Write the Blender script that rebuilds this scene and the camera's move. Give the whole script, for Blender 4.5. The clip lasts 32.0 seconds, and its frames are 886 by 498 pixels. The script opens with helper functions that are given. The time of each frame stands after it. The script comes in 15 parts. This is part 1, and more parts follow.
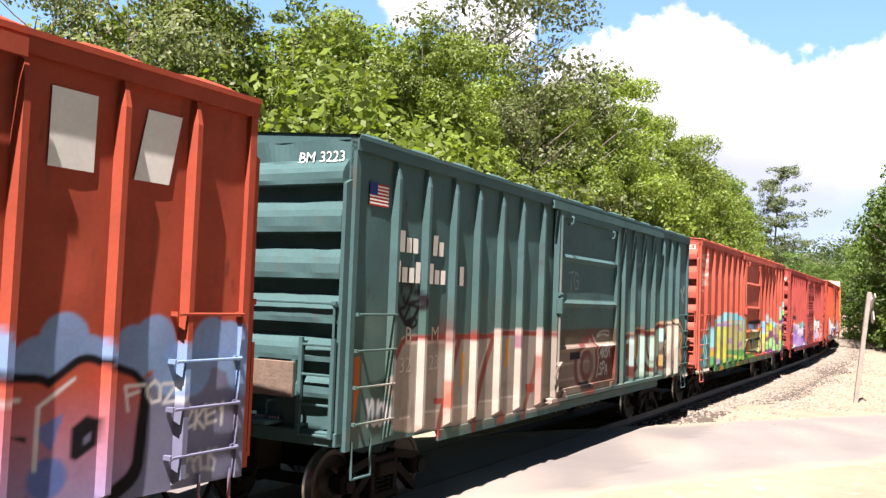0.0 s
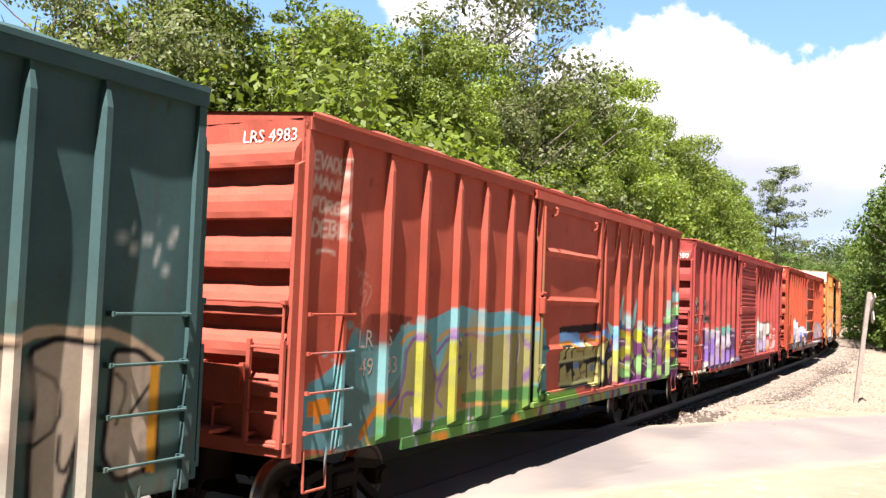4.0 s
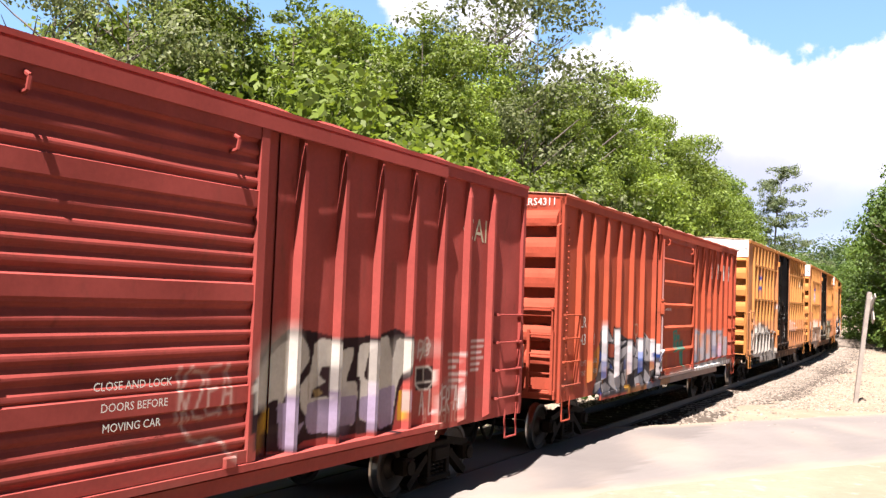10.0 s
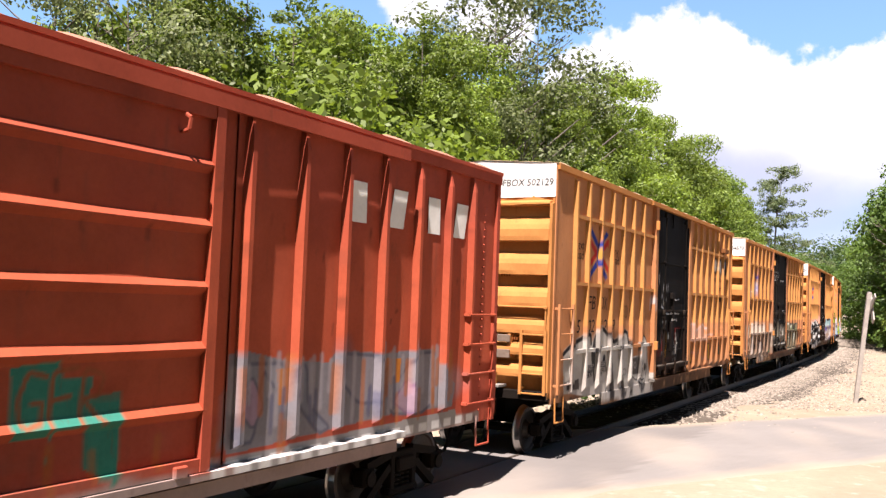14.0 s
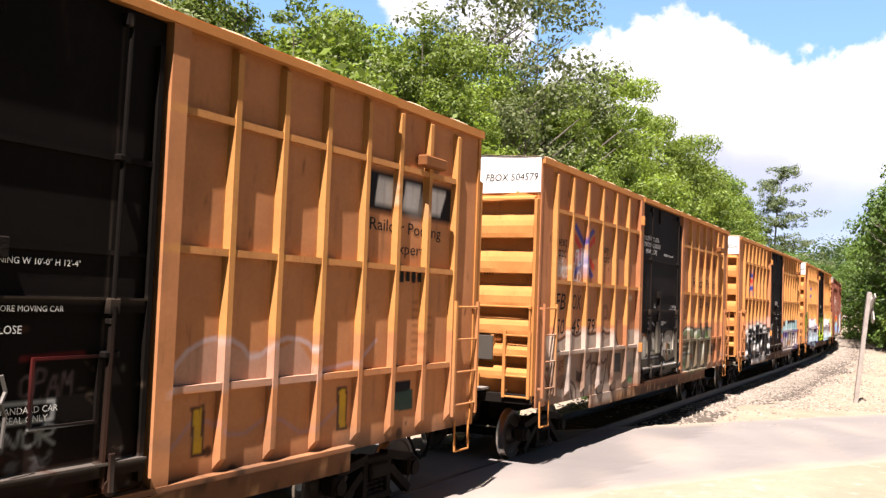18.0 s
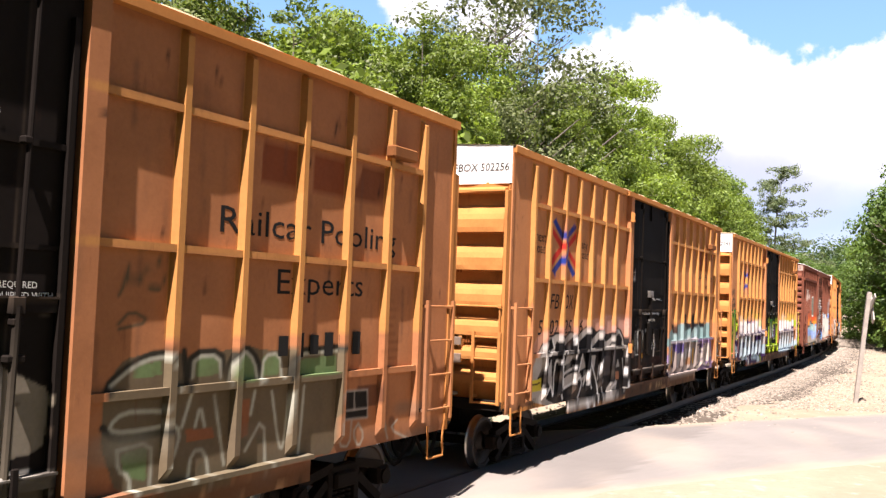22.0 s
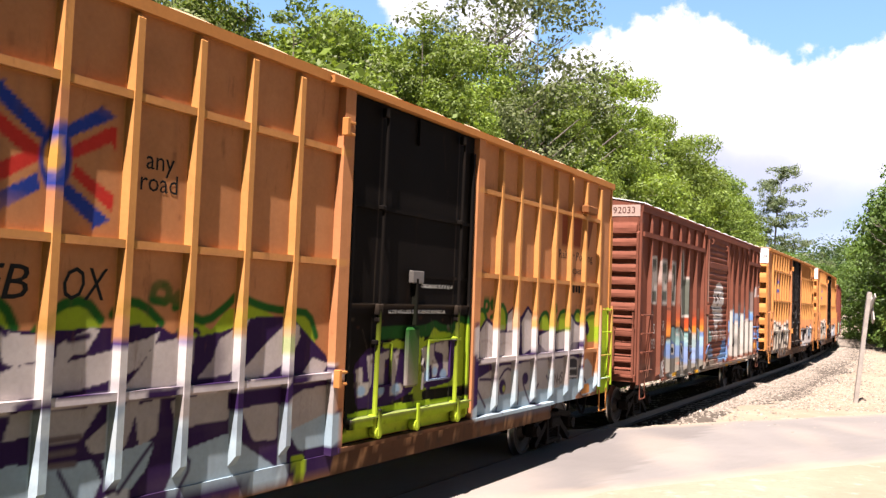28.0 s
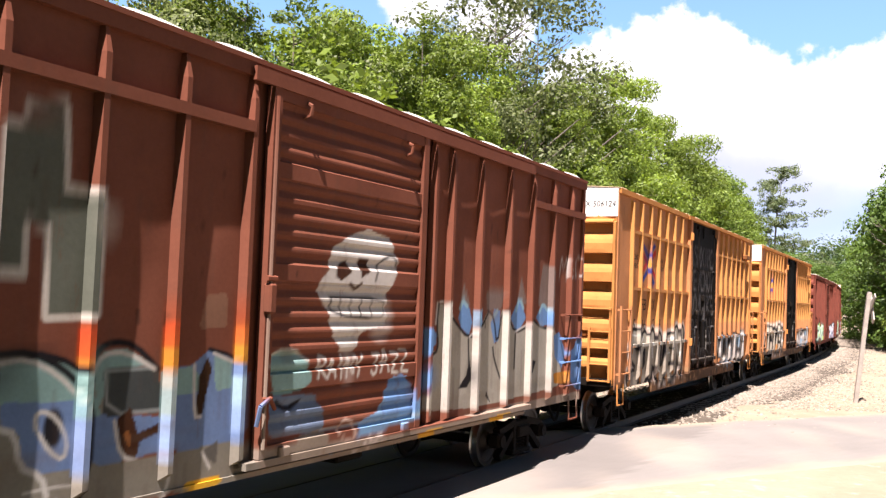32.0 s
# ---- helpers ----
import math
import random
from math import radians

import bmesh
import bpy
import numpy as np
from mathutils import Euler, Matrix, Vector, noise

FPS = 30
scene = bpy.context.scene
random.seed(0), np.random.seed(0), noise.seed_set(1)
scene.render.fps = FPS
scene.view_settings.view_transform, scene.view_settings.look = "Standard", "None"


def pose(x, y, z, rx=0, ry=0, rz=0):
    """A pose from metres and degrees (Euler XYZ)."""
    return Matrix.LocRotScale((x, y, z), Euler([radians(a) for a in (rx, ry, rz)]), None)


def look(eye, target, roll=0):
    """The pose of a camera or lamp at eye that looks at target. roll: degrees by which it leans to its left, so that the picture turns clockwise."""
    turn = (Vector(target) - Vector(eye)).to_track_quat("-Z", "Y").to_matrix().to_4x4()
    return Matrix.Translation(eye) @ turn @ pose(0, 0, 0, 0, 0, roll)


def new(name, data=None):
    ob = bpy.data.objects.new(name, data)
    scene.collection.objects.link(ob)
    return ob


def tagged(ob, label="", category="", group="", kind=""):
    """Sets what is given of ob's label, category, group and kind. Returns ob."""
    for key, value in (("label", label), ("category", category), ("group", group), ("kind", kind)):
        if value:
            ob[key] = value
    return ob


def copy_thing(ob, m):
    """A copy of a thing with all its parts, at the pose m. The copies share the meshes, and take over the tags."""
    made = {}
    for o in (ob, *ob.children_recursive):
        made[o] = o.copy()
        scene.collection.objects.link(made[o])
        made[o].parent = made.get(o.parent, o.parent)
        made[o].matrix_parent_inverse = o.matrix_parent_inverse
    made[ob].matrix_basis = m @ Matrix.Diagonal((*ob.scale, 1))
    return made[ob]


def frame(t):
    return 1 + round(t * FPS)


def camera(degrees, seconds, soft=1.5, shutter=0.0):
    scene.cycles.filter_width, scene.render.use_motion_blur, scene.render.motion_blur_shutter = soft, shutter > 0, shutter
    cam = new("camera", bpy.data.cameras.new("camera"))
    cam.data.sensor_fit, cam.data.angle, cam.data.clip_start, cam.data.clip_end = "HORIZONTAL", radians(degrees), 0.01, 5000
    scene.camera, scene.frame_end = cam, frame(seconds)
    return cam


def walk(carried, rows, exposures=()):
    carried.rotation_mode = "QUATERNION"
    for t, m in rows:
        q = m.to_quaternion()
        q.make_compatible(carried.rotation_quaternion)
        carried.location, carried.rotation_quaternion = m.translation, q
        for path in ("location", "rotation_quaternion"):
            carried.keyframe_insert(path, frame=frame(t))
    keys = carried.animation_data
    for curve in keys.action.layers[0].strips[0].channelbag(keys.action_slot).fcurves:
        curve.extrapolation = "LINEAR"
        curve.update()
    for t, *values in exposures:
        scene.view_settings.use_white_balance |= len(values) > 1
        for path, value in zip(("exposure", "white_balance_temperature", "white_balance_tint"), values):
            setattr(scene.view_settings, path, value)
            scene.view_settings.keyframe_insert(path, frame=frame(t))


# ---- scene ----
# The camera stands still beside the crossing.
EYE = (0.0, 0.0, 2.768)
PITCH = radians(3.171)
cam = camera(51.91, 32.0, soft=1.4)
CAM_POSE = look(EYE, (0.0, math.cos(PITCH), EYE[2] + math.sin(PITCH)), 2.206)
walk(cam, [(0.0, CAM_POSE), (32.0, CAM_POSE)], exposures=[(0.0, 2.08, 6550, 20), (2.0, 2.17, 6550, 20), (4.0, 2.06, 6550, 20), (10.0, 2.03, 6550, 20), (12.0, 1.97, 6550, 20), (16.0, 1.84, 6550, 20), (17.0, 1.98, 6550, 20), (18.2, 1.98, 6550, 20), (19.5, 1.84, 6550, 20), (21.0, 2.04, 6550, 20), (23.0, 1.98, 6550, 20), (25.0, 2.08, 6550, 20), (29.0, 1.97, 6550, 20), (32.0, 2.06, 6550, 20)])

# ---- track line: curvature along the way, and how far the train has come ----
GRADE = 0.0028
KNOTS = np.array([-40, -10, 10, 25, 40, 60, 85, 115, 150, 200.0])
KAPPA = np.array([-0.00025, -0.0006, -0.00131, 0.0007, -0.00076, -0.00202, -0.00277, -0.00338, -0.00384, -0.00416])
STEP = 0.5
GRID = np.arange(-190, 420, STEP)


def track_line():
    kap = np.interp(GRID, KNOTS, KAPPA)
    th = np.concatenate([[0], np.cumsum((kap[1:] + kap[:-1]) / 2 * STEP)])
    zero = int(np.argmin(abs(GRID)))
    th = th - th[zero] + 0.5142
    dx, dy = np.sin(th), np.cos(th)
    x = np.concatenate([[0], np.cumsum((dx[1:] + dx[:-1]) / 2 * STEP)])
    y = np.concatenate([[0], np.cumsum((dy[1:] + dy[:-1]) / 2 * STEP)])
    return x - x[zero] - 5.245, y - y[zero] + 6.0, th


TX, TY, TH = track_line()


def on_track(s, v=0.0, z=0.0):
    """A place s metres along the track, v metres to the camera's side of it."""
    a = np.interp(s, GRID, TH)
    return Vector((np.interp(s, GRID, TX) + v * math.cos(a), np.interp(s, GRID, TY) - v * math.sin(a), z + GRADE * s))


def heading(s):
    return 90 - math.degrees(np.interp(s, GRID, TH))


def advance(t):
    w = (t - 16) / 16
    return 4.6815 * t + 0.5023 * w**2 - 0.3612 * w**3 + 0.3908 * w**4 + 0.4364 * w**5 + 0.0497 * w**6


COUPLED, FIRST, HALF = 17.75, -3.25, 6.2


def car_pose(k, t, shift=0.0):
    c = FIRST + COUPLED * k - advance(t) + shift
    a, b = on_track(c - HALF), on_track(c + HALF)
    d = b - a
    return pose(*((a + b) / 2), 0, -math.degrees(math.atan2(d.z, d.xy.length)), math.degrees(math.atan2(d.y, d.x)))


# ---- light ----
axis = on_track(20) - on_track(10)
axis.z = 0
axis.normalize()
side = Vector((axis.y, -axis.x, 0))
to_sun = -axis * 0.445 + side * 0.09 + Vector((0, 0, 0.89))
to_sun.normalize()
sun = new("sun", bpy.data.lights.new("sun", "SUN"))
sun.data.energy, sun.data.angle, sun.data.color = 5.0, radians(0.53), (1.0, 0.95, 0.87)
sun.matrix_world = look((0, 0, 60), Vector((0, 0, 60)) - to_sun)

world = bpy.data.worlds.new("sky")
scene.world = world
world.use_nodes = True


def sky_nodes():
    nt = world.node_tree
    nt.nodes.clear()
    n, l = nt.nodes.new, nt.links.new
    out, bg, sky = n("ShaderNodeOutputWorld"), n("ShaderNodeBackground"), n("ShaderNodeTexSky")
    sky.sky_type, sky.sun_disc = "NISHITA", False
    sky.sun_elevation = math.asin(to_sun.z)
    sky.sun_rotation = math.atan2(to_sun.x, to_sun.y)
    sky.air_density, sky.dust_density, sky.ozone_density = 1.0, 0.6, 1.5
    tc = n("ShaderNodeTexCoord")
    sep = n("ShaderNodeSeparateXYZ")
    l(tc.outputs["Generated"], sep.inputs[0])

    def m(op, a, b=None, c=None):
        q = n("ShaderNodeMath")
        q.operation = op
        for i, v in enumerate((a, b, c)):
            if v is None:
                continue
            if isinstance(v, (int, float)):
                q.inputs[i].default_value = v
            else:
                l(v, q.inputs[i])
        return q.outputs[0]

    # azimuth to the right of the road's view and height, both as slopes
    ahead = m("MAXIMUM", sep.outputs[1], 0.05)
    sx = m("DIVIDE", sep.outputs[0], ahead)
    sz = m("DIVIDE", sep.outputs[2], ahead)
    def billow(scale, detail):
        q = n("ShaderNodeTexNoise")
        q.inputs["Scale"].default_value, q.inputs["Detail"].default_value, q.inputs["Roughness"].default_value = scale, detail, 0.55
        l(tc.outputs["Generated"], q.inputs["Vector"])
        return m("SUBTRACT", q.outputs[0], 0.5)

    def soft_step(value, lo, hi):
        q = n("ShaderNodeMapRange")
        q.interpolation_type = "SMOOTHSTEP"
        q.inputs["From Min"].default_value, q.inputs["From Max"].default_value = lo, hi
        l(value, q.inputs["Value"])
        return q.outputs[0]

    wob = m("ADD", m("MULTIPLY", billow(11, 8), 0.10), m("MULTIPLY", billow(40, 6), 0.06))
    # a great cumulus with a crown, and a second one to its right
    left = m("MULTIPLY", m("MAXIMUM", m("SUBTRACT", 0.25, sx), 0.0), 0.44)
    right = m("MULTIPLY", m("MAXIMUM", m("SUBTRACT", sx, 0.29), 0.0), 0.46)
    crown = m("SUBTRACT", m("SUBTRACT", 0.334, left), right)
    crown2 = m("SUBTRACT", 0.318, m("MULTIPLY", m("ABSOLUTE", m("SUBTRACT", sx, 0.50)), 0.4))
    edge = m("ADD", m("SUBTRACT", m("MAXIMUM", crown, crown2), sz), wob)
    main = soft_step(edge, -0.003, 0.012)
    # torn scraps above the trees
    for cx, cz, r in ((-0.04, 0.345, 0.05), (0.05, 0.30, 0.055)):
        dx, dz = m("SUBTRACT", sx, cx), m("SUBTRACT", sz, cz)
        dist = m("SQRT", m("ADD", m("MULTIPLY", dx, dx), m("MULTIPLY", dz, dz)))
        main = m("MAXIMUM", main, soft_step(m("ADD", m("SUBTRACT", r, dist), wob), -0.002, 0.02))
    # scattered cumulus over the rest of the sky
    far = n("ShaderNodeTexNoise")
    far.inputs["Scale"].default_value, far.inputs["Detail"].default_value, far.inputs["Roughness"].default_value = 2.2, 8, 0.5
    shift = n("ShaderNodeVectorMath")
    shift.operation = "ADD"
    shift.inputs[1].default_value = (3.1, 1.7, 0.4)
    l(tc.outputs["Generated"], shift.inputs[0])
    l(shift.outputs[0], far.inputs["Vector"])
    scat = n("ShaderNodeMapRange")
    scat.interpolation_type = "SMOOTHSTEP"
    scat.inputs["From Min"].default_value, scat.inputs["From Max"].default_value = 0.70, 0.80
    l(far.outputs[0], scat.inputs["Value"])
    thin = m("ADD", 0.62, m("MULTIPLY", soft_step(m("ADD", sz, m("MULTIPLY", billow(7, 5), 0.16)), 0.09, 0.17), 0.38))
    mask = m("MAXIMUM", m("MULTIPLY", main, thin), scat.outputs[0])
    # grey undersides
    low = n("ShaderNodeTexNoise")
    low.inputs["Scale"].default_value, low.inputs["Detail"].default_value = 6.0, 6
    l(tc.outputs["Generated"], low.inputs["Vector"])
    under = n("ShaderNodeMapRange")
    under.interpolation_type = "SMOOTHSTEP"
    under.inputs["From Min"].default_value, under.inputs["From Max"].default_value = 0.125, 0.185
    l(m("ADD", sz, m("MULTIPLY", m("SUBTRACT", low.outputs[0], 0.5), 0.16)), under.inputs["Value"])
    lowest = soft_step(m("ADD", sz, m("MULTIPLY", billow(9, 6), 0.09)), 0.10, 0.055)
    lit = m("MAXIMUM", under.outputs[0], m("MULTIPLY", lowest, 0.5))
    cloud = n("ShaderNodeMix")
    cloud.data_type = "RGBA"
    l(lit, cloud.inputs[0])
    cloud.inputs[6].default_value = (12.6, 13.8, 16.8, 1)
    cloud.inputs[7].default_value = (20.0, 20.6, 21.6, 1)
    # pale summer haze towards the horizon, all round
    veil = n("ShaderNodeMapRange")
    veil.interpolation_type = "SMOOTHSTEP"
    veil.inputs["From Min"].default_value, veil.inputs["From Max"].default_value = 0.66, 0.22
    l(sep.outputs[2], veil.inputs["Value"])
    haze = n("ShaderNodeVectorMath")
    haze.operation = "SCALE"
    haze.inputs[0].default_value = (5.0, 10.0, 16.6)
    l(veil.outputs[0], haze.inputs["Scale"])
    clear = n("ShaderNodeVectorMath")
    clear.operation = "ADD"
    deep = n("ShaderNodeVectorMath")
    deep.operation = "SCALE"
    deep.inputs["Scale"].default_value = 0.75
    l(sky.outputs[0], deep.inputs[0])
    l(deep.outputs[0], clear.inputs[0])
    l(haze.outputs[0], clear.inputs[1])
    mix = n("ShaderNodeMix")
    mix.data_type = "RGBA"
    l(mask, mix.inputs[0])
    l(clear.outputs[0], mix.inputs[6])
    l(cloud.outputs[2], mix.inputs[7])
    l(mix.outputs[2], bg.inputs[0])
    bg.inputs[1].default_value = 0.0158
    l(bg.outputs[0], out.inputs[0])


sky_nodes()


# ---- materials ----


def mat(name, color, rough=0.6, metal=0.0, vary=0.25, scale=3.0, bump=0.1, bump_scale=30.0, attr=False, rust=0.0, spec=0.5, island=0.0):
    """A surface with variation at two scales and fine relief. attr: the colour is the paint laid on the mesh."""
    m = bpy.data.materials.new(name)
    m.use_nodes = True
    nt = m.node_tree
    n, l = nt.nodes.new, nt.links.new
    bsdf = nt.nodes["Principled BSDF"]
    tc = n("ShaderNodeTexCoord")
    big, fine = n("ShaderNodeTexNoise"), n("ShaderNodeTexNoise")
    for q, s in ((big, scale), (fine, bump_scale)):
        q.inputs["Scale"].default_value, q.inputs["Detail"].default_value, q.inputs["Roughness"].default_value = s, 6, 0.6
        l(tc.outputs["Object"], q.inputs["Vector"])
    if attr:
        src = n("ShaderNodeVertexColor")
        src.layer_name = "paint"
        base = src.outputs[0]
    else:
        src = n("ShaderNodeRGB")
        src.outputs[0].default_value = (*color, 1)
        base = src.outputs[0]
    amount = n("ShaderNodeMapRange")
    amount.inputs["From Min"].default_value, amount.inputs["From Max"].default_value = 0.25, 0.75
    amount.inputs["To Min"].default_value, amount.inputs["To Max"].default_value = 1 - vary, 1 + vary
    both = n("ShaderNodeMath")
    both.operation = "MULTIPLY_ADD"
    both.inputs[1].default_value = 0.35
    l(fine.outputs[0], both.inputs[0])
    scaled = n("ShaderNodeMath")
    scaled.operation = "MULTIPLY"
    scaled.inputs[1].default_value = 0.65
    l(big.outputs[0], scaled.inputs[0])
    l(scaled.outputs[0], both.inputs[2])
    l(both.outputs[0], amount.inputs["Value"])
    tone = n("ShaderNodeVectorMath")
    tone.operation = "SCALE"
    l(base, tone.inputs[0])
    l(amount.outputs[0], tone.inputs["Scale"])
    col = tone.outputs[0]
    if island:
        geo = n("ShaderNodeNewGeometry")
        rnd = n("ShaderNodeMapRange")
        rnd.inputs["To Min"].default_value, rnd.inputs["To Max"].default_value = 1 - island, 1 + island
        l(geo.outputs["Random Per Island"], rnd.inputs["Value"])
        t2 = n("ShaderNodeVectorMath")
        t2.operation = "SCALE"
        l(col, t2.inputs[0])
        l(rnd.outputs[0], t2.inputs["Scale"])
        col = t2.outputs[0]
    if rust:
        spots = n("ShaderNodeTexNoise")
        spots.inputs["Scale"].default_value, spots.inputs["Detail"].default_value, spots.inputs["Roughness"].default_value = 2.3, 10, 0.7
        stretch = n("ShaderNodeMapping")
        stretch.inputs["Scale"].default_value = (2.2, 2.2, 0.5)
        l(tc.outputs["Object"], stretch.inputs[0])
        l(stretch.outputs[0], spots.inputs["Vector"])
        ramp = n("ShaderNodeMapRange")
        ramp.inputs["From Min"].default_value, ramp.inputs["From Max"].default_value = 0.6, 0.75
        ramp.inputs["To Max"].default_value = rust
        l(spots.outputs[0], ramp.inputs["Value"])
        mx = n("ShaderNodeMix")
        mx.data_type = "RGBA"
        l(ramp.outputs[0], mx.inputs[0])
        l(col, mx.inputs[6])
        mx.inputs[7].default_value = (0.11, 0.045, 0.025, 1)
        col = mx.outputs[2]
    l(col, bsdf.inputs["Base Color"])
    bsdf.inputs["Roughness"].default_value, bsdf.inputs["Metallic"].default_value = rough, metal
    bsdf.inputs["Specular IOR Level"].default_value = spec
    if bump:
        b = n("ShaderNodeBump")
        b.inputs["Strength"].default_value, b.inputs["Distance"].default_value = bump, 0.02
        l(fine.outputs[0], b.inputs["Height"])
        l(b.outputs[0], bsdf.inputs["Normal"])
    return m


def leaf_mat(name, color, through_color, vary=0.3):
    m = bpy.data.materials.new(name)
    m.use_nodes = True
    nt = m.node_tree
    n, l = nt.nodes.new, nt.links.new
    bsdf, out = nt.nodes["Principled BSDF"], nt.nodes["Material Output"]
    geo, info = n("ShaderNodeNewGeometry"), n("ShaderNodeObjectInfo")
    a = n("ShaderNodeMapRange")
    a.inputs["To Min"].default_value, a.inputs["To Max"].default_value = 1 - vary, 1 + vary
    l(geo.outputs["Random Per Island"], a.inputs["Value"])
    b = n("ShaderNodeMapRange")
    b.inputs["To Min"].default_value, b.inputs["To Max"].default_value = 0.8, 1.2
    l(info.outputs["Random"], b.inputs["Value"])
    ab = n("ShaderNodeMath")
    ab.operation = "MULTIPLY"
    l(a.outputs[0], ab.inputs[0])
    l(b.outputs[0], ab.inputs[1])
    shades = []
    for c in (color, through_color):
        v = n("ShaderNodeVectorMath")
        v.operation = "SCALE"
        v.inputs[0].default_value = c
        l(ab.outputs[0], v.inputs["Scale"])
        shades.append(v.outputs[0])
    l(shades[0], bsdf.inputs["Base Color"])
    bsdf.inputs["Roughness"].default_value = 0.55
    bsdf.inputs["Specular IOR Level"].default_value = 0.3
    tr = n("ShaderNodeBsdfTranslucent")
    l(shades[1], tr.inputs[0])
    mx = n("ShaderNodeMixShader")
    mx.inputs[0].default_value = 0.34
    l(bsdf.outputs[0], mx.inputs[1])
    l(tr.outputs[0], mx.inputs[2])
    l(mx.outputs[0], out.inputs["Surface"])
    return m


def earth_mat():
    """Pale sand drifting into pinkish earth, strewn with grit."""
    m = mat("sandy_ground", (0.225, 0.182, 0.133), rough=0.95, vary=0.2, scale=0.5, bump=0.7, bump_scale=9, spec=0.05)
    nt = m.node_tree
    n, l = nt.nodes.new, nt.links.new
    bsdf = nt.nodes["Principled BSDF"]
    sand = bsdf.inputs["Base Color"].links[0].from_socket
    tc = n("ShaderNodeTexCoord")
    for scale, lo, hi, tone, amount in ((0.16, 0.5, 0.62, (0.22, 0.145, 0.105, 1), 0.75), (2.4, 0.56, 0.66, (0.29, 0.25, 0.20, 1), 0.7), (14.0, 0.62, 0.68, (0.15, 0.12, 0.09, 1), 0.6)):
        q, r, x = n("ShaderNodeTexNoise"), n("ShaderNodeMapRange"), n("ShaderNodeMix")
        q.inputs["Scale"].default_value, q.inputs["Detail"].default_value, q.inputs["Roughness"].default_value = scale, 8, 0.62
        l(tc.outputs["Object"], q.inputs["Vector"])
        r.inputs["From Min"].default_value, r.inputs["From Max"].default_value, r.inputs["To Max"].default_value = lo, hi, amount
        l(q.outputs[0], r.inputs["Value"])
        x.data_type = "RGBA"
        l(r.outputs[0], x.inputs[0])
        l(sand, x.inputs[6])
        x.inputs[7].default_value = tone
        sand = x.outputs[2]
    # unseen near side of the road, darkened as weeds to cut bounced light
    sep, span, edge, weeds = n("ShaderNodeSeparateXYZ"), n("ShaderNodeMath"), n("ShaderNodeMapRange"), n("ShaderNodeMix")
    l(tc.outputs["Object"], sep.inputs[0])
    span.operation = "MULTIPLY_ADD"
    l(sep.outputs[0], span.inputs[0])
    span.inputs[1].default_value = 0.565
    l(sep.outputs[1], span.inputs[2])
    edge.inputs["From Min"].default_value, edge.inputs["From Max"].default_value = 12.6, 9.0
    patch, ragged = n("ShaderNodeTexNoise"), n("ShaderNodeMath")
    patch.inputs["Scale"].default_value, patch.inputs["Detail"].default_value, patch.inputs["Roughness"].default_value = 0.9, 9, 0.7
    l(tc.outputs["Object"], patch.inputs["Vector"])
    ragged.operation = "MULTIPLY_ADD"
    l(patch.outputs[0], ragged.inputs[0])
    ragged.inputs[1].default_value = 9.0
    l(span.outputs[0], ragged.inputs[2])
    l(ragged.outputs[0], edge.inputs["Value"])
    weeds.data_type = "RGBA"
    l(edge.outputs[0], weeds.inputs[0])
    l(sand, weeds.inputs[6])
    weeds.inputs[7].default_value = (0.05, 0.05, 0.026, 1)
    l(weeds.outputs[2], bsdf.inputs["Base Color"])
    return m


PAINT = mat("weathered_car_paint", (1, 1, 1), rough=0.7, vary=0.2, scale=1.7, bump=0.06, bump_scale=22, attr=True, rust=0.6, spec=0.03)
DOOR_PAINT = mat("black_door_paint", (1, 1, 1), rough=0.7, vary=0.25, scale=1.7, bump=0.05, bump_scale=22, attr=True, rust=0.1, spec=0.025)
# grimy running gear, its colour lowered further for the shade under the cars
UNDER = mat("grimy_shade_dark_steel", (0.009, 0.0065, 0.005), rough=0.85, vary=0.4, scale=5, bump=0.3, spec=0.08)
WHEEL = mat("rolled_steel", (0.028, 0.020, 0.016), rough=0.6, metal=0.5, vary=0.3)
TREAD = mat("polished_tread", (0.45, 0.43, 0.41), rough=0.3, metal=1.0, vary=0.2)
# rail colour darkened to hold the shade under the train
RAIL = mat("rail_steel", (0.05, 0.036, 0.028), rough=0.6, metal=0.4, vary=0.3)
TIE = mat("creosoted_timber", (0.05, 0.036, 0.028), rough=0.9, vary=0.4, scale=6, bump=0.5, spec=0.05)
GALV = mat("worn_steel_step", (0.11, 0.098, 0.088), rough=0.55, metal=0.4, vary=0.3)
STEP = mat("pale_steel_step", (0.2, 0.18, 0.16), rough=0.6, metal=0.2, vary=0.35, scale=6, bump=0.2)
PLYWOOD = mat("weathered_board", (0.13, 0.09, 0.066), rough=0.85, vary=0.35, scale=8, bump=0.3)
SAND = earth_mat()
ASPHALT = mat("bleached_asphalt", (1, 1, 1), rough=0.9, vary=0.13, scale=0.6, bump=0.4, bump_scale=45, attr=True, spec=0.05)
STONE = mat("ballast_stone", (0.235, 0.198, 0.162), rough=0.9, vary=0.25, scale=0.7, bump=0.4, island=0.4, spec=0.1)
# bed colour darker than the stones: the train's shade is put into it
BED = mat("shade_dark_ballast", (0.075, 0.062, 0.05), rough=0.95, vary=0.45, scale=1.1, bump=1.0, bump_scale=26, spec=0.05)
POST = mat("silvered_timber", (0.25, 0.22, 0.19), rough=0.85, vary=0.3, scale=5, bump=0.4)
BARK = mat("grey_bark", (0.12, 0.10, 0.08), rough=0.9, vary=0.4, scale=6, bump=0.7)
LEAF = leaf_mat("broad_leaves", (0.096, 0.135, 0.018), (0.19, 0.265, 0.024), vary=0.4)
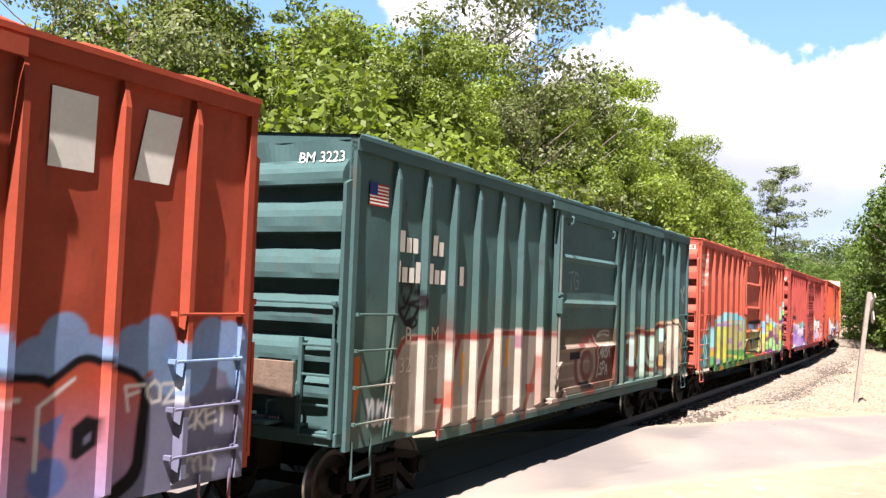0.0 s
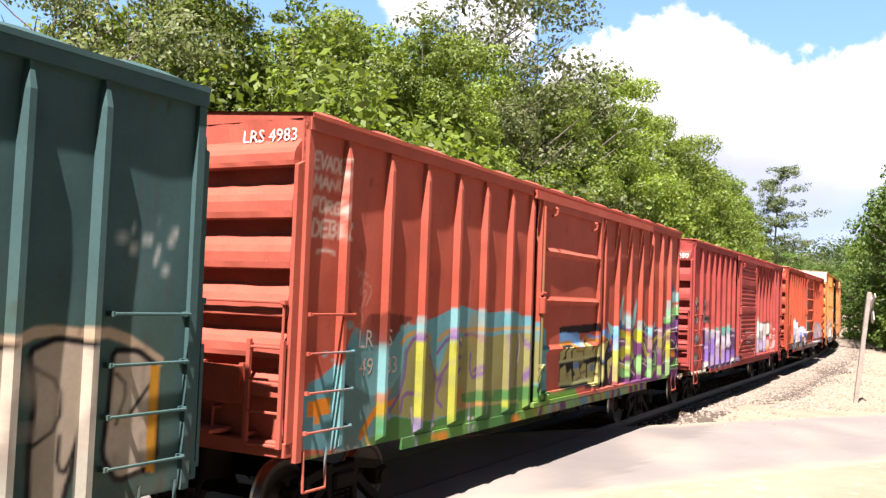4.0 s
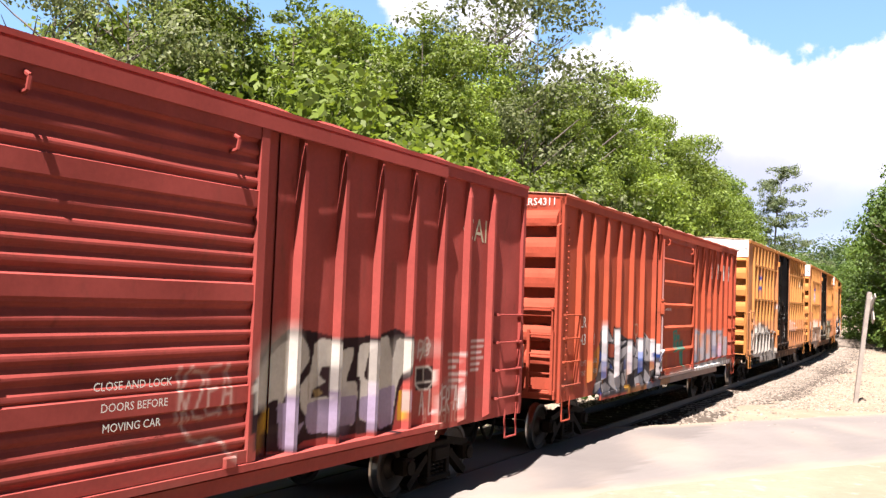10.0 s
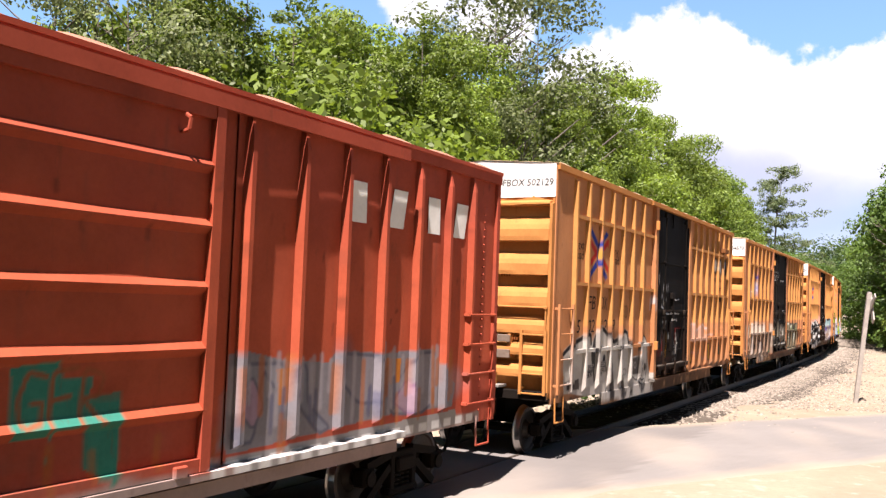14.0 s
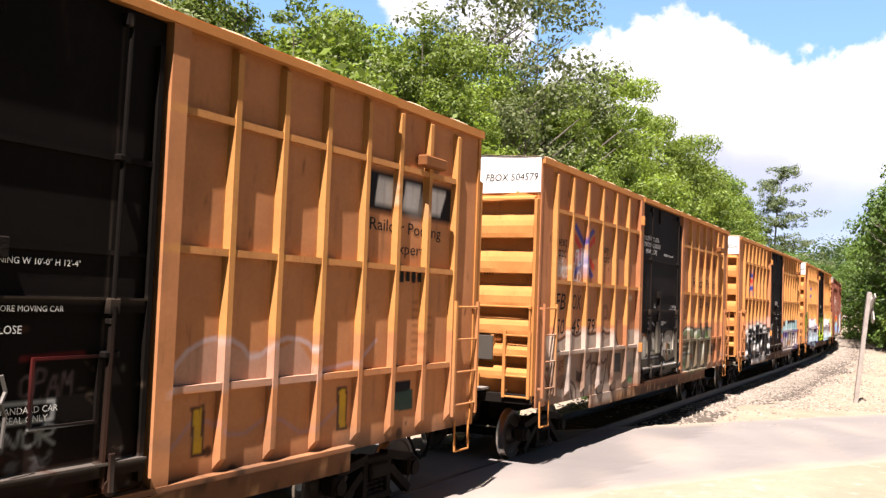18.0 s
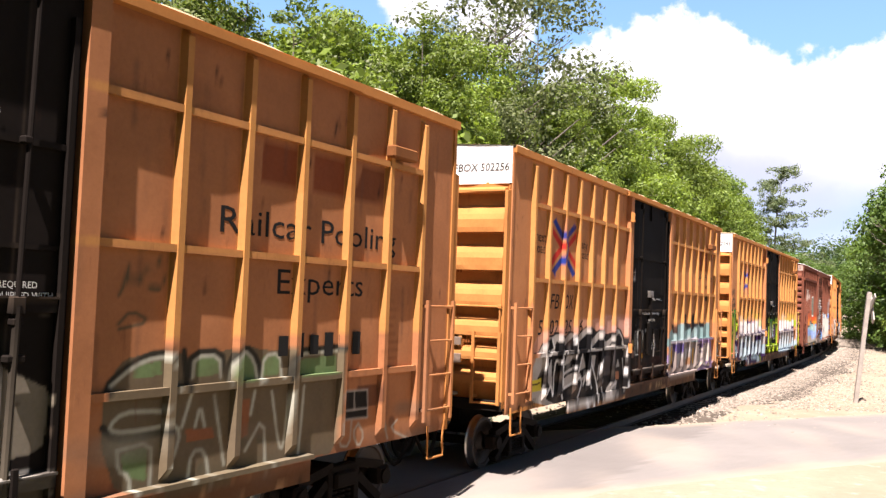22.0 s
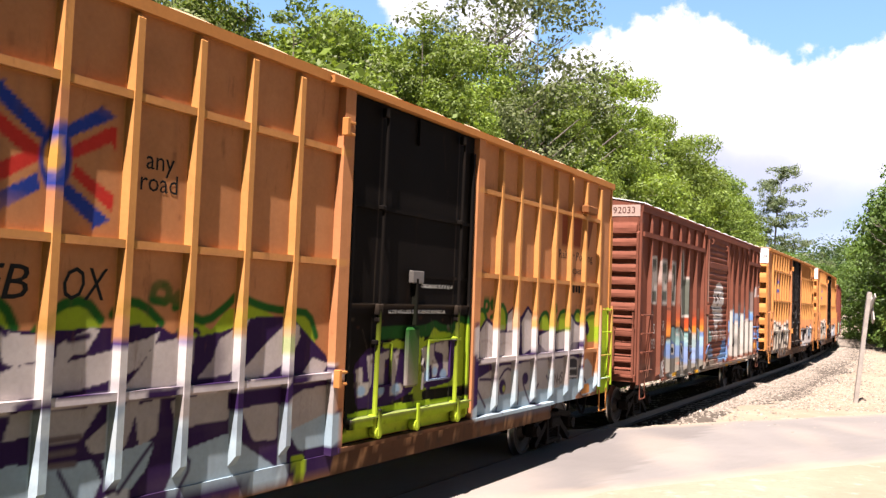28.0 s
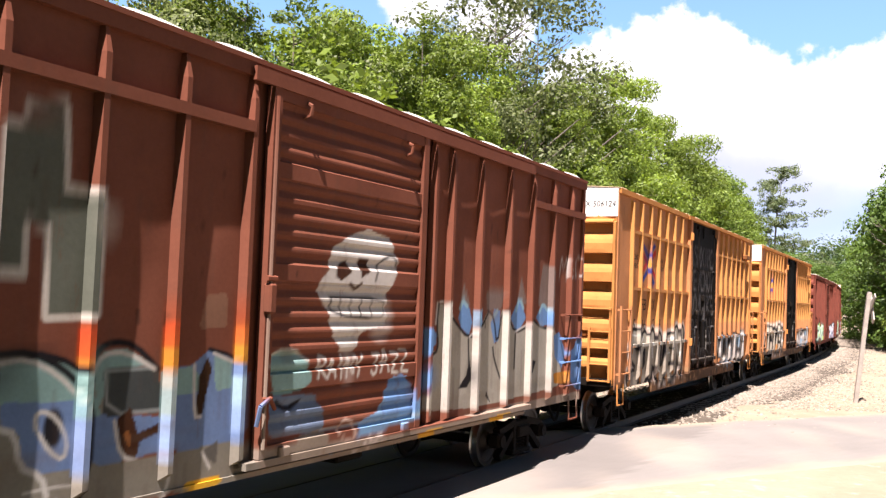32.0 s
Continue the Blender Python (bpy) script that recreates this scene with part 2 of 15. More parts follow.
LEAF_DARK = leaf_mat("deep_green_leaves", (0.115, 0.162, 0.024), (0.27, 0.37, 0.034), vary=0.4)
# darker leaf copy, with the shade of brush and far woods in its colour
LEAF_DEEP = leaf_mat("shade_dark_leaves", (0.036, 0.062, 0.016), (0.06, 0.11, 0.018), vary=0.35)
LEAF_PALE = leaf_mat("pale_olive_leaves", (0.11, 0.13, 0.05), (0.17, 0.21, 0.06), vary=0.3)
LEAF_EDGE = leaf_mat("wood_edge_leaves", (0.066, 0.112, 0.022), (0.14, 0.23, 0.026), vary=0.34)
LEAF_LIGHT = leaf_mat("light_green_leaves", (0.105, 0.155, 0.026), (0.22, 0.32, 0.035), vary=0.3)
NEEDLE = leaf_mat("pine_needles", (0.13, 0.165, 0.075), (0.19, 0.24, 0.09))
INK = {}
WORN = 0.80


def ink(name, color):
    if name not in INK:
        INK[name] = mat(name, tuple(q * WORN for q in color), rough=0.8, vary=0.15, bump=0, spec=0.03)
    return INK[name]


# ---- mesh helpers ----
def part(name, bm, material, parent, label=""):
    """Links a bmesh as one mesh object under a thing or a part."""
    me = bpy.data.meshes.new(name)
    bm.to_mesh(me)
    bm.free()
    return link(name, me, material, parent, label)


def link(name, me, material, parent, label=""):
    ob = new(name, me)
    if material:
        me.materials.append(material)
    ob.parent = parent
    if label:
        ob["label"] = label
    return ob


def thing(name, label, category, group="", m=None, kind=""):
    ob = new(name)
    ob.empty_display_size = 0.2
    if m is not None:
        ob.matrix_world = m
    return tagged(ob, label, category, group, kind)


def box(bm, x0, x1, y0, y1, z0, z1, bevel=0.0):
    q = bmesh.ops.create_cube(bm, size=1.0)
    vs = q["verts"]
    bmesh.ops.transform(bm, matrix=Matrix.LocRotScale(((x0 + x1) / 2, (y0 + y1) / 2, (z0 + z1) / 2), None, (x1 - x0, y1 - y0, z1 - z0)), verts=vs)
    if bevel:
        es = list({e for v in vs for e in v.link_edges})
        bmesh.ops.bevel(bm, geom=es, offset=bevel, segments=1, affect="EDGES")


def rod(bm, a, b, r, seg=6):
    a, b = Vector(a), Vector(b)
    d = b - a
    m = Matrix.Translation((a + b) / 2) @ d.to_track_quat("Z", "Y").to_matrix().to_4x4()
    bmesh.ops.create_cone(bm, cap_ends=True, segments=seg, radius1=r, radius2=r, depth=d.length, matrix=m)


def sheet(verts, closed_u=False):
    """A mesh over an (n, m, 3) grid of places."""
    n, m = verts.shape[:2]
    me = bpy.data.meshes.new("sheet")
    i = np.arange(n * m).reshape(n, m)
    a = i if not closed_u else np.concatenate([i, i[:1]])
    quads = np.stack([a[:-1, :-1], a[1:, :-1], a[1:, 1:], a[:-1, 1:]], -1).reshape(-1, 4)
    me.vertices.add(n * m)
    me.vertices.foreach_set("co", verts.astype(np.float32).ravel())
    me.loops.add(quads.size)
    me.loops.foreach_set("vertex_index", quads.astype(np.int32).ravel())
    me.polygons.add(len(quads))
    me.polygons.foreach_set("loop_start", np.arange(0, quads.size, 4, dtype=np.int32))
    me.update(calc_edges=True)
    me.polygons.foreach_set("use_smooth", np.zeros(len(quads), bool))
    return me


def quads_mesh(verts, quads):
    me = bpy.data.meshes.new("quads")
    me.vertices.add(len(verts))
    me.vertices.foreach_set("co", np.asarray(verts, np.float32).ravel())
    quads = np.asarray(quads, np.int32)
    me.loops.add(quads.size)
    me.loops.foreach_set("vertex_index", quads.ravel())
    me.polygons.add(len(quads))
    me.polygons.foreach_set("loop_start", np.arange(0, quads.size, quads.shape[1], dtype=np.int32))
    me.update(calc_edges=True)
    me.polygons.foreach_set("use_smooth", np.zeros(len(quads), bool))
    return me


def coat(me, colour):
    """Lays a colour, or a canvas seen from the side, on a mesh's points."""
    n = len(me.vertices)
    rgba = np.ones((n, 4), np.float32)
    if isinstance(colour, Canvas):
        co = np.empty(n * 3, np.float32)
        me.vertices.foreach_get("co", co)
        co = co.reshape(-1, 3)
        rgba[:, :3] = colour.at(co[:, 0], co[:, 2])
    else:
        rgba[:, :3] = colour
    rgba[:, :3] *= WORN
    a = me.color_attributes.new("paint", "FLOAT_COLOR", "POINT")
    a.data.foreach_set("color", rgba.ravel())
    return me


def painted(name, bm, colour, parent, label=""):
    me = bpy.data.meshes.new(name)
    bm.to_mesh(me)
    bm.free()
    return link(name, coat(me, colour), PAINT, parent, label)


def words(name, text, height, m, material, parent, label="", width=None, align="CENTER", shear=0.0):
    """Lettering in the built-in font, as a thin mesh that lies on its thing."""
    cu = bpy.data.curves.new("text", "FONT")
    cu.body, cu.size, cu.align_x, cu.align_y, cu.shear = text, height / 0.7, align, "CENTER", shear
    cu.resolution_u = 2
    tmp = bpy.data.objects.new("text", cu)
    me = bpy.data.meshes.new_from_object(tmp)
    bpy.data.objects.remove(tmp)
    bpy.data.curves.remove(cu)
    if width and len(me.vertices):
        co = np.empty(len(me.vertices) * 3, np.float32)
        me.vertices.foreach_get("co", co)
        co = co.reshape(-1, 3)
        span = co[:, 0].max() - co[:, 0].min()
        co[:, 0] *= width / max(span, 1e-3)
        me.vertices.foreach_set("co", co.ravel())
    me.materials.clear()
    ob = link(name, me, material, parent, label)
    ob.matrix_basis = m
    return ob


# ---- sprayed paint: a car's side as a canvas, 2 cm to the cell ----
class Canvas:
    RES = 0.015

    def __init__(self, base, length=16.6, z0=0.7, z1=5.4):
        self.x0, self.z0 = -length / 2, z0
        w, h = int(length / self.RES), int((z1 - z0) / self.RES)
        self.px = np.ones((h, w, 3), np.float32) * np.array(base, np.float32)
        self.gx = self.x0 + (np.arange(w) + 0.5) * self.RES
        self.gz = z0 + (np.arange(h) + 0.5) * self.RES

    def at(self, x, z):
        fx = np.clip((x - self.x0) / self.RES - 0.5, 0, self.px.shape[1] - 1.001)
        fz = np.clip((z - self.z0) / self.RES - 0.5, 0, self.px.shape[0] - 1.001)
        i, j = fx.astype(int), fz.astype(int)
        a, b = (fx - i)[:, None], (fz - j)[:, None]
        p = self.px
        return (p[j, i] * (1 - a) + p[j, i + 1] * a) * (1 - b) + (p[j + 1, i] * (1 - a) + p[j + 1, i + 1] * a) * b

    def window(self, x0, x1, z0, z1):
        i0, i1 = np.searchsorted(self.gx, (x0, x1))
        j0, j1 = np.searchsorted(self.gz, (z0, z1))
        return slice(j0, j1), slice(i0, i1), self.gx[i0:i1][None, :], self.gz[j0:j1][:, None]

    def lay(self, js, iz, alpha, col, col2=None, span=None):
        if alpha.size == 0:
            return
        c = np.array(col, np.float32)
        if col2 is not None:
            f = np.clip((self.gz[js] - span[0]) / (span[1] - span[0]), 0, 1)[:, None, None]
            c = np.array(col2, np.float32) * (1 - f) + c * f
        a = alpha[..., None]
        self.px[js, iz] = self.px[js, iz] * (1 - a) + c * a

    def stroke(self, pts, w, col, soft=0.02, a=1.0, col2=None, span=None):
        pts = np.asarray(pts, float)
        r = w / 2 + soft
        js, iz, X, Z = self.window(pts[:, 0].min() - r, pts[:, 0].max() + r, pts[:, 1].min() - r, pts[:, 1].max() + r)
        d = np.full((Z.shape[0], X.shape[1]), 9.0)
        for (ax, az), (bx, bz) in zip(pts[:-1], pts[1:]):
            ux, uz = bx - ax, bz - az
            q = max(ux * ux + uz * uz, 1e-9)
            t = np.clip(((X - ax) * ux + (Z - az) * uz) / q, 0, 1)
            d = np.minimum(d, np.hypot(X - ax - t * ux, Z - az - t * uz))
        self.lay(js, iz, np.clip((w / 2 - d) / soft + 0.5, 0, 1) * a, col, col2, span)

    def blob(self, cx, cz, rx, rz, col, soft=0.05, a=1.0):
        js, iz, X, Z = self.window(cx - rx * 1.3, cx + rx * 1.3, cz - rz * 1.3, cz + rz * 1.3)
        d = np.hypot((X - cx) / rx, (Z - cz) / rz)
        self.lay(js, iz, np.clip((1 - d) / max(soft / min(rx, rz), 1e-3) + 0.5, 0, 1) * a, col)

    def poly(self, pts, col, a=1.0):
        pts = np.asarray(pts, float)
        js, iz, X, Z = self.window(pts[:, 0].min(), pts[:, 0].max(), pts[:, 1].min(), pts[:, 1].max())
        inside = np.zeros((Z.shape[0], X.shape[1]), bool)
        for (ax, az), (bx, bz) in zip(pts, np.roll(pts, -1, 0)):
            if az != bz:
                inside ^= ((Z < az) != (Z < bz)) & (X < (bx - ax) * (Z - az) / (bz - az) + ax)
        self.lay(js, iz, inside.astype(np.float32) * a, col)

    def field(self, x0, x1, z0, top, col, a=1.0, wave=0.1, seed=0, soft=0.04, col2=None):
        """A sprayed ground whose upper edge wavers round `top`."""
        rng = np.random.RandomState(seed)
        js, iz, X, Z = self.window(x0, x1, z0, top + wave * 2 + 0.1)
        ph = rng.rand(4) * 6.3
        edge = top + wave * (np.sin(X * 2.1 + ph[0]) * 0.5 + np.sin(X * 4.7 + ph[1]) * 0.3 + np.sin(X * 9.3 + ph[2]) * 0.2)
        side_fade = np.clip((X - x0) / 0.05, 0, 1) * np.clip((x1 - X) / 0.05, 0, 1)
        self.lay(js, iz, np.clip((edge - Z) / soft + 0.5, 0, 1) * side_fade * a, col, col2, (z0, top))


GLYPHS = {
    " ": [],
    "S": [[(1, 0.95), (0.25, 1), (0.05, 0.7), (0.9, 0.42), (0.8, 0.02), (0, 0.05)]],
    "E": [[(1, 1), (0, 0.95), (0.05, 0), (1, 0.05)], [(0.05, 0.5), (0.8, 0.55)]],
    "A": [[(0, 0), (0.45, 1), (1, 0)], [(0.22, 0.36), (0.8, 0.36)]],
    "R": [[(0, 0), (0.05, 1), (0.9, 0.85), (0.75, 0.5), (0.1, 0.48), (1, 0)]],
    "K": [[(0, 0), (0.05, 1)], [(1, 1), (0.1, 0.5), (1, 0)]],
    "O": [[(0.1, 0.15), (0, 0.75), (0.4, 1), (0.95, 0.85), (1, 0.25), (0.5, 0), (0.1, 0.15)]],
    "M": [[(0, 0), (0.1, 1), (0.5, 0.35), (0.9, 1), (1, 0)]],
    "T": [[(0, 0.95), (1, 1)], [(0.5, 0.97), (0.45, 0)]],
    "I": [[(0.5, 1), (0.48, 0)]],
    "L": [[(0.1, 1), (0, 0), (0.95, 0.05)]],
    "U": [[(0, 1), (0.08, 0.1), (0.5, 0), (0.92, 0.1), (1, 1)]],
    "Y": [[(0, 1), (0.5, 0.5), (1, 1)], [(0.5, 0.5), (0.4, 0)]],
    "P": [[(0, 0), (0.05, 1), (0.9, 0.9), (0.85, 0.5), (0.1, 0.42)]],
    "N": [[(0, 0), (0.05, 1), (0.9, 0.05), (1, 1)]],
    "H": [[(0, 0), (0.05, 1)], [(1, 1), (0.92, 0)], [(0.05, 0.5), (0.95, 0.5)]],
    "C": [[(1, 0.9), (0.3, 1), (0, 0.5), (0.25, 0.02), (1, 0.08)]],
    "Z": [[(0, 1), (1, 0.95), (0.05, 0.05), (1, 0)]],
    "X": [[(0, 0), (1, 1)], [(0, 1), (1, 0)]],
    "D": [[(0, 0), (0.05, 1), (0.8, 0.85), (1, 0.4), (0.7, 0), (0, 0)]],
    "V": [[(0, 1), (0.45, 0), (1, 1)]],
    "G": [[(1, 0.9), (0.3, 1), (0, 0.5), (0.25, 0.02), (0.95, 0.1), (0.95, 0.45), (0.55, 0.45)]],
    "B": [[(0.4, 0.52), (0.85, 0.78), (0.5, 1), (0, 0.98), (0.05, 0), (0.75, 0.03), (0.95, 0.3), (0.4, 0.52)]],
    "F": [[(1, 1), (0, 0.95), (0.05, 0)], [(0.05, 0.5), (0.75, 0.55)]],
    "J": [[(0.2, 1), (1, 1)], [(0.7, 1), (0.65, 0.15), (0.3, 0), (0, 0.2)]],
    "0": [[(0.5, 1), (0.1, 0.7), (0.1, 0.3), (0.5, 0), (0.9, 0.3), (0.9, 0.7), (0.5, 1)]],
    "1": [[(0.3, 0.8), (0.55, 1), (0.5, 0)]],
    "2": [[(0.05, 0.8), (0.5, 1), (0.9, 0.75), (0, 0), (1, 0.03)]],
    "9": [[(0.9, 0.6), (0.4, 0.45), (0.1, 0.75), (0.5, 1), (0.9, 0.8), (0.8, 0)]],
}


def piece(c, x0, x1, z0, z1, letters, fill, fill2, line, halo=None, seed=0, fat=0.24, rim=0.07, glint=None, third=None, lean=0.12, glow=0.09, high=1.0):
    """A sprayed row of fat letters: halo, outline, graded fill and thin accents."""
    rng = np.random.RandomState(seed)
    n = len(letters)
    step = (x1 - x0) / n
    laid = []
    for i, ch in enumerate(letters):
        wide = step * rng.uniform(0.72, 0.9)
        bx, bz, tz = x0 + step * i + rng.uniform(0, 0.12) * step, z0 + rng.uniform(0, 0.12), z1 - rng.uniform(0, 0.2)
        for st in GLYPHS[ch]:
            laid.append([(bx + px * wide + lean * (pz - 0.5), bz + pz * (tz - bz)) for px, pz in st])
    if halo is not None:
        for st in laid:
            c.stroke(st, fat + 2 * rim + 2 * glow, halo, 0.05)
    for st in laid:
        c.stroke([(x + 0.05, z - 0.05) for x, z in st], fat + 2 * rim, line)
        c.stroke(st, fat + 2 * rim, line)
    for st in laid:
        c.stroke(st, fat, fill, 0.025, 1.0, fill2, (z0, z1))
    if third is not None:
        for st in laid:
            p = st[rng.randint(len(st))]
            c.blob(p[0], p[1], fat * 0.45, fat * 0.4, third, 0.04, 0.9)
            q = st[rng.randint(len(st))]
            c.poly([(q[0] - 0.15, q[1] - 0.1), (q[0] + 0.12, q[1] + 0.02), (q[0] + 0.02, q[1] - 0.28)], third, 0.85)
    if glint is not None:
        for st in laid:
            c.stroke([(x - fat * 0.28, z + fat * 0.2) for x, z in st[:3]], 0.03, glint, 0.02, high)


def tag(c, x0, x1, z0, z1, rows, col, seed, w=0.03, a=0.85):
    """Hand-styled scrawl: rows of thin looping strokes."""
    rng = np.random.RandomState(seed)
    keys = sorted(GLYPHS)
    h = (z1 - z0) / rows
    for r in range(rows):
        n = max(3, int((x1 - x0) / (h * 0.6)))
        for i in range(n):
            for st in GLYPHS[keys[rng.randint(len(keys))]]:
                bx = x0 + (x1 - x0) * i / n
                c.stroke([(bx + px * (x1 - x0) / n * 0.9 + rng.uniform(-0.02, 0.02), z0 + h * r + pz * h * 0.8 + rng.uniform(-0.03, 0.03)) for px, pz in st], w, col, 0.015, a)


def drips(c, x0, x1, z, n, length, col, seed, w=0.05, a=0.7):
    rng = np.random.RandomState(seed)
    for i in range(n):
        x = rng.uniform(x0, x1)
        c.stroke([(x, z + rng.uniform(-0.1, 0.1)), (x + rng.uniform(-0.02, 0.02), z - length * rng.uniform(0.4, 1))], w, col, 0.03, a)


def grime(c, seed, amount=0.35):
    """Road dirt thrown up on the sills and rust runs under the eaves."""
    rng = np.random.RandomState(seed)
    for i in range(260):
        x = rng.uniform(-7.9, 7.9)
        z = rng.uniform(1.0, 5.0)
        c.stroke([(x, z), (x + rng.uniform(-0.01, 0.01), z - rng.uniform(0.1, 0.6))], rng.uniform(0.02, 0.06), (0.10, 0.06, 0.045), 0.05, amount * rng.uniform(0.2, 0.8))
    for i in range(70):
        x, z = rng.uniform(-7.9, 7.9), rng.uniform(2.4, 5.0)
        c.stroke([(x, z), (x + rng.uniform(-0.03, 0.03), z - rng.uniform(0.02, 0.12))], rng.uniform(0.02, 0.05), (0.05, 0.025, 0.018), 0.02, min(0.9, amount * rng.uniform(0.6, 2.0)))
    for i in range(60):
        x, z = rng.uniform(-7.9, 7.9), rng.uniform(1.4, 4.8)
        c.blob(x, z, rng.uniform(0.08, 0.35), rng.uniform(0.05, 0.25), tuple(np.clip(np.array(c.at(np.array([x]), np.array([z]))[0]) * rng.uniform(0.65, 1.3), 0, 0.8)), 0.15, 0.45)
    for i in range(90):
        c.blob(rng.uniform(-7.8, 7.8), rng.uniform(0.9, 1.5), rng.uniform(0.1, 0.5), rng.uniform(0.03, 0.1), (0.16, 0.12, 0.09), 0.1, amount * rng.uniform(0.2, 0.6))


# ---- box cars ----


SKIN = {}


def skin_depth(car, xs, zs):
    """How far out a car's buckled side sheets lie at the places (x, z)."""
    out = np.full(len(xs), -1.47)
    for px, pz, Y in SKIN.get(car.name, ()):
        at = (xs >= px[0]) & (xs <= px[-1])
        if abs(Y.mean() + 1.47) > 0.015 or not at.any():
            continue
        i = np.clip(np.searchsorted(px, xs[at]) - 1, 0, len(px) - 2)
        j = np.clip(np.searchsorted(pz, zs[at]) - 1, 0, len(pz) - 2)
        f, g = (xs[at] - px[i]) / (px[i + 1] - px[i]), np.clip((zs[at] - pz[j]) / (pz[j + 1] - pz[j]), 0, 1)
        out[at] = (Y[i, j] * (1 - f) + Y[i + 1, j] * f) * (1 - g) + (Y[i, j + 1] * (1 - f) + Y[i + 1, j + 1] * f) * g
    return out


def panel(car, name, x0, x1, z0, z1, y, canvas, dent, seed, fine=True, label=""):
    """A side sheet between two posts, slightly buckled, on the camera's side (y < 0)."""
    nx = max(3, int((x1 - x0) / (0.021 if fine else 0.1)))
    mid = min(z1 - 0.1, 2.75)
    low = np.linspace(z0, mid, max(3, int((mid - z0) / (0.0138 if fine else 0.1))))
    up = np.linspace(mid, z1, max(3, int((z1 - mid) / (0.2 if not fine else 0.025 if z1 > 5 and -6.9 < x0 < -4.4 else 0.03 if x0 < -7.0 else 0.08))))[1:]
    zs = np.concatenate([low, up])
    X, Z = np.meshgrid(np.linspace(x0, x1, nx), zs, indexing="ij")
    rng = np.random.RandomState(seed)
    f = (X - x0) / (x1 - x0)
    g = (Z - z0) / (z1 - z0)
    bulge = np.sin(np.pi * f) * (0.35 + 0.65 * np.sin(np.pi * g * rng.uniform(1.5, 2.6) + rng.rand() * 6)) * rng.uniform(0.3, 1.0)
    bulge += 0.35 * np.sin(np.pi * f) * np.sin(g * rng.uniform(8, 14) + rng.rand() * 6) + 0.2 * np.sin(np.pi * 2 * f + rng.rand() * 6) * np.sin(np.pi * f) * np.sin(g * 17 + rng.rand() * 6)
    Y = y + dent * bulge * np.sin(np.pi * np.clip(g, 0, 1)) ** 0.5
    SKIN.setdefault(car.name, []).append((X[:, 0], zs, Y))
    me = sheet(np.stack([X, Y, Z], -1))
    me.polygons.foreach_set("use_smooth", np.ones(len(me.polygons), bool))
    coat(me, canvas)
    return link(name, me, PAINT, car, label)


def post(car, x, z0, z1, y, canvas, base=0.15, face=0.05, deep=0.085, taper=0.5, name="post", cut=0.12):
    """A pressed side post: a trapezoid hat that runs out to nothing at its head."""
    zs = np.concatenate([[z0], np.linspace(z0 + cut, z1 - taper, 60), np.linspace(z1 - taper, z1, 9)[1:]])
    d = np.interp(zs, [z0, z0 + cut, z1 - taper, z1], [0.004, deep, deep, 0.006 if taper < 0.2 else 0.045])
    w = np.interp(zs, [z0, z1 - taper, z1], [1, 1, 0.55 if taper > 0.2 else 1])
    rings = []
    for sx, out in ((-base / 2, 0), (-face / 2, 1), (face / 2, 1), (base / 2, 0)):
        rings.append(np.stack([x + sx * w, y - d * out, zs], -1))
    me = sheet(np.array(rings))
    coat(me, canvas)
    return link(name, me, PAINT, car)


END_PROFILE = {}


def end_wall(car, x, out, half, z0, z1, colour, ledges, deep, plate, plate_colour=None, name="end_wall"):
    """A pressed end sheet: each corrugation swells downwards to a ledge that overhangs the next; out is -1 for the end that leads towards the camera."""
    marks = sorted(ledges) + [z1 - 0.12 if plate_colour is None else z1 - plate - 0.01]
    prof = [(0.0, z0), (0.0, marks[0] - 0.012)]
    for b, c in zip(marks[:-1], marks[1:]):
        h = c - b
        prof += [(deep, b), (deep * 1.04, b + 0.12 * h), (deep * 1.0, b + 0.32 * h), (deep * 0.72, b + 0.46 * h), (deep * 0.2, b + 0.62 * h), (0.0, b + 0.7 * h)]
        if c != marks[-1]:
            prof += [(0.0, c - 0.014)]
    prof += [(0.0, z1)]
    ys = np.concatenate([[-half, -half, -half + 0.05], np.linspace(-half + 0.055, half - 0.055, 41), [half - 0.05, half, half]])
    rng = np.random.RandomState(int(abs(z1) * 100) % 97 + len(marks))
    P = np.zeros((len(ys), len(prof), 3))
    for j, (d, z) in enumerate(prof):
        dents = 0.009 * np.sin(ys * rng.uniform(3, 7) + rng.rand() * 6) + 0.007 * np.sin(ys * rng.uniform(9, 15) + rng.rand() * 6)
        amount = 0.0 if z > marks[-1] - 0.01 and plate_colour is not None else 0.3 if d > 0.02 else 1.0 if deep > 0.1 else 0.5
        P[:, j, 0] = x + out * (d + dents * amount)
        flange = deep * 0.92 if z < marks[-2] + 0.02 else 0.0
        P[[1, 2, -3, -2], j, 0] = x + out * flange
        P[[0, -1], j, 0] = x - out * 0.01
        P[:, j, 1], P[:, j, 2] = ys, z
    if out < 0:
        END_PROFILE[car.name] = np.array(prof)
    me = sheet(P if out < 0 else P[::-1])
    coat(me, colour)
    ob = link(name, me, PAINT, car)
    if plate_colour is not None:
        bm = bmesh.new()
        box(bm, min(x + out * 0.012, x), max(x + out * 0.012, x), -half, half, z1 - plate, z1)
        painted("end_plate", bm, plate_colour, car, "pale plate across the top of the end")
    return ob


def tube_shape(bm, pts, r):
    for a, b in zip(pts[:-1], pts[1:]):
        rod(bm, a, b, r)


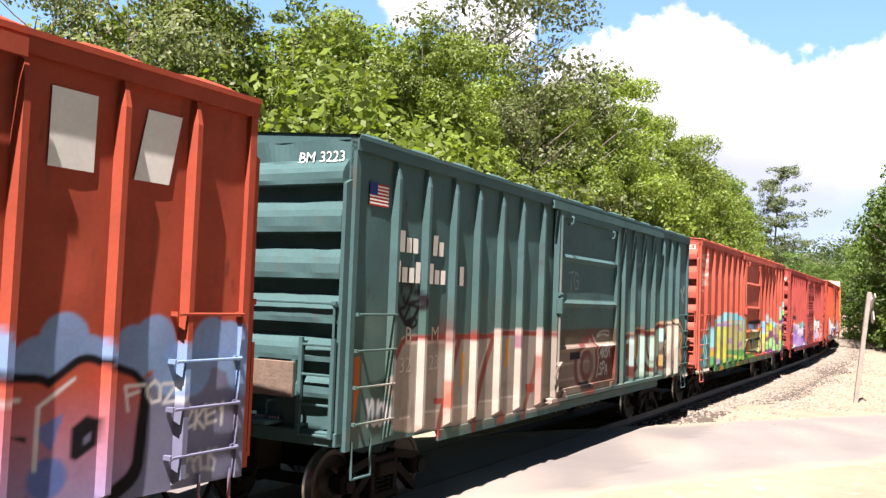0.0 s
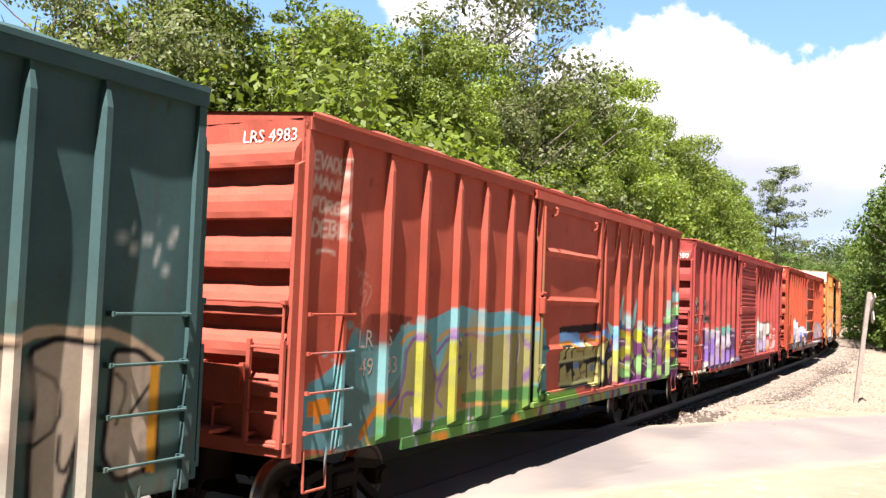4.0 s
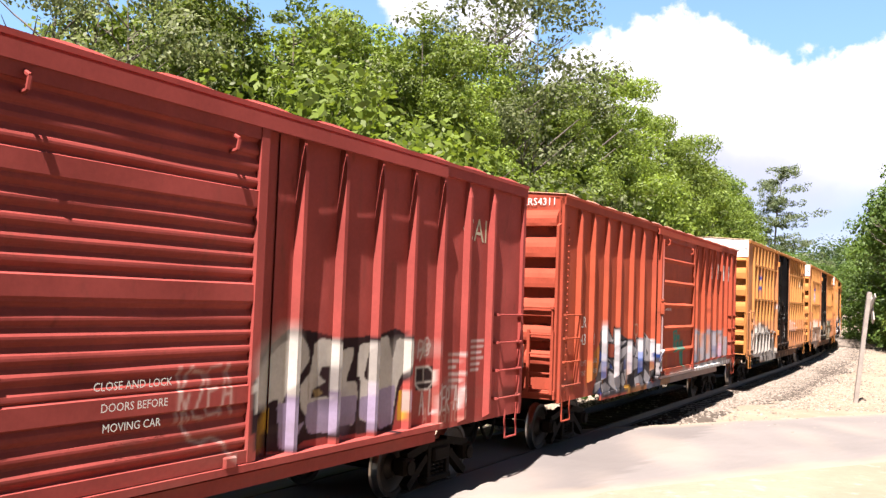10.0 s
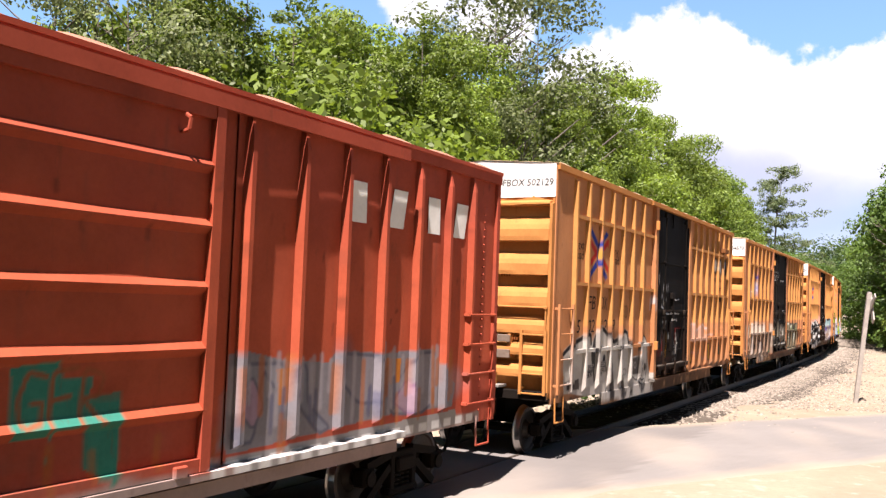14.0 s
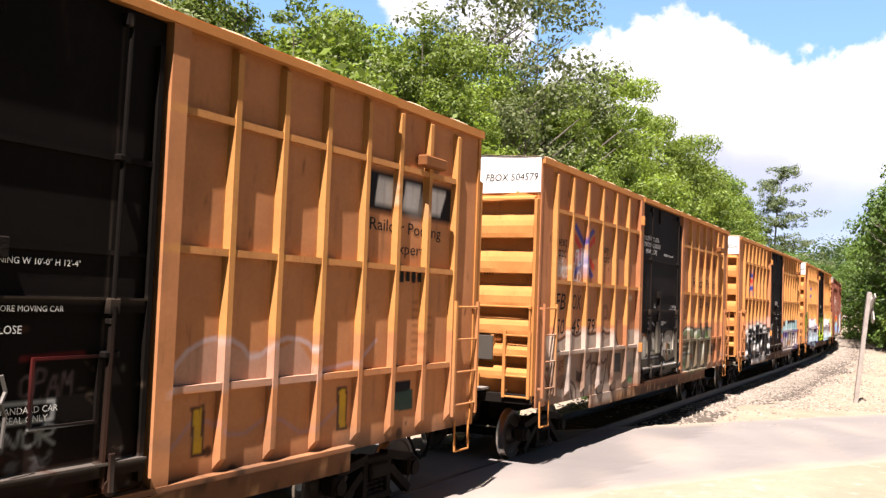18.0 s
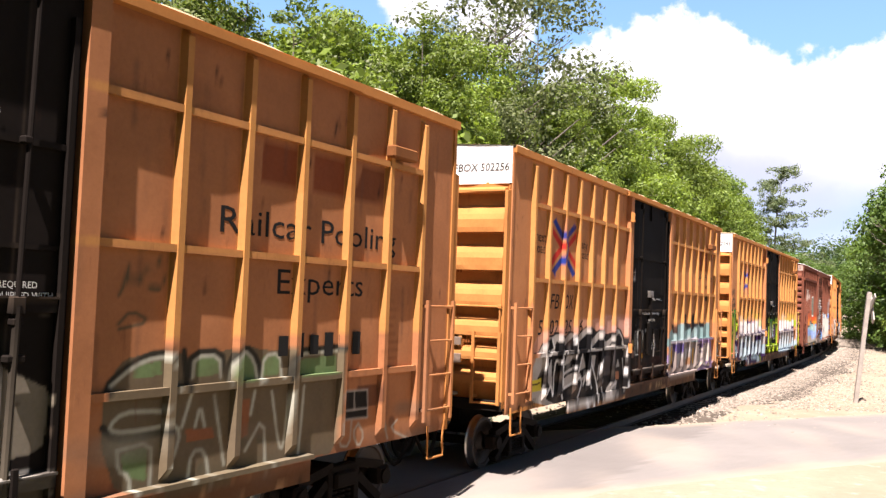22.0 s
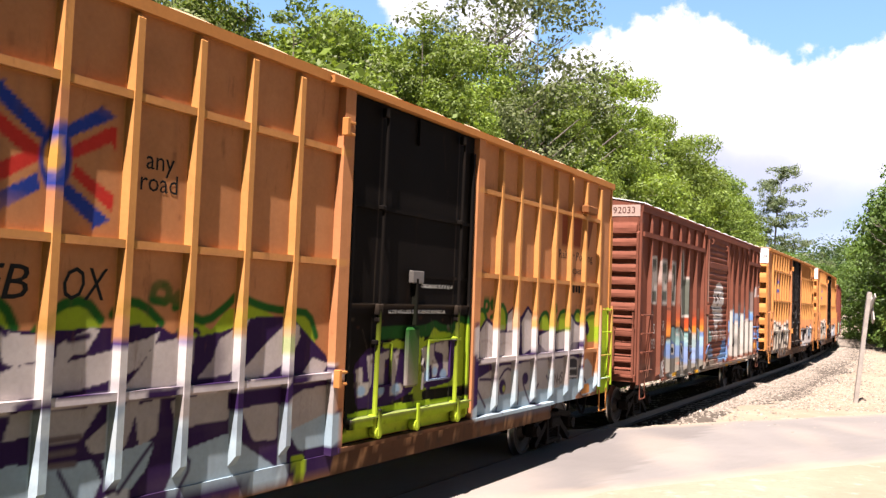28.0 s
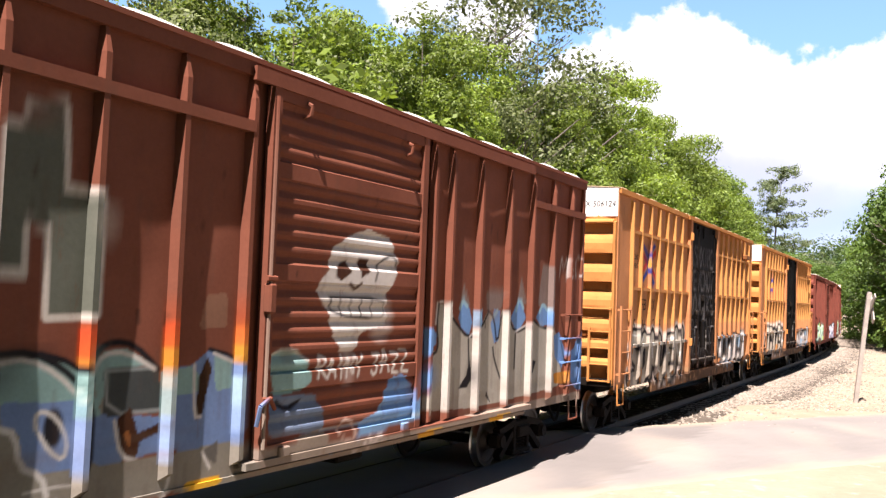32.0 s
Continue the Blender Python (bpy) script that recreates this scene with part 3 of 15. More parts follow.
def ring_faces(bm, chain, s, index):
    loops = []
    for r, y in chain:
        loops.append([bm.verts.new((r * math.cos(a), s * y, r * math.sin(a))) for a in [i * math.tau / 32 for i in range(32)]])
    for u, v in zip(loops[:-1], loops[1:]):
        for i in range(32):
            bm.faces.new((u[i], u[(i + 1) % 32], v[(i + 1) % 32], v[i])).material_index = index


def wheel_mesh(s):
    """A flanged wheel; its running surface is bright."""
    bm = bmesh.new()
    ring_faces(bm, [(0.08, 0.60), (0.16, 0.60), (0.18, 0.70), (0.34, 0.715), (0.36, 0.69), (0.42, 0.685), (0.445, 0.69), (0.445, 0.70)], s, 0)
    ring_faces(bm, [(0.445, 0.70), (0.425, 0.72), (0.42, 0.735), (0.415, 0.815)], s, 1)
    ring_faces(bm, [(0.415, 0.815), (0.36, 0.82), (0.34, 0.80), (0.18, 0.76), (0.12, 0.84), (0.07, 0.84)], s, 0)
    me = bpy.data.meshes.new("wheel")
    bm.to_mesh(me)
    bm.free()
    me.materials.append(WHEEL)
    me.materials.append(TREAD)
    return me


def axle_mesh():
    bm = bmesh.new()
    rod(bm, (0, -0.98, 0), (0, 0.98, 0), 0.075, 10)
    me = bpy.data.meshes.new("axle")
    bm.to_mesh(me)
    bm.free()
    me.materials.append(UNDER)
    return me


def sideframe_mesh():
    """A cast truck side frame in the xz plane, 1.73 m between its boxes."""
    bm = bmesh.new()
    y0, y1 = -0.07, 0.07
    for s in (-1, 1):
        box(bm, s * 0.865 - 0.13, s * 0.865 + 0.13, y0 - 0.03, y1 + 0.03, 0.33, 0.56, 0.03)
        rod(bm, (s * 0.865, -0.13, 0.43), (s * 0.865, 0.0, 0.43), 0.10, 12)
        q = bmesh.ops.create_cube(bm, size=1.0)
        bmesh.ops.transform(bm, matrix=Matrix.Translation((s * 0.58, 0, 0.33)) @ Matrix.Rotation(s * 0.62, 4, "Y") @ Matrix.Diagonal((0.62, 0.12, 0.11, 1)), verts=q["verts"])
        q = bmesh.ops.create_cube(bm, size=1.0)
        bmesh.ops.transform(bm, matrix=Matrix.Translation((s * 0.55, 0, 0.63)) @ Matrix.Rotation(-s * -0.18, 4, "Y") @ Matrix.Diagonal((0.66, 0.13, 0.11, 1)), verts=q["verts"])
        box(bm, s * 0.27 - 0.05, s * 0.27 + 0.05, y0, y1, 0.2, 0.66, 0.01)
    box(bm, -0.36, 0.36, y0 - 0.01, y1 + 0.01, 0.13, 0.22, 0.02)
    box(bm, -0.3, 0.3, y0, y1, 0.60, 0.70, 0.02)
    for i in (-0.14, 0.0, 0.14):
        for r in range(5):
            rod(bm, (i, 0, 0.235 + r * 0.06), (i, 0, 0.265 + r * 0.06), 0.058, 10)
    me = bpy.data.meshes.new("side_frame")
    bm.to_mesh(me)
    bm.free()
    me.materials.append(UNDER)
    return me


AXLE, WHEEL_SIDES = axle_mesh(), (wheel_mesh(-1), wheel_mesh(1))
SIDEFRAME = sideframe_mesh()
WHEELS = []


def add_trucks(car, centre):
    for s in (-1, 1):
        bm = bmesh.new()
        box(bm, s * centre - 0.22, s * centre + 0.22, -1.1, 1.1, 0.42, 0.62, 0.03)
        tr = part("truck", bm, UNDER, car)
        for y in (-1, 1):
            f = link("side_frame", SIDEFRAME, None, tr)
            f.matrix_basis = pose(s * centre, y * 0.98, 0, 0, 0, 0 if y < 0 else 180)
        for a in (-0.865, 0.865):
            w = link("axle", AXLE, None, car)
            w.matrix_basis = pose(s * centre + a, 0, 0.42)
            for me in WHEEL_SIDES:
                link("wheel", me, None, w)
            WHEELS.append((w, s * centre + a))


def coupler(car, x, s):
    bm = bmesh.new()
    box(bm, min(x, x - s * 0.5), max(x, x - s * 0.5), -0.25, 0.25, 0.62, 1.02, 0.03)
    box(bm, min(x, x + s * 0.75), max(x, x + s * 0.75), -0.07, 0.07, 0.76, 0.92, 0.02)
    box(bm, min(x + s * 0.72, x + s * 1.02), max(x + s * 0.72, x + s * 1.02), -0.14, 0.16, 0.7, 0.98, 0.05)
    part("coupler", bm, UNDER, car)
    bm = bmesh.new()
    pts = [(x + s * (0.1 + 0.8 * f), -0.34 - 0.05 * math.sin(f * 3), 0.72 - 0.42 * math.sin(math.pi * min(1, f * 1.05))) for f in np.linspace(0, 1, 8)]
    tube_shape(bm, pts, 0.028)
    part("air_hose", bm, UNDER, car)


def ladder_rungs(car, x0, x1, y, zs, colour, stiles=True, off=0.06):
    lad = None
    for x in (x0, x1):
        bm = bmesh.new()
        if stiles:
            box(bm, x - 0.025, x + 0.025, y - off - 0.02, y - off + 0.02, zs[0] - 0.15, zs[-1] + 0.08)
        else:
            box(bm, x - 0.02, x + 0.02, y - off, y, zs[0] - 0.02, zs[0] + 0.02)
        post_ob = painted("side_ladder" if lad is None else "stile" if stiles else "bracket", bm, colour, lad or car)
        lad = lad or post_ob
        for z in ((zs[0], zs[-1]) if stiles else zs[1:]):
            bm = bmesh.new()
            box(bm, x - 0.02, x + 0.02, y - off, y, z - 0.02, z + 0.02)
            painted("bracket", bm, colour, lad)
    for z in zs:
        bm = bmesh.new()
        rod(bm, (x0, y - off, z), (x1, y - off, z), 0.014)
        painted("rung", bm, colour, lad)


def end_fittings(car, x, s, half, colour, board, step, brake=False, dark_sill=False, plate=(-0.75, -0.08, 1.75, 2.16)):
    """Ladder, crossover step, hand brake, placard board and grab irons on an end; s is -1 or 1."""
    o = x + s * 0.17
    y0, y1 = -half + 0.05, -half + 0.5
    bm = bmesh.new()
    for y in (y0, y1):
        box(bm, o - 0.02, o + 0.02, y - 0.025, y + 0.025, 1.14, 2.26)
        for z in (1.25, 2.2):
            box(bm, min(x, o), max(x, o), y - 0.02, y + 0.02, z - 0.02, z + 0.02)
    lad = painted("end_ladder", bm, colour, car)
    for z in (1.16, 1.5, 1.84, 2.18):
        bm = bmesh.new()
        rod(bm, (o, y0, z), (o, y1, z), 0.016)
        painted("rung", bm, colour, lad)
    bm = bmesh.new()
    box(bm, o - 0.2, o + 0.16, -0.65, 0.75, 1.24, 1.285, 0.005)
    me_step = painted("crossover_step", bm, colour, car, "steel crossover step")
    me_step.data.materials[0] = step
    for y in (-0.5, -0.14, 0.22, 0.58):
        bm = bmesh.new()
        box(bm, o - 0.012, o + 0.012, y - 0.012, y + 0.012, 1.285, 1.5)
        box(bm, min(x, o), max(x, o), y - 0.02, y + 0.02, 1.48, 1.51)
        painted("step_bracket", bm, colour, me_step)
    xa, xb = x + s * 0.16 - 0.02, x + s * 0.16 + 0.02
    slatted = step == STEP and board == PLYWOOD and not brake
    for lo, hi in ((plate[2], plate[2] + 0.15), (plate[3] - 0.13, plate[3])) if slatted else (plate[2:],):
        bm = bmesh.new()
        box(bm, xa, xb, plate[0], plate[1], lo, hi, 0.008)
        part("placard_board", bm, board, car, "weathered placard board")
    for y in (plate[0] + 0.03, plate[1] - 0.03):
        bm = bmesh.new()
        box(bm, min(x, x + s * 0.138), max(x, x + s * 0.138), y - 0.03, y + 0.03, plate[2] + 0.02, plate[3] + 0.02)
        painted("board_bracket", bm, colour, car)
    bm = bmesh.new()
    tube_shape(bm, [(o, -half + 0.06, 2.2), (o, -half + 0.06, 2.66), (o, half - 0.2, 2.66), (x, half - 0.2, 2.66)], 0.016)
    for y in (-half + 0.06, 0.0, half - 0.7):
        rod(bm, (o, y, 2.66), (x, y, 2.62), 0.014)
        box(bm, o - 0.03, o + 0.03, y - 0.03, y + 0.03, 2.63, 2.69, 0.008)
    painted("grab_iron", bm, colour, car)
    if brake:
        bm = bmesh.new()
        n = 20
        c = Vector((x + s * 0.26, 0.98, 2.02))
        ring = [c + Vector((0, 0.28 * math.cos(i * math.tau / n), 0.28 * math.sin(i * math.tau / n))) for i in range(n + 1)]
        tube_shape(bm, ring, 0.02)
        for i in range(5):
            rod(bm, c, ring[i * 4], 0.022)
        box(bm, min(x, x + s * 0.2), max(x, x + s * 0.2), 0.78, 1.12, 1.75, 2.2, 0.03)
        rod(bm, (x + s * 0.12, 0.98, 1.75), (x + s * 0.12, 0.98, 1.1), 0.03)
        part("hand_brake", bm, UNDER, car, "dark iron hand brake wheel and housing")
    bm = bmesh.new()
    box(bm, min(x, x + s * 0.14), max(x, x + s * 0.14), -half, half, 1.04, 1.2, 0.01)
    if dark_sill:
        part("end_sill", bm, UNDER, car)
    else:
        painted("end_sill", bm, colour, car)


def stirrup(car, x, y, z, colour):
    bm = bmesh.new()
    tube_shape(bm, [(x - 0.2, y, z + 0.1), (x - 0.2, y - 0.01, z - 0.33), (x + 0.2, y - 0.01, z - 0.33), (x + 0.2, y, z + 0.1)], 0.016)
    painted("stirrup_step", bm, colour, car)


def roof(car, x0, x1, half, z, colour, ribs=14, rise=0.11, material=None):
    xs = np.linspace(x0, x1, ribs * 6 + 1)
    lift = np.array([0.0, 0.03, 0.035, 0.03, 0.0, 0.0] * ribs + [0.0])
    ys = np.array([-half, -half + 0.04, -half * 0.5, 0, half * 0.5, half - 0.04, half])
    P = np.array([[(x, y, z + rise * (1 - abs(y) / half) + l * (0 if abs(y) > half - 0.02 else 1)) for x, l in zip(xs, lift)] for y in ys])
    me = sheet(P[::-1])
    coat(me, colour)
    return link("roof", me, material or PAINT, car)


def door_plain(car, x0, x1, z0, z1, y, canvas, kind, seed):
    """A sliding door on its tracks; kind: 'bars' (a few wide ribs), 'slats' (many corrugations)."""
    zs = np.arange(z0, z1, 0.02)
    if kind == "slats":
        n = 22
        f = ((zs - z0) / (z1 - z0) * n) % 1.0
        prof = np.where(f < 0.25, f / 0.25, np.where(f < 0.5, 1.0, np.clip(1 - (f - 0.5) / 0.4, 0, 1))) * 0.035
        for c in (0.2, 0.5, 0.78):
            at = z0 + c * (z1 - z0)
            prof = np.where(abs(zs - at) < 0.09, 0.05, prof)
    else:
        prof = np.zeros_like(zs)
        n = 5 if kind == "bars" else 3
        for i in range(1, n + 1):
            at = z0 + i * (z1 - z0) / (n + 1)
            prof = np.maximum(prof, np.clip(1 - abs(zs - at) / 0.07, 0, 1) * 0.07)
    xs = np.arange(x0 + 0.08, x1 - 0.05, 0.028)
    rng = np.random.RandomState(seed)
    X, Z = np.meshgrid(xs, zs, indexing="ij")
    w = 0.006 * np.sin(X * 3 + rng.rand() * 6) * np.sin(Z * 4 + rng.rand() * 6)
    Y = y - 0.05 - prof[None, :] - w
    me = sheet(np.stack([X, Y, Z], -1))
    coat(me, canvas)
    d = link("door", me, PAINT, car)
    for a, b in ((x0, x0 + 0.12), (x1 - 0.12, x1)):
        strip_part("door_stile", a, b, y - 0.12, y - 0.02, z0, z1, canvas, d)
    for z in (z0, z1 - 0.12):
        strip_part("door_rail", x0 + 0.12, x1 - 0.12, y - 0.11, y - 0.02, z, z + 0.12, canvas, d)
    bm = bmesh.new()
    for z in (1.7, 2.9):
        rod(bm, (x0 - 0.05, y - 0.16, z), (x0 + 0.1, y - 0.16, z), 0.03)
    rod(bm, (x0 + 0.02, y - 0.15, z0 + 0.1), (x0 + 0.02, y - 0.15, z1 - 0.1), 0.02)
    box(bm, x0 - 0.03, x0 + 0.08, y - 0.2, y - 0.1, 2.55, 2.85, 0.02)
    painted("lock_bar", bm, canvas, d)
    for x, z in ((x0 + 0.55, z1 - 0.22), (x1 - 0.5, z1 - 0.3)):
        bm = bmesh.new()
        tube_shape(bm, [(x, y - 0.06, z), (x, y - 0.15, z + 0.02), (x, y - 0.17, z + 0.12), (x, y - 0.1, z + 0.16)], 0.02)
        painted("lifting_hook", bm, canvas, d)
    bm = bmesh.new()
    tube_shape(bm, [(x0 - 0.08, y - 0.14, 1.45), (x0 - 0.1, y - 0.2, 1.65), (x0 + 0.02, y - 0.21, 1.72), (x0 + 0.16, y - 0.16, 1.6)], 0.022)
    painted("latch_lever", bm, canvas, d)
    for x in (x0 + 0.3, x1 - 0.45):
        bm = bmesh.new()
        box(bm, x, x + 0.16, y - 0.15, y - 0.1, z0 - 0.02, z0 + 0.09, 0.012)
        painted("door_roller", bm, canvas, d)
    return d


def strip_part(name, x0, x1, y0, y1, z0, z1, canvas, parent, label=""):
    """A straight bar with enough points along it to carry the paint."""
    nx, nz = max(2, int((x1 - x0) / 0.06) + 1), max(2, int((z1 - z0) / 0.04) + 1)
    xs, zs = np.linspace(x0, x1, nx), np.linspace(z0, z1, nz)
    if x1 - x0 >= z1 - z0:
        loop = [(y1, z0), (y0, z0)] + [(y0, (z0 + z1) / 2)] + [(y0, z1), (y1, z1)]
        P = np.array([[(x, a, b) for x in xs] for a, b in loop])
    else:
        loop = [(x0, y1), (x0, y0), ((x0 + x1) / 2, y0), (x1, y0), (x1, y1)]
        P = np.array([[(a, b, z) for z in zs] for a, b in loop])
    mid = np.array([(x0 + x1) / 2, (y0 + y1) / 2, (z0 + z1) / 2])
    first, last = P[:, :1].copy(), P[:, -1:].copy()
    long = 0 if x1 - x0 >= z1 - z0 else 2
    for cap in (first, last):
        keep = cap[0, 0, long]
        cap[:] = mid
        cap[..., long] = keep
    me = sheet(np.concatenate([first, P, last], 1))
    coat(me, canvas)
    return link(name, me, PAINT, parent, label)


def shell(car, x0, x1, half, z0, z1, colour):
    """Far side, floor and the inner box that closes the body."""
    bm = bmesh.new()
    box(bm, x0 + 0.02, x1 - 0.02, -half + 0.12, half, z0 + 0.05, z1 - 0.01)
    painted("body", bm, colour, car)
    bm = bmesh.new()
    box(bm, x0 + 0.9, x1 - 0.9, -0.22, 0.22, 0.62, 1.0)
    part("centre_sill", bm, UNDER, car)
    bm = bmesh.new()
    rod(bm, (x0 + 5.5, 0.5, 0.75), (x0 + 6.5, 0.5, 0.75), 0.2, 12)
    box(bm, x0 + 9, x0 + 9.6, -0.7, -0.3, 0.6, 0.9, 0.03)
    rod(bm, (x0 + 3, -0.5, 0.72), (x1 - 3, -0.5, 0.72), 0.02)
    part("brake_gear", bm, UNDER, car)


def standard_car(k, label, colour, canvas, top, length, door_kind, number=None, roof_colour=None, fine=True, posts=(-6.72, -5.9, -5.08, -4.26, -3.44, -2.62, -1.85, 2.0, 2.8, 3.6, 4.4, 5.2, 6.0, 6.72), door=(-1.55, 1.65), board=None, belt=None, ribs=6, end_plate=None, peak=0.11, sill=0.84, foot=0.04, tail=0.0):
    car = thing("box_car", label, "box car", "cars of the freight train")
    x0, x1 = -length / 2, length / 2 + tail
    half, z0, y = 1.47, 0.98, -1.47
    shell(car, x0, x1, half, z0, top, colour)
    edges = [x0] + list(posts) + [x1]
    for i, (a, b) in enumerate(zip(edges[:-1], edges[1:])):
        if a < 0 < b:
            for c, d in ((a, door[0] - 0.3), (door[1] + 0.3, b)):
                if d - c > 0.1:
                    panel(car, "side_panel", c, d, z0, top - 0.05, y, canvas, 0.0, k, fine)
            continue
        panel(car, "side_panel", a, b, z0, top - 0.05, y, canvas, 0.017, k * 40 + i, fine)
    panel(car, "side_panel", door[0] - 0.3, door[1] + 0.3, z0, top - 0.05, y + 0.02, canvas, 0.0, k, False)
    for x in posts:
        post(car, x, z0 + foot, top - 0.151, y, canvas, base=0.11, face=0.06, taper=0.22, deep=0.095, cut=0.06)
    strip_part("corner_post", x0, x0 + 0.09, y - 0.05, y + 0.03, z0, top, canvas, car)
    strip_part("corner_post", x1 - 0.09, x1, y - 0.05, y + 0.03, z0, top, canvas, car)
    strip_part("eave", x0, x1, y - 0.07, y + 0.04, top - 0.15, top - 0.02, colour, car)
    strip_part("eave_flange", x0, x1, y - 0.085, y + 0.02, top - 0.02, top + 0.03, colour, car)
    strip_part("side_sill", -5.6, 5.3, y - 0.02, y + 0.05, sill, z0 + 0.002, canvas, car)
    strip_part("door_track", door[0] - 0.2, 5.3, y - 0.14, y, z0 + 0.05, z0 + 0.12, canvas, car)
    strip_part("door_hood", door[0] - 0.3, 5.2, y - 0.13, y - 0.086, top - 0.2, top - 0.06, colour, car)
    if belt:
        for a, b in ((x0 + 0.09, posts[6]), (posts[11], x1 - 0.09)):
            strip_part("belt_rail", a, b, y - 0.10, y, belt, belt + 0.11, canvas, car)
    door_plain(car, door[0], door[1], z0 + 0.13, top - 0.2, y, canvas, door_kind, k)
    for x, s in ((x0, -1), (x1, 1)):
        pitch = (top - 0.36 - z0 - 0.2) / ribs
        ledges = [top - d for d in (0.54, 1.1, 1.64, 2.15, 2.59, 3.0)] if ribs < 9 else [z0 + 0.2 + pitch * i for i in range(ribs)]
        end_wall(car, x, s, half, z0 + 0.1, top, colour, ledges, 0.12 if ribs < 9 else 0.08, 0.26, end_plate)
        end_fittings(car, x, s, half, colour, board or PLYWOOD, PAINT if k != 9 else STEP, s < 0 and k == 9, plate=(-0.87, -0.25, 1.56, 1.97))
        coupler(car, x, s)
        stirrup(car, x - s * 0.35, y - 0.03, 0.98, canvas)
        a = x0 + 0.12 if s < 0 else x1 - 0.95
        ladder_rungs(car, a, a + 0.83, y, (1.28, 1.7, 2.12, 2.54), canvas, False, 0.09)
        bm = bmesh.new()
        h = half + 0.075
        vs = [bm.verts.new(p) for p in ((x, -h, top - 0.02), (x, h, top - 0.02), (x, h, top + 0.03), (x, 0, top + peak + 0.03), (x, -h, top + 0.03))]
        bm.faces.new(vs if s > 0 else vs[::-1])
        painted("gable", bm, colour, car)
    roof(car, x0 - 0.02, x1 + 0.02, half + 0.08, top + 0.032, roof_colour or colour, rise=peak)
    add_trucks(car, 6.22)
    if number:
        ob = words("number", number[0], number[1], pose(x0 - (0.004 if end_plate is None else 0.016), -half + 0.1, top - number[2], 90, 0, -90), ink("white_lettering", (0.75, 0.73, 0.68)) if end_plate is None else ink("brown_lettering", (0.08, 0.03, 0.02)), car, "stencilled lettering", align="RIGHT")
        if end_plate is None:
            # the number lies on the swollen sheet
            prof = END_PROFILE[car.name]
            for v in ob.data.vertices:
                v.co.z = np.interp(top - number[2] + v.co.y, prof[:, 1], prof[:, 0]) + 0.012
    return car


def side_words(car, text, x, z, h, y=-1.47, m=None, out=0.005, width=None, align="CENTER", shear=0.0, name="lettering"):
    ob = words(name, text, h, pose(x, y - out, z, 90, 0, 0), m or ink("white_lettering", (0.75, 0.73, 0.68)), car, "", width, align, shear)
    if y == -1.47:
        # the paint follows the buckled sheet
        co = np.empty(len(ob.data.vertices) * 3, np.float32)
        ob.data.vertices.foreach_get("co", co)
        co = co.reshape(-1, 3)
        co[:, 2] = (y - out) - (skin_depth(car, x + co[:, 0], z + co[:, 1]) - 0.003)
        ob.data.vertices.foreach_set("co", co.ravel())
    return ob


FB_POSTS = (-6.75, -6.06, -5.3, -4.58, -3.84, -3.12, -2.36, 2.64, 3.36, 4.12, 4.89, 5.63, 6.39, 7.2)
YELLOW = (0.45, 0.19, 0.058)
TOP_FB = 5.2


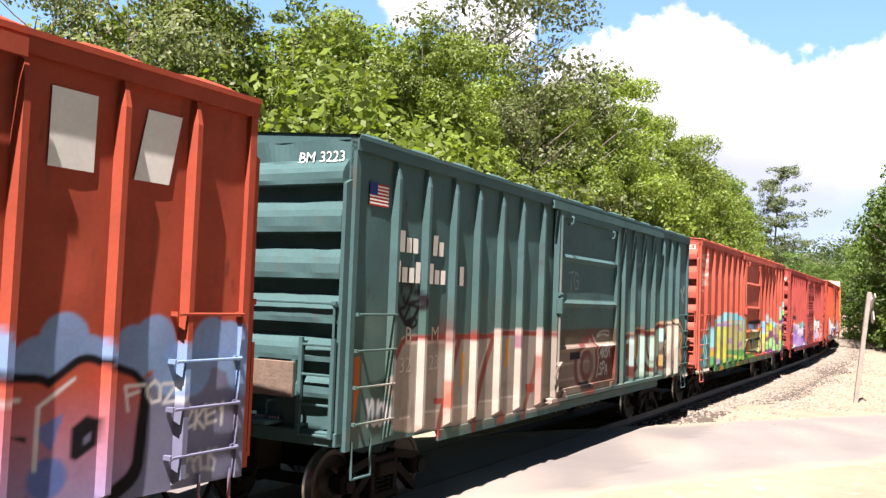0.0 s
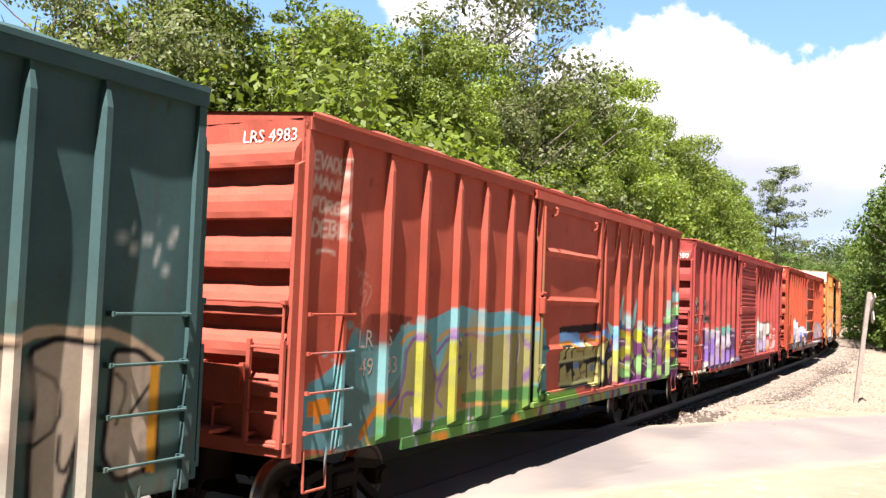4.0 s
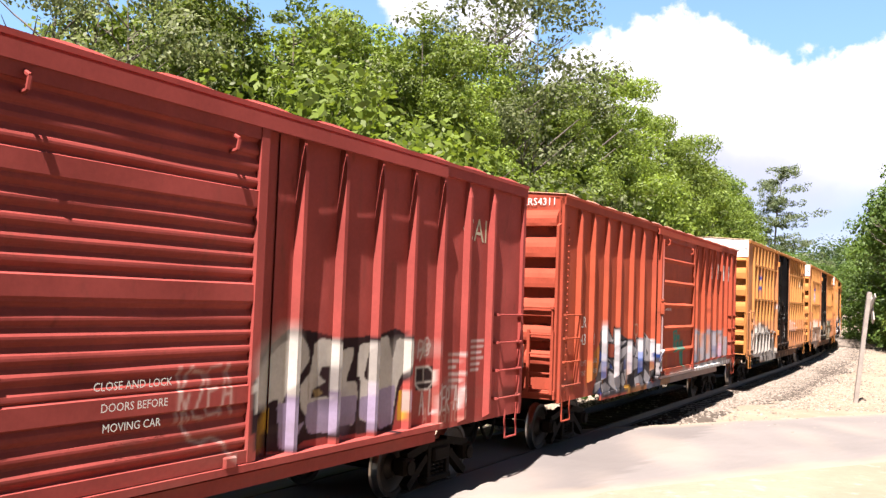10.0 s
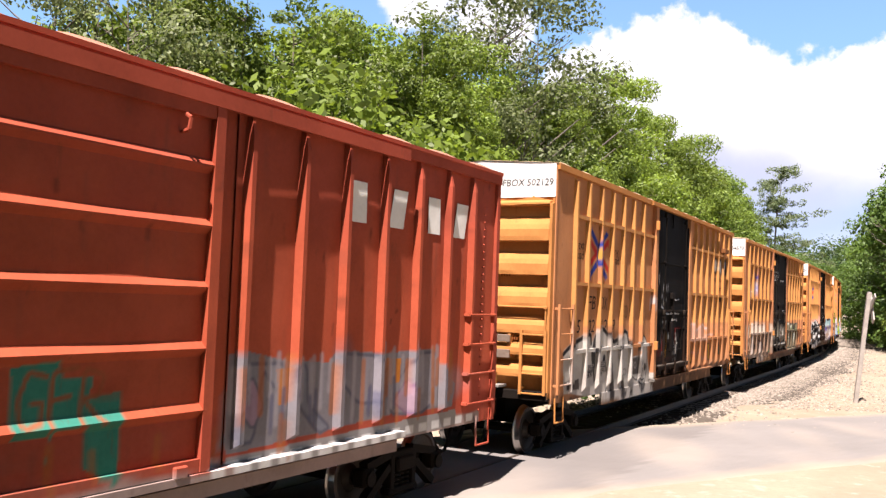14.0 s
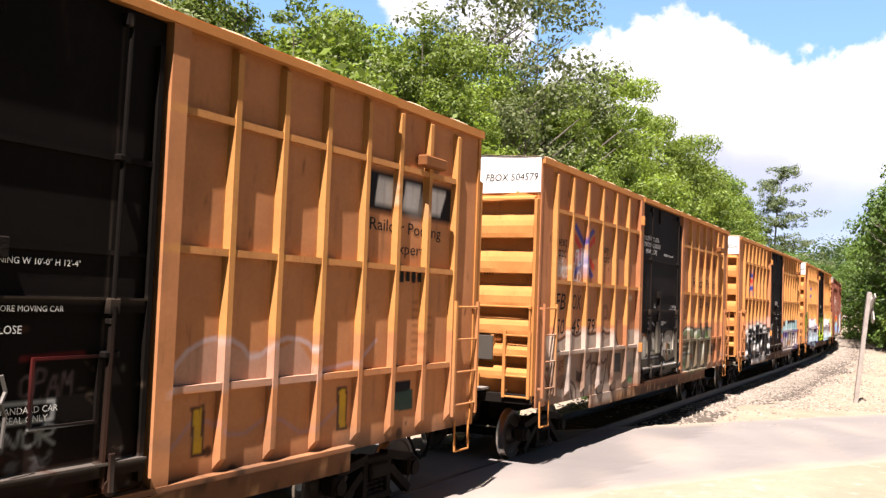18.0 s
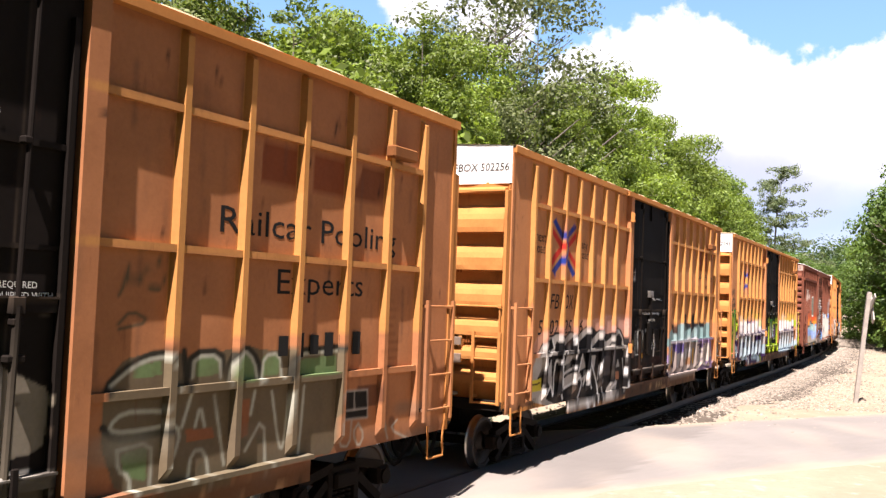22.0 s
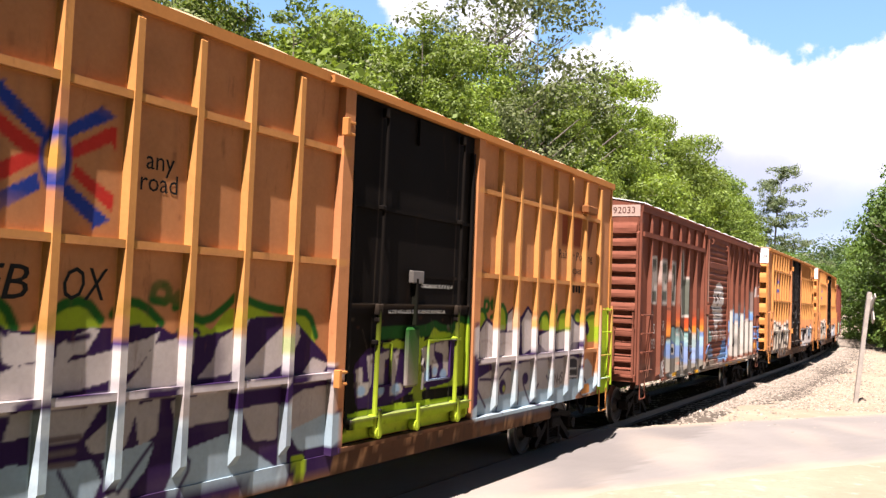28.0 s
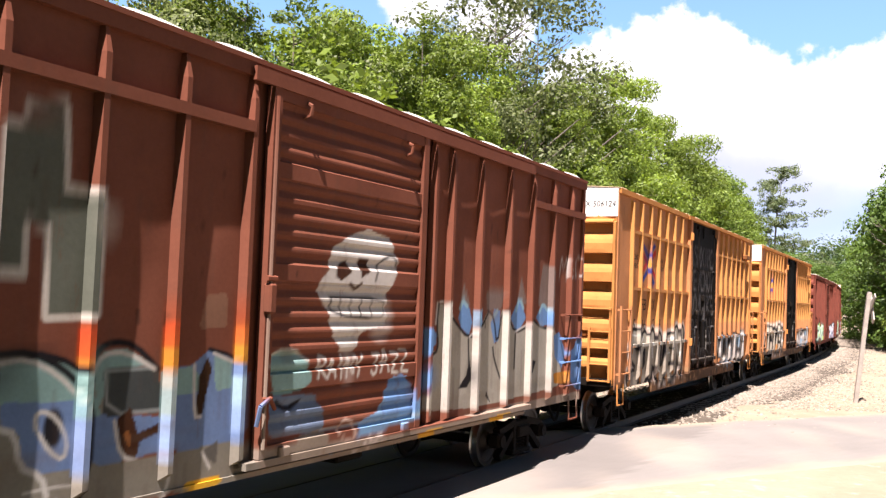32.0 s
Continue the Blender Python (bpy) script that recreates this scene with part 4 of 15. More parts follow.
def high_car(k, label, canvas, length, number, fine=True, colour=YELLOW, door_canvas=None, posts=FB_POSTS, door=(-1.45, 0.14, 1.73)):
    """A tall yellow car: posts and rails on the outside, black double plug doors."""
    car = thing("box_car", label, "box car", "cars of the freight train")
    x0, x1 = -length / 2, length / 2 + 0.25
    half, z0, y, top = 1.47, 0.98, -1.47, TOP_FB
    shell(car, x0, x1, half, z0, top, colour)
    edges = [x0] + [x for x in posts if x < 0] + [door[0]]
    right = [door[2] - 0.01] + [x for x in posts if x > 0] + [x1]
    for row in (edges, right):
        for i, (a, b) in enumerate(zip(row[:-1], row[1:])):
            panel(car, "side_panel", a, b, z0, top - 0.05, y, canvas, 0.009, k * 40 + i + (20 if row is right else 0), fine)
    for x in posts:
        tall = x in (posts[0], posts[-1])
        post(car, x, z0 + (0.1 if not tall else 0.12), top - (0.15 if tall else 0.105), y, canvas, 0.12, 0.075, 0.075, 0.06, cut=0.1)
    for z in (4.37, 3.12, 1.86):
        for row in ((posts[0] + 0.06, door[0] - 0.1), (door[2] + 0.12, posts[-1] - 0.06)):
            strip_part("side_rail", row[0], row[1], y - 0.065, y, z - 0.035, z + 0.035, canvas, car)
    for x in (door[0] - 0.08, door[2] + 0.1):
        strip_part("door_post", x - 0.1, x + 0.1, y - 0.10, y + 0.03, z0, top - 0.1, canvas, car)
    strip_part("corner_post", x0, x0 + 0.07, y - 0.02, y + 0.03, z0, top, canvas, car)
    strip_part("corner_post", x1 - 0.07, x1, y - 0.02, y + 0.03, z0, top, canvas, car)
    strip_part("eave", x0, x1, y - 0.07, y + 0.04, top - 0.1, top + 0.01, colour, car)
    strip_part("door_hood", -1.9, 5.5, y - 0.13, y - 0.071, top - 0.11, top - 0.03, colour, car)
    strip_part("side_sill", -4.95, 4.95, y - 0.02, y + 0.05, 0.745, z0 + 0.002, canvas, car)
    dc = door_canvas
    xa, xb, head = door[0], door[2], top - 0.11
    d = panel(car, "plug_door", xa + 0.015, xb - 0.015, z0 + 0.1, head, y - 0.02, dc, 0.004, k + 100, fine, "black plug door")
    for z, h, deep, a, b in ((3.82, 0.05, 0.035, xa + 0.14, xb - 0.13), (3.04, 0.04, 0.02, xa + 1.6, xb - 0.13), (2.6, 0.11, 0.045, xa + 0.14, xb - 0.13), (2.66, 0.02, 0.06, xa + 0.14, xb - 0.13)):
        strip_part("door_rib", a, b, y - 0.02 - deep, y - 0.02, z - h / 2, z + h / 2, dc, d)
    for x, w, foot, end in ((xa + 0.1, 0.06, z0 + 0.2, 4.2), (xb - 0.1, 0.05, z0 + 0.15, 4.85)):
        strip_part("door_edge", x - w / 2, x + w / 2, y - 0.08, y - 0.02, foot, end, dc, d)
    for x in (xa + 0.68, xb - 0.5):
        bm = bmesh.new()
        rod(bm, (x - 0.03, y - 0.105, 1.15), (x, y - 0.105, 2.6), 0.03, 8)
        rod(bm, (x, y - 0.1, 2.6), (x + 0.04, y - 0.1, head - 0.06), 0.021, 8)
        painted("lock_rod", bm, dc, d)
        for z, w, h in ((1.3, 0.09, 0.06), (2.21, 0.08, 0.03), (2.6, 0.06, 0.07), (2.48, 0.045, 0.03), (3.82, 0.04, 0.03), (head - 0.12, 0.04, 0.06)):
            bm = bmesh.new()
            box(bm, x - w, x + w, y - 0.125, y - 0.05, z - h, z + h, 0.012)
            painted("rod_keeper", bm, dc, d)
    mid = xa + 1.58
    # operating gear between the two rods
    bm = bmesh.new()
    box(bm, mid - 0.2, mid + 0.12, y - 0.09, y - 0.03, 1.62, 2.38, 0.03)
    painted("gear_case", bm, dc, d)
    bm = bmesh.new()
    box(bm, mid - 0.05, mid + 0.0, y - 0.11, y - 0.03, 2.4, 3.0, 0.008)
    painted("gear_link", bm, dc, d)
    bm = bmesh.new()
    box(bm, mid - 0.04, mid + 0.02, y - 0.06, y - 0.03, 4.72, head - 0.02, 0.008)
    painted("head_catch", bm, dc, d)
    for a, b, lo, hi in ((xa + 0.72, xa + 1.1, 1.66, 2.2), (xa + 2.0, xb - 0.55, 1.66, 2.21)):
        bm = bmesh.new()
        for p in ((a, b, hi - 0.025, hi), (a, b, lo, lo + 0.025), (a, a + 0.025, lo + 0.025, hi - 0.025), (b - 0.025, b, lo + 0.025, hi - 0.025)):
            box(bm, p[0], p[1], y - 0.05, y - 0.02, p[2], p[3])
        painted("inset_frame", bm, dc, d)
    strip_part("door_beam", xa + 0.12, xb - 0.1, y - 0.125, y - 0.02, 1.23, 1.34, dc, d)
    strip_part("beam_lip", xa + 0.12, xb - 0.1, y - 0.145, y - 0.125, 1.325, 1.345, dc, d)
    for x in (xa + 0.68, mid, xb - 0.5):
        bm = bmesh.new()
        rod(bm, (x + 0.03, y - 0.15, 1.14), (x + 0.03, y - 0.05, 1.14), 0.07, 12)
        box(bm, x, x + 0.06, y - 0.16, y - 0.13, 1.1, 1.42, 0.008)
        painted("door_roller", bm, dc, d)
    for ob in [o for o in car.children_recursive if o == d or o.parent == d]:
        ob.data.materials[0] = DOOR_PAINT
    bm = bmesh.new()
    c = Vector((mid + 0.12, y - 0.12, 2.1))
    tube_shape(bm, [c, c + Vector((0.04, 0, -0.12)), c + Vector((0.0, -0.01, -0.2)), c + Vector((0.05, 0, -0.3)), c + Vector((0.03, 0, -0.52))], 0.016)
    part("door_handle", bm, GALV, car, "worn steel door lever")
    bm = bmesh.new()
    box(bm, mid - 0.14, mid + 0.14, y - 0.1, y - 0.03, 2.94, 3.1, 0.01)
    part("rod_guide", bm, GALV if k in (7, 8) else UNDER, car)
    bm = bmesh.new()
    box(bm, x1 - 1.8, x1 - 1.25, y - 0.16, y - 0.02, 4.45, 4.6, 0.02)
    painted("hood_stop", bm, (0.2, 0.08, 0.03), car)
    for x, z in ((door[0] - 0.12, 4.56), (door[0] - 0.08, 1.75)):
        bm = bmesh.new()
        box(bm, x - 0.1, x + 0.1, y - 0.14, y - 0.1, z, z + 0.03, 0.006)
        box(bm, x - 0.1, x + 0.1, y - 0.14, y - 0.1, z + 0.13, z + 0.16, 0.006)
        box(bm, x - 0.12, x - 0.06, y - 0.18, y - 0.1, z - 0.02, z + 0.18, 0.006)
        painted("door_stop", bm, YELLOW, car)
    strip_part("door_track", -1.5, 4.9, y - 0.11, y, z0 + 0.02, z0 + 0.07, canvas, car)
    white = (0.70, 0.68, 0.65)
    for x, s in ((x0, -1), (x1, 1)):
        end_wall(car, x, s, half, z0 + 0.1, top, colour, (4.46, 3.83, 3.23, 2.66, 2.2, 1.82, 1.44), 0.145, 0.59, white)
        end_fittings(car, x, s, half, colour, PLYWOOD if k != 6 else ink("dark_board", (0.07, 0.06, 0.05)), STEP, False, True)
        coupler(car, x, s)
        stirrup(car, x - s * 0.35, y - 0.03, 0.98, colour)
        w = min(0.68, abs((x0 if s < 0 else x1) - (posts[0] if s < 0 else posts[-1])) - 0.1)
        a = x0 + 0.09 if s < 0 else x1 - 0.09 - w
        ladder_rungs(car, a, a + w, y, (1.3, 1.75, 2.2, 2.65), canvas, True, 0.1)
        bm = bmesh.new()
        h = half + 0.05
        vs = [bm.verts.new(p) for p in ((x, -h, top - 0.02), (x, h, top - 0.02), (x, h, top + 0.01), (x, 0, top + 0.108), (x, -h, top + 0.01))]
        bm.faces.new(vs if s > 0 else vs[::-1])
        painted("gable", bm, white, car)
    roof(car, x0 - 0.02, x1 + 0.02, half + 0.05, top + 0.012, (0.45, 0.33, 0.2), rise=0.1)
    add_trucks(car, 6.22)
    black = ink("black_lettering", (0.02, 0.02, 0.02))
    number and words("number", number, 0.125, pose(x0 - 0.016, -half + 0.05, top - 0.33, 90, 0, -90), black, car, "stencilled lettering", width=0.98, align="RIGHT", shear=0.12)
    words("lettering", "EXCESS HEIGHT CAR", 0.11, pose(x0 - 0.016, 0.92, top - 0.38, 90, 0, -90), black, car, "", 1.15)
    return car


# ---- ground, road, track ----


def ground_height(x, y):
    """The ground lies at rail height at the crossing, falls off beside the ballast, and rises under the camera and into the hills."""
    d = math.hypot(x, y)
    z = -0.045
    z += 1.15 * max(0.0, 1 - d / 9.0) ** 1.5 if d < 9 else 0.0
    far = math.hypot(x - 40, y - 100)
    if far > 150:
        z += (far - 150) * 0.03
    return z


def build_ground():
    xs = np.concatenate([np.linspace(-1500, -80, 15), np.linspace(-70, 130, 191), np.linspace(140, 1500, 15)])
    ys = np.concatenate([np.linspace(-1500, -40, 13), np.linspace(-34, 240, 230), np.linspace(250, 1800, 20)])
    P = np.zeros((len(xs), len(ys), 3))
    for i, x in enumerate(xs):
        for j, y in enumerate(ys):
            d2 = (TX - x) ** 2 + (TY - y) ** 2
            q = int(np.argmin(d2))
            v = (x - TX[q]) * math.cos(TH[q]) - (y - TY[q]) * math.sin(TH[q])
            s = GRID[q]
            z = ground_height(x, y)
            if abs(v) < 60:
                z += GRADE * s
            if s > 24 and abs(v) < 20:
                z -= 0.25 * min(1.0, (s - 24) / 6)
            if abs(v) < 2.2:
                z -= 0.45
            if v < -9:
                z += min(6.0, (-v - 9) * 0.12)
            z += noise.noise((x * 0.2, y * 0.2, 0)) * (0.02 if math.hypot(x - 4, y - 18) < 25 else 0.08)
            P[i, j] = (x, y, z)
    g = new("ground", sheet(P))
    g.data.materials.append(SAND)
    tagged(g, "pale sandy ground with scattered gravel beside the track", "ground", kind="structure")
    for p in g.data.polygons:
        p.use_smooth = True


build_ground()


def road_sheet():
    """The road crosses the track at a slant; it meets the rails flush, and sand drifts over its edges."""
    vs = np.concatenate([np.linspace(-16, -1.0, 24), np.linspace(-0.9, 0.9, 9), np.linspace(1.0, 16, 90)])
    across = np.linspace(-0.06, 1.06, 80)
    P = np.zeros((len(across), len(vs), 3))
    tones = np.zeros((len(across), len(vs), 3))
    tar, new_tar, sand, dust = (np.array(c) for c in ((0.158, 0.145, 0.136), (0.112, 0.1, 0.094), (0.235, 0.195, 0.147), (0.23, 0.196, 0.165)))
    for j, v in enumerate(vs):
        near, far = 10.0 + 1.78 * (v - 2.7), 20.4 + 1.66 * (v - 2.76)
        for i, f in enumerate(across):
            s = near * (1 - f) + far * f
            p = on_track(s, v)
            inside = min(f, 1 - f) * abs(far - near)
            ragged = inside + 0.55 * noise.noise((p.x * 0.45, p.y * 0.45, 3.0)) + 0.3 * noise.noise((p.x * 1.7, p.y * 1.7, 7.0)) + 0.12 * noise.noise((p.x * 6, p.y * 6, 1.0))
            P[i, j] = (p.x, p.y, p.z - 0.012 - 0.035 * max(0.0, min(1.0, 0.6 - ragged)) - 0.03 * (f < 0 or f > 1) + 0.006 * noise.noise((p.x, p.y, 0)))
            tone = tar.copy()
            # a relaid patch beside the rails
            if v < 2.85 + 0.08 * noise.noise((s * 2, 0, 0)) and s < 19.2 + 0.75 * (v - 1.1):
                tone = tar * 0.45 + new_tar * 0.55
            tone = tone * (1 + 0.10 * noise.noise((p.x * 0.5, p.y * 0.2, 9.0)) + 0.05 * noise.noise((p.x * 5, p.y * 5, 2.0)))
            w = max(0.0, noise.noise((p.x * 0.8 + 5, p.y * 0.25, 4.0)) * 1.2 - 0.1)
            tone = tone * (1 - min(0.6, w)) + dust * min(0.6, w)
            k = max(0.0, min(1.0, 0.75 - ragged * 0.75))
            tones[i, j] = tone * (1 - k) + sand * k
    me = sheet(P)
    rgba = np.ones((len(me.vertices), 4), np.float32)
    rgba[:, :3] = tones.reshape(-1, 3)
    a = me.color_attributes.new("paint", "FLOAT_COLOR", "POINT")
    a.data.foreach_set("color", rgba.ravel())
    ob = new("road", me)
    me.materials.append(ASPHALT)
    me.polygons.foreach_set("use_smooth", np.ones(len(me.polygons), bool))
    tagged(ob, "sun-bleached grey asphalt road across the railway track", "road", kind="structure")


road_sheet()


def rails():
    for v in (-0.7175 - 0.035, 0.7175 + 0.035):
        prof = [(-0.07, -0.17), (-0.07, -0.16), (-0.01, -0.14), (-0.01, -0.04), (-0.036, -0.03), (-0.036, -0.003), (-0.03, 0.0), (0.03, 0.0), (0.036, -0.003), (0.036, -0.03), (0.01, -0.04), (0.01, -0.14), (0.07, -0.16), (0.07, -0.17)]
        ss = np.arange(-60, 230, 2.0)
        P = np.array([[on_track(s, v + a, b) for s in ss] for a, b in prof])
        r = new("rail", sheet(P))
        r.data.materials.append(RAIL)
        tagged(r, "worn steel rail of the railway track", "rail", "rails of the track")


rails()


def ties():
    bm = bmesh.new()
    box(bm, -0.11, 0.11, -1.3, 1.3, -0.34, -0.172, 0.012)
    me = bpy.data.meshes.new("tie")
    bm.to_mesh(me)
    bm.free()
    me.materials.append(TIE)
    base = thing("track_bed", "row of dark timber sleepers under the rails", "sleepers")
    i = 0
    for s in np.arange(-10, 110, 0.55):
        if i >= 290:
            break
        p = on_track(s)
        t = link("tie", me, None, base)
        t.matrix_basis = pose(p.x, p.y, p.z, 0, 0, heading(s) + random.uniform(-1, 1))
        i += 1


ties()


def ballast():
    """Broken stone along both shoulders of the track."""
    rng = np.random.RandomState(5)
    n = 66000
    s = rng.uniform(19, 125, n)
    s[: n // 3] = rng.uniform(19, 45, n // 3)
    v = np.where(rng.rand(n) < 0.9, 0.9 + 6.0 * rng.rand(n) ** 1.5, rng.uniform(-2.5, 0.9, n))
    near = np.clip(1.1 - np.clip((v - 1.8) / 2.9, 0, 1) ** 0.55, 0, 1) * np.where(s < 23 + 0.8 * v, 0.12, 1)
    keep = rng.rand(n) < near
    s, v = s[keep], v[keep]
    n = len(s)
    base = np.array([[-1, -1, -0.6], [1, -1, -0.6], [1, 1, -0.6], [-1, 1, -0.6], [-0.6, -0.7, 0.7], [0.7, -0.5, 0.5], [0.6, 0.7, 0.8], [-0.7, 0.5, 0.6]])
    faces = np.array([[0, 3, 2, 1], [4, 5, 6, 7], [0, 1, 5, 4], [1, 2, 6, 5], [2, 3, 7, 6], [3, 0, 4, 7]])
    size = rng.uniform(0.014, 0.036, n) * (1 + 0.5 * (s > 50))
    ang = rng.rand(n) * 6.28
    a = np.interp(s, GRID, TH)
    cx = np.interp(s, GRID, TX) + v * np.cos(a)
    cy = np.interp(s, GRID, TY) - v * np.sin(a)
    cz = GRADE * s - 0.2 - 0.075 * np.clip(v - 1.6, 0, 1.3)
    cz = np.where(v > 2.9, GRADE * s - 0.045 - 0.25 * np.clip((s - 24) / 6, 0, 1) + 0.008, cz)
    cz = np.where((s < 24) & (v > 2.0), GRADE * s - 0.03, cz)
    b = base[None] * size[:, None, None] * rng.uniform(0.7, 1.3, (n, 1, 3))
    X = b[..., 0] * np.cos(ang)[:, None] - b[..., 1] * np.sin(ang)[:, None] + cx[:, None]
    Y = b[..., 0] * np.sin(ang)[:, None] + b[..., 1] * np.cos(ang)[:, None] + cy[:, None]
    Z = b[..., 2] + cz[:, None]
    V = np.stack([X, Y, Z], -1).reshape(-1, 3)
    Q = (faces[None] + 8 * np.arange(n)[:, None, None]).reshape(-1, 4)
    ob = new("ballast", quads_mesh(V, Q))
    ob.data.materials.append(STONE)
    tagged(ob, "loose grey and buff ballast stones along the track", "gravel", kind="stuff")
    # bed under the stones
    ss = np.arange(-60, 230, 2.0)
    prof = [(-3.6, -0.5), (-1.7, -0.22), (1.7, -0.22), (2.5, -0.262), (3.2, -0.292), (3.9, -0.38)]
    bed = new("track_ballast_bed", sheet(np.array([[on_track(q, vv, zz) for q in ss] for vv, zz in prof])[::-1]))
    bed.data.materials.append(BED)
    tagged(bed, "bed of crushed stone under the railway track", "gravel bed", kind="structure")


ballast()


def crossing_sign():
    foot = on_track(31.5, 4.96)
    foot.z = -0.15
    t = thing("crossing_sign", "weathered wooden railway crossing post with crossed boards, seen edge-on", "crossing sign", m=pose(foot.x, foot.y, foot.z, 0, 6.0, -12))
    bm = bmesh.new()
    box(bm, -0.07, 0.07, -0.07, 0.07, -0.2, 3.75, 0.01)
    part("post", bm, POST, t)
    for a in (-48, 48):
        bm = bmesh.new()
        box(bm, -0.02, 0.02, -0.61, 0.61, -0.11, 0.11, 0.005)
        b = part("crossing_board", bm, POST, t)
        b.matrix_basis = pose(0.12 + (0.025 if a > 0 else -0.02), 0, 3.2, a, 0, 0)


crossing_sign()


# ---- trees ----
def leaves_mesh(name, lobes, count, size, seed, material, droop=0.0):
    """Single leaves scattered through the outer part of several lobes (x, y, z, rx, ry, rz)."""
    rng = np.random.RandomState(seed)
    vol = np.array([l[3] * l[4] * l[5] for l in lobes]) ** (2 / 3)
    pick = rng.choice(len(lobes), count, p=vol / vol.sum())
    L = np.array(lobes)[pick]
    d = rng.normal(size=(count, 3))
    d /= np.linalg.norm(d, axis=1)[:, None]
    r = rng.uniform(0.2, 1.06, count) ** 0.4
    clump = np.array([noise.noise(Vector(v)) for v in d * 2.3 + L[:, :3] * 0.7])
    r *= 1 + 0.36 * clump
    c = L[:, :3] + d * L[:, 3:] * r[:, None]
    # leaves lie like shingles over each clump, facing out and up
    up = d * 1.1 + rng.normal(size=(count, 3)) * 0.6
    up[:, 2] += 0.35
    up /= np.linalg.norm(up, axis=1)[:, None]
    u = np.cross(up, rng.normal(size=(count, 3)))
    u[:, 2] -= droop
    u /= np.linalg.norm(u, axis=1)[:, None]
    w = np.cross(up, u)
    w /= np.linalg.norm(w, axis=1)[:, None]
    s = size * rng.uniform(0.6, 1.35, count)[:, None]
    V = np.stack([c - u * s * 0.5, c + w * s * 0.3, c + u * s * 0.55, c - w * s * 0.3], 1).reshape(-1, 3)
    me = quads_mesh(V, np.arange(count * 4).reshape(-1, 4))
    me.name = name
    me.materials.append(material)
    return me


def trunk_mesh(height, r, seed, limbs=12, lean=0.3, spread=0.25, start=0.25):
    rng = np.random.RandomState(seed)
    bm = bmesh.new()
    pts = [Vector((lean * (f**1.5) + rng.uniform(-0.1, 0.1) * f, rng.uniform(-0.12, 0.12) * f, height * f)) for f in np.linspace(0, 1, 8)]

    def tapered(a, b, r0, r1):
        d = b - a
        m = Matrix.Translation((a + b) / 2) @ d.to_track_quat("Z", "Y").to_matrix().to_4x4()
        bmesh.ops.create_cone(bm, cap_ends=False, segments=7, radius1=r0, radius2=r1, depth=d.length * 1.03, matrix=m)

    for i in range(7):
        tapered(pts[i], pts[i + 1], r * (1 - i / 7.5), r * (1 - (i + 1) / 7.5))
    for i in range(limbs):
        f = rng.uniform(start, 0.95)
        a = pts[int(f * 7)].lerp(pts[min(7, int(f * 7) + 1)], f * 7 % 1)
        ang = rng.rand() * 6.28
        ln = height * spread * rng.uniform(0.6, 1.1) * (1.15 - f)
        b = a + Vector((math.cos(ang) * ln, math.sin(ang) * ln, ln * rng.uniform(0.4, 0.9)))
        c = b + Vector((math.cos(ang + 0.5) * ln * 0.6, math.sin(ang + 0.5) * ln * 0.6, ln * 0.5))
        rr = r * (1 - f) * 0.5 + 0.02
        tapered(a, b, rr, rr * 0.6)
        tapered(b, c, rr * 0.6, rr * 0.2)
        tapered(b, b + Vector((math.cos(ang - 0.8) * ln * 0.5, math.sin(ang - 0.8) * ln * 0.5, ln * 0.3)), rr * 0.45, 0.01)
    me = bpy.data.meshes.new("trunk")
    bm.to_mesh(me)
    bm.free()
    me.materials.append(BARK)
    return me


def broad_tree(seed, height, width, material, leaves, leaf=0.19, low=0.22, limbs=12, core=9, lumps=52, label="leafy green broadleaf tree beside the railway"):
    rng = np.random.RandomState(seed)
    t = thing("broadleaf_tree", label, "tree", "trees along the track")
    link("trunk", trunk_mesh(height * 0.92, height * 0.012, seed, limbs), None, t)
    lobes = []
    for i in range(lumps):
        f = low + (0.97 - low) * rng.rand() ** 0.85
        r = width * (0.16 + 0.4 * math.sin(math.pi * min(1, (f - low) / (1.02 - low)) ** 0.8))
        a = rng.rand() * 6.28
        k = math.sqrt(rng.uniform(0.2, 1.0))
        q = width * rng.uniform(0.07, 0.19)
        lobes.append((math.cos(a) * r * k, math.sin(a) * r * k, height * f + rng.uniform(-0.3, 0.3), q * 1.15, q * 1.15, q * rng.uniform(0.55, 0.8)))
    lobes.append((0, 0, height * 0.96, width * 0.1, width * 0.1, width * 0.13))
    for i in range(core):
        f = low + 0.05 + (0.8 - low) * i / max(1, core - 1)
        q = width * 0.24 * math.sin(math.pi * min(1, (f - low + 0.12) / (1.1 - low)))
        lobes.append((rng.uniform(-0.08, 0.08) * width, rng.uniform(-0.08, 0.08) * width, height * f, q, q, q * 0.8))
    link("crown", leaves_mesh("crown", lobes, leaves, leaf, seed, material), None, t)
    return t


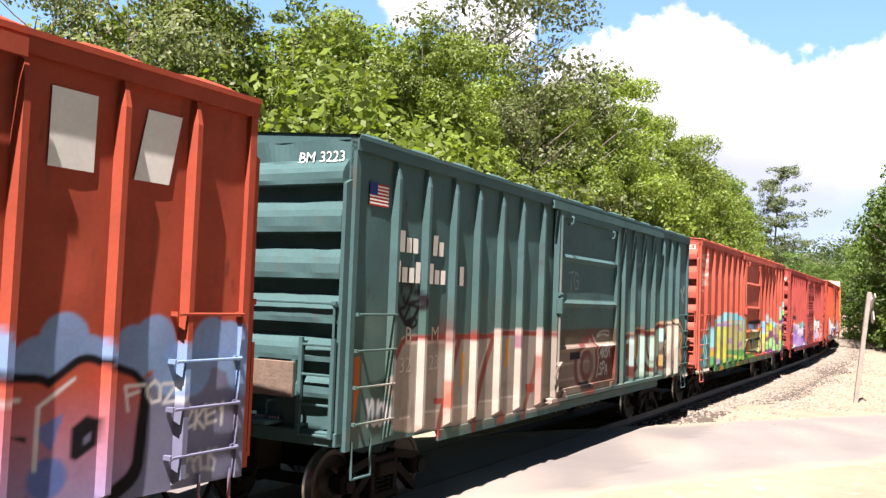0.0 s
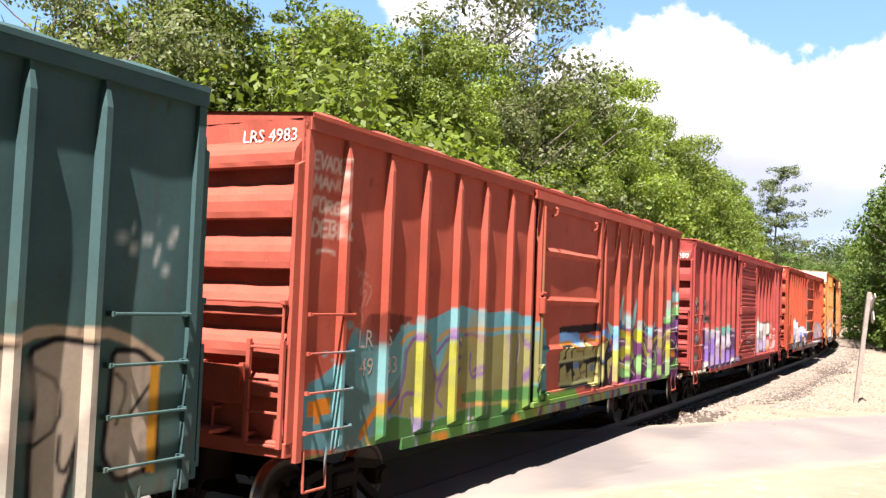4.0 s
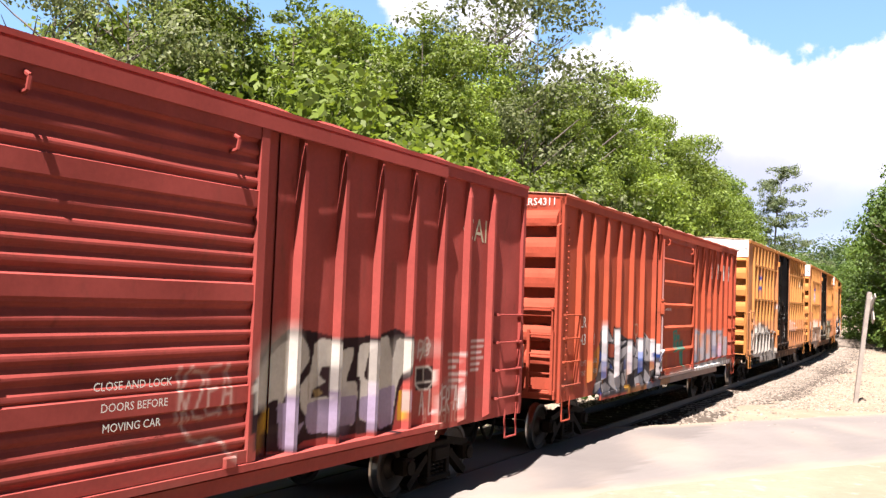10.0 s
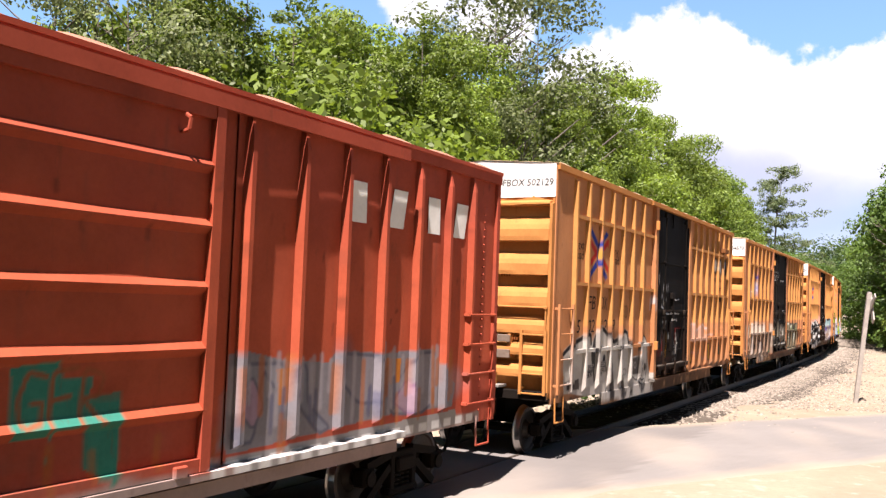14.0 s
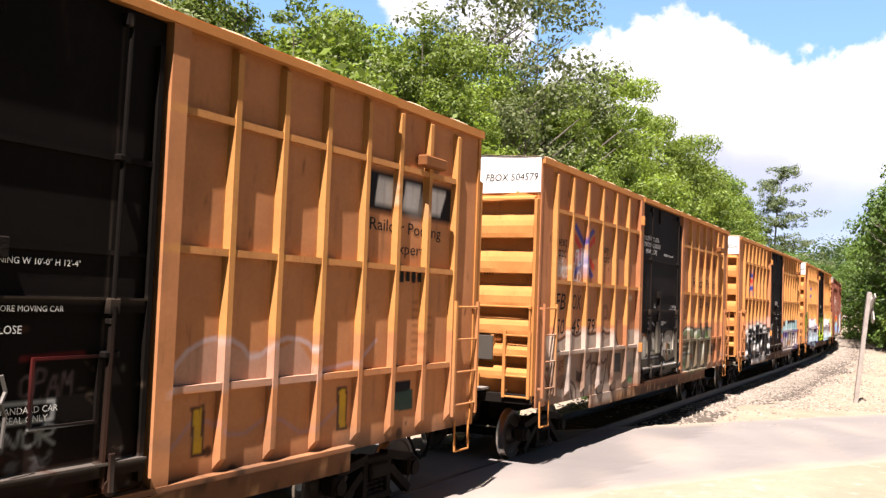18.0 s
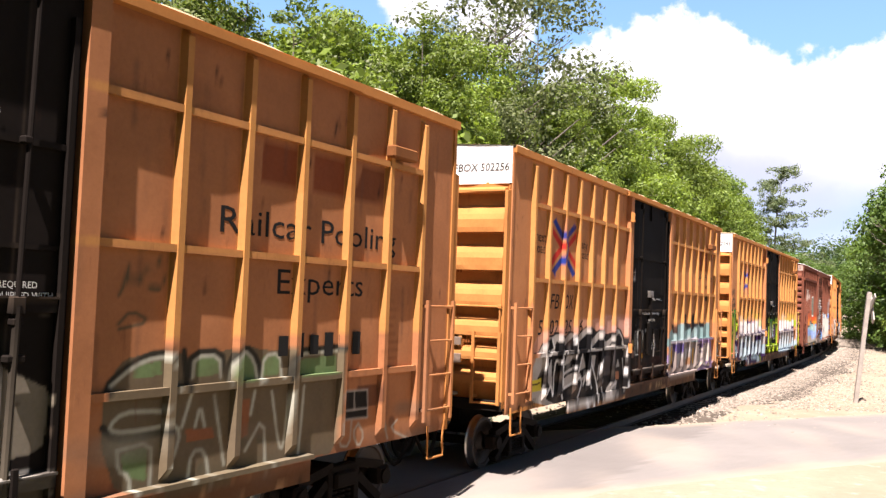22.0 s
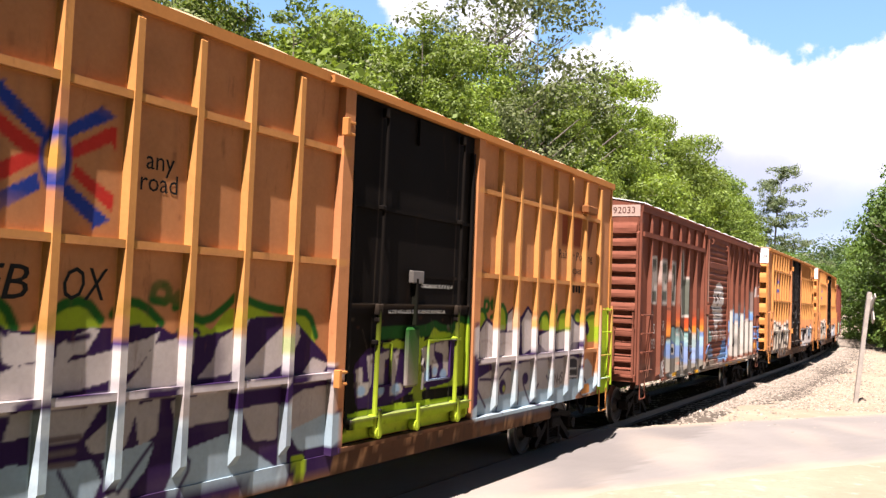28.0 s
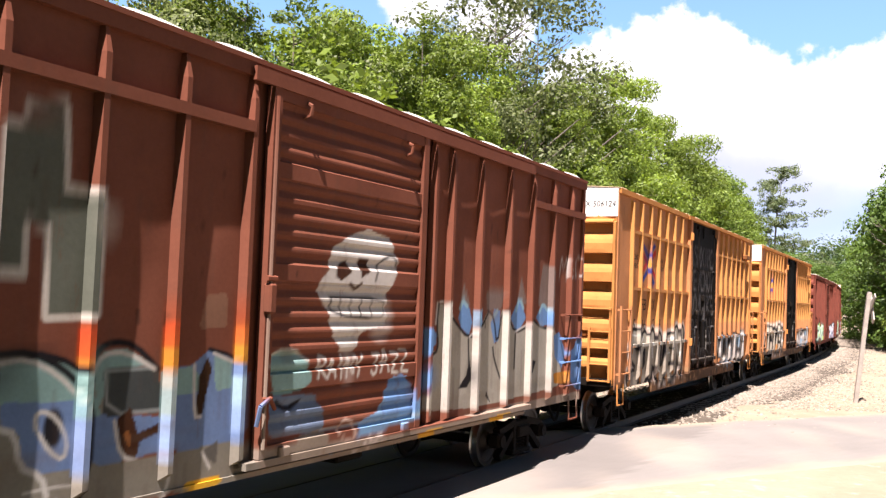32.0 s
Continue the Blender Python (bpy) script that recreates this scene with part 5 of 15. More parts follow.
def pine(seed, height, width):
    """A white pine: single long branches in loose level tiers, with gaps and torn ends."""
    rng = np.random.RandomState(seed)
    t = thing("pine_tree", "tall white pine with level ragged tiers of branches", "tree", "trees along the track")
    link("trunk", trunk_mesh(height, height * 0.012, seed, limbs=14, lean=1.0, spread=0.16, start=0.5), None, t)
    lobes = []
    for f in np.concatenate([np.linspace(0.45, 0.98, 17)]):
        r = width * 0.5 * min(1.0, (1.06 - f) ** 0.6 * 1.35)
        for i in range(rng.randint(3, 6)):
            a = rng.rand() * 6.28
            ln = r * rng.uniform(0.4, 1.15)
            rise, x0 = rng.uniform(-0.05, 0.25), 1.0 * f**1.5
            for q in np.linspace(0.25, 1.0, 6):
                w = 0.3 + 0.34 * rng.rand()
                lobes.append((x0 + math.cos(a) * ln * q + rng.uniform(-0.3, 0.3), math.sin(a) * ln * q + rng.uniform(-0.3, 0.3), height * f + rise * ln * q * q + rng.uniform(-0.1, 0.3), w, w, 0.2 + 0.22 * rng.rand()))
    link("crown", leaves_mesh("crown", lobes, 15000, 0.2, seed, NEEDLE), None, t)
    return t


def bare_tree(seed, height):
    t = thing("dead_tree", "bare dead tree with thin grey branches", "tree", "trees along the track")
    link("trunk", trunk_mesh(height, 0.17, seed, limbs=34, lean=0.5, spread=0.22, start=0.3), None, t)
    return t


def place(src, s, v, z=None, turn=0.0, size=1.0):
    p = on_track(s, v)
    ob = copy_thing(src, pose(p.x, p.y, p.z - 0.2 if z is None else z, 0, 0, turn))
    ob.matrix_basis = pose(p.x, p.y, p.z - 0.2 if z is None else z, 0, 0, turn) @ Matrix.Diagonal((size, size, size, 1))
    return ob


def forest():
    rng = np.random.RandomState(11)
    kinds = [
        broad_tree(1, 13.0, 5.6, LEAF, 23000, 0.15, lumps=38),
        broad_tree(2, 14.5, 5.2, LEAF, 23000, 0.15, lumps=38, label="tall broadleaf tree in full summer leaf"),
        broad_tree(3, 12.0, 6.6, LEAF_PALE, 8000, 0.15, limbs=34, core=2, lumps=36, label="loose-crowned broadleaf tree with bare grey branches showing"),
        broad_tree(4, 13.5, 5.4, LEAF_DARK, 23000, 0.15, lumps=38, label="deep green broadleaf tree"),
        broad_tree(5, 5.5, 5.0, LEAF, 3400, 0.19, low=0.08, core=4, label="bushy sapling at the edge of the wood"),
        broad_tree(6, 13.0, 6.4, LEAF, 7500, 0.24, label="broadleaf tree farther along the track"),
        broad_tree(7, 13.5, 6.0, LEAF_DARK, 7500, 0.24, label="dark green broadleaf tree farther along the track"),
        broad_tree(8, 12.5, 7.0, LEAF_EDGE, 9000, 0.27, low=0.03, core=8, label="dark broadleaf tree at the edge of the clearing"),
        broad_tree(10, 12.5, 7.0, LEAF_DARK, 2600, 0.6, label="unseen broadleaf tree behind the camera, added to block sky light"),
        broad_tree(12, 12.0, 6.2, LEAF_LIGHT, 14000, 0.18, label="light green young tree in the sun"),
    ]
    for k in kinds:
        k.location = on_track(-60, -14)
    spots = [
        (30.0, -12.5, 0, 1.06), (33.5, -11, 3, 1.07), (39.2, -11.5, 1, 1.04), (26.3, -12.5, 3, 1.0), (42.5, -11, 3, 1.08),
        (14.7, -12, 2, 0.98), (14.8, -14, 2, 0.97), (17.7, -13, 3, 0.89), (17.2, -10.5, 1, 0.87), (19.4, -10, 0, 0.96), (25.7, -13, 0, 1.07), (25.5, -11, 2, 0.96), (27.3, -10, 1, 0.96),
        (30.3, -13, 3, 0.97), (36.7, -12, 2, 1.57), (43.3, -12.5, 2, 1.68), (29.3, -9.5, 3, 0.86), (33.5, -10, 0, 0.84), (33.9, -9, 2, 0.96), (39.1, -9.5, 3, 0.93), (48.6, -12, 2, 1.34),
        (49.7, -9.5, 3, 1.26), (46.4, -10, 3, 1.06), (57.6, -10, 3, 1.21), (59.8, -9, 0, 1.24), (68.9, -9.5, 3, 1.21), (71.6, -9, 9, 1.23), (77.2, -8.5, 9, 1.21), (88.4, -8.5, 9, 1.18),
        (18.0, -17.5, 6, 0.9), (17.8, -15.2, 5, 0.92), (21.6, -16.5, 5, 0.94), (22.7, -15.9, 6, 0.91), (27.1, -17.5, 5, 1.02), (26.9, -15.0, 5, 1.01), (30.0, -15.5, 6, 1.09), (32.9, -15.4, 5, 0.86),
        (41.7, -17.8, 6, 1.13), (45.7, -16.7, 6, 1.14), (48.7, -15.2, 6, 1.19), (58.6, -16.7, 6, 1.29), (72.6, -17.8, 5, 1.33), (79.9, -15.2, 5, 1.22), (84.0, -9.0, 6, 1.1), (90.0, -9.0, 5, 1.14),
        (96.0, -9.0, 6, 1.06), (102.0, -9.0, 5, 1.11), (108.0, -9.0, 5, 1.15), (108.3, -9.0, 5, 1.15),
    ]
    for s in np.arange(8, 120, 4.0):
        spots.append((s + rng.uniform(-1.5, 1.5), -6.6 + rng.uniform(-0.6, 0.6), 4, rng.uniform(0.75, 1.1) if s > 14 else 0.7))
    for s in np.arange(15, 76, 3.6):
        spots.append((s + rng.uniform(-1, 1), -8.6 + rng.uniform(-0.8, 0.8), 4, rng.uniform(1.25, 1.7)))
    for s, v, k, q in spots:
        place(kinds[k], s, v, turn=rng.uniform(0, 360), size=q)
    # on the camera's side, beyond the sign
    for x, y, k, q in ((37.6, 72, 7, 1.25), (40.0, 78, 7, 1.18), (41.8, 84, 7, 1.06), (43.6, 90, 7, 0.94), (45.0, 96, 7, 0.8), (46.2, 103, 7, 0.7), (47, 112, 7, 0.72), (50.5, 123, 7, 0.75), (54.5, 135, 7, 0.85), (36.4, 71, 4, 0.7), (40.4, 81, 4, 0.75), (43.6, 91, 4, 0.7), (59, 150, 7, 1.0), (62, 165, 7, 1.1), (41, 77, 7, 1.25), (44, 86, 7, 1.2), (47, 96, 7, 1.1), (50, 106, 7, 1.0), (39, 67, 7, 1.3)):
        ob = copy_thing(kinds[k], pose(x, y, -0.2, 0, 0, rng.uniform(0, 360)))
        ob.scale = (q, q, q)
    # unseen ring behind the camera, added to keep sky light off the car sides
    for i in range(54):
        a = radians(62 + (i % 27) * 8.2 + (4 if i > 26 else 0))
        r = (23 if i < 27 else 31) + rng.uniform(-2, 3)
        x, y = 12 + r * math.sin(a) * 1.2, r * math.cos(a)
        q = rng.uniform(1.25, 1.55)
        if ((TX - x) ** 2 + (TY - y) ** 2).min() < 36:
            continue
        ob = copy_thing(kinds[8], pose(x, y, -0.1, 0, 0, rng.uniform(0, 360)))
        ob.scale = (q, q, q)
    bare = bare_tree(8, 13.0)
    bare.location = (-11.9, 26.0, -0.2)
    pn = pine(9, 18.8, 12.5)
    pn.location = (36.5, 101.0, 0.0)


forest()


def undergrowth():
    """Rank weeds and brush along the far side of the track, in leaves darkened for shade."""
    rng = np.random.RandomState(33)
    lobes = []
    for i in range(640):
        s = rng.uniform(-30, 75)
        v = rng.uniform(-7.5, -2.7)
        if 9 + 1.78 * (v - 2.7) < s < 21.4 + 1.66 * (v - 2.76):
            continue
        p = on_track(s, v)
        h = rng.uniform(0.3, 0.6) + 0.22 * max(0.0, -v - 2.7) * rng.rand()
        w = rng.uniform(0.4, 0.9)
        lobes.append((p.x, p.y, -0.15 + h * 0.5, w, w, h))
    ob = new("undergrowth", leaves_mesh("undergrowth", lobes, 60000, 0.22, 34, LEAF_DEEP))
    tagged(ob, "rank green weeds and brush beyond the track", "undergrowth", kind="stuff")


undergrowth()


def far_woods():
    """Wooded hills that close the valley."""
    rng = np.random.RandomState(21)
    lobes = []
    for x, y, h in [(rng.uniform(20, 190), rng.uniform(190, 330), 0) for i in range(420)]:
        z = 8 + (y - 190) * 0.10 + rng.uniform(-3, 3)
        lobes.append((x, y, z, rng.uniform(2.5, 4.5), rng.uniform(2.5, 4.5), rng.uniform(5, 9)))
    # the hillside takes the shade-darkened leaf colour too
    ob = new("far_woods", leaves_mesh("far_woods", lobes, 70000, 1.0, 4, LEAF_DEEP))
    tagged(ob, "wooded hillside far behind the track", "woods", kind="stuff")


far_woods()


# ---- the train ----
RUST, MAROON, ORANGE, TEAL, BROWN = (0.345, 0.069, 0.04), (0.325, 0.066, 0.056), (0.40, 0.098, 0.067), (0.059, 0.114, 0.116), (0.17, 0.06, 0.038)
WHITE, SILVER, BLACK = (0.72, 0.7, 0.68), (0.45, 0.44, 0.46), (0.015, 0.014, 0.016)

DOOR_BLACK = (0.0082, 0.0066, 0.0056)
CARS = []


# yellow-green for the posts, lightened as if sunlit
LIME2 = (0.40, 0.42, 0.035)
BROWN_L, DARK, BONE2 = (0.10, 0.055, 0.035), (0.022, 0.02, 0.02), (0.50, 0.43, 0.38)
LIMEP, DPURP = (0.30, 0.42, 0.02), (0.030, 0.013, 0.055)
G2, PALEB, BLUE2 = (0.105, 0.11, 0.088), (0.49, 0.44, 0.39), (0.16, 0.29, 0.47)
PALEF, BROWND, GREYD = (0.50, 0.46, 0.43), (0.06, 0.025, 0.016), (0.26, 0.20, 0.16)


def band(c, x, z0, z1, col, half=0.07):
    """Graffiti on a side post between two heights, mostly in lighter tones that hold the sunlight."""
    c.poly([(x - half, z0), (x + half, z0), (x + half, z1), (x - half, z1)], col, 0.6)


def rounded(pts, closed, cut=0.12):
    """Cuts the corners of a line once, as a spray can would."""
    p = np.asarray(pts, float)
    q = np.roll(p, -1, 0) if closed else p[1:]
    p0 = p if closed else p[:-1]
    out = np.stack([p0 * (1 - cut) + q * cut, p0 * cut + q * (1 - cut)], 1).reshape(-1, 2)
    return out if closed else np.concatenate([p[:1], out, p[-1:]])


def outlined(c, pts, fill, line, w, cut=0.12):
    p = rounded(pts, True, cut)
    c.poly(p, fill)
    c.stroke(np.concatenate([p, p[:1]]), w, line)


def scrawl(c, text, x0, x1, z0, z1, col, w):
    """Hand-drawn capitals, each a little off the line."""
    rng = np.random.RandomState(len(text) * 7 + int(abs(x0) * 100))
    n = len(text)
    step = (x1 - x0) / n
    for i, ch in enumerate(text):
        dz, tall = rng.uniform(-0.06, 0.06) * (z1 - z0), rng.uniform(0.85, 1.1)
        for st in GLYPHS[ch]:
            c.stroke(rounded([(x0 + step * (i + px * 0.82) + 0.12 * step * (pz - 0.5), z0 + dz + pz * (z1 - z0) * tall) for px, pz in st], False), w, col, 0.015, 0.92)


def tangle(c, x, z, rx, rz, ground, line, seed):
    """A dense hand tag: black loops, and pale loops over them."""
    rng = np.random.RandomState(seed)
    c.blob(x, z, rx * 0.9, rz * 0.85, ground, 0.1, 0.55)
    for i in range(16):
        a, r = rng.rand() * 6.28, 0.75 * math.sqrt(rng.rand())
        px, pz, w, h, t0 = x + math.cos(a) * rx * r, z + math.sin(a) * rz * r, rx * rng.uniform(0.15, 0.4), rz * rng.uniform(0.15, 0.45), rng.rand() * 6.28
        c.stroke([(px + w * math.cos(t0 + q), pz + h * math.sin(t0 + q * 1.3)) for q in np.linspace(0, rng.uniform(2.5, 5.5), 9)], 0.03, ground if i % 2 else line, 0.02, 0.9)


def data_block(c, x, z, w, h, col, seed, rows=6):
    """Rows of small stencilled figures that cannot be read."""
    rng = np.random.RandomState(seed)
    for r in range(rows):
        zz = z + h / 2 - (r + 0.5) * h / rows
        c.stroke([(x - w / 2, zz), (x - w / 2 + w * rng.uniform(0.5, 1), zz)], h / rows * 0.45, col, 0.02, 0.5)


def speckle(c, x0, x1, z0, z1, col, seed):
    """Overspray: scattered spots."""
    rng = np.random.RandomState(seed)
    for i in range(70):
        r = rng.uniform(0.02, 0.08)
        c.blob(rng.uniform(x0, x1), z0 + (z1 - z0) * rng.rand() ** 2, r, r, col, 0.03, 0.9)


def canvas_rust():
    c = Canvas(RUST)
    grime(c, 1)
    c.field(-7.8, 7.9, 0.9, 2.1, (0.14, 0.17, 0.26), 0.9, 0.15, 3)
    for i in range(22):
        x = 3.0 + i * 0.23
        c.blob(x, 2.15 + 0.16 * math.sin(i * 1.7), 0.24, 0.24, (0.2, 0.3, 0.5), 0.03, 0.95)
    piece(c, 3.0, 6.5, 1.05, 2.0, "EDSO", (0.5, 0.1, 0.06), (0.3, 0.24, 0.4), BLACK, None, 5, 0.4, 0.07, WHITE, (0.1, 0.16, 0.4))
    tag(c, 6.4, 7.0, 1.75, 2.0, 1, WHITE, 6)
    tag(c, 7.05, 7.65, 1.5, 1.75, 1, WHITE, 8)
    tag(c, 7.05, 7.65, 1.1, 1.3, 1, SILVER, 9)
    return c


def canvas_teal():
    c = Canvas(TEAL)
    c.field(-7.8, 7.9, 0.9, 2.6, (0.07, 0.11, 0.085), 0.6, 0.2, 1, 0.9)
    c.poly(rounded([(-6.97, 1.73), (-6.88, 2.05), (-6.55, 2.17), (-6.49, 2.22), (-6.01, 2.24), (-5.07, 2.23), (-4.01, 2.24), (-3.9, 2.27), (-3.09, 2.25), (-1.47, 2.18), (-1.02, 0.94), (-2.36, 0.97), (-3.93, 1.03), (-5.12, 1.03), (-6.28, 1.05), (-6.93, 1.17)], True, 0.1), (0.27, 0.235, 0.2))
    c.poly(rounded([(-6.94, 1.28), (-6.29, 1.2), (-5.35, 1.23), (-4.58, 1.23), (-3.08, 1.23), (-1.57, 1.22), (-1.11, 0.96), (-2.36, 0.97), (-3.92, 0.98), (-5.12, 0.99), (-6.28, 1.02), (-6.93, 1.14)], True, 0.1), (0.35, 0.29, 0.24), 0.8)
    c.stroke([(-6.58, 1.23), (-6.36, 1.23)], 0.025, (0.55, 0.48, 0.42))
    c.stroke([(-6.02, 1.26), (-5.35, 1.23)], 0.025, (0.55, 0.48, 0.42))
    c.stroke([(-5.27, 1.25), (-4.58, 1.23)], 0.025, (0.55, 0.48, 0.42))
    c.stroke([(-4.45, 1.26), (-3.8, 1.24)], 0.025, (0.55, 0.48, 0.42))
    c.stroke([(-3.65, 1.26), (-3.02, 1.24)], 0.025, (0.55, 0.48, 0.42))
    c.stroke(rounded([(-6.84, 1.85), (-6.67, 2.09), (-6.56, 2.27), (-6.01, 2.24), (-5.08, 2.24), (-4.01, 2.22), (-3.87, 2.29), (-3.09, 2.27), (-1.48, 2.22)], False, 0.25), 0.05, (0.5, 0.4, 0.36), 0.02, 0.85)
    c.stroke(rounded([(-6.84, 1.91), (-6.7, 2.03), (-6.56, 2.24), (-6.15, 2.22), (-5.63, 2.24), (-5.07, 2.23), (-4.01, 2.21), (-3.84, 2.26), (-3.09, 2.25), (-1.47, 2.2)], False, 0.25), 0.08, (0.2, 0.045, 0.036))
    c.stroke(rounded([(-6.49, 2.18), (-6.01, 2.17), (-5.62, 2.17), (-5.11, 2.13), (-5.19, 2.04)], False, 0.25), 0.04, (0.5, 0.4, 0.36), 0.02, 0.8)
    c.stroke(rounded([(-5.07, 2.18), (-5.22, 1.84), (-5.33, 1.52), (-5.55, 1.1), (-5.58, 0.92)], False, 0.25), 0.13, (0.2, 0.045, 0.036), 0.02, 0.9)
    c.stroke(rounded([(-3.95, 2.16), (-4.2, 1.76), (-4.38, 1.34), (-4.55, 0.87)], False, 0.25), 0.13, (0.2, 0.045, 0.036), 0.02, 0.9)
    c.stroke(rounded([(-4.11, 2.09), (-4.26, 1.88), (-4.4, 1.63)], False, 0.25), 0.04, (0.5, 0.4, 0.36), 0.02, 0.8)
    c.stroke(rounded([(-2.23, 1.84), (-2.32, 1.53), (-2.59, 1.13), (-2.78, 0.82)], False, 0.25), 0.12, (0.26, 0.09, 0.07), 0.02, 0.9)
    c.poly(rounded([(-3.58, 1.09), (-3.45, 1), (-3.5, 0.85), (-3.8, 0.86)], True, 0.1), (0.36, 0.12, 0.09))
    c.poly(rounded([(-2.65, 1.41), (-2.28, 1.4), (-2.3, 1.25), (-2.6, 1.26)], True, 0.1), (0.3, 0.06, 0.045))
    c.poly(rounded([(-5.73, 1.43), (-5.36, 1.38), (-5.36, 1.32), (-5.72, 1.34)], True, 0.1), (0.3, 0.06, 0.045))
    c.poly(rounded([(-4.98, 2.01), (-4.89, 2), (-4.89, 1.54), (-4.97, 1.54)], True, 0.02), (0.55, 0.25, 0.03))
    c.poly(rounded([(-3.46, 2.18), (-3.36, 2.17), (-3.38, 1.73), (-3.48, 1.72)], True, 0.02), (0.55, 0.25, 0.03))
    c.poly(rounded([(-1.98, 1.96), (-1.9, 1.95), (-1.9, 1.5), (-1.98, 1.5)], True, 0.02), (0.55, 0.25, 0.03))
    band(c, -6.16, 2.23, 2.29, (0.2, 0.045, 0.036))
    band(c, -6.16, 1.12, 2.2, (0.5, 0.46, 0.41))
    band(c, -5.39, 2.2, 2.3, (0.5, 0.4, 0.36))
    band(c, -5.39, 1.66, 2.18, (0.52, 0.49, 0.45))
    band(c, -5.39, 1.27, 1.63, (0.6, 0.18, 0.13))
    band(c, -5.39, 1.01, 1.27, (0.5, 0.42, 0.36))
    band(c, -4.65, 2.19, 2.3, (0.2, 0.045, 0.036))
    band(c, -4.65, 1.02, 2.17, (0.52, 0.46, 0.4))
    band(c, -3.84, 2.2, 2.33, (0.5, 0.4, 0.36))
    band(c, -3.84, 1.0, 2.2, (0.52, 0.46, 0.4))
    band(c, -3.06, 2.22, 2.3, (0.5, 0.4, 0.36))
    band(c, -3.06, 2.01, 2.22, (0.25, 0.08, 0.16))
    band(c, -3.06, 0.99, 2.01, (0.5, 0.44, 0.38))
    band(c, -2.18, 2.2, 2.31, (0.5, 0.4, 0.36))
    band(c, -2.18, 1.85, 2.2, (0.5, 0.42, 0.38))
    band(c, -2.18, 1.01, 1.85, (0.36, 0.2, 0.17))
    c.poly([(-7.66, 2.04), (-7.54, 2.05), (-7.54, 1.61), (-7.62, 1.19), (-7.63, 1.18)], (0.36,0.1,0.03))
    c.stroke(rounded([(-6.8, 2.92), (-6.39, 2.91), (-6.11, 2.73), (-6.22, 2.63), (-6.44, 2.36), (-6.74, 2.6), (-6.8, 2.92)], False, 0.25), 0.07, BLACK)
    c.stroke([(-6.39, 2.91), (-6.57, 2.63), (-6.74, 2.6)], 0.05, BLACK)
    c.stroke([(-6.11, 2.73), (-6.42, 2.69), (-6.58, 2.47)], 0.05, BLACK)
    c.stroke([(-6.7, 2.88), (-6.58, 2.69), (-6.22, 2.63)], 0.05, BLACK)
    c.stroke(rounded([(-6.49, 2.45), (-6.32, 2.51), (-6.24, 2.42), (-6.38, 2.36), (-6.45, 2.42)], False, 0.25), 0.05, BLACK)
    c.stroke([(-6.5, 3.09), (-6.43, 3.05), (-6.48, 2.98), (-6.55, 3.02), (-6.5, 3.09)], 0.04, BLACK)
    scrawl(c, "YUO", -7.36, -6.96, 1.21, 1.49, SILVER, 0.05)
    c.poly([(-1.5, 1.1), (1.75, 1.1), (1.75, 2.28), (-1.5, 2.28)], (0.085, 0.068, 0.048))
    c.poly([(-1.5, 1.1), (0.4, 1.1), (0.5, 2.0), (-1.5, 1.95)], (0.20, 0.15, 0.12), 0.8)
    for z in (1.38, 1.66, 1.98):
        c.stroke([(-1.45, z), (1.7, z)], 0.03, (0.36, 0.27, 0.22), 0.02, 0.8)
    for r, w, tone in ((0.62, 0.16, (0.15, 0.055, 0.045)), (0.45, 0.1, (0.27, 0.21, 0.17)), (0.28, 0.14, (0.14, 0.05, 0.04))):
        c.stroke([(0.15 + r * 0.95 * math.cos(q), 1.58 + r * 0.8 * math.sin(q)) for q in np.linspace(0, math.tau, 25)], w, tone, 0.03)
    c.poly([(-0.75, 1.72), (-0.2, 1.72), (-0.2, 1.86), (-0.75, 1.86)], BLACK)
    c.poly([(-0.3, 1.14), (0.5, 1.14), (0.5, 1.28), (-0.3, 1.28)], BLACK)
    c.poly([(0.68, 1.95), (1.73, 1.93), (1.79, 1.15), (1.03, 1.14)], (0.1, 0.04, 0.03))
    c.stroke([(0.68, 1.95), (1.73, 1.94)], 0.03, (0.5,0.36,0.3))
    c.stroke(rounded([(0.3, 2.03), (0.5, 1.9), (0.59, 1.68), (0.56, 1.44), (0.36, 1.28)], False, 0.25), 0.13, (0.27, 0.21, 0.17))
    c.stroke(rounded([(0.35, 2.15), (0.65, 1.95), (0.77, 1.67), (0.67, 1.34), (0.47, 1.18)], False, 0.25), 0.12, (0.15, 0.055, 0.045))
    c.stroke(rounded([(0.45, 2.15), (0.74, 1.93), (0.85, 1.62), (0.75, 1.33)], False, 0.25), 0.04, (0.55,0.42,0.36), 0.02, 0.8)
    scrawl(c, "ARBA", 0.92, 1.58, 1.69, 1.95, (0.42,0.46,0.42), 0.03)
    scrawl(c, "SPA", 0.9, 1.44, 1.36, 1.61, (0.42,0.46,0.42), 0.03)
    c.stroke(rounded([(0.72, 2.14), (0.95, 2.22), (1.44, 2.23), (1.48, 2.11), (1.13, 2.17), (0.72, 2.12)], False, 0.25), 0.03, (0.4,0.36,0.32), 0.02, 0.8)
    c.poly([(1.61, 1.89), (1.77, 1.91), (1.78, 1.34), (1.64, 1.29)], (0.16, 0.05, 0.04))
    c.poly(rounded([(2.8, 2.01), (3.17, 2.05), (3.6, 2.14), (4.36, 2.01), (4.81, 2.05), (5.18, 2.25), (5.57, 2.28), (5.53, 1.94), (5.26, 1.12), (4.09, 1.16), (3.23, 1.15), (2.86, 1.19)], True, 0.1), (0.2, 0.265, 0.205))
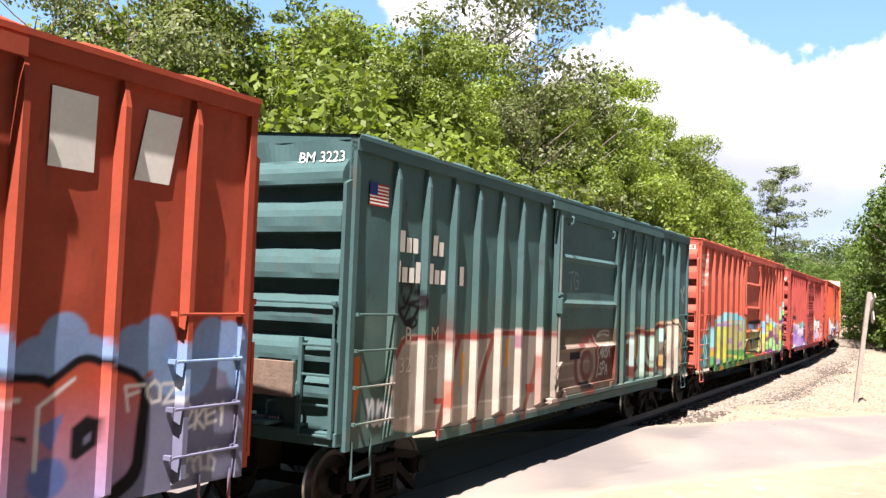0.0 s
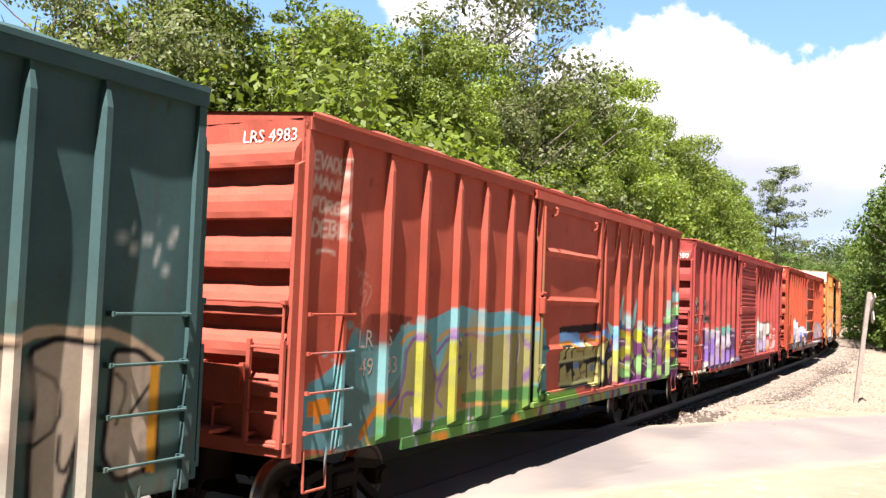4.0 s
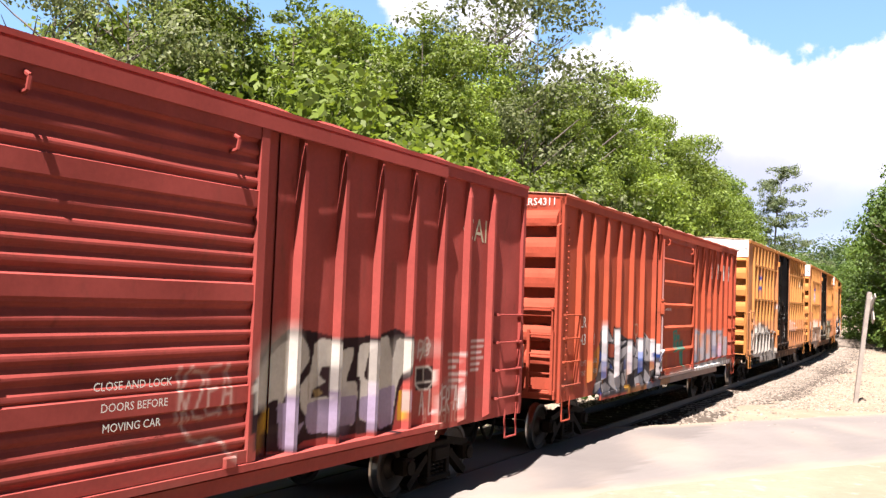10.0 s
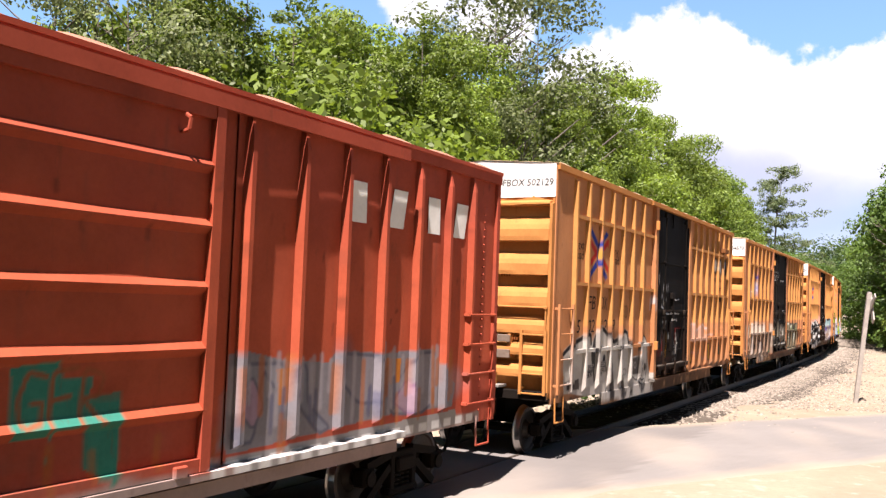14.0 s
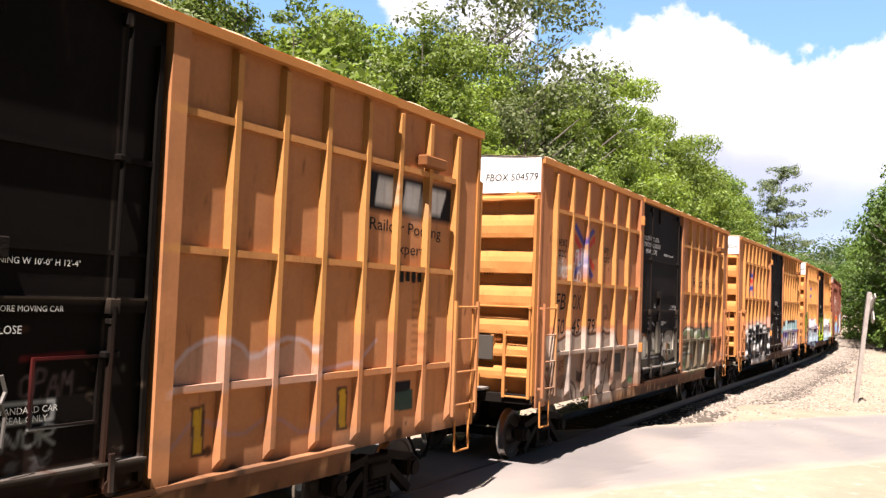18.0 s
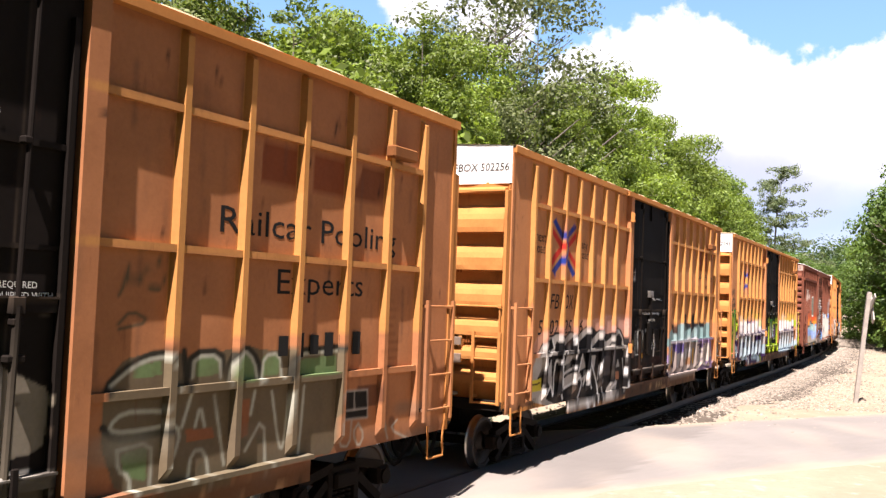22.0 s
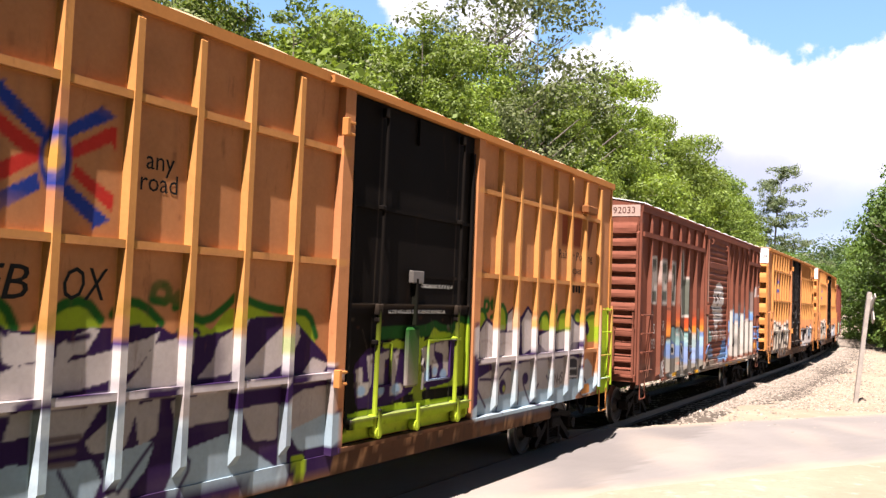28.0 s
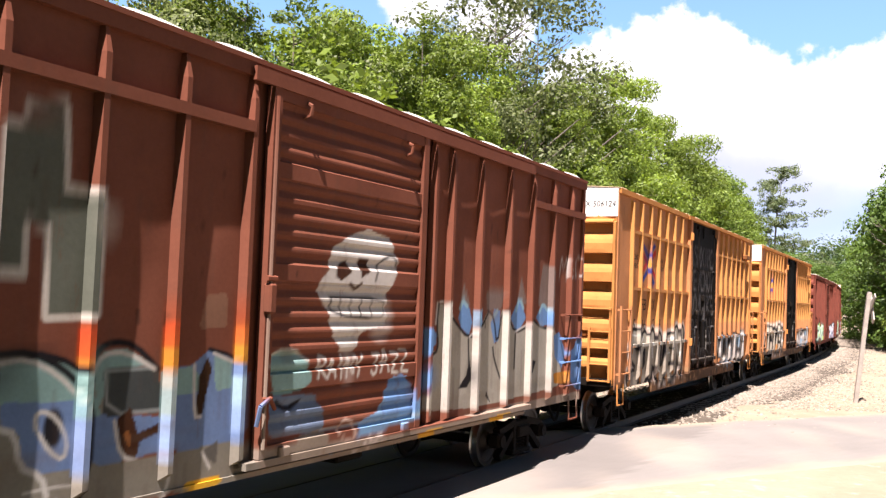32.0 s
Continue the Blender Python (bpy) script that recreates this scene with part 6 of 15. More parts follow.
    c.stroke(rounded([(2.79, 2.11), (3.16, 2.15), (3.6, 2.25), (3.98, 2.17), (4.61, 2.13), (4.84, 2.23), (5.56, 2.37)], False, 0.25), 0.08, (0.4, 0.24, 0.13), 0.02, 0.9)
    c.stroke(rounded([(2.8, 2.06), (3.23, 2.09), (3.6, 2.18), (3.98, 2.13), (4.62, 2.09), (4.84, 2.18), (5.56, 2.3)], False, 0.25), 0.12, (0.09, 0.028, 0.024))
    c.stroke(rounded([(3.64, 2.17), (3.67, 1.68), (3.51, 1.58), (3.47, 1.47)], False, 0.25), 0.12, (0.09, 0.028, 0.024))
    c.stroke(rounded([(4.38, 2.01), (4.43, 1.71), (4.61, 1.52), (4.81, 1.5), (4.77, 1.2)], False, 0.25), 0.12, (0.09, 0.028, 0.024))
    c.stroke(rounded([(4.85, 2.12), (4.9, 1.8), (5.01, 1.74), (5.02, 2.11)], False, 0.25), 0.12, (0.09, 0.028, 0.024))
    c.poly(rounded([(3.98, 1.65), (4.18, 1.63), (4.19, 1.53), (4.67, 1.31), (4.68, 1.2), (4.33, 1.25), (4.06, 1.55)], True, 0.08), (0.09, 0.028, 0.024))
    c.poly(rounded([(3.43, 1.58), (3.54, 1.51), (3.78, 1.34), (3.42, 1.26), (3.25, 1.26), (3.23, 1.36), (3.48, 1.37)], True, 0.08), (0.09, 0.028, 0.024))
    c.poly(rounded([(2.81, 1.91), (3.08, 1.94), (3.17, 1.42), (3.13, 1.17), (2.86, 1.21)], True, 0.08), (0.09, 0.028, 0.024))
    c.poly(rounded([(5.44, 1.58), (5.24, 1.52), (5.23, 1.38), (5.41, 1.22), (5.81, 1.23), (5.57, 1.42)], True, 0.08), (0.09, 0.028, 0.024))
    c.poly(rounded([(3.52, 2.03), (3.61, 2.04), (3.61, 1.57), (3.51, 1.57)], True, 0.02), (0.55, 0.26, 0.03))
    c.poly(rounded([(5.05, 2.04), (5.16, 2.04), (5.16, 1.58), (5.05, 1.59)], True, 0.02), (0.55, 0.26, 0.03))
    c.stroke(rounded([(5.64, 1.86), (5.91, 2.11), (6.04, 2.36), (6.29, 2.32), (6.51, 2.42), (6.92, 2.37), (7.21, 2.39), (7.7, 2.13)], False, 0.25), 0.09, (0.48, 0.36, 0.25))
    outlined(c, [(5.64, 1.82), (5.98, 1.95), (6.11, 1.97), (5.96, 2.23), (6.07, 2.31), (6.3, 2.26), (6.35, 2.06), (6.24, 1.9), (6.23, 1.47), (6.02, 1.53), (5.95, 1.73), (5.76, 1.78)], (0.46, 0.38, 0.3), BLACK, 0.055, 0.12)
    outlined(c, [(6.42, 2.26), (6.65, 2.35), (6.93, 2.31), (6.99, 1.99), (6.92, 1.57), (6.76, 1), (6.48, 0.99), (6.45, 1.49), (6.48, 1.89)], (0.46, 0.38, 0.3), BLACK, 0.055, 0.12)
    outlined(c, [(7.19, 2.24), (7.45, 2.23), (7.67, 2.09), (7.73, 1.23), (7.3, 1.15), (7.14, 1.38), (7.18, 1.85)], (0.46, 0.38, 0.3), BLACK, 0.055, 0.12)
    c.stroke(rounded([(6.46, 2.13), (6.71, 2), (6.71, 1.67), (6.48, 1.54)], False, 0.25), 0.035, BLACK)
    c.stroke(rounded([(6.96, 1.86), (6.81, 1.29), (6.71, 1.34), (6.72, 1.59)], False, 0.25), 0.035, BLACK)
    c.stroke(rounded([(7.24, 2.04), (7.37, 1.93), (7.27, 1.63)], False, 0.25), 0.035, BLACK)
    c.stroke([(7.63, 1.96), (7.41, 1.7)], 0.035, BLACK)
    c.stroke(rounded([(5.96, 1.8), (6.06, 1.84), (6.1, 1.6), (6.19, 1.55)], False, 0.25), 0.035, BLACK)
    c.poly(rounded([(5.62, 1.56), (6, 1.58), (6.11, 1.31), (5.68, 1.33)], True, 0.1), (0.05, 0.05, 0.045))
    c.stroke(rounded([(5.66, 1.52), (5.77, 1.59), (5.95, 1.55), (6.01, 1.45), (5.87, 1.35), (5.7, 1.41)], False, 0.25), 0.03, (0.36, 0.34, 0.28))
    c.poly(rounded([(7.6, 2.1), (7.71, 2.09), (7.7, 1.17), (7.61, 1.18)], True, 0.02), (0.55, 0.26, 0.03))
    c.poly(rounded([(5.69, 1.22), (6.27, 1.22), (6.29, 1.06), (6.04, 1.08), (5.7, 1.07)], True, 0.1), (0.26, 0.3, 0.24))
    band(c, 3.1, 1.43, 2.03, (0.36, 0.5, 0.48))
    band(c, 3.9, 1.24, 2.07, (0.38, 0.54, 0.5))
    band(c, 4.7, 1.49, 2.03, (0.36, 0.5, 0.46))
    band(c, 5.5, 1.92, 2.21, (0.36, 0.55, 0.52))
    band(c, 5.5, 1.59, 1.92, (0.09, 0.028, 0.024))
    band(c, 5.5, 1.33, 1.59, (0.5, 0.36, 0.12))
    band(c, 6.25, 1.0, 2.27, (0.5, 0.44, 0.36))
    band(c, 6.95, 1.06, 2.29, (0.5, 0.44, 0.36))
    c.stroke(rounded([(7.15, 3.2), (7.39, 3.12), (7.24, 3.03), (7.54, 3.18)], False, 0.25), 0.03, (0.36, 0.4, 0.38))
    c.stroke(rounded([(7.34, 3.25), (7.71, 3.05), (7.55, 3), (7.79, 2.88)], False, 0.25), 0.03, (0.36, 0.4, 0.38))
    c.stroke(rounded([(7.61, 3.32), (7.9, 3.24), (7.7, 3.14)], False, 0.25), 0.03, (0.36, 0.4, 0.38))
    tag(c, -0.9, -0.1, 3.0, 3.4, 1, SILVER, 32, 0.02, 0.4)
    grime(c, 2)
    return c


def canvas_orange():
    c = Canvas(ORANGE)
    c.field(-7.8, 7.9, 1.9, 3.4, (0.3, 0.055, 0.03), 0.45, 0.4, 9, 0.8)
    c.field(-7.7, 7.7, 0.8, 1.02, (0.12, 0.17, 0.06), 0.95, 0.04, 5, 0.06)
    c.poly([(-7.62, 1.1), (-7.7, 1.63), (-7.54, 1.81), (-7.35, 1.85), (-7.08, 1.99), (-6.85, 2.19), (-6.75, 2.41), (-6.26, 2.18), (-5.7, 2.34), (-4.84, 2.5), (-4.61, 2.53), (-4.11, 2.6), (-3.55, 2.5), (-2.64, 2.52), (-1.59, 2.46), (-0.99, 2.29), (-0.89, 1.08), (-3.27, 0.78), (-5.47, 0.78)], (0.10,0.26,0.30))
    c.poly([(-6.85, 2.14), (-5.96, 1.93), (-5.48, 2.16), (-5.02, 1.89), (-5.82, 1.45), (-6.42, 0.92), (-6.84, 0.99), (-6.9, 1.77)], (0.09,0.16,0.16), 0.9)
    c.poly([(-6.44, 1.06), (-5.5, 1.12), (-4.49, 1), (-0.9, 1.26), (-0.67, 0.98), (-3.42, 0.8), (-5.37, 0.74), (-6.33, 0.88)], (0.05,0.15,0.05))
    c.poly([(-3.44, 1.05), (-0.9, 1.21), (0.41, 1.25), (0.45, 0.88), (-3.27, 0.75)], (0.13,0.25,0.05))
    c.stroke(rounded([(-6.52, 1.1), (-6.2, 1.4), (-5.82, 1.45), (-5.53, 1.55)], False, 0.25), 0.07, (0.45,0.14,0.03))
    c.poly([(-7.57, 1.6), (-7.16, 1.62), (-7.15, 1.43), (-7.56, 1.44)], (0.55,0.18,0.02))
    c.poly([(-7.44, 1.43), (-7.33, 1.43), (-7.34, 1.34), (-7.44, 1.34)], (0.55,0.18,0.02))
    scrawl(c, "EVADES", -7.64, -6.92, 4.13, 4.3, (0.55,0.42,0.36), 0.035)
    scrawl(c, "MANG", -7.62, -7.02, 3.92, 4.05, (0.55,0.42,0.36), 0.035)
    scrawl(c, "FORGE", -7.63, -6.96, 3.66, 3.81, (0.55,0.42,0.36), 0.035)
    scrawl(c, "DEBUZ", -7.61, -6.82, 3.4, 3.58, (0.55,0.42,0.36), 0.035)
    c.stroke([(-7.52, 3.22), (-7.36, 3.25), (-7.18, 3.22)], 0.03, (0.55,0.42,0.36))
    c.poly(rounded([(-6.47, 2.54), (-6.01, 2.56), (-5.37, 2.5), (-5.69, 2.36), (-5.89, 2.18), (-6.49, 2.16), (-6.66, 2.29)], True, 0.1), (0.12, 0.03, 0.022), 0.8)
    c.poly(rounded([(-6.71, 2.16), (-5.98, 2.17), (-5.55, 2.26), (-5.65, 1.82), (-5.94, 1.57), (-6.34, 1.57), (-6.67, 1.71)], True, 0.1), (0.12, 0.27, 0.29), 0.9)
    c.blob(-6.83, 2.42, 0.06, 0.05, (0.13, 0.3, 0.32), 0.03)
    c.blob(-6.67, 2.35, 0.04, 0.03, (0.13, 0.3, 0.32), 0.03)
    c.blob(-5.63, 2.37, 0.07, 0.04, (0.13, 0.3, 0.32), 0.03)
    c.blob(-5.42, 2.37, 0.06, 0.04, (0.13, 0.3, 0.32), 0.03)
    c.blob(-5.51, 2.41, 0.04, 0.03, (0.13, 0.3, 0.32), 0.03)
    c.blob(-7.29, 2.1, 0.05, 0.03, (0.13, 0.3, 0.32), 0.03)
    c.blob(-7.14, 2.03, 0.03, 0.02, (0.13, 0.3, 0.32), 0.03)
    c.poly(rounded([(-5.59, 2.36), (-5.16, 2.42), (-4.81, 2.5), (-4.12, 2.68), (-3.4, 2.57), (-2.03, 2.6), (-1.99, 2.17), (-3.19, 2.28), (-4.09, 2.28), (-4.56, 2.15), (-4.92, 1.99), (-4.94, 2.27), (-5.49, 2.22)], True, 0.1), (0.11, 0.28, 0.32))
    c.stroke(rounded([(-5.65, 2.18), (-5.49, 2.29), (-5.09, 2.32), (-4.78, 2.11), (-4.53, 2.3), (-4.09, 2.34), (-3.39, 2.38), (-2.01, 2.36)], False, 0.25), 0.07, (0.36, 0.2, 0.05), 0.02, 0.9)
    c.poly(rounded([(-5.92, 1.32), (-5.64, 1.64), (-5.5, 2.21), (-5.02, 2.25), (-4.83, 1.98), (-4.68, 1.72), (-4.44, 2.14), (-4.08, 2.22), (-3.47, 2.28), (-2, 2.24), (-1.91, 1.07), (-4, 1.17), (-5, 1.13)], True, 0.1), (0.22, 0.21, 0.085))
    c.poly(rounded([(-4.94, 2.24), (-4.56, 2.14), (-4.69, 1.85), (-4.84, 1.77)], True, 0.1), (0.11, 0.26, 0.3))
    c.stroke(rounded([(-5.92, 1.32), (-5.6, 1.62), (-5.5, 2.21), (-5.02, 2.25)], False, 0.25), 0.055, (0.15, 0.085, 0.2))
    c.stroke(rounded([(-4.92, 1.99), (-4.73, 1.61), (-4.49, 1.79), (-4.24, 1.96), (-3.85, 1.92), (-4.08, 2.18), (-4.41, 2.23), (-4.72, 2.02)], False, 0.25), 0.055, (0.15, 0.085, 0.2))
    c.stroke(rounded([(-3.7, 1.72), (-3.85, 1.99), (-3.71, 2.22), (-3.38, 2.27), (-3.19, 2.06), (-3.23, 1.74), (-3.56, 1.63), (-3.7, 1.72)], False, 0.25), 0.055, (0.15, 0.085, 0.2))
    c.stroke(rounded([(-4.58, 1.66), (-4.74, 1.42), (-4.55, 1.29)], False, 0.25), 0.055, (0.15, 0.085, 0.2))
    c.stroke(rounded([(-4.23, 1.48), (-4.13, 1.73), (-3.84, 1.85)], False, 0.25), 0.055, (0.15, 0.085, 0.2))
    c.stroke(rounded([(-3.17, 2.2), (-2.48, 2.21), (-2.42, 1.15)], False, 0.25), 0.055, (0.15, 0.085, 0.2))
    c.stroke(rounded([(-5.23, 1.51), (-5.6, 1.55), (-5.64, 1.31)], False, 0.25), 0.055, (0.15, 0.085, 0.2))
    c.stroke(rounded([(-4.06, 2.2), (-3.8, 1.94), (-3.9, 1.87)], False, 0.25), 0.03, (0.5, 0.48, 0.4))
    c.stroke([(-5.04, 2.16), (-5.08, 1.85)], 0.03, (0.5, 0.48, 0.4))
    c.stroke([(-3.23, 2.18), (-3.16, 1.91)], 0.03, (0.5, 0.48, 0.4))
    c.poly(rounded([(-4.27, 1.51), (-3.82, 1.61), (-3.31, 1.33), (-3.66, 1.18), (-4.17, 1.25)], True, 0.1), (0.34, 0.15, 0.05), 0.6)
    c.poly(rounded([(-6.46, 0.98), (-6.2, 1.09), (-5.86, 1.29), (-4.85, 1.11), (-3.66, 1.2), (-1.91, 1.13), (-1.89, 0.83), (-3.63, 0.82), (-5.18, 0.82), (-6.4, 0.9)], True, 0.1), (0.06, 0.16, 0.05))
    c.poly(rounded([(-5.19, 0.93), (-4.7, 1.03), (-3.99, 1.03), (-3.65, 1.04), (-3.81, 0.82), (-5.18, 0.8)], True, 0.1), (0.11, 0.25, 0.06), 0.8)
    c.stroke(rounded([(-6.48, 1.16), (-6.16, 1.44), (-5.94, 1.59)], False, 0.25), 0.09, (0.42, 0.14, 0.02))
    c.stroke(rounded([(-6.44, 1.21), (-6.35, 0.98), (-6.18, 0.92)], False, 0.25), 0.05, (0.45, 0.3, 0.05))
    c.stroke(rounded([(-5.39, 1.34), (-5.31, 1.11), (-5.24, 0.85)], False, 0.25), 0.03, (0.3, 0.24, 0.4))
    c.stroke([(-4.77, 1.21), (-4.83, 0.98)], 0.03, (0.3, 0.24, 0.4))
    c.stroke([(-3.71, 1.32), (-3.72, 0.79)], 0.03, (0.3, 0.24, 0.4))
    c.stroke([(-3.13, 1.42), (-3.12, 1.07)], 0.03, (0.3, 0.24, 0.4))
    c.stroke(rounded([(-5.95, 1.65), (-5.99, 1.42), (-5.89, 1.26)], False, 0.25), 0.03, (0.3, 0.24, 0.4))
    c.stroke([(-5.36, 1.34), (-5.33, 1.15)], 0.02, (0.6, 0.58, 0.54))
    c.poly(rounded([(-4.86, 0.94), (-4.39, 0.92), (-4.36, 0.81), (-4.83, 0.86)], True, 0.1), (0.5, 0.2, 0.03))
    c.poly(rounded([(-2.27, 0.93), (-1.89, 0.91), (-1.89, 0.79), (-2.24, 0.82)], True, 0.1), (0.5, 0.2, 0.03))
    c.blob(-6.34, 0.98, 0.02, 0.02, (0.6, 0.58, 0.54), 0.03)
    c.blob(-6.19, 0.95, 0.03, 0.02, (0.6, 0.58, 0.54), 0.03)
    c.blob(-3.72, 1.05, 0.04, 0.02, (0.6, 0.58, 0.54), 0.03)
    c.blob(-3.58, 1.04, 0.04, 0.02, (0.6, 0.58, 0.54), 0.03)
    c.blob(-3.71, 0.94, 0.03, 0.02, (0.6, 0.58, 0.54), 0.03)
    c.blob(-3.6, 0.93, 0.04, 0.02, (0.6, 0.58, 0.54), 0.03)
    c.blob(-4.78, 1.06, 0.03, 0.02, (0.6, 0.58, 0.54), 0.03)
    band(c, -6.14, 1.58, 2.17, (0.2, 0.4, 0.4))
    band(c, -6.14, 1.49, 1.58, (0.45, 0.16, 0.05))
    band(c, -6.14, 1.3, 1.49, (0.28, 0.28, 0.035))
    band(c, -6.14, 1.07, 1.3, (0.06, 0.26, 0.06))
    band(c, -5.24, 2.29, 2.5, (0.2, 0.4, 0.4))
    band(c, -5.24, 2.22, 2.29, (0.2, 0.12, 0.3))
    band(c, -5.24, 1.23, 2.22, LIME2)
    band(c, -5.24, 1.08, 1.23, (0.2, 0.12, 0.3))
    band(c, -4.32, 2.35, 2.64, (0.2, 0.4, 0.4))
    band(c, -4.32, 2.19, 2.35, (0.24, 0.14, 0.36))
    band(c, -4.32, 1.08, 2.19, LIME2)
    band(c, -3.46, 2.43, 2.64, (0.2, 0.4, 0.4))
    band(c, -3.46, 2.14, 2.43, (0.3, 0.22, 0.45))
    band(c, -3.46, 1.45, 2.14, LIME2)
    band(c, -3.46, 1.35, 1.45, (0.2, 0.12, 0.3))
    band(c, -3.46, 1.23, 1.35, (0.5, 0.2, 0.06))
    band(c, -2.54, 2.24, 2.6, (0.2, 0.4, 0.4))
    band(c, -2.54, 1.37, 2.24, (0.3, 0.22, 0.45))
    band(c, -2.54, 1.12, 1.37, LIME2)
    band(c, -7.06, 1.09, 1.99, (0.16, 0.36, 0.37))
    c.stroke(rounded([(-6.75, 3.08), (-6.55, 2.95), (-6.7, 2.76), (-6.49, 2.84), (-6.63, 2.61)], False, 0.25), 0.02, (0.42, 0.2, 0.15))
    c.stroke(rounded([(-6.6, 2.94), (-6.38, 2.84), (-6.53, 2.65)], False, 0.25), 0.02, (0.42, 0.2, 0.15))
    c.stroke(rounded([(-6.66, 2.61), (-6.57, 2.47), (-6.65, 2.43)], False, 0.25), 0.02, (0.42, 0.2, 0.15))
    c.stroke(rounded([(-6.71, 2.98), (-6.61, 3.05), (-6.5, 2.99)], False, 0.25), 0.02, (0.42, 0.2, 0.15))
    c.stroke(rounded([(-7.06, 0.95), (-6.98, 1.04), (-6.92, 0.95)], False, 0.25), 0.03, (0.35, 0.42, 0.42))
    c.stroke(rounded([(-6.95, 1), (-6.83, 1), (-6.85, 0.93)], False, 0.25), 0.03, (0.35, 0.42, 0.42))
    c.stroke(rounded([(-6.78, 1.03), (-6.69, 0.93), (-6.62, 1.02), (-6.54, 0.92)], False, 0.25), 0.03, (0.35, 0.42, 0.42))
    c.poly(rounded([(-4.03, 2.26), (-3.51, 2.26), (-3.31, 2.21), (-2.66, 2.23), (-1.96, 2.25), (-1.45, 2.26), (-1.38, 1.35), (-2.59, 1.37), (-3.96, 1.42)], True, 0.1), (0.22, 0.21, 0.085))
    c.poly(rounded([(-4.05, 2.56), (-3.26, 2.55), (-2.38, 2.56), (-1.47, 2.49), (-1.45, 2.24), (-1.96, 2.25), (-2.66, 2.23), (-3.31, 2.21), (-3.51, 2.26), (-4.03, 2.26)], True, 0.1), (0.11, 0.28, 0.32))
    c.stroke(rounded([(-4.03, 2.3), (-3.65, 2.34), (-3.24, 2.3), (-2.36, 2.33), (-1.45, 2.31)], False, 0.25), 0.06, (0.36, 0.2, 0.05), 0.02, 0.9)
    c.stroke(rounded([(-3.93, 2.25), (-3.65, 2.26), (-3.43, 2.18), (-3.33, 1.83), (-3.58, 1.59), (-3.73, 1.72), (-3.72, 1.97)], False, 0.25), 0.05, (0.15, 0.085, 0.2))
    c.stroke([(-2.55, 2.23), (-2.5, 1.35)], 0.05, (0.15, 0.085, 0.2))
    c.stroke(rounded([(-2, 2.25), (-2.08, 1.77), (-2.12, 1.42)], False, 0.25), 0.05, (0.15, 0.085, 0.2))
    c.stroke(rounded([(-3.31, 2.21), (-3.34, 1.83), (-3.6, 1.72)], False, 0.25), 0.05, (0.15, 0.085, 0.2))
    c.stroke(rounded([(-1.87, 2.21), (-1.68, 1.89), (-1.81, 1.47)], False, 0.25), 0.05, (0.15, 0.085, 0.2))
    c.stroke(rounded([(-2.01, 2.23), (-1.97, 1.97), (-2.04, 1.77)], False, 0.25), 0.02, (0.5, 0.48, 0.4))
    c.poly(rounded([(-3.97, 1.43), (-2.6, 1.39), (-1.38, 1.37), (-1.36, 1.15), (-2.58, 1.2), (-3.95, 1.29)], True, 0.1), (0.06, 0.16, 0.05))
    c.poly(rounded([(-0.37, 2.33), (1.75, 2.38), (1.76, 2.21), (-0.36, 2.2)], True, 0.1), (0.02, 0.012, 0.012))
    c.poly(rounded([(-0.36, 2.23), (0.67, 2.21), (0.71, 2.06), (0.82, 2.04), (0.9, 2.14), (0.89, 1.93), (0.69, 1.91), (0.52, 1.94), (0.14, 2.04), (-0.35, 2.02)], True, 0.1), (0.12, 0.25, 0.46))
    c.poly(rounded([(0.9, 2.14), (1.21, 2.19), (1.57, 2.11), (1.76, 2.23), (1.87, 2.27), (1.92, 2.1), (1.79, 2.09), (1.37, 2.04), (1.1, 2.1)], True, 0.1), (0.09, 0.2, 0.4), 0.8)
    c.poly(rounded([(1.96, 2.23), (2.19, 2.31), (2.33, 2.29), (2.54, 2.16), (2.75, 2.21), (2.77, 1.95), (2.55, 2.07), (2.21, 2.01), (1.97, 2.1)], True, 0.1), (0.12, 0.25, 0.46))
    c.poly(rounded([(-0.35, 2), (0.15, 2.01), (0.52, 1.9), (0.86, 1.88), (0.95, 2.08), (1.34, 1.93), (1.84, 2), (2.35, 2.04), (2.55, 2.03), (2.81, 1.72), (2.86, 1.09), (1.99, 1.11), (0.38, 1.2), (-0.29, 1.23)], True, 0.1), BLACK)
    c.stroke(rounded([(-0.35, 2.02), (0.14, 2.06), (0.49, 1.93), (0.72, 1.9), (0.88, 1.94), (0.91, 2.13), (1.1, 2.11), (1.38, 2.03), (1.79, 2.09), (1.88, 2.13), (2.21, 2.02), (2.55, 2.1), (2.77, 1.95)], False, 0.25), 0.065, (0.34, 0.16, 0.03))
    c.poly(rounded([(-0.32, 1.92), (-0.11, 1.97), (-0.04, 1.81), (-0.17, 1.75), (-0.31, 1.69)], True, 0.06), (0.36, 0.33, 0.13))
    c.poly(rounded([(0.01, 1.96), (0.24, 1.97), (0.29, 1.7), (0.02, 1.7)], True, 0.06), (0.36, 0.33, 0.13))
    c.poly(rounded([(0.33, 1.91), (0.46, 1.91), (0.63, 1.84), (0.88, 1.84), (0.93, 1.69), (0.35, 1.69)], True, 0.06), (0.36, 0.33, 0.13))
    c.poly(rounded([(0.96, 2.01), (1.07, 2.02), (1.34, 1.91), (1.42, 1.83), (1.46, 1.92), (1.8, 1.98), (1.79, 1.76), (0.98, 1.69)], True, 0.06), (0.36, 0.33, 0.13))
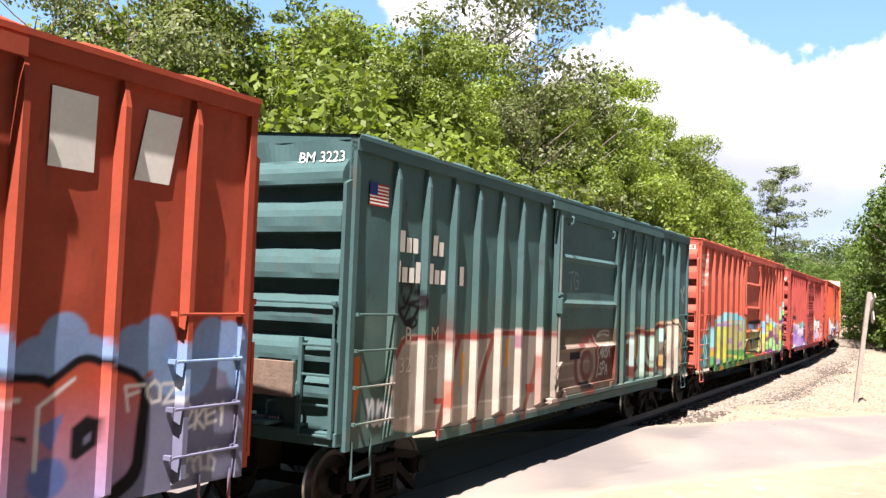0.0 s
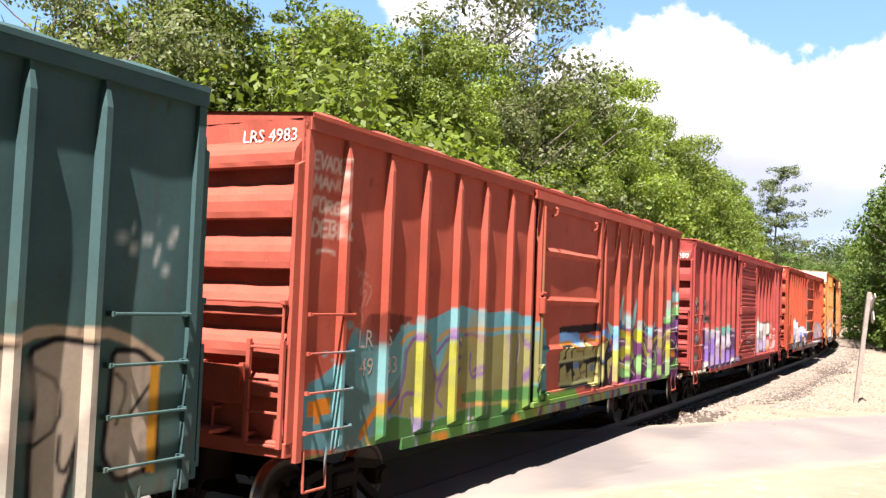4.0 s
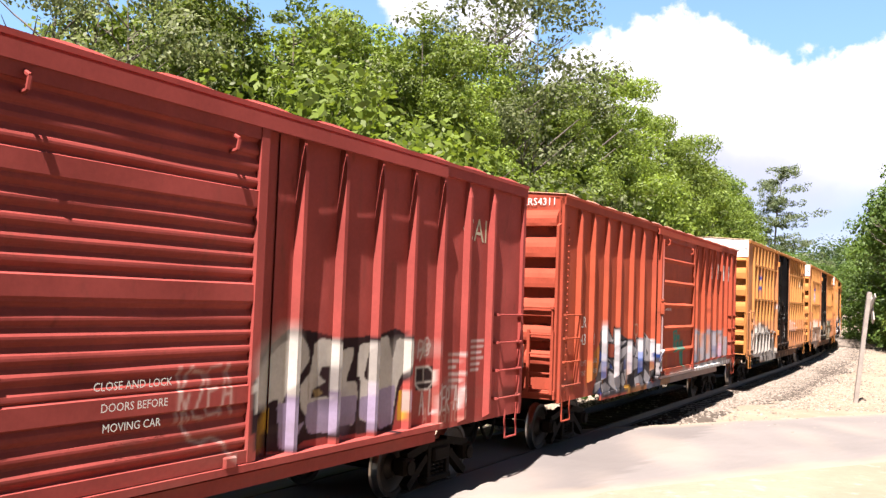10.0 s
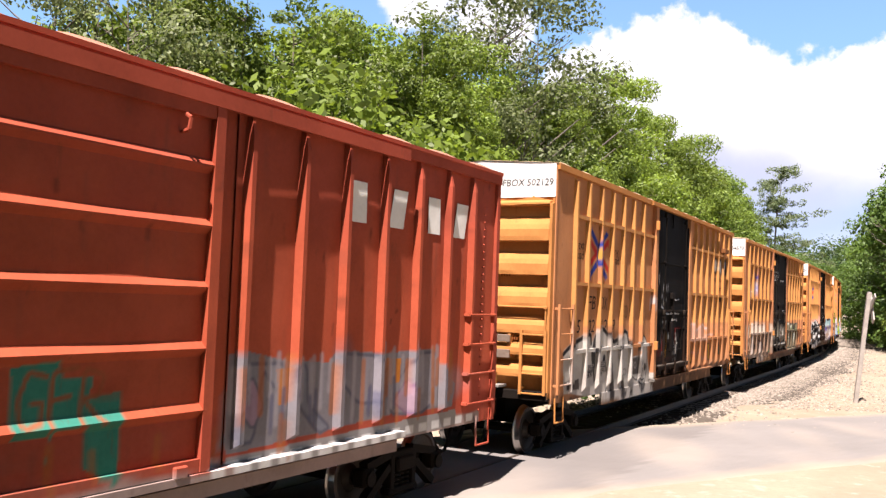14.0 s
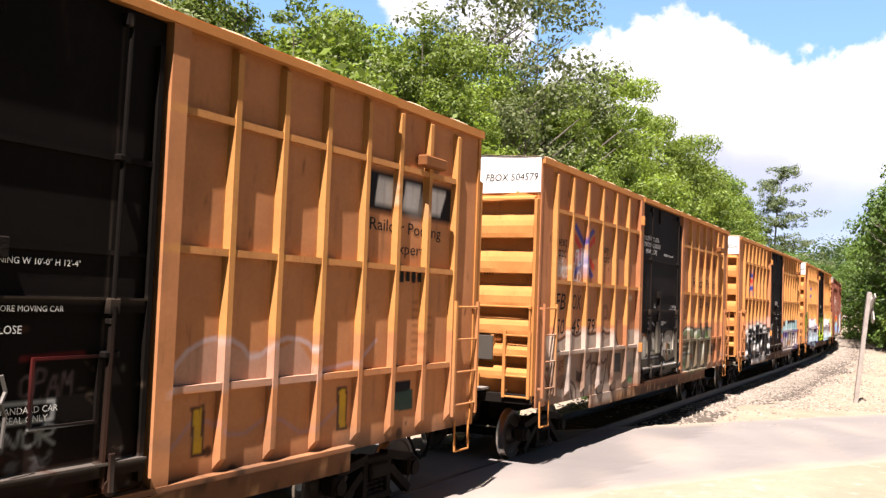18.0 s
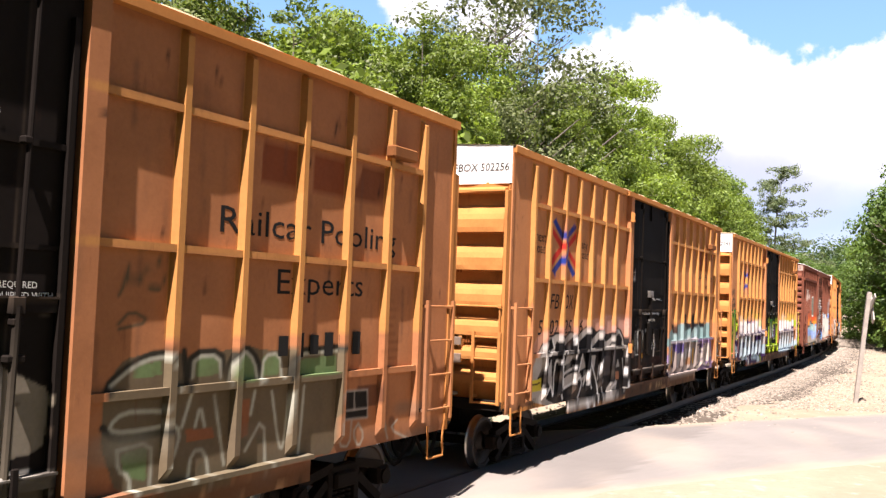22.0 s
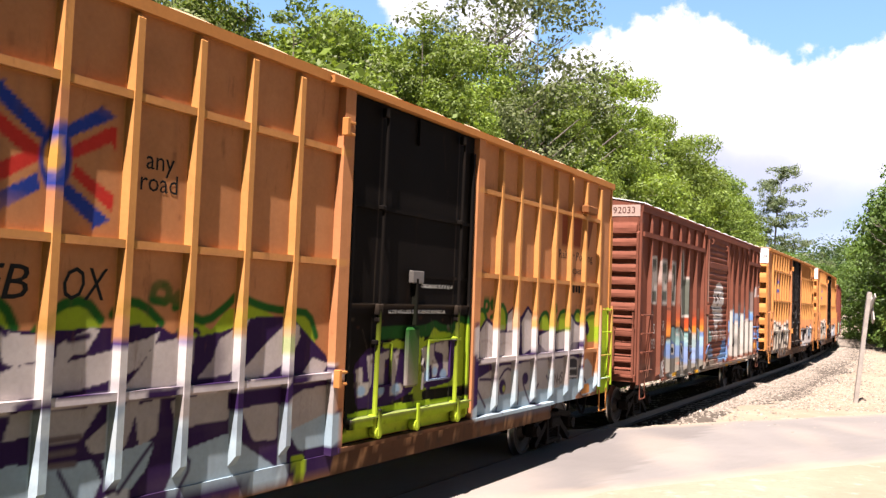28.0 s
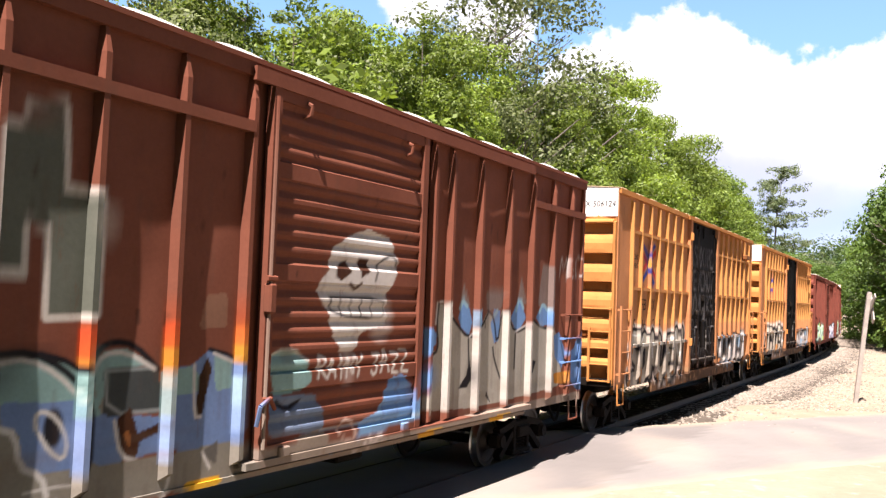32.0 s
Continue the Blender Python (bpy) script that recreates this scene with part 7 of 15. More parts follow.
    c.poly(rounded([(1.84, 1.96), (2.07, 1.96), (2.25, 2.01), (2.19, 1.77), (2.32, 1.77), (2.14, 1.6), (1.92, 1.63), (1.82, 1.77)], True, 0.06), (0.36, 0.33, 0.13))
    c.poly(rounded([(2.33, 2), (2.53, 2.02), (2.48, 1.92), (2.28, 1.7), (2.22, 1.73)], True, 0.06), (0.36, 0.33, 0.13))
    c.poly(rounded([(0.38, 1.67), (0.67, 1.68), (0.61, 1.63), (0.48, 1.59), (0.68, 1.59), (0.76, 1.39), (0.4, 1.32), (0.4, 1.42), (0.51, 1.44), (0.39, 1.52)], True, 0.06), (0.36, 0.33, 0.13))
    c.poly(rounded([(0.91, 1.63), (1.08, 1.61), (1.06, 1.34), (0.8, 1.38), (0.75, 1.53)], True, 0.06), (0.36, 0.33, 0.13))
    c.poly(rounded([(1.14, 1.6), (1.69, 1.64), (1.74, 1.54), (2.01, 1.56), (2.36, 1.3), (2.03, 1.27), (1.85, 1.2), (1.2, 1.19), (1.15, 1.32)], True, 0.06), (0.36, 0.33, 0.13))
    c.poly(rounded([(2.48, 1.6), (2.79, 1.68), (2.82, 1.2), (2.67, 1.12), (2.53, 1.28)], True, 0.06), (0.36, 0.33, 0.13))
    c.poly(rounded([(-0.29, 1.58), (-0.03, 1.65), (0.07, 1.48), (0.27, 1.56), (0.34, 1.33), (0.02, 1.28), (-0.27, 1.3)], True, 0.06), (0.36, 0.33, 0.13))
    c.blob(0.54, 1.61, 0.14, 0.07, (0.12, 0.2, 0.38), 0.03)
    c.blob(1.4, 1.52, 0.11, 0.08, (0.12, 0.2, 0.38), 0.03)
    c.blob(2.07, 1.64, 0.10, 0.06, (0.12, 0.2, 0.38), 0.03)
    c.stroke([(1.54, 1.4), (1.85, 1.23)], 0.04, BLACK)
    c.stroke([(1.61, 1.56), (1.75, 1.38)], 0.04, BLACK)
    c.stroke(rounded([(0.87, 1.28), (1.27, 1.31), (1.55, 1.27)], False, 0.25), 0.04, BLACK)
    c.stroke([(0.75, 1.44), (1.03, 1.47)], 0.04, BLACK)
    c.stroke(rounded([(-0.33, 1.71), (0.35, 1.72), (1.77, 1.76)], False, 0.25), 0.05, (0.42, 0.41, 0.2))
    c.stroke(rounded([(-0.3, 1.31), (0.38, 1.29), (1.04, 1.31), (1.8, 1.29)], False, 0.25), 0.06, (0.42, 0.43, 0.2))
    c.poly(rounded([(2.55, 1.16), (2.83, 1.63), (2.95, 2.1), (3.33, 2.21), (3.71, 2.3), (4.18, 2.22), (4.69, 2.34), (5.15, 2.23), (5.65, 2.26), (6.13, 2.25), (6.54, 2.17), (6.72, 2.41), (7.36, 2.64), (8.09, 2.82), (8.23, 0.9), (7.4, 0.89), (6.16, 0.91), (4.68, 1.02), (3.29, 1.1)], True, 0.1), (0.12, 0.04, 0.11))
    c.poly(rounded([(2.15, 2.32), (2.28, 2.34), (2.39, 2.27), (2.56, 2.15), (2.61, 2.06), (2.53, 2.02), (2.32, 2.09), (2.17, 2.06)], True, 0.1), (0.12, 0.25, 0.46))
    c.poly(rounded([(2.51, 1.78), (2.67, 1.93), (2.8, 2.05), (2.94, 2.26), (3.07, 2.49), (3.19, 2.47), (3.31, 2.42), (3.4, 2.39), (3.57, 2.32), (3.71, 2.27), (3.58, 2.22), (3.29, 2.22), (3.02, 2.16), (2.84, 2.04), (2.68, 1.78)], True, 0.1), (0.04, 0.045, 0.16))
    c.poly(rounded([(2.4, 2.42), (2.57, 2.35), (2.75, 2.31), (3.01, 2.27), (2.96, 2.17), (2.77, 2.05), (2.62, 2.15), (2.51, 2.27)], True, 0.04), (0.2, 0.4, 0.4))
    c.poly(rounded([(3.13, 2.44), (3.46, 2.97), (3.51, 2.95), (3.37, 2.53), (3.31, 2.42)], True, 0.04), (0.2, 0.4, 0.4))
    c.poly(rounded([(3.4, 2.37), (3.69, 2.61), (3.69, 2.47), (3.59, 2.35), (3.49, 2.33)], True, 0.04), (0.2, 0.4, 0.4))
    c.poly(rounded([(3.71, 2.5), (3.84, 2.38), (4.05, 2.33), (4.14, 2.42), (4.46, 2.94), (4.5, 2.75), (4.37, 2.36), (4.13, 2.18), (3.89, 2.22)], True, 0.04), (0.2, 0.4, 0.4))
    c.poly(rounded([(4.58, 2.41), (4.86, 2.71), (4.9, 2.52), (4.77, 2.39), (4.63, 2.38)], True, 0.04), (0.2, 0.4, 0.4))
    c.poly(rounded([(5.02, 2.41), (5.24, 2.29), (5.52, 2.24), (5.38, 2.06), (5.16, 2.17)], True, 0.04), (0.2, 0.4, 0.4))
    c.poly(rounded([(5.66, 2.15), (6.01, 2.4), (5.99, 2.25), (5.8, 2.05)], True, 0.04), (0.2, 0.4, 0.4))
    c.poly(rounded([(7.03, 3.08), (7.17, 2.92), (7.26, 2.77), (7.13, 2.82)], True, 0.04), (0.2, 0.4, 0.4))
    c.poly(rounded([(6.59, 2.52), (6.93, 2.5), (6.97, 2.7), (7.36, 2.64), (6.75, 2.45)], True, 0.04), (0.2, 0.4, 0.4))
    c.poly(rounded([(7.44, 3.36), (7.77, 3.18), (8.05, 3.1), (8.06, 2.87), (7.39, 2.9), (7.25, 3.01)], True, 0.04), (0.2, 0.4, 0.4))
    c.poly(rounded([(7.48, 3.36), (7.79, 3.16), (7.6, 3.08)], True, 0.1), (0.04, 0.045, 0.16))
    c.stroke(rounded([(7.56, 2.96), (7.64, 3.13), (7.79, 2.96)], False, 0.25), 0.03, (0.6, 0.58, 0.54))
    c.stroke(rounded([(7.69, 3.03), (7.92, 3.09), (7.88, 2.94)], False, 0.25), 0.03, (0.6, 0.58, 0.54))
    c.blob(2.83, 2.21, 0.03, 0.02, (0.04, 0.045, 0.16), 0.03)
    c.blob(2.78, 2.1, 0.05, 0.04, (0.04, 0.045, 0.16), 0.03)
    c.blob(2.85, 2.14, 0.03, 0.03, (0.04, 0.045, 0.16), 0.03)
    c.blob(3.87, 2.26, 0.04, 0.03, (0.04, 0.045, 0.16), 0.03)
    c.blob(3.97, 2.26, 0.03, 0.02, (0.04, 0.045, 0.16), 0.03)
    c.blob(4.04, 2.2, 0.03, 0.02, (0.04, 0.045, 0.16), 0.03)
    c.blob(4.71, 2.44, 0.05, 0.03, (0.04, 0.045, 0.16), 0.03)
    c.blob(4.8, 2.45, 0.05, 0.03, (0.04, 0.045, 0.16), 0.03)
    c.blob(5.18, 2.27, 0.04, 0.03, (0.04, 0.045, 0.16), 0.03)
    c.blob(5.29, 2.18, 0.06, 0.04, (0.04, 0.045, 0.16), 0.03)
    c.stroke(rounded([(3.19, 2.47), (3.1, 2.35), (3.13, 2.28)], False, 0.25), 0.03, (0.04, 0.045, 0.16))
    c.stroke(rounded([(3.99, 2.19), (4.08, 2.31), (4.18, 2.29), (4.16, 2.17)], False, 0.25), 0.03, (0.04, 0.045, 0.16))
    c.stroke(rounded([(2.84, 1.59), (2.85, 1.87), (3.02, 2.13), (3.33, 2.2), (3.67, 2.16), (3.83, 2.09), (4.1, 1.98), (4.26, 1.86)], False, 0.25), 0.1, (0.34, 0.16, 0.03))
    c.stroke(rounded([(2.91, 1.6), (2.91, 1.83), (3.07, 2.06), (3.38, 2.12), (3.64, 2.06), (3.93, 1.81), (4.18, 1.64)], False, 0.25), 0.2, (0.28, 0.28, 0.035))
    c.stroke(rounded([(3.08, 1.66), (3.04, 1.81), (3.19, 1.94), (3.43, 1.97), (3.65, 1.94)], False, 0.25), 0.17, (0.17, 0.06, 0.16))
    c.stroke(rounded([(3.04, 1.65), (3, 1.82), (3.15, 1.97), (3.39, 1.99), (3.61, 1.97)], False, 0.25), 0.025, (0.6, 0.58, 0.54))
    c.poly(rounded([(3.2, 1.74), (3.27, 1.85), (3.48, 1.88), (3.69, 1.87), (3.79, 1.77), (4.24, 1.54), (4.09, 1.45), (3.75, 1.65), (3.58, 1.6), (3.5, 1.55), (3.29, 1.64)], True, 0.1), (0.28, 0.28, 0.035))
    c.stroke(rounded([(3.68, 1.87), (3.85, 1.72), (4.24, 1.52), (4.08, 1.44), (3.85, 1.51)], False, 0.25), 0.025, (0.6, 0.58, 0.54))
    c.poly(rounded([(3.76, 2.21), (4.2, 1.97), (4.36, 1.57), (4.28, 1.56), (3.96, 1.91)], True, 0.04), (0.28, 0.28, 0.035))
    c.stroke(rounded([(3.71, 2.27), (3.91, 2.05), (4.16, 1.73), (4.29, 1.57)], False, 0.25), 0.025, (0.6, 0.58, 0.54))
    c.poly(rounded([(4.2, 2.04), (4.51, 1.95), (4.53, 1.69), (4.35, 1.6), (4.27, 1.85)], True, 0.1), (0.17, 0.06, 0.16))
    c.stroke(rounded([(4.2, 2.01), (4.31, 2.11), (4.53, 2.28), (4.8, 2.31)], False, 0.25), 0.05, (0.34, 0.16, 0.03))
    c.poly(rounded([(4.24, 2.1), (4.31, 2.21), (4.48, 2.25), (4.66, 2.2), (4.72, 2.09), (5.18, 1.88), (5.42, 1.63), (5.36, 1.5), (5.13, 1.68), (4.83, 1.93), (4.61, 1.95), (4.4, 1.95)], True, 0.1), (0.28, 0.28, 0.035))
    c.stroke(rounded([(4.66, 2.12), (4.81, 2.2), (5.16, 2.15), (5.3, 2.03), (5.07, 1.99), (4.87, 2.09)], False, 0.25), 0.06, (0.25, 0.15, 0.13))
    c.stroke(rounded([(4.74, 2.2), (5.1, 2.16), (5.29, 2.06)], False, 0.25), 0.02, (0.6, 0.58, 0.54))
    c.stroke(rounded([(4.72, 2.05), (4.94, 1.93), (5, 1.77)], False, 0.25), 0.02, (0.6, 0.58, 0.54))
    c.stroke(rounded([(5.12, 1.88), (5.38, 1.63), (5.38, 1.47), (5.15, 1.46)], False, 0.25), 0.02, (0.6, 0.58, 0.54))
    c.poly(rounded([(5.17, 1.99), (5.41, 2.02), (5.63, 1.89), (5.45, 1.69), (5.28, 1.82)], True, 0.1), (0.28, 0.18, 0.16))
    c.poly(rounded([(4.69, 1.68), (5.08, 1.61), (5.22, 1.52), (4.75, 1.52)], True, 0.1), (0.12, 0.04, 0.11))
    c.poly(rounded([(4.65, 1.42), (5.23, 1.38), (5.18, 1.25), (4.89, 1.21), (4.66, 1.35)], True, 0.1), (0.16, 0.05, 0.14))
    c.stroke(rounded([(4.64, 1.56), (5.09, 1.54), (5.4, 1.47)], False, 0.25), 0.05, (0.3, 0.28, 0.19))
    c.stroke(rounded([(4.7, 1.46), (5.15, 1.43), (5.35, 1.36)], False, 0.25), 0.025, (0.6, 0.58, 0.54))
    outlined(c, [(2.88, 1.46), (3.02, 1.54), (3.24, 1.69), (3.27, 1.55), (3.26, 1.48), (3.77, 1.34), (4.1, 1.32), (3.96, 1.23), (3.61, 1.17), (3.2, 1.25), (2.94, 1.33)], (0.18, 0.34, 0.13), (0.04, 0.03, 0.04), 0.03, 0.12)
    outlined(c, [(4.33, 1.53), (4.63, 1.68), (4.72, 1.88), (4.72, 1.68), (4.63, 1.43), (4.65, 1.36), (4.53, 1.26), (4.39, 1.39)], (0.18, 0.34, 0.13), (0.04, 0.03, 0.04), 0.03, 0.12)
    outlined(c, [(5.23, 1.24), (5.49, 1.34), (6.06, 1.31), (6.19, 1.38), (6.24, 1.26), (5.87, 1.13), (5.61, 1.04), (5.17, 1.14)], (0.18, 0.34, 0.13), (0.04, 0.03, 0.04), 0.03, 0.12)
    outlined(c, [(5.89, 1.91), (6.19, 1.64), (6.2, 1.31), (5.59, 1.33), (5.65, 1.45), (6.02, 1.41), (6.05, 1.65)], (0.18, 0.34, 0.13), (0.04, 0.03, 0.04), 0.03, 0.12)
    outlined(c, [(7.42, 1.26), (8.16, 1.54), (8.11, 1.2), (7.47, 1.17)], (0.18, 0.34, 0.13), (0.04, 0.03, 0.04), 0.03, 0.12)
    outlined(c, [(6.5, 1.18), (7.4, 0.99), (7.06, 0.94), (6.22, 0.94), (6.49, 1.09)], (0.18, 0.34, 0.13), (0.04, 0.03, 0.04), 0.03, 0.12)
    c.poly(rounded([(6.73, 2.42), (7.37, 2.54), (8.07, 2.82), (8.08, 2.59), (7.46, 2.47), (6.96, 2.31), (6.72, 2.34)], True, 0.1), (0.18, 0.4, 0.15))
    c.stroke(rounded([(6.68, 2.34), (6.96, 2.29), (7.46, 2.45), (8.08, 2.57)], False, 0.25), 0.03, BLACK)
    c.stroke(rounded([(6.73, 2.43), (7.37, 2.56), (8.06, 2.84)], False, 0.25), 0.025, (0.6, 0.58, 0.54))
    c.poly(rounded([(5.72, 1.72), (5.97, 1.71), (5.99, 1.48), (5.74, 1.46)], True, 0.1), (0.05, 0.035, 0.035))
    c.stroke(rounded([(5.74, 1.45), (6, 1.46), (6, 1.7)], False, 0.25), 0.02, (0.6, 0.58, 0.54))
    c.stroke([(5.83, 1.67), (5.93, 1.68)], 0.03, (0.6, 0.58, 0.54))
    c.poly(rounded([(5.56, 1.69), (5.81, 1.96), (6.21, 2.07), (6.45, 2.02), (6.23, 1.99), (5.95, 1.87), (5.76, 1.67), (5.64, 1.52)], True, 0.1), (0.28, 0.28, 0.035))
    c.stroke(rounded([(5.94, 2.16), (6.22, 2.2), (6.53, 2.02), (6.54, 1.79), (6.26, 1.6), (6.15, 1.8)], False, 0.25), 0.03, (0.6, 0.58, 0.54))
    c.poly(rounded([(6.66, 1.61), (7, 1.81), (7.33, 1.89), (7.53, 1.74), (7.01, 1.71), (6.7, 1.51)], True, 0.1), (0.28, 0.28, 0.035))
    c.stroke(rounded([(6.58, 1.65), (6.9, 2), (7.1, 2.2)], False, 0.25), 0.08, (0.28, 0.28, 0.035))
    c.stroke(rounded([(6.67, 1.97), (6.94, 2.09), (7.09, 2.22)], False, 0.25), 0.02, (0.6, 0.58, 0.54))
    c.stroke(rounded([(7.41, 1.93), (7.85, 1.85), (8.09, 1.5)], False, 0.25), 0.04, (0.34, 0.32, 0.23))
    c.poly(rounded([(7.45, 1.65), (7.85, 1.65), (7.86, 1.47), (7.46, 1.48)], True, 0.1), (0.55, 0.2, 0.02))
    c.poly(rounded([(7.38, 2.38), (8.09, 2.5), (8.11, 2.24), (7.39, 2.19)], True, 0.1), (0.15, 0.06, 0.17))
    c.stroke([(7.39, 2.18), (8.11, 2.22)], 0.025, (0.6, 0.58, 0.54))
    c.stroke([(7.39, 1.69), (8.15, 1.67)], 0.025, (0.6, 0.58, 0.54))
    c.stroke([(7.38, 1.18), (8.19, 1.17)], 0.025, (0.6, 0.58, 0.54))
    c.stroke(rounded([(5.74, 1.06), (6.13, 1.26), (6.71, 1.42), (7.36, 1.51)], False, 0.25), 0.07, (0.22, 0.12, 0.08))
    c.stroke(rounded([(6.56, 1.31), (6.95, 1.41), (7.36, 1.42)], False, 0.25), 0.02, (0.6, 0.58, 0.54))
    c.stroke(rounded([(5.47, 1.22), (5.78, 1.33), (5.87, 1.14)], False, 0.25), 0.025, (0.6, 0.58, 0.54))
    c.poly(rounded([(3.05, 1.2), (3.28, 1.25), (3.61, 1.16), (3.41, 1.11)], True, 0.1), (0.06, 0.03, 0.06))
    c.stroke(rounded([(3.26, 1.53), (3.68, 1.47), (4.05, 1.39), (4.45, 1.2)], False, 0.25), 0.025, (0.6, 0.58, 0.54))
    c.stroke(rounded([(3.3, 1.48), (3.77, 1.39), (4.25, 1.28)], False, 0.25), 0.06, (0.34, 0.3, 0.06))
    c.stroke(rounded([(2.65, 1.5), (2.89, 1.35), (3.01, 1.15)], False, 0.25), 0.03, BLACK)
    band(c, 2.9, 1.81, 2.3, (0.2, 0.45, 0.7))
    band(c, 2.9, 1.16, 1.81, (0.5, 0.48, 0.14))
    band(c, 3.75, 2.28, 2.54, (0.2, 0.4, 0.4))
    band(c, 3.75, 1.72, 2.08, LIME2)
    band(c, 3.75, 1.59, 1.72, (0.12, 0.04, 0.11))
    band(c, 3.75, 1.19, 1.56, (0.22, 0.46, 0.14))
    band(c, 4.6, 2.22, 2.42, (0.2, 0.4, 0.4))
    band(c, 4.6, 1.93, 2.22, LIME2)
    band(c, 4.6, 1.24, 1.6, (0.24, 0.48, 0.16))
    band(c, 5.45, 2.03, 2.27, (0.2, 0.4, 0.4))
    band(c, 5.45, 1.64, 1.75, (0.12, 0.04, 0.11))
    band(c, 5.45, 1.08, 1.52, (0.24, 0.48, 0.2))
    band(c, 6.3, 1.99, 2.25, (0.3, 0.2, 0.2))
    band(c, 6.3, 1.73, 1.99, (0.28, 0.28, 0.035))
    band(c, 6.3, 1.34, 1.56, (0.12, 0.04, 0.11))
    band(c, 6.3, 1.09, 1.34, (0.25, 0.45, 0.12))
    band(c, 7.05, 2.69, 2.92, (0.2, 0.4, 0.4))
    band(c, 7.05, 2.41, 2.66, (0.18, 0.34, 0.13))
    band(c, 7.05, 1.49, 1.95, LIME2)
    band(c, 7.05, 1.07, 1.49, (0.22, 0.44, 0.14))
    rng = np.random.RandomState(56)
    tones = ((0.2, 0.34, 0.13), (0.26, 0.27, 0.05), (0.12, 0.05, 0.11), (0.12, 0.25, 0.3), (0.36, 0.15, 0.04), (0.3, 0.28, 0.22))
    for x in np.arange(-1.4, 5.4, 0.11):
        q = rng.uniform(-0.1, 0.1, 4)
        c.poly([(x + q[0], 0.84), (x + 0.2 + q[1], 0.83), (x + 0.16 + q[2], 1.0), (x - 0.05 + q[3], 1.04)], tones[rng.randint(6)])
    grime(c, 3, 0.2)
    return c


def canvas_maroon():
    c = Canvas(MAROON)
    c.poly(rounded([(-6.91, 1.06), (-6.96, 1.83), (-6.76, 1.96), (-6.53, 2.17), (-6.27, 2.11), (-6.04, 1.99), (-5.49, 2.11), (-4.74, 2.04), (-4.56, 2.11), (-4.14, 2.05), (-3.82, 1.87), (-3.7, 2.16), (-3.28, 2.06), (-3.15, 1.96), (-3, 2.11), (-2.41, 2.11), (-2.12, 1.87), (-1.88, 1.51), (-1.64, 0.95), (-5.17, 0.94), (-6.57, 1)], True, 0.1), (0.065, 0.03, 0.075))
    c.poly(rounded([(-6.91, 1.06), (-6.88, 1.52), (-6.18, 1.37), (-5.2, 1.39), (-3.26, 1.35), (-1.73, 1.2), (-1.64, 0.94), (-5.17, 0.94), (-6.57, 0.99)], True, 0.1), (0.15, 0.095, 0.2), 0.85)
    c.poly(rounded([(-5.25, 2.11), (-5.05, 2.39), (-4.95, 2.2), (-4.81, 2.17), (-4.79, 2.07)], True, 0.06), (0.05, 0.25, 0.21))
    c.poly(rounded([(-6.82, 2.03), (-6.73, 2.1), (-6.64, 1.99), (-6.78, 1.95)], True, 0.06), (0.05, 0.25, 0.21))
    c.poly(rounded([(-5.9, 2.01), (-5.77, 2.12), (-5.5, 2.07), (-5.65, 1.86), (-5.85, 1.87)], True, 0.06), (0.05, 0.25, 0.21))
    c.poly(rounded([(-4.11, 2.16), (-3.83, 2.21), (-3.81, 1.99), (-4.07, 2.04)], True, 0.06), (0.05, 0.25, 0.21))
    c.poly(rounded([(-3.28, 2.09), (-3.01, 2.25), (-2.68, 2.24), (-2.65, 2.12), (-3.16, 2.07)], True, 0.06), (0.05, 0.25, 0.21))
    c.poly(rounded([(-6.8, 1.47), (-6.49, 1.51), (-6.5, 1.28), (-6.79, 1.26)], True, 0.1), (0.14, 0.04, 0.12), 0.7)
    c.poly(rounded([(-4.35, 1.86), (-4.18, 1.81), (-4.2, 1.6), (-4.4, 1.61)], True, 0.1), (0.14, 0.04, 0.12), 0.7)
    c.poly(rounded([(-5.39, 1.08), (-5.06, 1.08), (-5.1, 0.93)], True, 0.1), (0.14, 0.04, 0.12), 0.7)
    c.stroke(rounded([(-6.99, 1.47), (-6.96, 1.86), (-6.91, 1.98), (-6.76, 1.96), (-6.53, 2.17), (-6.25, 2.11), (-6.06, 1.98)], False, 0.25), 0.05, (0.5, 0.44, 0.4))
    c.stroke(rounded([(-5.85, 1.86), (-5.64, 1.65), (-5.69, 1.45), (-6.12, 1.38), (-5.9, 1.34), (-5.8, 1.19), (-5.72, 0.88)], False, 0.25), 0.055, (0.5, 0.44, 0.4))
    c.stroke(rounded([(-5.64, 1.72), (-5.61, 1.97), (-5.53, 2.09), (-4.74, 2.04)], False, 0.25), 0.045, (0.5, 0.44, 0.4))
    c.stroke(rounded([(-5.36, 1.69), (-5.17, 1.67), (-5.18, 1.58), (-4.88, 1.57), (-4.72, 1.92), (-4.56, 2.15), (-4.43, 2), (-4.11, 2.05), (-3.84, 1.45)], False, 0.25), 0.05, (0.5, 0.44, 0.4))
    c.stroke(rounded([(-5.4, 1.18), (-4.86, 1.36), (-4.84, 1.54)], False, 0.25), 0.045, (0.5, 0.44, 0.4))
    c.stroke(rounded([(-3.83, 2.04), (-3.62, 2.18), (-3.4, 2.13), (-3.21, 1.92), (-3.23, 1.57), (-3.56, 1.47), (-3.47, 1.24), (-3.62, 1.18), (-3.75, 1.48)], False, 0.25), 0.04, (0.5, 0.44, 0.4))
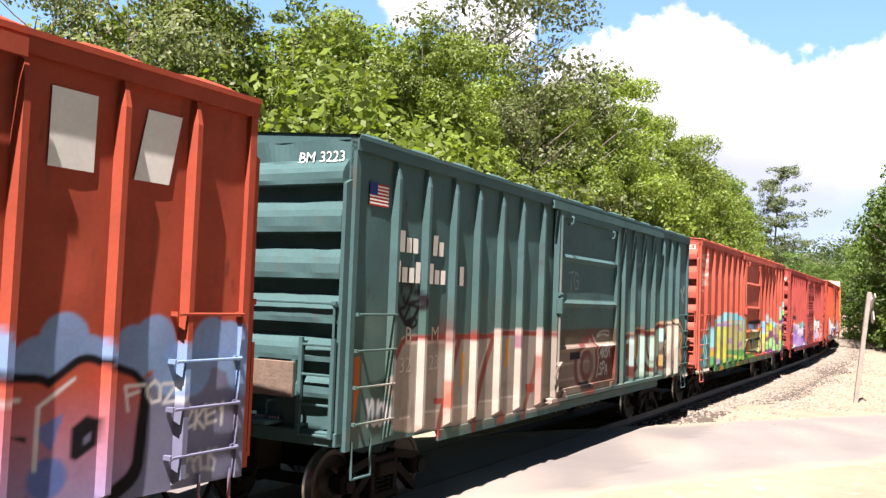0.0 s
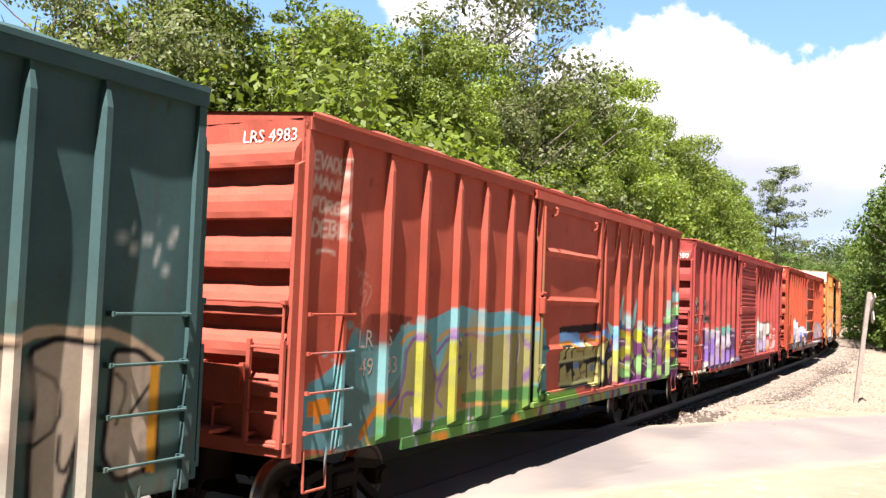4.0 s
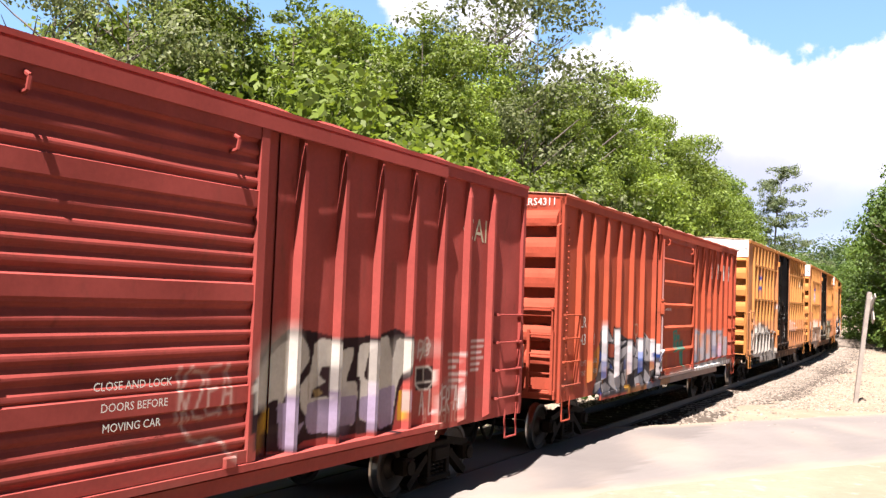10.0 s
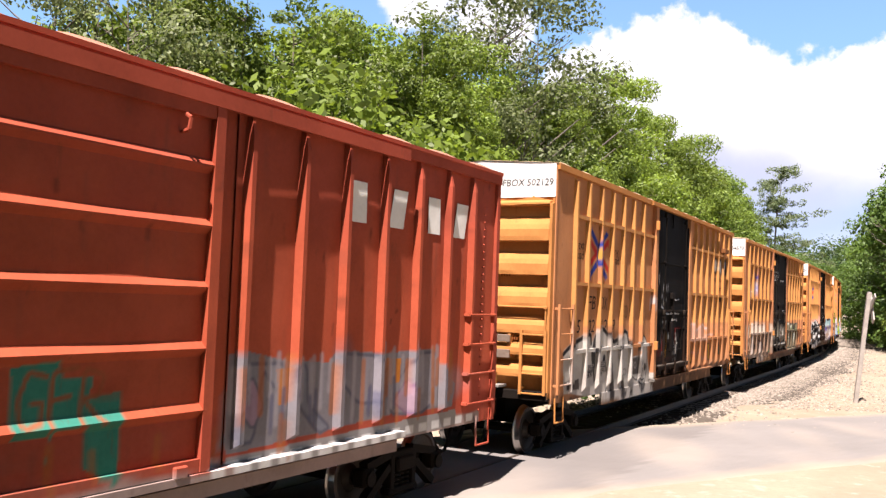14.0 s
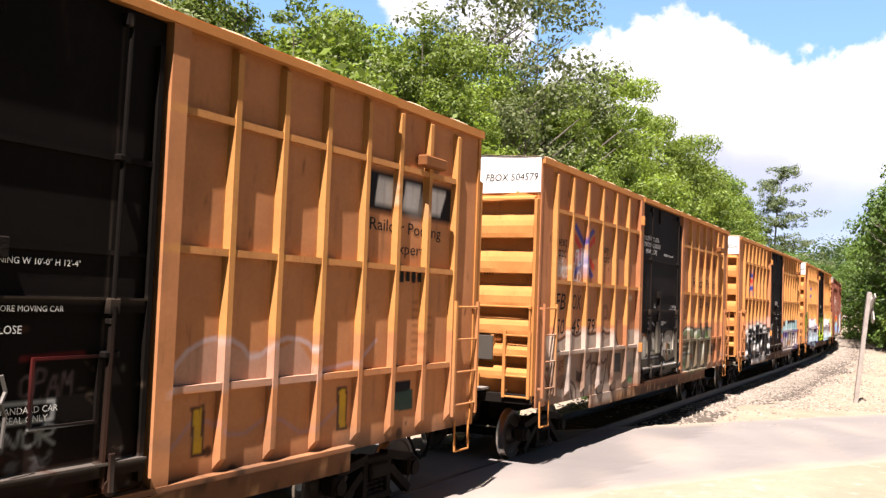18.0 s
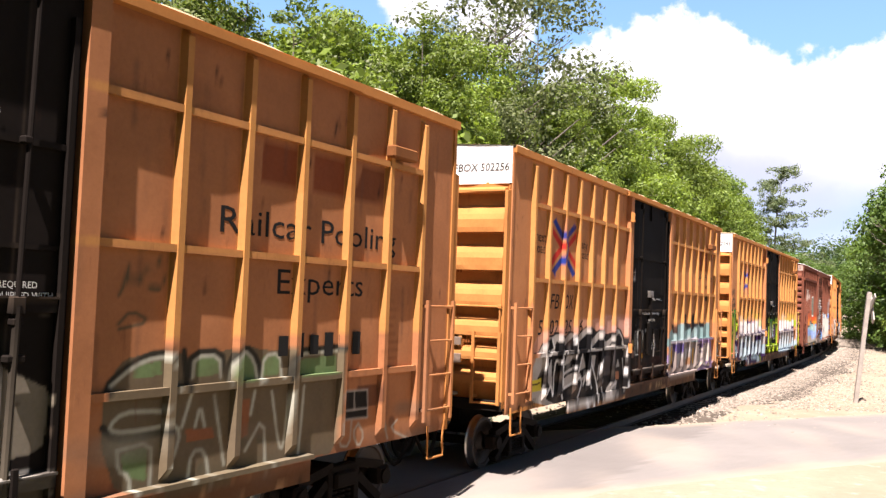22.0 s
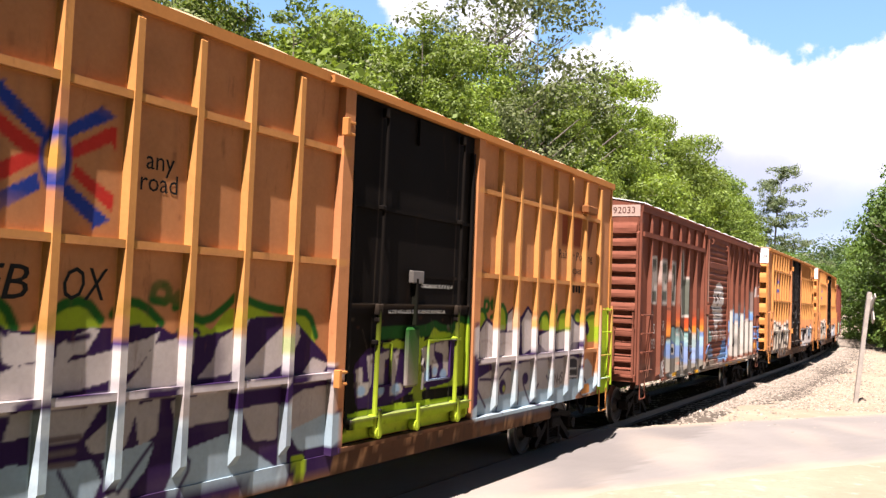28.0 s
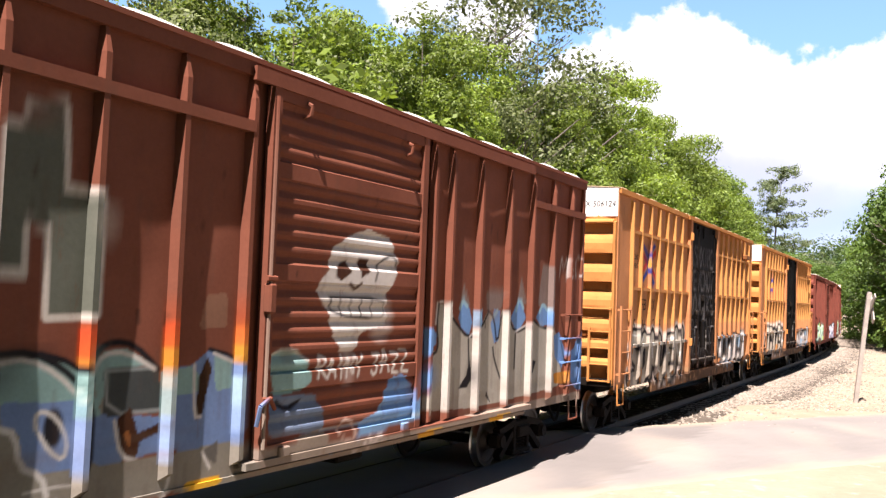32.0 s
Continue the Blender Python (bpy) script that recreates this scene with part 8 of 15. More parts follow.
    c.stroke(rounded([(-2.98, 1.77), (-3, 2.09), (-2.41, 2.09), (-2.28, 1.92), (-2.14, 1.72), (-1.88, 1.22), (-1.7, 0.95)], False, 0.25), 0.04, (0.5, 0.44, 0.4))
    c.stroke([(-2.7, 2.08), (-2.73, 1.85)], 0.025, (0.5, 0.44, 0.4))
    c.stroke([(-2.94, 1.86), (-2.39, 1.86)], 0.025, (0.5, 0.44, 0.4))
    c.stroke([(-3.64, 1.99), (-3.58, 1.64)], 0.025, (0.5, 0.44, 0.4))
    c.stroke(rounded([(-3.02, 1.33), (-2.96, 0.96), (-3.03, 0.88)], False, 0.25), 0.03, (0.5, 0.44, 0.4))
    c.stroke(rounded([(-3.84, 1.28), (-3.72, 1.06), (-3.61, 0.88)], False, 0.25), 0.03, (0.5, 0.44, 0.4))
    c.poly(rounded([(-5.15, 1.46), (-4.87, 1.47), (-4.98, 1.37), (-5.18, 1.28)], True, 0.1), (0.12, 0.24, 0.2))
    c.poly(rounded([(-2.65, 1.8), (-2.46, 1.6), (-2.67, 1.54)], True, 0.1), (0.4, 0.5, 0.46))
    c.stroke(rounded([(-3.34, 1.82), (-3.25, 1.75), (-3.28, 1.53)], False, 0.25), 0.04, (0.4, 0.5, 0.46))
    c.poly(rounded([(-6.9, 2.07), (-6.82, 2.07), (-6.83, 1.13), (-6.94, 1.15)], True, 0.02), (0.5, 0.26, 0.03))
    c.poly(rounded([(-4.14, 1.6), (-4.02, 1.61), (-4.07, 1.19), (-4.17, 1.16)], True, 0.02), (0.5, 0.26, 0.03))
    c.poly(rounded([(-1.95, 1.57), (-1.85, 1.56), (-1.85, 1.17), (-1.95, 1.23)], True, 0.02), (0.5, 0.26, 0.03))
    c.poly(rounded([(-6.52, 1.16), (-6.44, 1.2), (-6.21, 1.14), (-6.17, 0.97), (-6.51, 1.01)], True, 0.04), (0.5, 0.44, 0.4))
    c.poly(rounded([(-6.41, 1.56), (-6.37, 1.67), (-6.28, 1.61), (-6.34, 1.55), (-6.45, 1.55)], True, 0.04), (0.5, 0.44, 0.4))
    c.poly(rounded([(-4.53, 1.63), (-4.39, 1.48), (-4.54, 1.45)], True, 0.04), (0.5, 0.44, 0.4))
    c.poly(rounded([(-4.55, 1.07), (-4.23, 1.06), (-4.22, 0.86), (-4.35, 0.98), (-4.47, 0.83)], True, 0.04), (0.5, 0.44, 0.4))
    c.poly(rounded([(-2.55, 1.1), (-2.33, 1.12), (-2.26, 0.89), (-2.41, 1.04), (-2.58, 0.87)], True, 0.04), (0.5, 0.44, 0.4))
    c.stroke(rounded([(-4.42, 2.32), (-4.16, 2.33), (-4.16, 2.07), (-4.38, 2.08), (-4.42, 2.32)], False, 0.25), 0.02, (0.45, 0.34, 0.24))
    band(c, -6.25, 1.73, 2.12, (0.32, 0.25, 0.36))
    band(c, -6.25, 1.2, 1.73, (0.25, 0.16, 0.5))
    band(c, -6.25, 0.98, 1.2, (0.5, 0.44, 0.4))
    band(c, -5.47, 1.87, 2.12, (0.42, 0.36, 0.44))
    band(c, -5.47, 1.34, 1.87, (0.25, 0.16, 0.5))
    band(c, -5.47, 1.02, 1.34, (0.32, 0.25, 0.36))
    band(c, -4.76, 1.58, 2.05, (0.45, 0.4, 0.46))
    band(c, -4.76, 1.01, 1.55, (0.3, 0.22, 0.45))
    band(c, -3.95, 1.88, 2.17, (0.05, 0.25, 0.21))
    band(c, -3.95, 1.47, 1.88, (0.45, 0.4, 0.46))
    band(c, -3.95, 0.99, 1.47, (0.3, 0.22, 0.45))
    band(c, -3.18, 1.93, 2.24, (0.1, 0.36, 0.32))
    band(c, -3.18, 1.53, 1.93, (0.4, 0.34, 0.42))
    band(c, -3.18, 1.0, 1.44, (0.25, 0.16, 0.45))
    band(c, -2.4, 1.24, 1.43, (0.12, 0.06, 0.3))
    band(c, -2.4, 1.05, 1.17, (0.5, 0.44, 0.4))
    tangle(c, -7.43, 2.81, 0.29, 0.19, BLACK, (0.5, 0.38, 0.36), 1)
    tangle(c, -6.55, 2.78, 0.34, 0.29, BLACK, (0.5, 0.38, 0.36), 2)
    tangle(c, -6.36, 2.42, 0.26, 0.14, BLACK, (0.5, 0.38, 0.36), 3)
    tangle(c, -7.44, 2.41, 0.30, 0.13, BLACK, (0.5, 0.38, 0.36), 4)
    tangle(c, -7.4, 1.87, 0.31, 0.14, (0.05, 0.13, 0.12), (0.32, 0.4, 0.38), 5)
    tangle(c, -7.46, 1.33, 0.27, 0.17, (0.05, 0.13, 0.12), (0.32, 0.4, 0.38), 6)
    scrawl(c, "20", -7.46, -7.19, 1.3, 1.41, (0.35,0.42,0.42), 0.025)
    scrawl(c, "19", -7.45, -7.22, 1.15, 1.28, (0.35,0.42,0.42), 0.025)
    scrawl(c, "UR", -2.31, -2.05, 2.02, 2.18, SILVER, 0.03)
    c.poly(rounded([(1.45, 1.85), (1.62, 2), (1.8, 2.19), (2.16, 2.4), (2.49, 2.36), (3.07, 2.27), (3.83, 2.29), (4.25, 2.37), (4.74, 2.19), (4.64, 1.92), (4.37, 1.59), (4.24, 1.08), (3.91, 1.12), (2.5, 1.19), (2.21, 1.09), (1.5, 1.19)], True, 0.1), (0.03, 0.016, 0.018))
    c.poly(rounded([(1.48, 1.9), (1.63, 1.97), (2.03, 2.24), (2.33, 2.33), (2.47, 2.19), (2.5, 2.04), (2.34, 1.89), (2.2, 1.84), (2.01, 1.51), (2, 1.68), (1.65, 1.58), (1.5, 1.57)], True, 0.12), (0.5, 0.465, 0.42))
    c.poly(rounded([(2.56, 2.22), (2.69, 2.28), (2.95, 2.24), (3.09, 2.1), (3.01, 1.97), (2.72, 1.96), (2.68, 1.87), (2.82, 1.79), (2.58, 1.72), (2.55, 1.63), (2.95, 1.62), (2.94, 1.26), (2.57, 1.25), (2.49, 1.33), (2.52, 1.41), (2.38, 1.55), (2.35, 1.77), (2.52, 1.91), (2.55, 2.06)], True, 0.12), (0.5, 0.465, 0.42))
    c.poly(rounded([(3.13, 2.14), (3.33, 2.16), (3.34, 2.06), (3.2, 1.76), (3.43, 1.76), (3.46, 1.6), (3.42, 1.26), (3.06, 1.27), (2.96, 1.39), (2.92, 1.78), (3.05, 1.97)], True, 0.12), (0.5, 0.465, 0.42))
    c.poly(rounded([(3.44, 2.19), (3.68, 2.2), (3.57, 1.8), (3.72, 1.71), (3.84, 1.82), (3.86, 1.28), (3.7, 1.25), (3.5, 1.32), (3.5, 1.81), (3.43, 1.81)], True, 0.12), (0.5, 0.465, 0.42))
    c.poly(rounded([(3.88, 2.25), (4.07, 2.28), (4.18, 1.97), (4.27, 2.24), (4.61, 2.23), (4.71, 2.11), (4.57, 1.95), (4.31, 1.67), (4.23, 1.23), (3.91, 1.14), (3.85, 1.64), (3.91, 1.85), (3.73, 2)], True, 0.12), (0.5, 0.465, 0.42))
    c.poly(rounded([(1.99, 1.63), (2.25, 1.6), (2.3, 1.35), (2.47, 1.39), (2.35, 1.25), (2.23, 1.12), (2.04, 1.15)], True, 0.1), (0.32, 0.26, 0.37))
    c.poly(rounded([(2.51, 1.59), (2.95, 1.6), (2.94, 1.22), (2.55, 1.25), (2.48, 1.38)], True, 0.1), (0.32, 0.26, 0.37))
    c.poly(rounded([(3.05, 1.6), (3.46, 1.6), (3.42, 1.26), (3.06, 1.28)], True, 0.1), (0.32, 0.26, 0.37))
    c.poly(rounded([(3.51, 1.56), (3.84, 1.6), (3.85, 1.28), (3.7, 1.25), (3.51, 1.33)], True, 0.1), (0.32, 0.26, 0.37))
    c.poly(rounded([(3.88, 1.63), (4.28, 1.67), (4.24, 1.19), (3.91, 1.14)], True, 0.1), (0.32, 0.26, 0.37))
    c.poly(rounded([(2.58, 1.72), (2.69, 1.72), (2.78, 1.67), (2.64, 1.63)], True, 0.1), (0.4, 0.28, 0.12), 0.7)
    c.poly(rounded([(1.76, 1.58), (1.86, 1.58), (1.84, 1.17), (1.75, 1.18)], True, 0.02), (0.52, 0.28, 0.03))
    c.poly(rounded([(4.36, 1.59), (4.5, 1.58), (4.46, 1.2), (4.34, 1.22)], True, 0.02), (0.52, 0.28, 0.03))
    c.poly(rounded([(4.77, 1.85), (5.2, 1.85), (5.2, 1.55), (4.76, 1.56)], True, 0.02), (0.03, 0.02, 0.02))
    c.stroke(rounded([(4.77, 1.85), (5.2, 1.85), (5.2, 1.55), (4.76, 1.56), (4.77, 1.85)], False, 0.25), 0.025, (0.5, 0.465, 0.42))
    c.stroke([(4.77, 1.65), (5.19, 1.65)], 0.02, (0.5, 0.465, 0.42))
    c.stroke([(4.97, 1.85), (4.97, 1.65)], 0.02, (0.5, 0.465, 0.42))
    c.stroke([(5.64, 1.99), (6.01, 1.98)], 0.045, (0.42, 0.32, 0.3))
    c.stroke([(5.64, 1.9), (5.92, 1.89)], 0.045, (0.42, 0.32, 0.3))
    c.stroke([(5.65, 1.81), (5.84, 1.81)], 0.045, (0.42, 0.32, 0.3))
    c.stroke([(5.66, 1.72), (6.03, 1.7)], 0.045, (0.42, 0.32, 0.3))
    c.stroke([(5.66, 1.63), (5.94, 1.62)], 0.045, (0.42, 0.32, 0.3))
    c.stroke([(5.67, 1.54), (5.86, 1.53)], 0.045, (0.42, 0.32, 0.3))
    c.stroke(rounded([(4.86, 2.06), (4.99, 2.12), (4.87, 1.94)], False, 0.25), 0.025, (0.5, 0.465, 0.42))
    c.stroke(rounded([(5.02, 2.14), (5.15, 2.15), (5.05, 2.05), (4.92, 2.08)], False, 0.25), 0.025, (0.5, 0.465, 0.42))
    band(c, 2.2, 1.7, 2.33, (0.5, 0.465, 0.42))
    band(c, 2.2, 1.13, 1.7, (0.32, 0.26, 0.37))
    band(c, 2.95, 1.69, 2.18, (0.55, 0.52, 0.48))
    band(c, 2.95, 1.33, 1.69, (0.32, 0.26, 0.37))
    band(c, 3.72, 1.72, 2.22, (0.5, 0.465, 0.42))
    band(c, 3.72, 1.15, 1.72, (0.32, 0.26, 0.37))
    band(c, 4.5, 1.93, 2.22, (0.5, 0.465, 0.42))
    band(c, 4.5, 1.32, 1.59, (0.32, 0.26, 0.37))
    scrawl(c, "A LOVER AND", 4.89, 6.19, 1.23, 1.57, (0.55,0.48,0.46), 0.03)
    scrawl(c, "A FIGHTER", 4.98, 6.12, 1.06, 1.3, (0.4,0.2,0.16), 0.025)
    scrawl(c, "PB", 4.82, 5.14, 1.99, 2.22, (0.5,0.4,0.38), 0.025)
    scrawl(c, "KZEA", 0.51, 1.25, 1.59, 2.08, (0.5,0.32,0.28), 0.03)
    c.stroke(rounded([(0.63, 1.82), (0.55, 1.55), (0.76, 1.35), (1.04, 1.41), (1.28, 1.14)], False, 0.25), 0.03, (0.5,0.32,0.28))
    data_block(c, 6.5, 1.95, 0.4, 0.5, WHITE, 70)
    grime(c, 4, 0.25)
    return c


def canvas_silver():
    c = Canvas(RUST)
    c.field(-7.9, 7.9, 1.6, 3.6, (0.42, 0.09, 0.04), 0.5, 0.5, 2, 0.8)
    c.field(-1.6, 7.6, 0.8, 1.12, (0.30, 0.24, 0.22), 0.9, 0.06, 4)
    c.poly(rounded([(-6.16, 1.74), (-5.67, 1.97), (-5.67, 1.57), (-5.88, 1.3), (-6.32, 1.26), (-6.38, 1.52)], True, 0.1), (0.36, 0.13, 0.03))
    c.poly(rounded([(-6.11, 1.01), (-5.76, 1.38), (-5.67, 1.93), (-5.6, 2.27), (-5.37, 2.33), (-4.84, 2.03), (-4.81, 2.28), (-4.67, 2.28), (-4.41, 2.16), (-3.84, 2.02), (-3.65, 2.01), (-3.22, 1.86), (-3.09, 2.03), (-2.62, 2.01), (-2.56, 2.16), (-2.12, 1.98), (-1.58, 1.86), (-1.45, 1.71), (-1.41, 1.12), (-1.87, 0.98), (-2.77, 0.86), (-4.43, 0.9), (-5.45, 0.89)], True, 0.1), (0.05, 0.045, 0.05))
    c.poly(rounded([(-5.57, 2.23), (-5.42, 2.31), (-5.12, 2.23), (-4.84, 2.06), (-4.84, 1.98), (-5.2, 2), (-5.26, 1.94), (-5.15, 1.72), (-5.3, 1.7), (-5.45, 1.85), (-5.58, 2.02)], True, 0.06), (0.43, 0.405, 0.41))
    c.poly(rounded([(-4.8, 2.24), (-4.67, 2.26), (-4.4, 2.08), (-4.32, 1.85), (-4.56, 1.86), (-4.71, 1.8), (-4.78, 1.95)], True, 0.06), (0.43, 0.405, 0.41))
    c.poly(rounded([(-4.4, 2.03), (-3.87, 1.98), (-4.14, 1.91), (-4.3, 1.88)], True, 0.06), (0.43, 0.405, 0.41))
    c.poly(rounded([(-4.74, 1.79), (-4.49, 1.78), (-3.64, 1.92), (-3.63, 1.8), (-4.12, 1.64), (-4.48, 1.55), (-4.65, 1.64)], True, 0.06), (0.43, 0.405, 0.41))
    c.poly(rounded([(-3.64, 1.92), (-3.1, 1.77), (-3.05, 1.81), (-3.22, 2.02), (-2.76, 1.97), (-2.9, 1.71), (-2.9, 1.58), (-3.26, 1.61), (-3.49, 1.67)], True, 0.06), (0.43, 0.405, 0.41))
    c.poly(rounded([(-2.62, 1.95), (-2.51, 2.11), (-2.07, 1.94), (-1.91, 1.74), (-1.98, 1.46), (-2.51, 1.5), (-2.6, 1.74)], True, 0.06), (0.43, 0.405, 0.41))
    c.poly(rounded([(-1.86, 1.92), (-1.57, 1.82), (-1.5, 1.57), (-1.74, 1.63)], True, 0.06), (0.43, 0.405, 0.41))
    c.poly(rounded([(-5.08, 1.4), (-4.85, 1.37), (-4.39, 1.33), (-4.23, 1.09), (-4.34, 0.91), (-4.82, 1.04), (-5.09, 1.15)], True, 0.06), (0.43, 0.405, 0.41))
    c.poly(rounded([(-5.56, 1.14), (-5.29, 1.18), (-4.97, 1.06), (-5.07, 0.93), (-5.46, 0.99)], True, 0.06), (0.43, 0.405, 0.41))
    c.poly(rounded([(-3.31, 1.14), (-2.64, 1.21), (-2.55, 0.97), (-3.22, 0.92)], True, 0.06), (0.43, 0.405, 0.41))
    c.poly(rounded([(-2.49, 1.31), (-1.97, 1.09), (-2.2, 0.93), (-2.55, 1.06)], True, 0.06), (0.43, 0.405, 0.41))
    c.poly(rounded([(-5.72, 1.4), (-5.6, 1.59), (-5.37, 1.73), (-5.15, 1.69), (-4.91, 1.56), (-4.8, 1.4), (-5.03, 1.46), (-5.26, 1.45), (-5.49, 1.4)], True, 0.06), (0.32, 0.295, 0.3))
    c.poly(rounded([(-4.05, 1.35), (-3.68, 1.59), (-3.27, 1.6), (-2.93, 1.53), (-2.96, 1.37), (-3.51, 1.3), (-3.85, 1.26)], True, 0.06), (0.32, 0.295, 0.3))
    c.poly(rounded([(-4.23, 1.3), (-3.84, 1.3), (-3.71, 1.2), (-4.07, 1.01), (-4.23, 1.09)], True, 0.06), (0.32, 0.295, 0.3))
    c.poly(rounded([(-5.96, 1.17), (-5.61, 1.23), (-5.61, 1.09), (-5.94, 1.01)], True, 0.06), (0.32, 0.295, 0.3))
    c.poly(rounded([(-4.81, 1.62), (-4.47, 1.52), (-4.12, 1.56), (-4.23, 1.34), (-4.75, 1.43)], True, 0.06), (0.32, 0.295, 0.3))
    c.poly(rounded([(-1.9, 1.36), (-1.49, 1.42), (-1.48, 1.18), (-1.84, 1.07)], True, 0.06), (0.32, 0.295, 0.3))
    c.poly(rounded([(-5.15, 1.95), (-4.75, 1.93), (-4.75, 1.65), (-5.13, 1.66)], True, 0.02), (0.33, 0.07, 0.04))
    c.poly(rounded([(-2.36, 1.77), (-2.19, 1.66), (-2.31, 1.57)], True, 0.1), (0.04, 0.04, 0.04))
    c.poly(rounded([(-5.68, 1.83), (-5.33, 1.74), (-5.55, 1.66), (-5.67, 1.57)], True, 0.05), (0.02, 0.045, 0.17))
    c.poly(rounded([(-4.07, 1.59), (-3.9, 1.62), (-3.72, 1.4), (-4.05, 1.36)], True, 0.05), (0.02, 0.045, 0.17))
    c.poly(rounded([(-2.91, 1.67), (-2.71, 1.7), (-2.73, 1.26), (-2.92, 1.3)], True, 0.05), (0.02, 0.045, 0.17))
    c.poly(rounded([(-2.02, 1.7), (-1.54, 1.62), (-1.64, 1.43), (-1.99, 1.37)], True, 0.05), (0.02, 0.045, 0.17))
    c.poly(rounded([(-5.07, 1.54), (-4.96, 1.55), (-4.8, 1.42), (-5.01, 1.44)], True, 0.05), (0.02, 0.045, 0.17))
    c.poly(rounded([(-5.77, 0.99), (-5.64, 1.1), (-5.46, 0.92)], True, 0.05), (0.02, 0.045, 0.17))
    c.poly(rounded([(-2.22, 0.98), (-1.78, 0.97), (-1.77, 0.78), (-2.25, 0.77)], True, 0.1), (0.12, 0.18, 0.34))
    c.poly(rounded([(-4.02, 1.04), (-3.57, 1.02), (-3.56, 0.9), (-4, 0.94)], True, 0.1), (0.45, 0.24, 0.04))
    c.poly(rounded([(-3.16, 1.01), (-2.86, 1.01), (-2.7, 0.88), (-3.11, 0.91)], True, 0.1), (0.3, 0.14, 0.1))
    c.stroke(rounded([(-5.57, 2.24), (-5.41, 2.32), (-5.11, 2.24)], False, 0.25), 0.025, (0.6, 0.58, 0.56))
    c.stroke(rounded([(-4.8, 2.25), (-4.66, 2.27), (-4.4, 2.1)], False, 0.25), 0.025, (0.6, 0.58, 0.56))
    c.stroke(rounded([(-2.55, 2.13), (-2.07, 1.95), (-1.52, 1.82)], False, 0.25), 0.025, (0.6, 0.58, 0.56))
    c.stroke([(-5.96, 1.18), (-5.48, 1.22)], 0.025, (0.6, 0.58, 0.56))
    c.stroke(rounded([(-5.1, 1.32), (-4.63, 1.31), (-4.4, 1.34)], False, 0.25), 0.025, (0.6, 0.58, 0.56))
    c.stroke([(-3.22, 2.03), (-2.76, 1.98)], 0.025, (0.6, 0.58, 0.56))
    c.stroke(rounded([(-3.34, 2.32), (-3.07, 2.34), (-3.08, 2.09), (-3.32, 2.09), (-3.34, 2.32)], False, 0.25), 0.02, (0.45, 0.34, 0.24))
    c.stroke(rounded([(-5.64, 2.17), (-5.58, 2.25), (-5.42, 2.31), (-5.29, 2.29), (-5.04, 2.19), (-4.84, 2.01), (-4.82, 2.24), (-4.77, 2.3), (-4.62, 2.19), (-4.42, 2.09), (-4.28, 1.98), (-3.9, 2.02), (-3.77, 1.93), (-3.57, 2.02), (-3.47, 1.99), (-3.24, 1.88), (-3.17, 2.05), (-2.85, 1.97), (-2.72, 2.16), (-2.37, 2.03)], False, 0.25), 0.045, (0.02, 0.017, 0.018))
    c.stroke(rounded([(-5.64, 2.17), (-5.59, 1.99), (-5.45, 1.83), (-5.41, 1.73)], False, 0.25), 0.045, (0.02, 0.017, 0.018))
    c.stroke(rounded([(-5.7, 1.97), (-5.65, 1.82), (-5.31, 1.72)], False, 0.25), 0.045, (0.02, 0.017, 0.018))
    c.stroke(rounded([(-5.28, 1.97), (-5.22, 1.87), (-5.16, 1.73), (-5.14, 1.66), (-4.78, 1.64)], False, 0.25), 0.045, (0.02, 0.017, 0.018))
    c.stroke(rounded([(-4.78, 1.73), (-4.65, 1.96), (-4.36, 1.85), (-4.41, 1.79)], False, 0.25), 0.045, (0.02, 0.017, 0.018))
    c.stroke([(-4.36, 1.83), (-3.89, 1.89)], 0.045, (0.02, 0.017, 0.018))
    c.stroke(rounded([(-5.38, 1.67), (-5.72, 1.58), (-5.78, 1.4), (-5.82, 1.31), (-5.91, 1.29)], False, 0.25), 0.045, (0.02, 0.017, 0.018))
    c.stroke(rounded([(-5.51, 1.24), (-5.31, 1.22), (-5.29, 1.39)], False, 0.25), 0.045, (0.02, 0.017, 0.018))
    c.stroke(rounded([(-4.77, 1.63), (-4.58, 1.54), (-4.41, 1.5), (-4.17, 1.56), (-3.87, 1.65)], False, 0.25), 0.045, (0.02, 0.017, 0.018))
    c.stroke(rounded([(-4.41, 1.5), (-4.43, 1.39), (-4.23, 1.17), (-4.26, 1.03), (-4.37, 0.94)], False, 0.25), 0.045, (0.02, 0.017, 0.018))
    c.stroke(rounded([(-5.14, 1.6), (-4.95, 1.55), (-4.7, 1.42)], False, 0.25), 0.045, (0.02, 0.017, 0.018))
    c.stroke([(-5.09, 1.43), (-4.64, 1.3)], 0.045, (0.02, 0.017, 0.018))
    c.stroke(rounded([(-3.59, 1.69), (-3.29, 1.6), (-3.2, 1.69), (-3.11, 1.84)], False, 0.25), 0.045, (0.02, 0.017, 0.018))
    c.stroke(rounded([(-3.67, 1.09), (-3.47, 1.28), (-3.22, 1.28)], False, 0.25), 0.045, (0.02, 0.017, 0.018))
    c.stroke([(-3.34, 1.26), (-3.19, 0.9)], 0.045, (0.02, 0.017, 0.018))
    c.stroke(rounded([(-3, 1.48), (-3.01, 1.32), (-2.62, 1.15), (-2.5, 1)], False, 0.25), 0.045, (0.02, 0.017, 0.018))
    c.stroke([(-2.65, 1.48), (-2.29, 1.38)], 0.045, (0.02, 0.017, 0.018))
    c.stroke(rounded([(-4.16, 1.47), (-4.02, 1.23), (-3.87, 1.06)], False, 0.25), 0.045, (0.02, 0.017, 0.018))
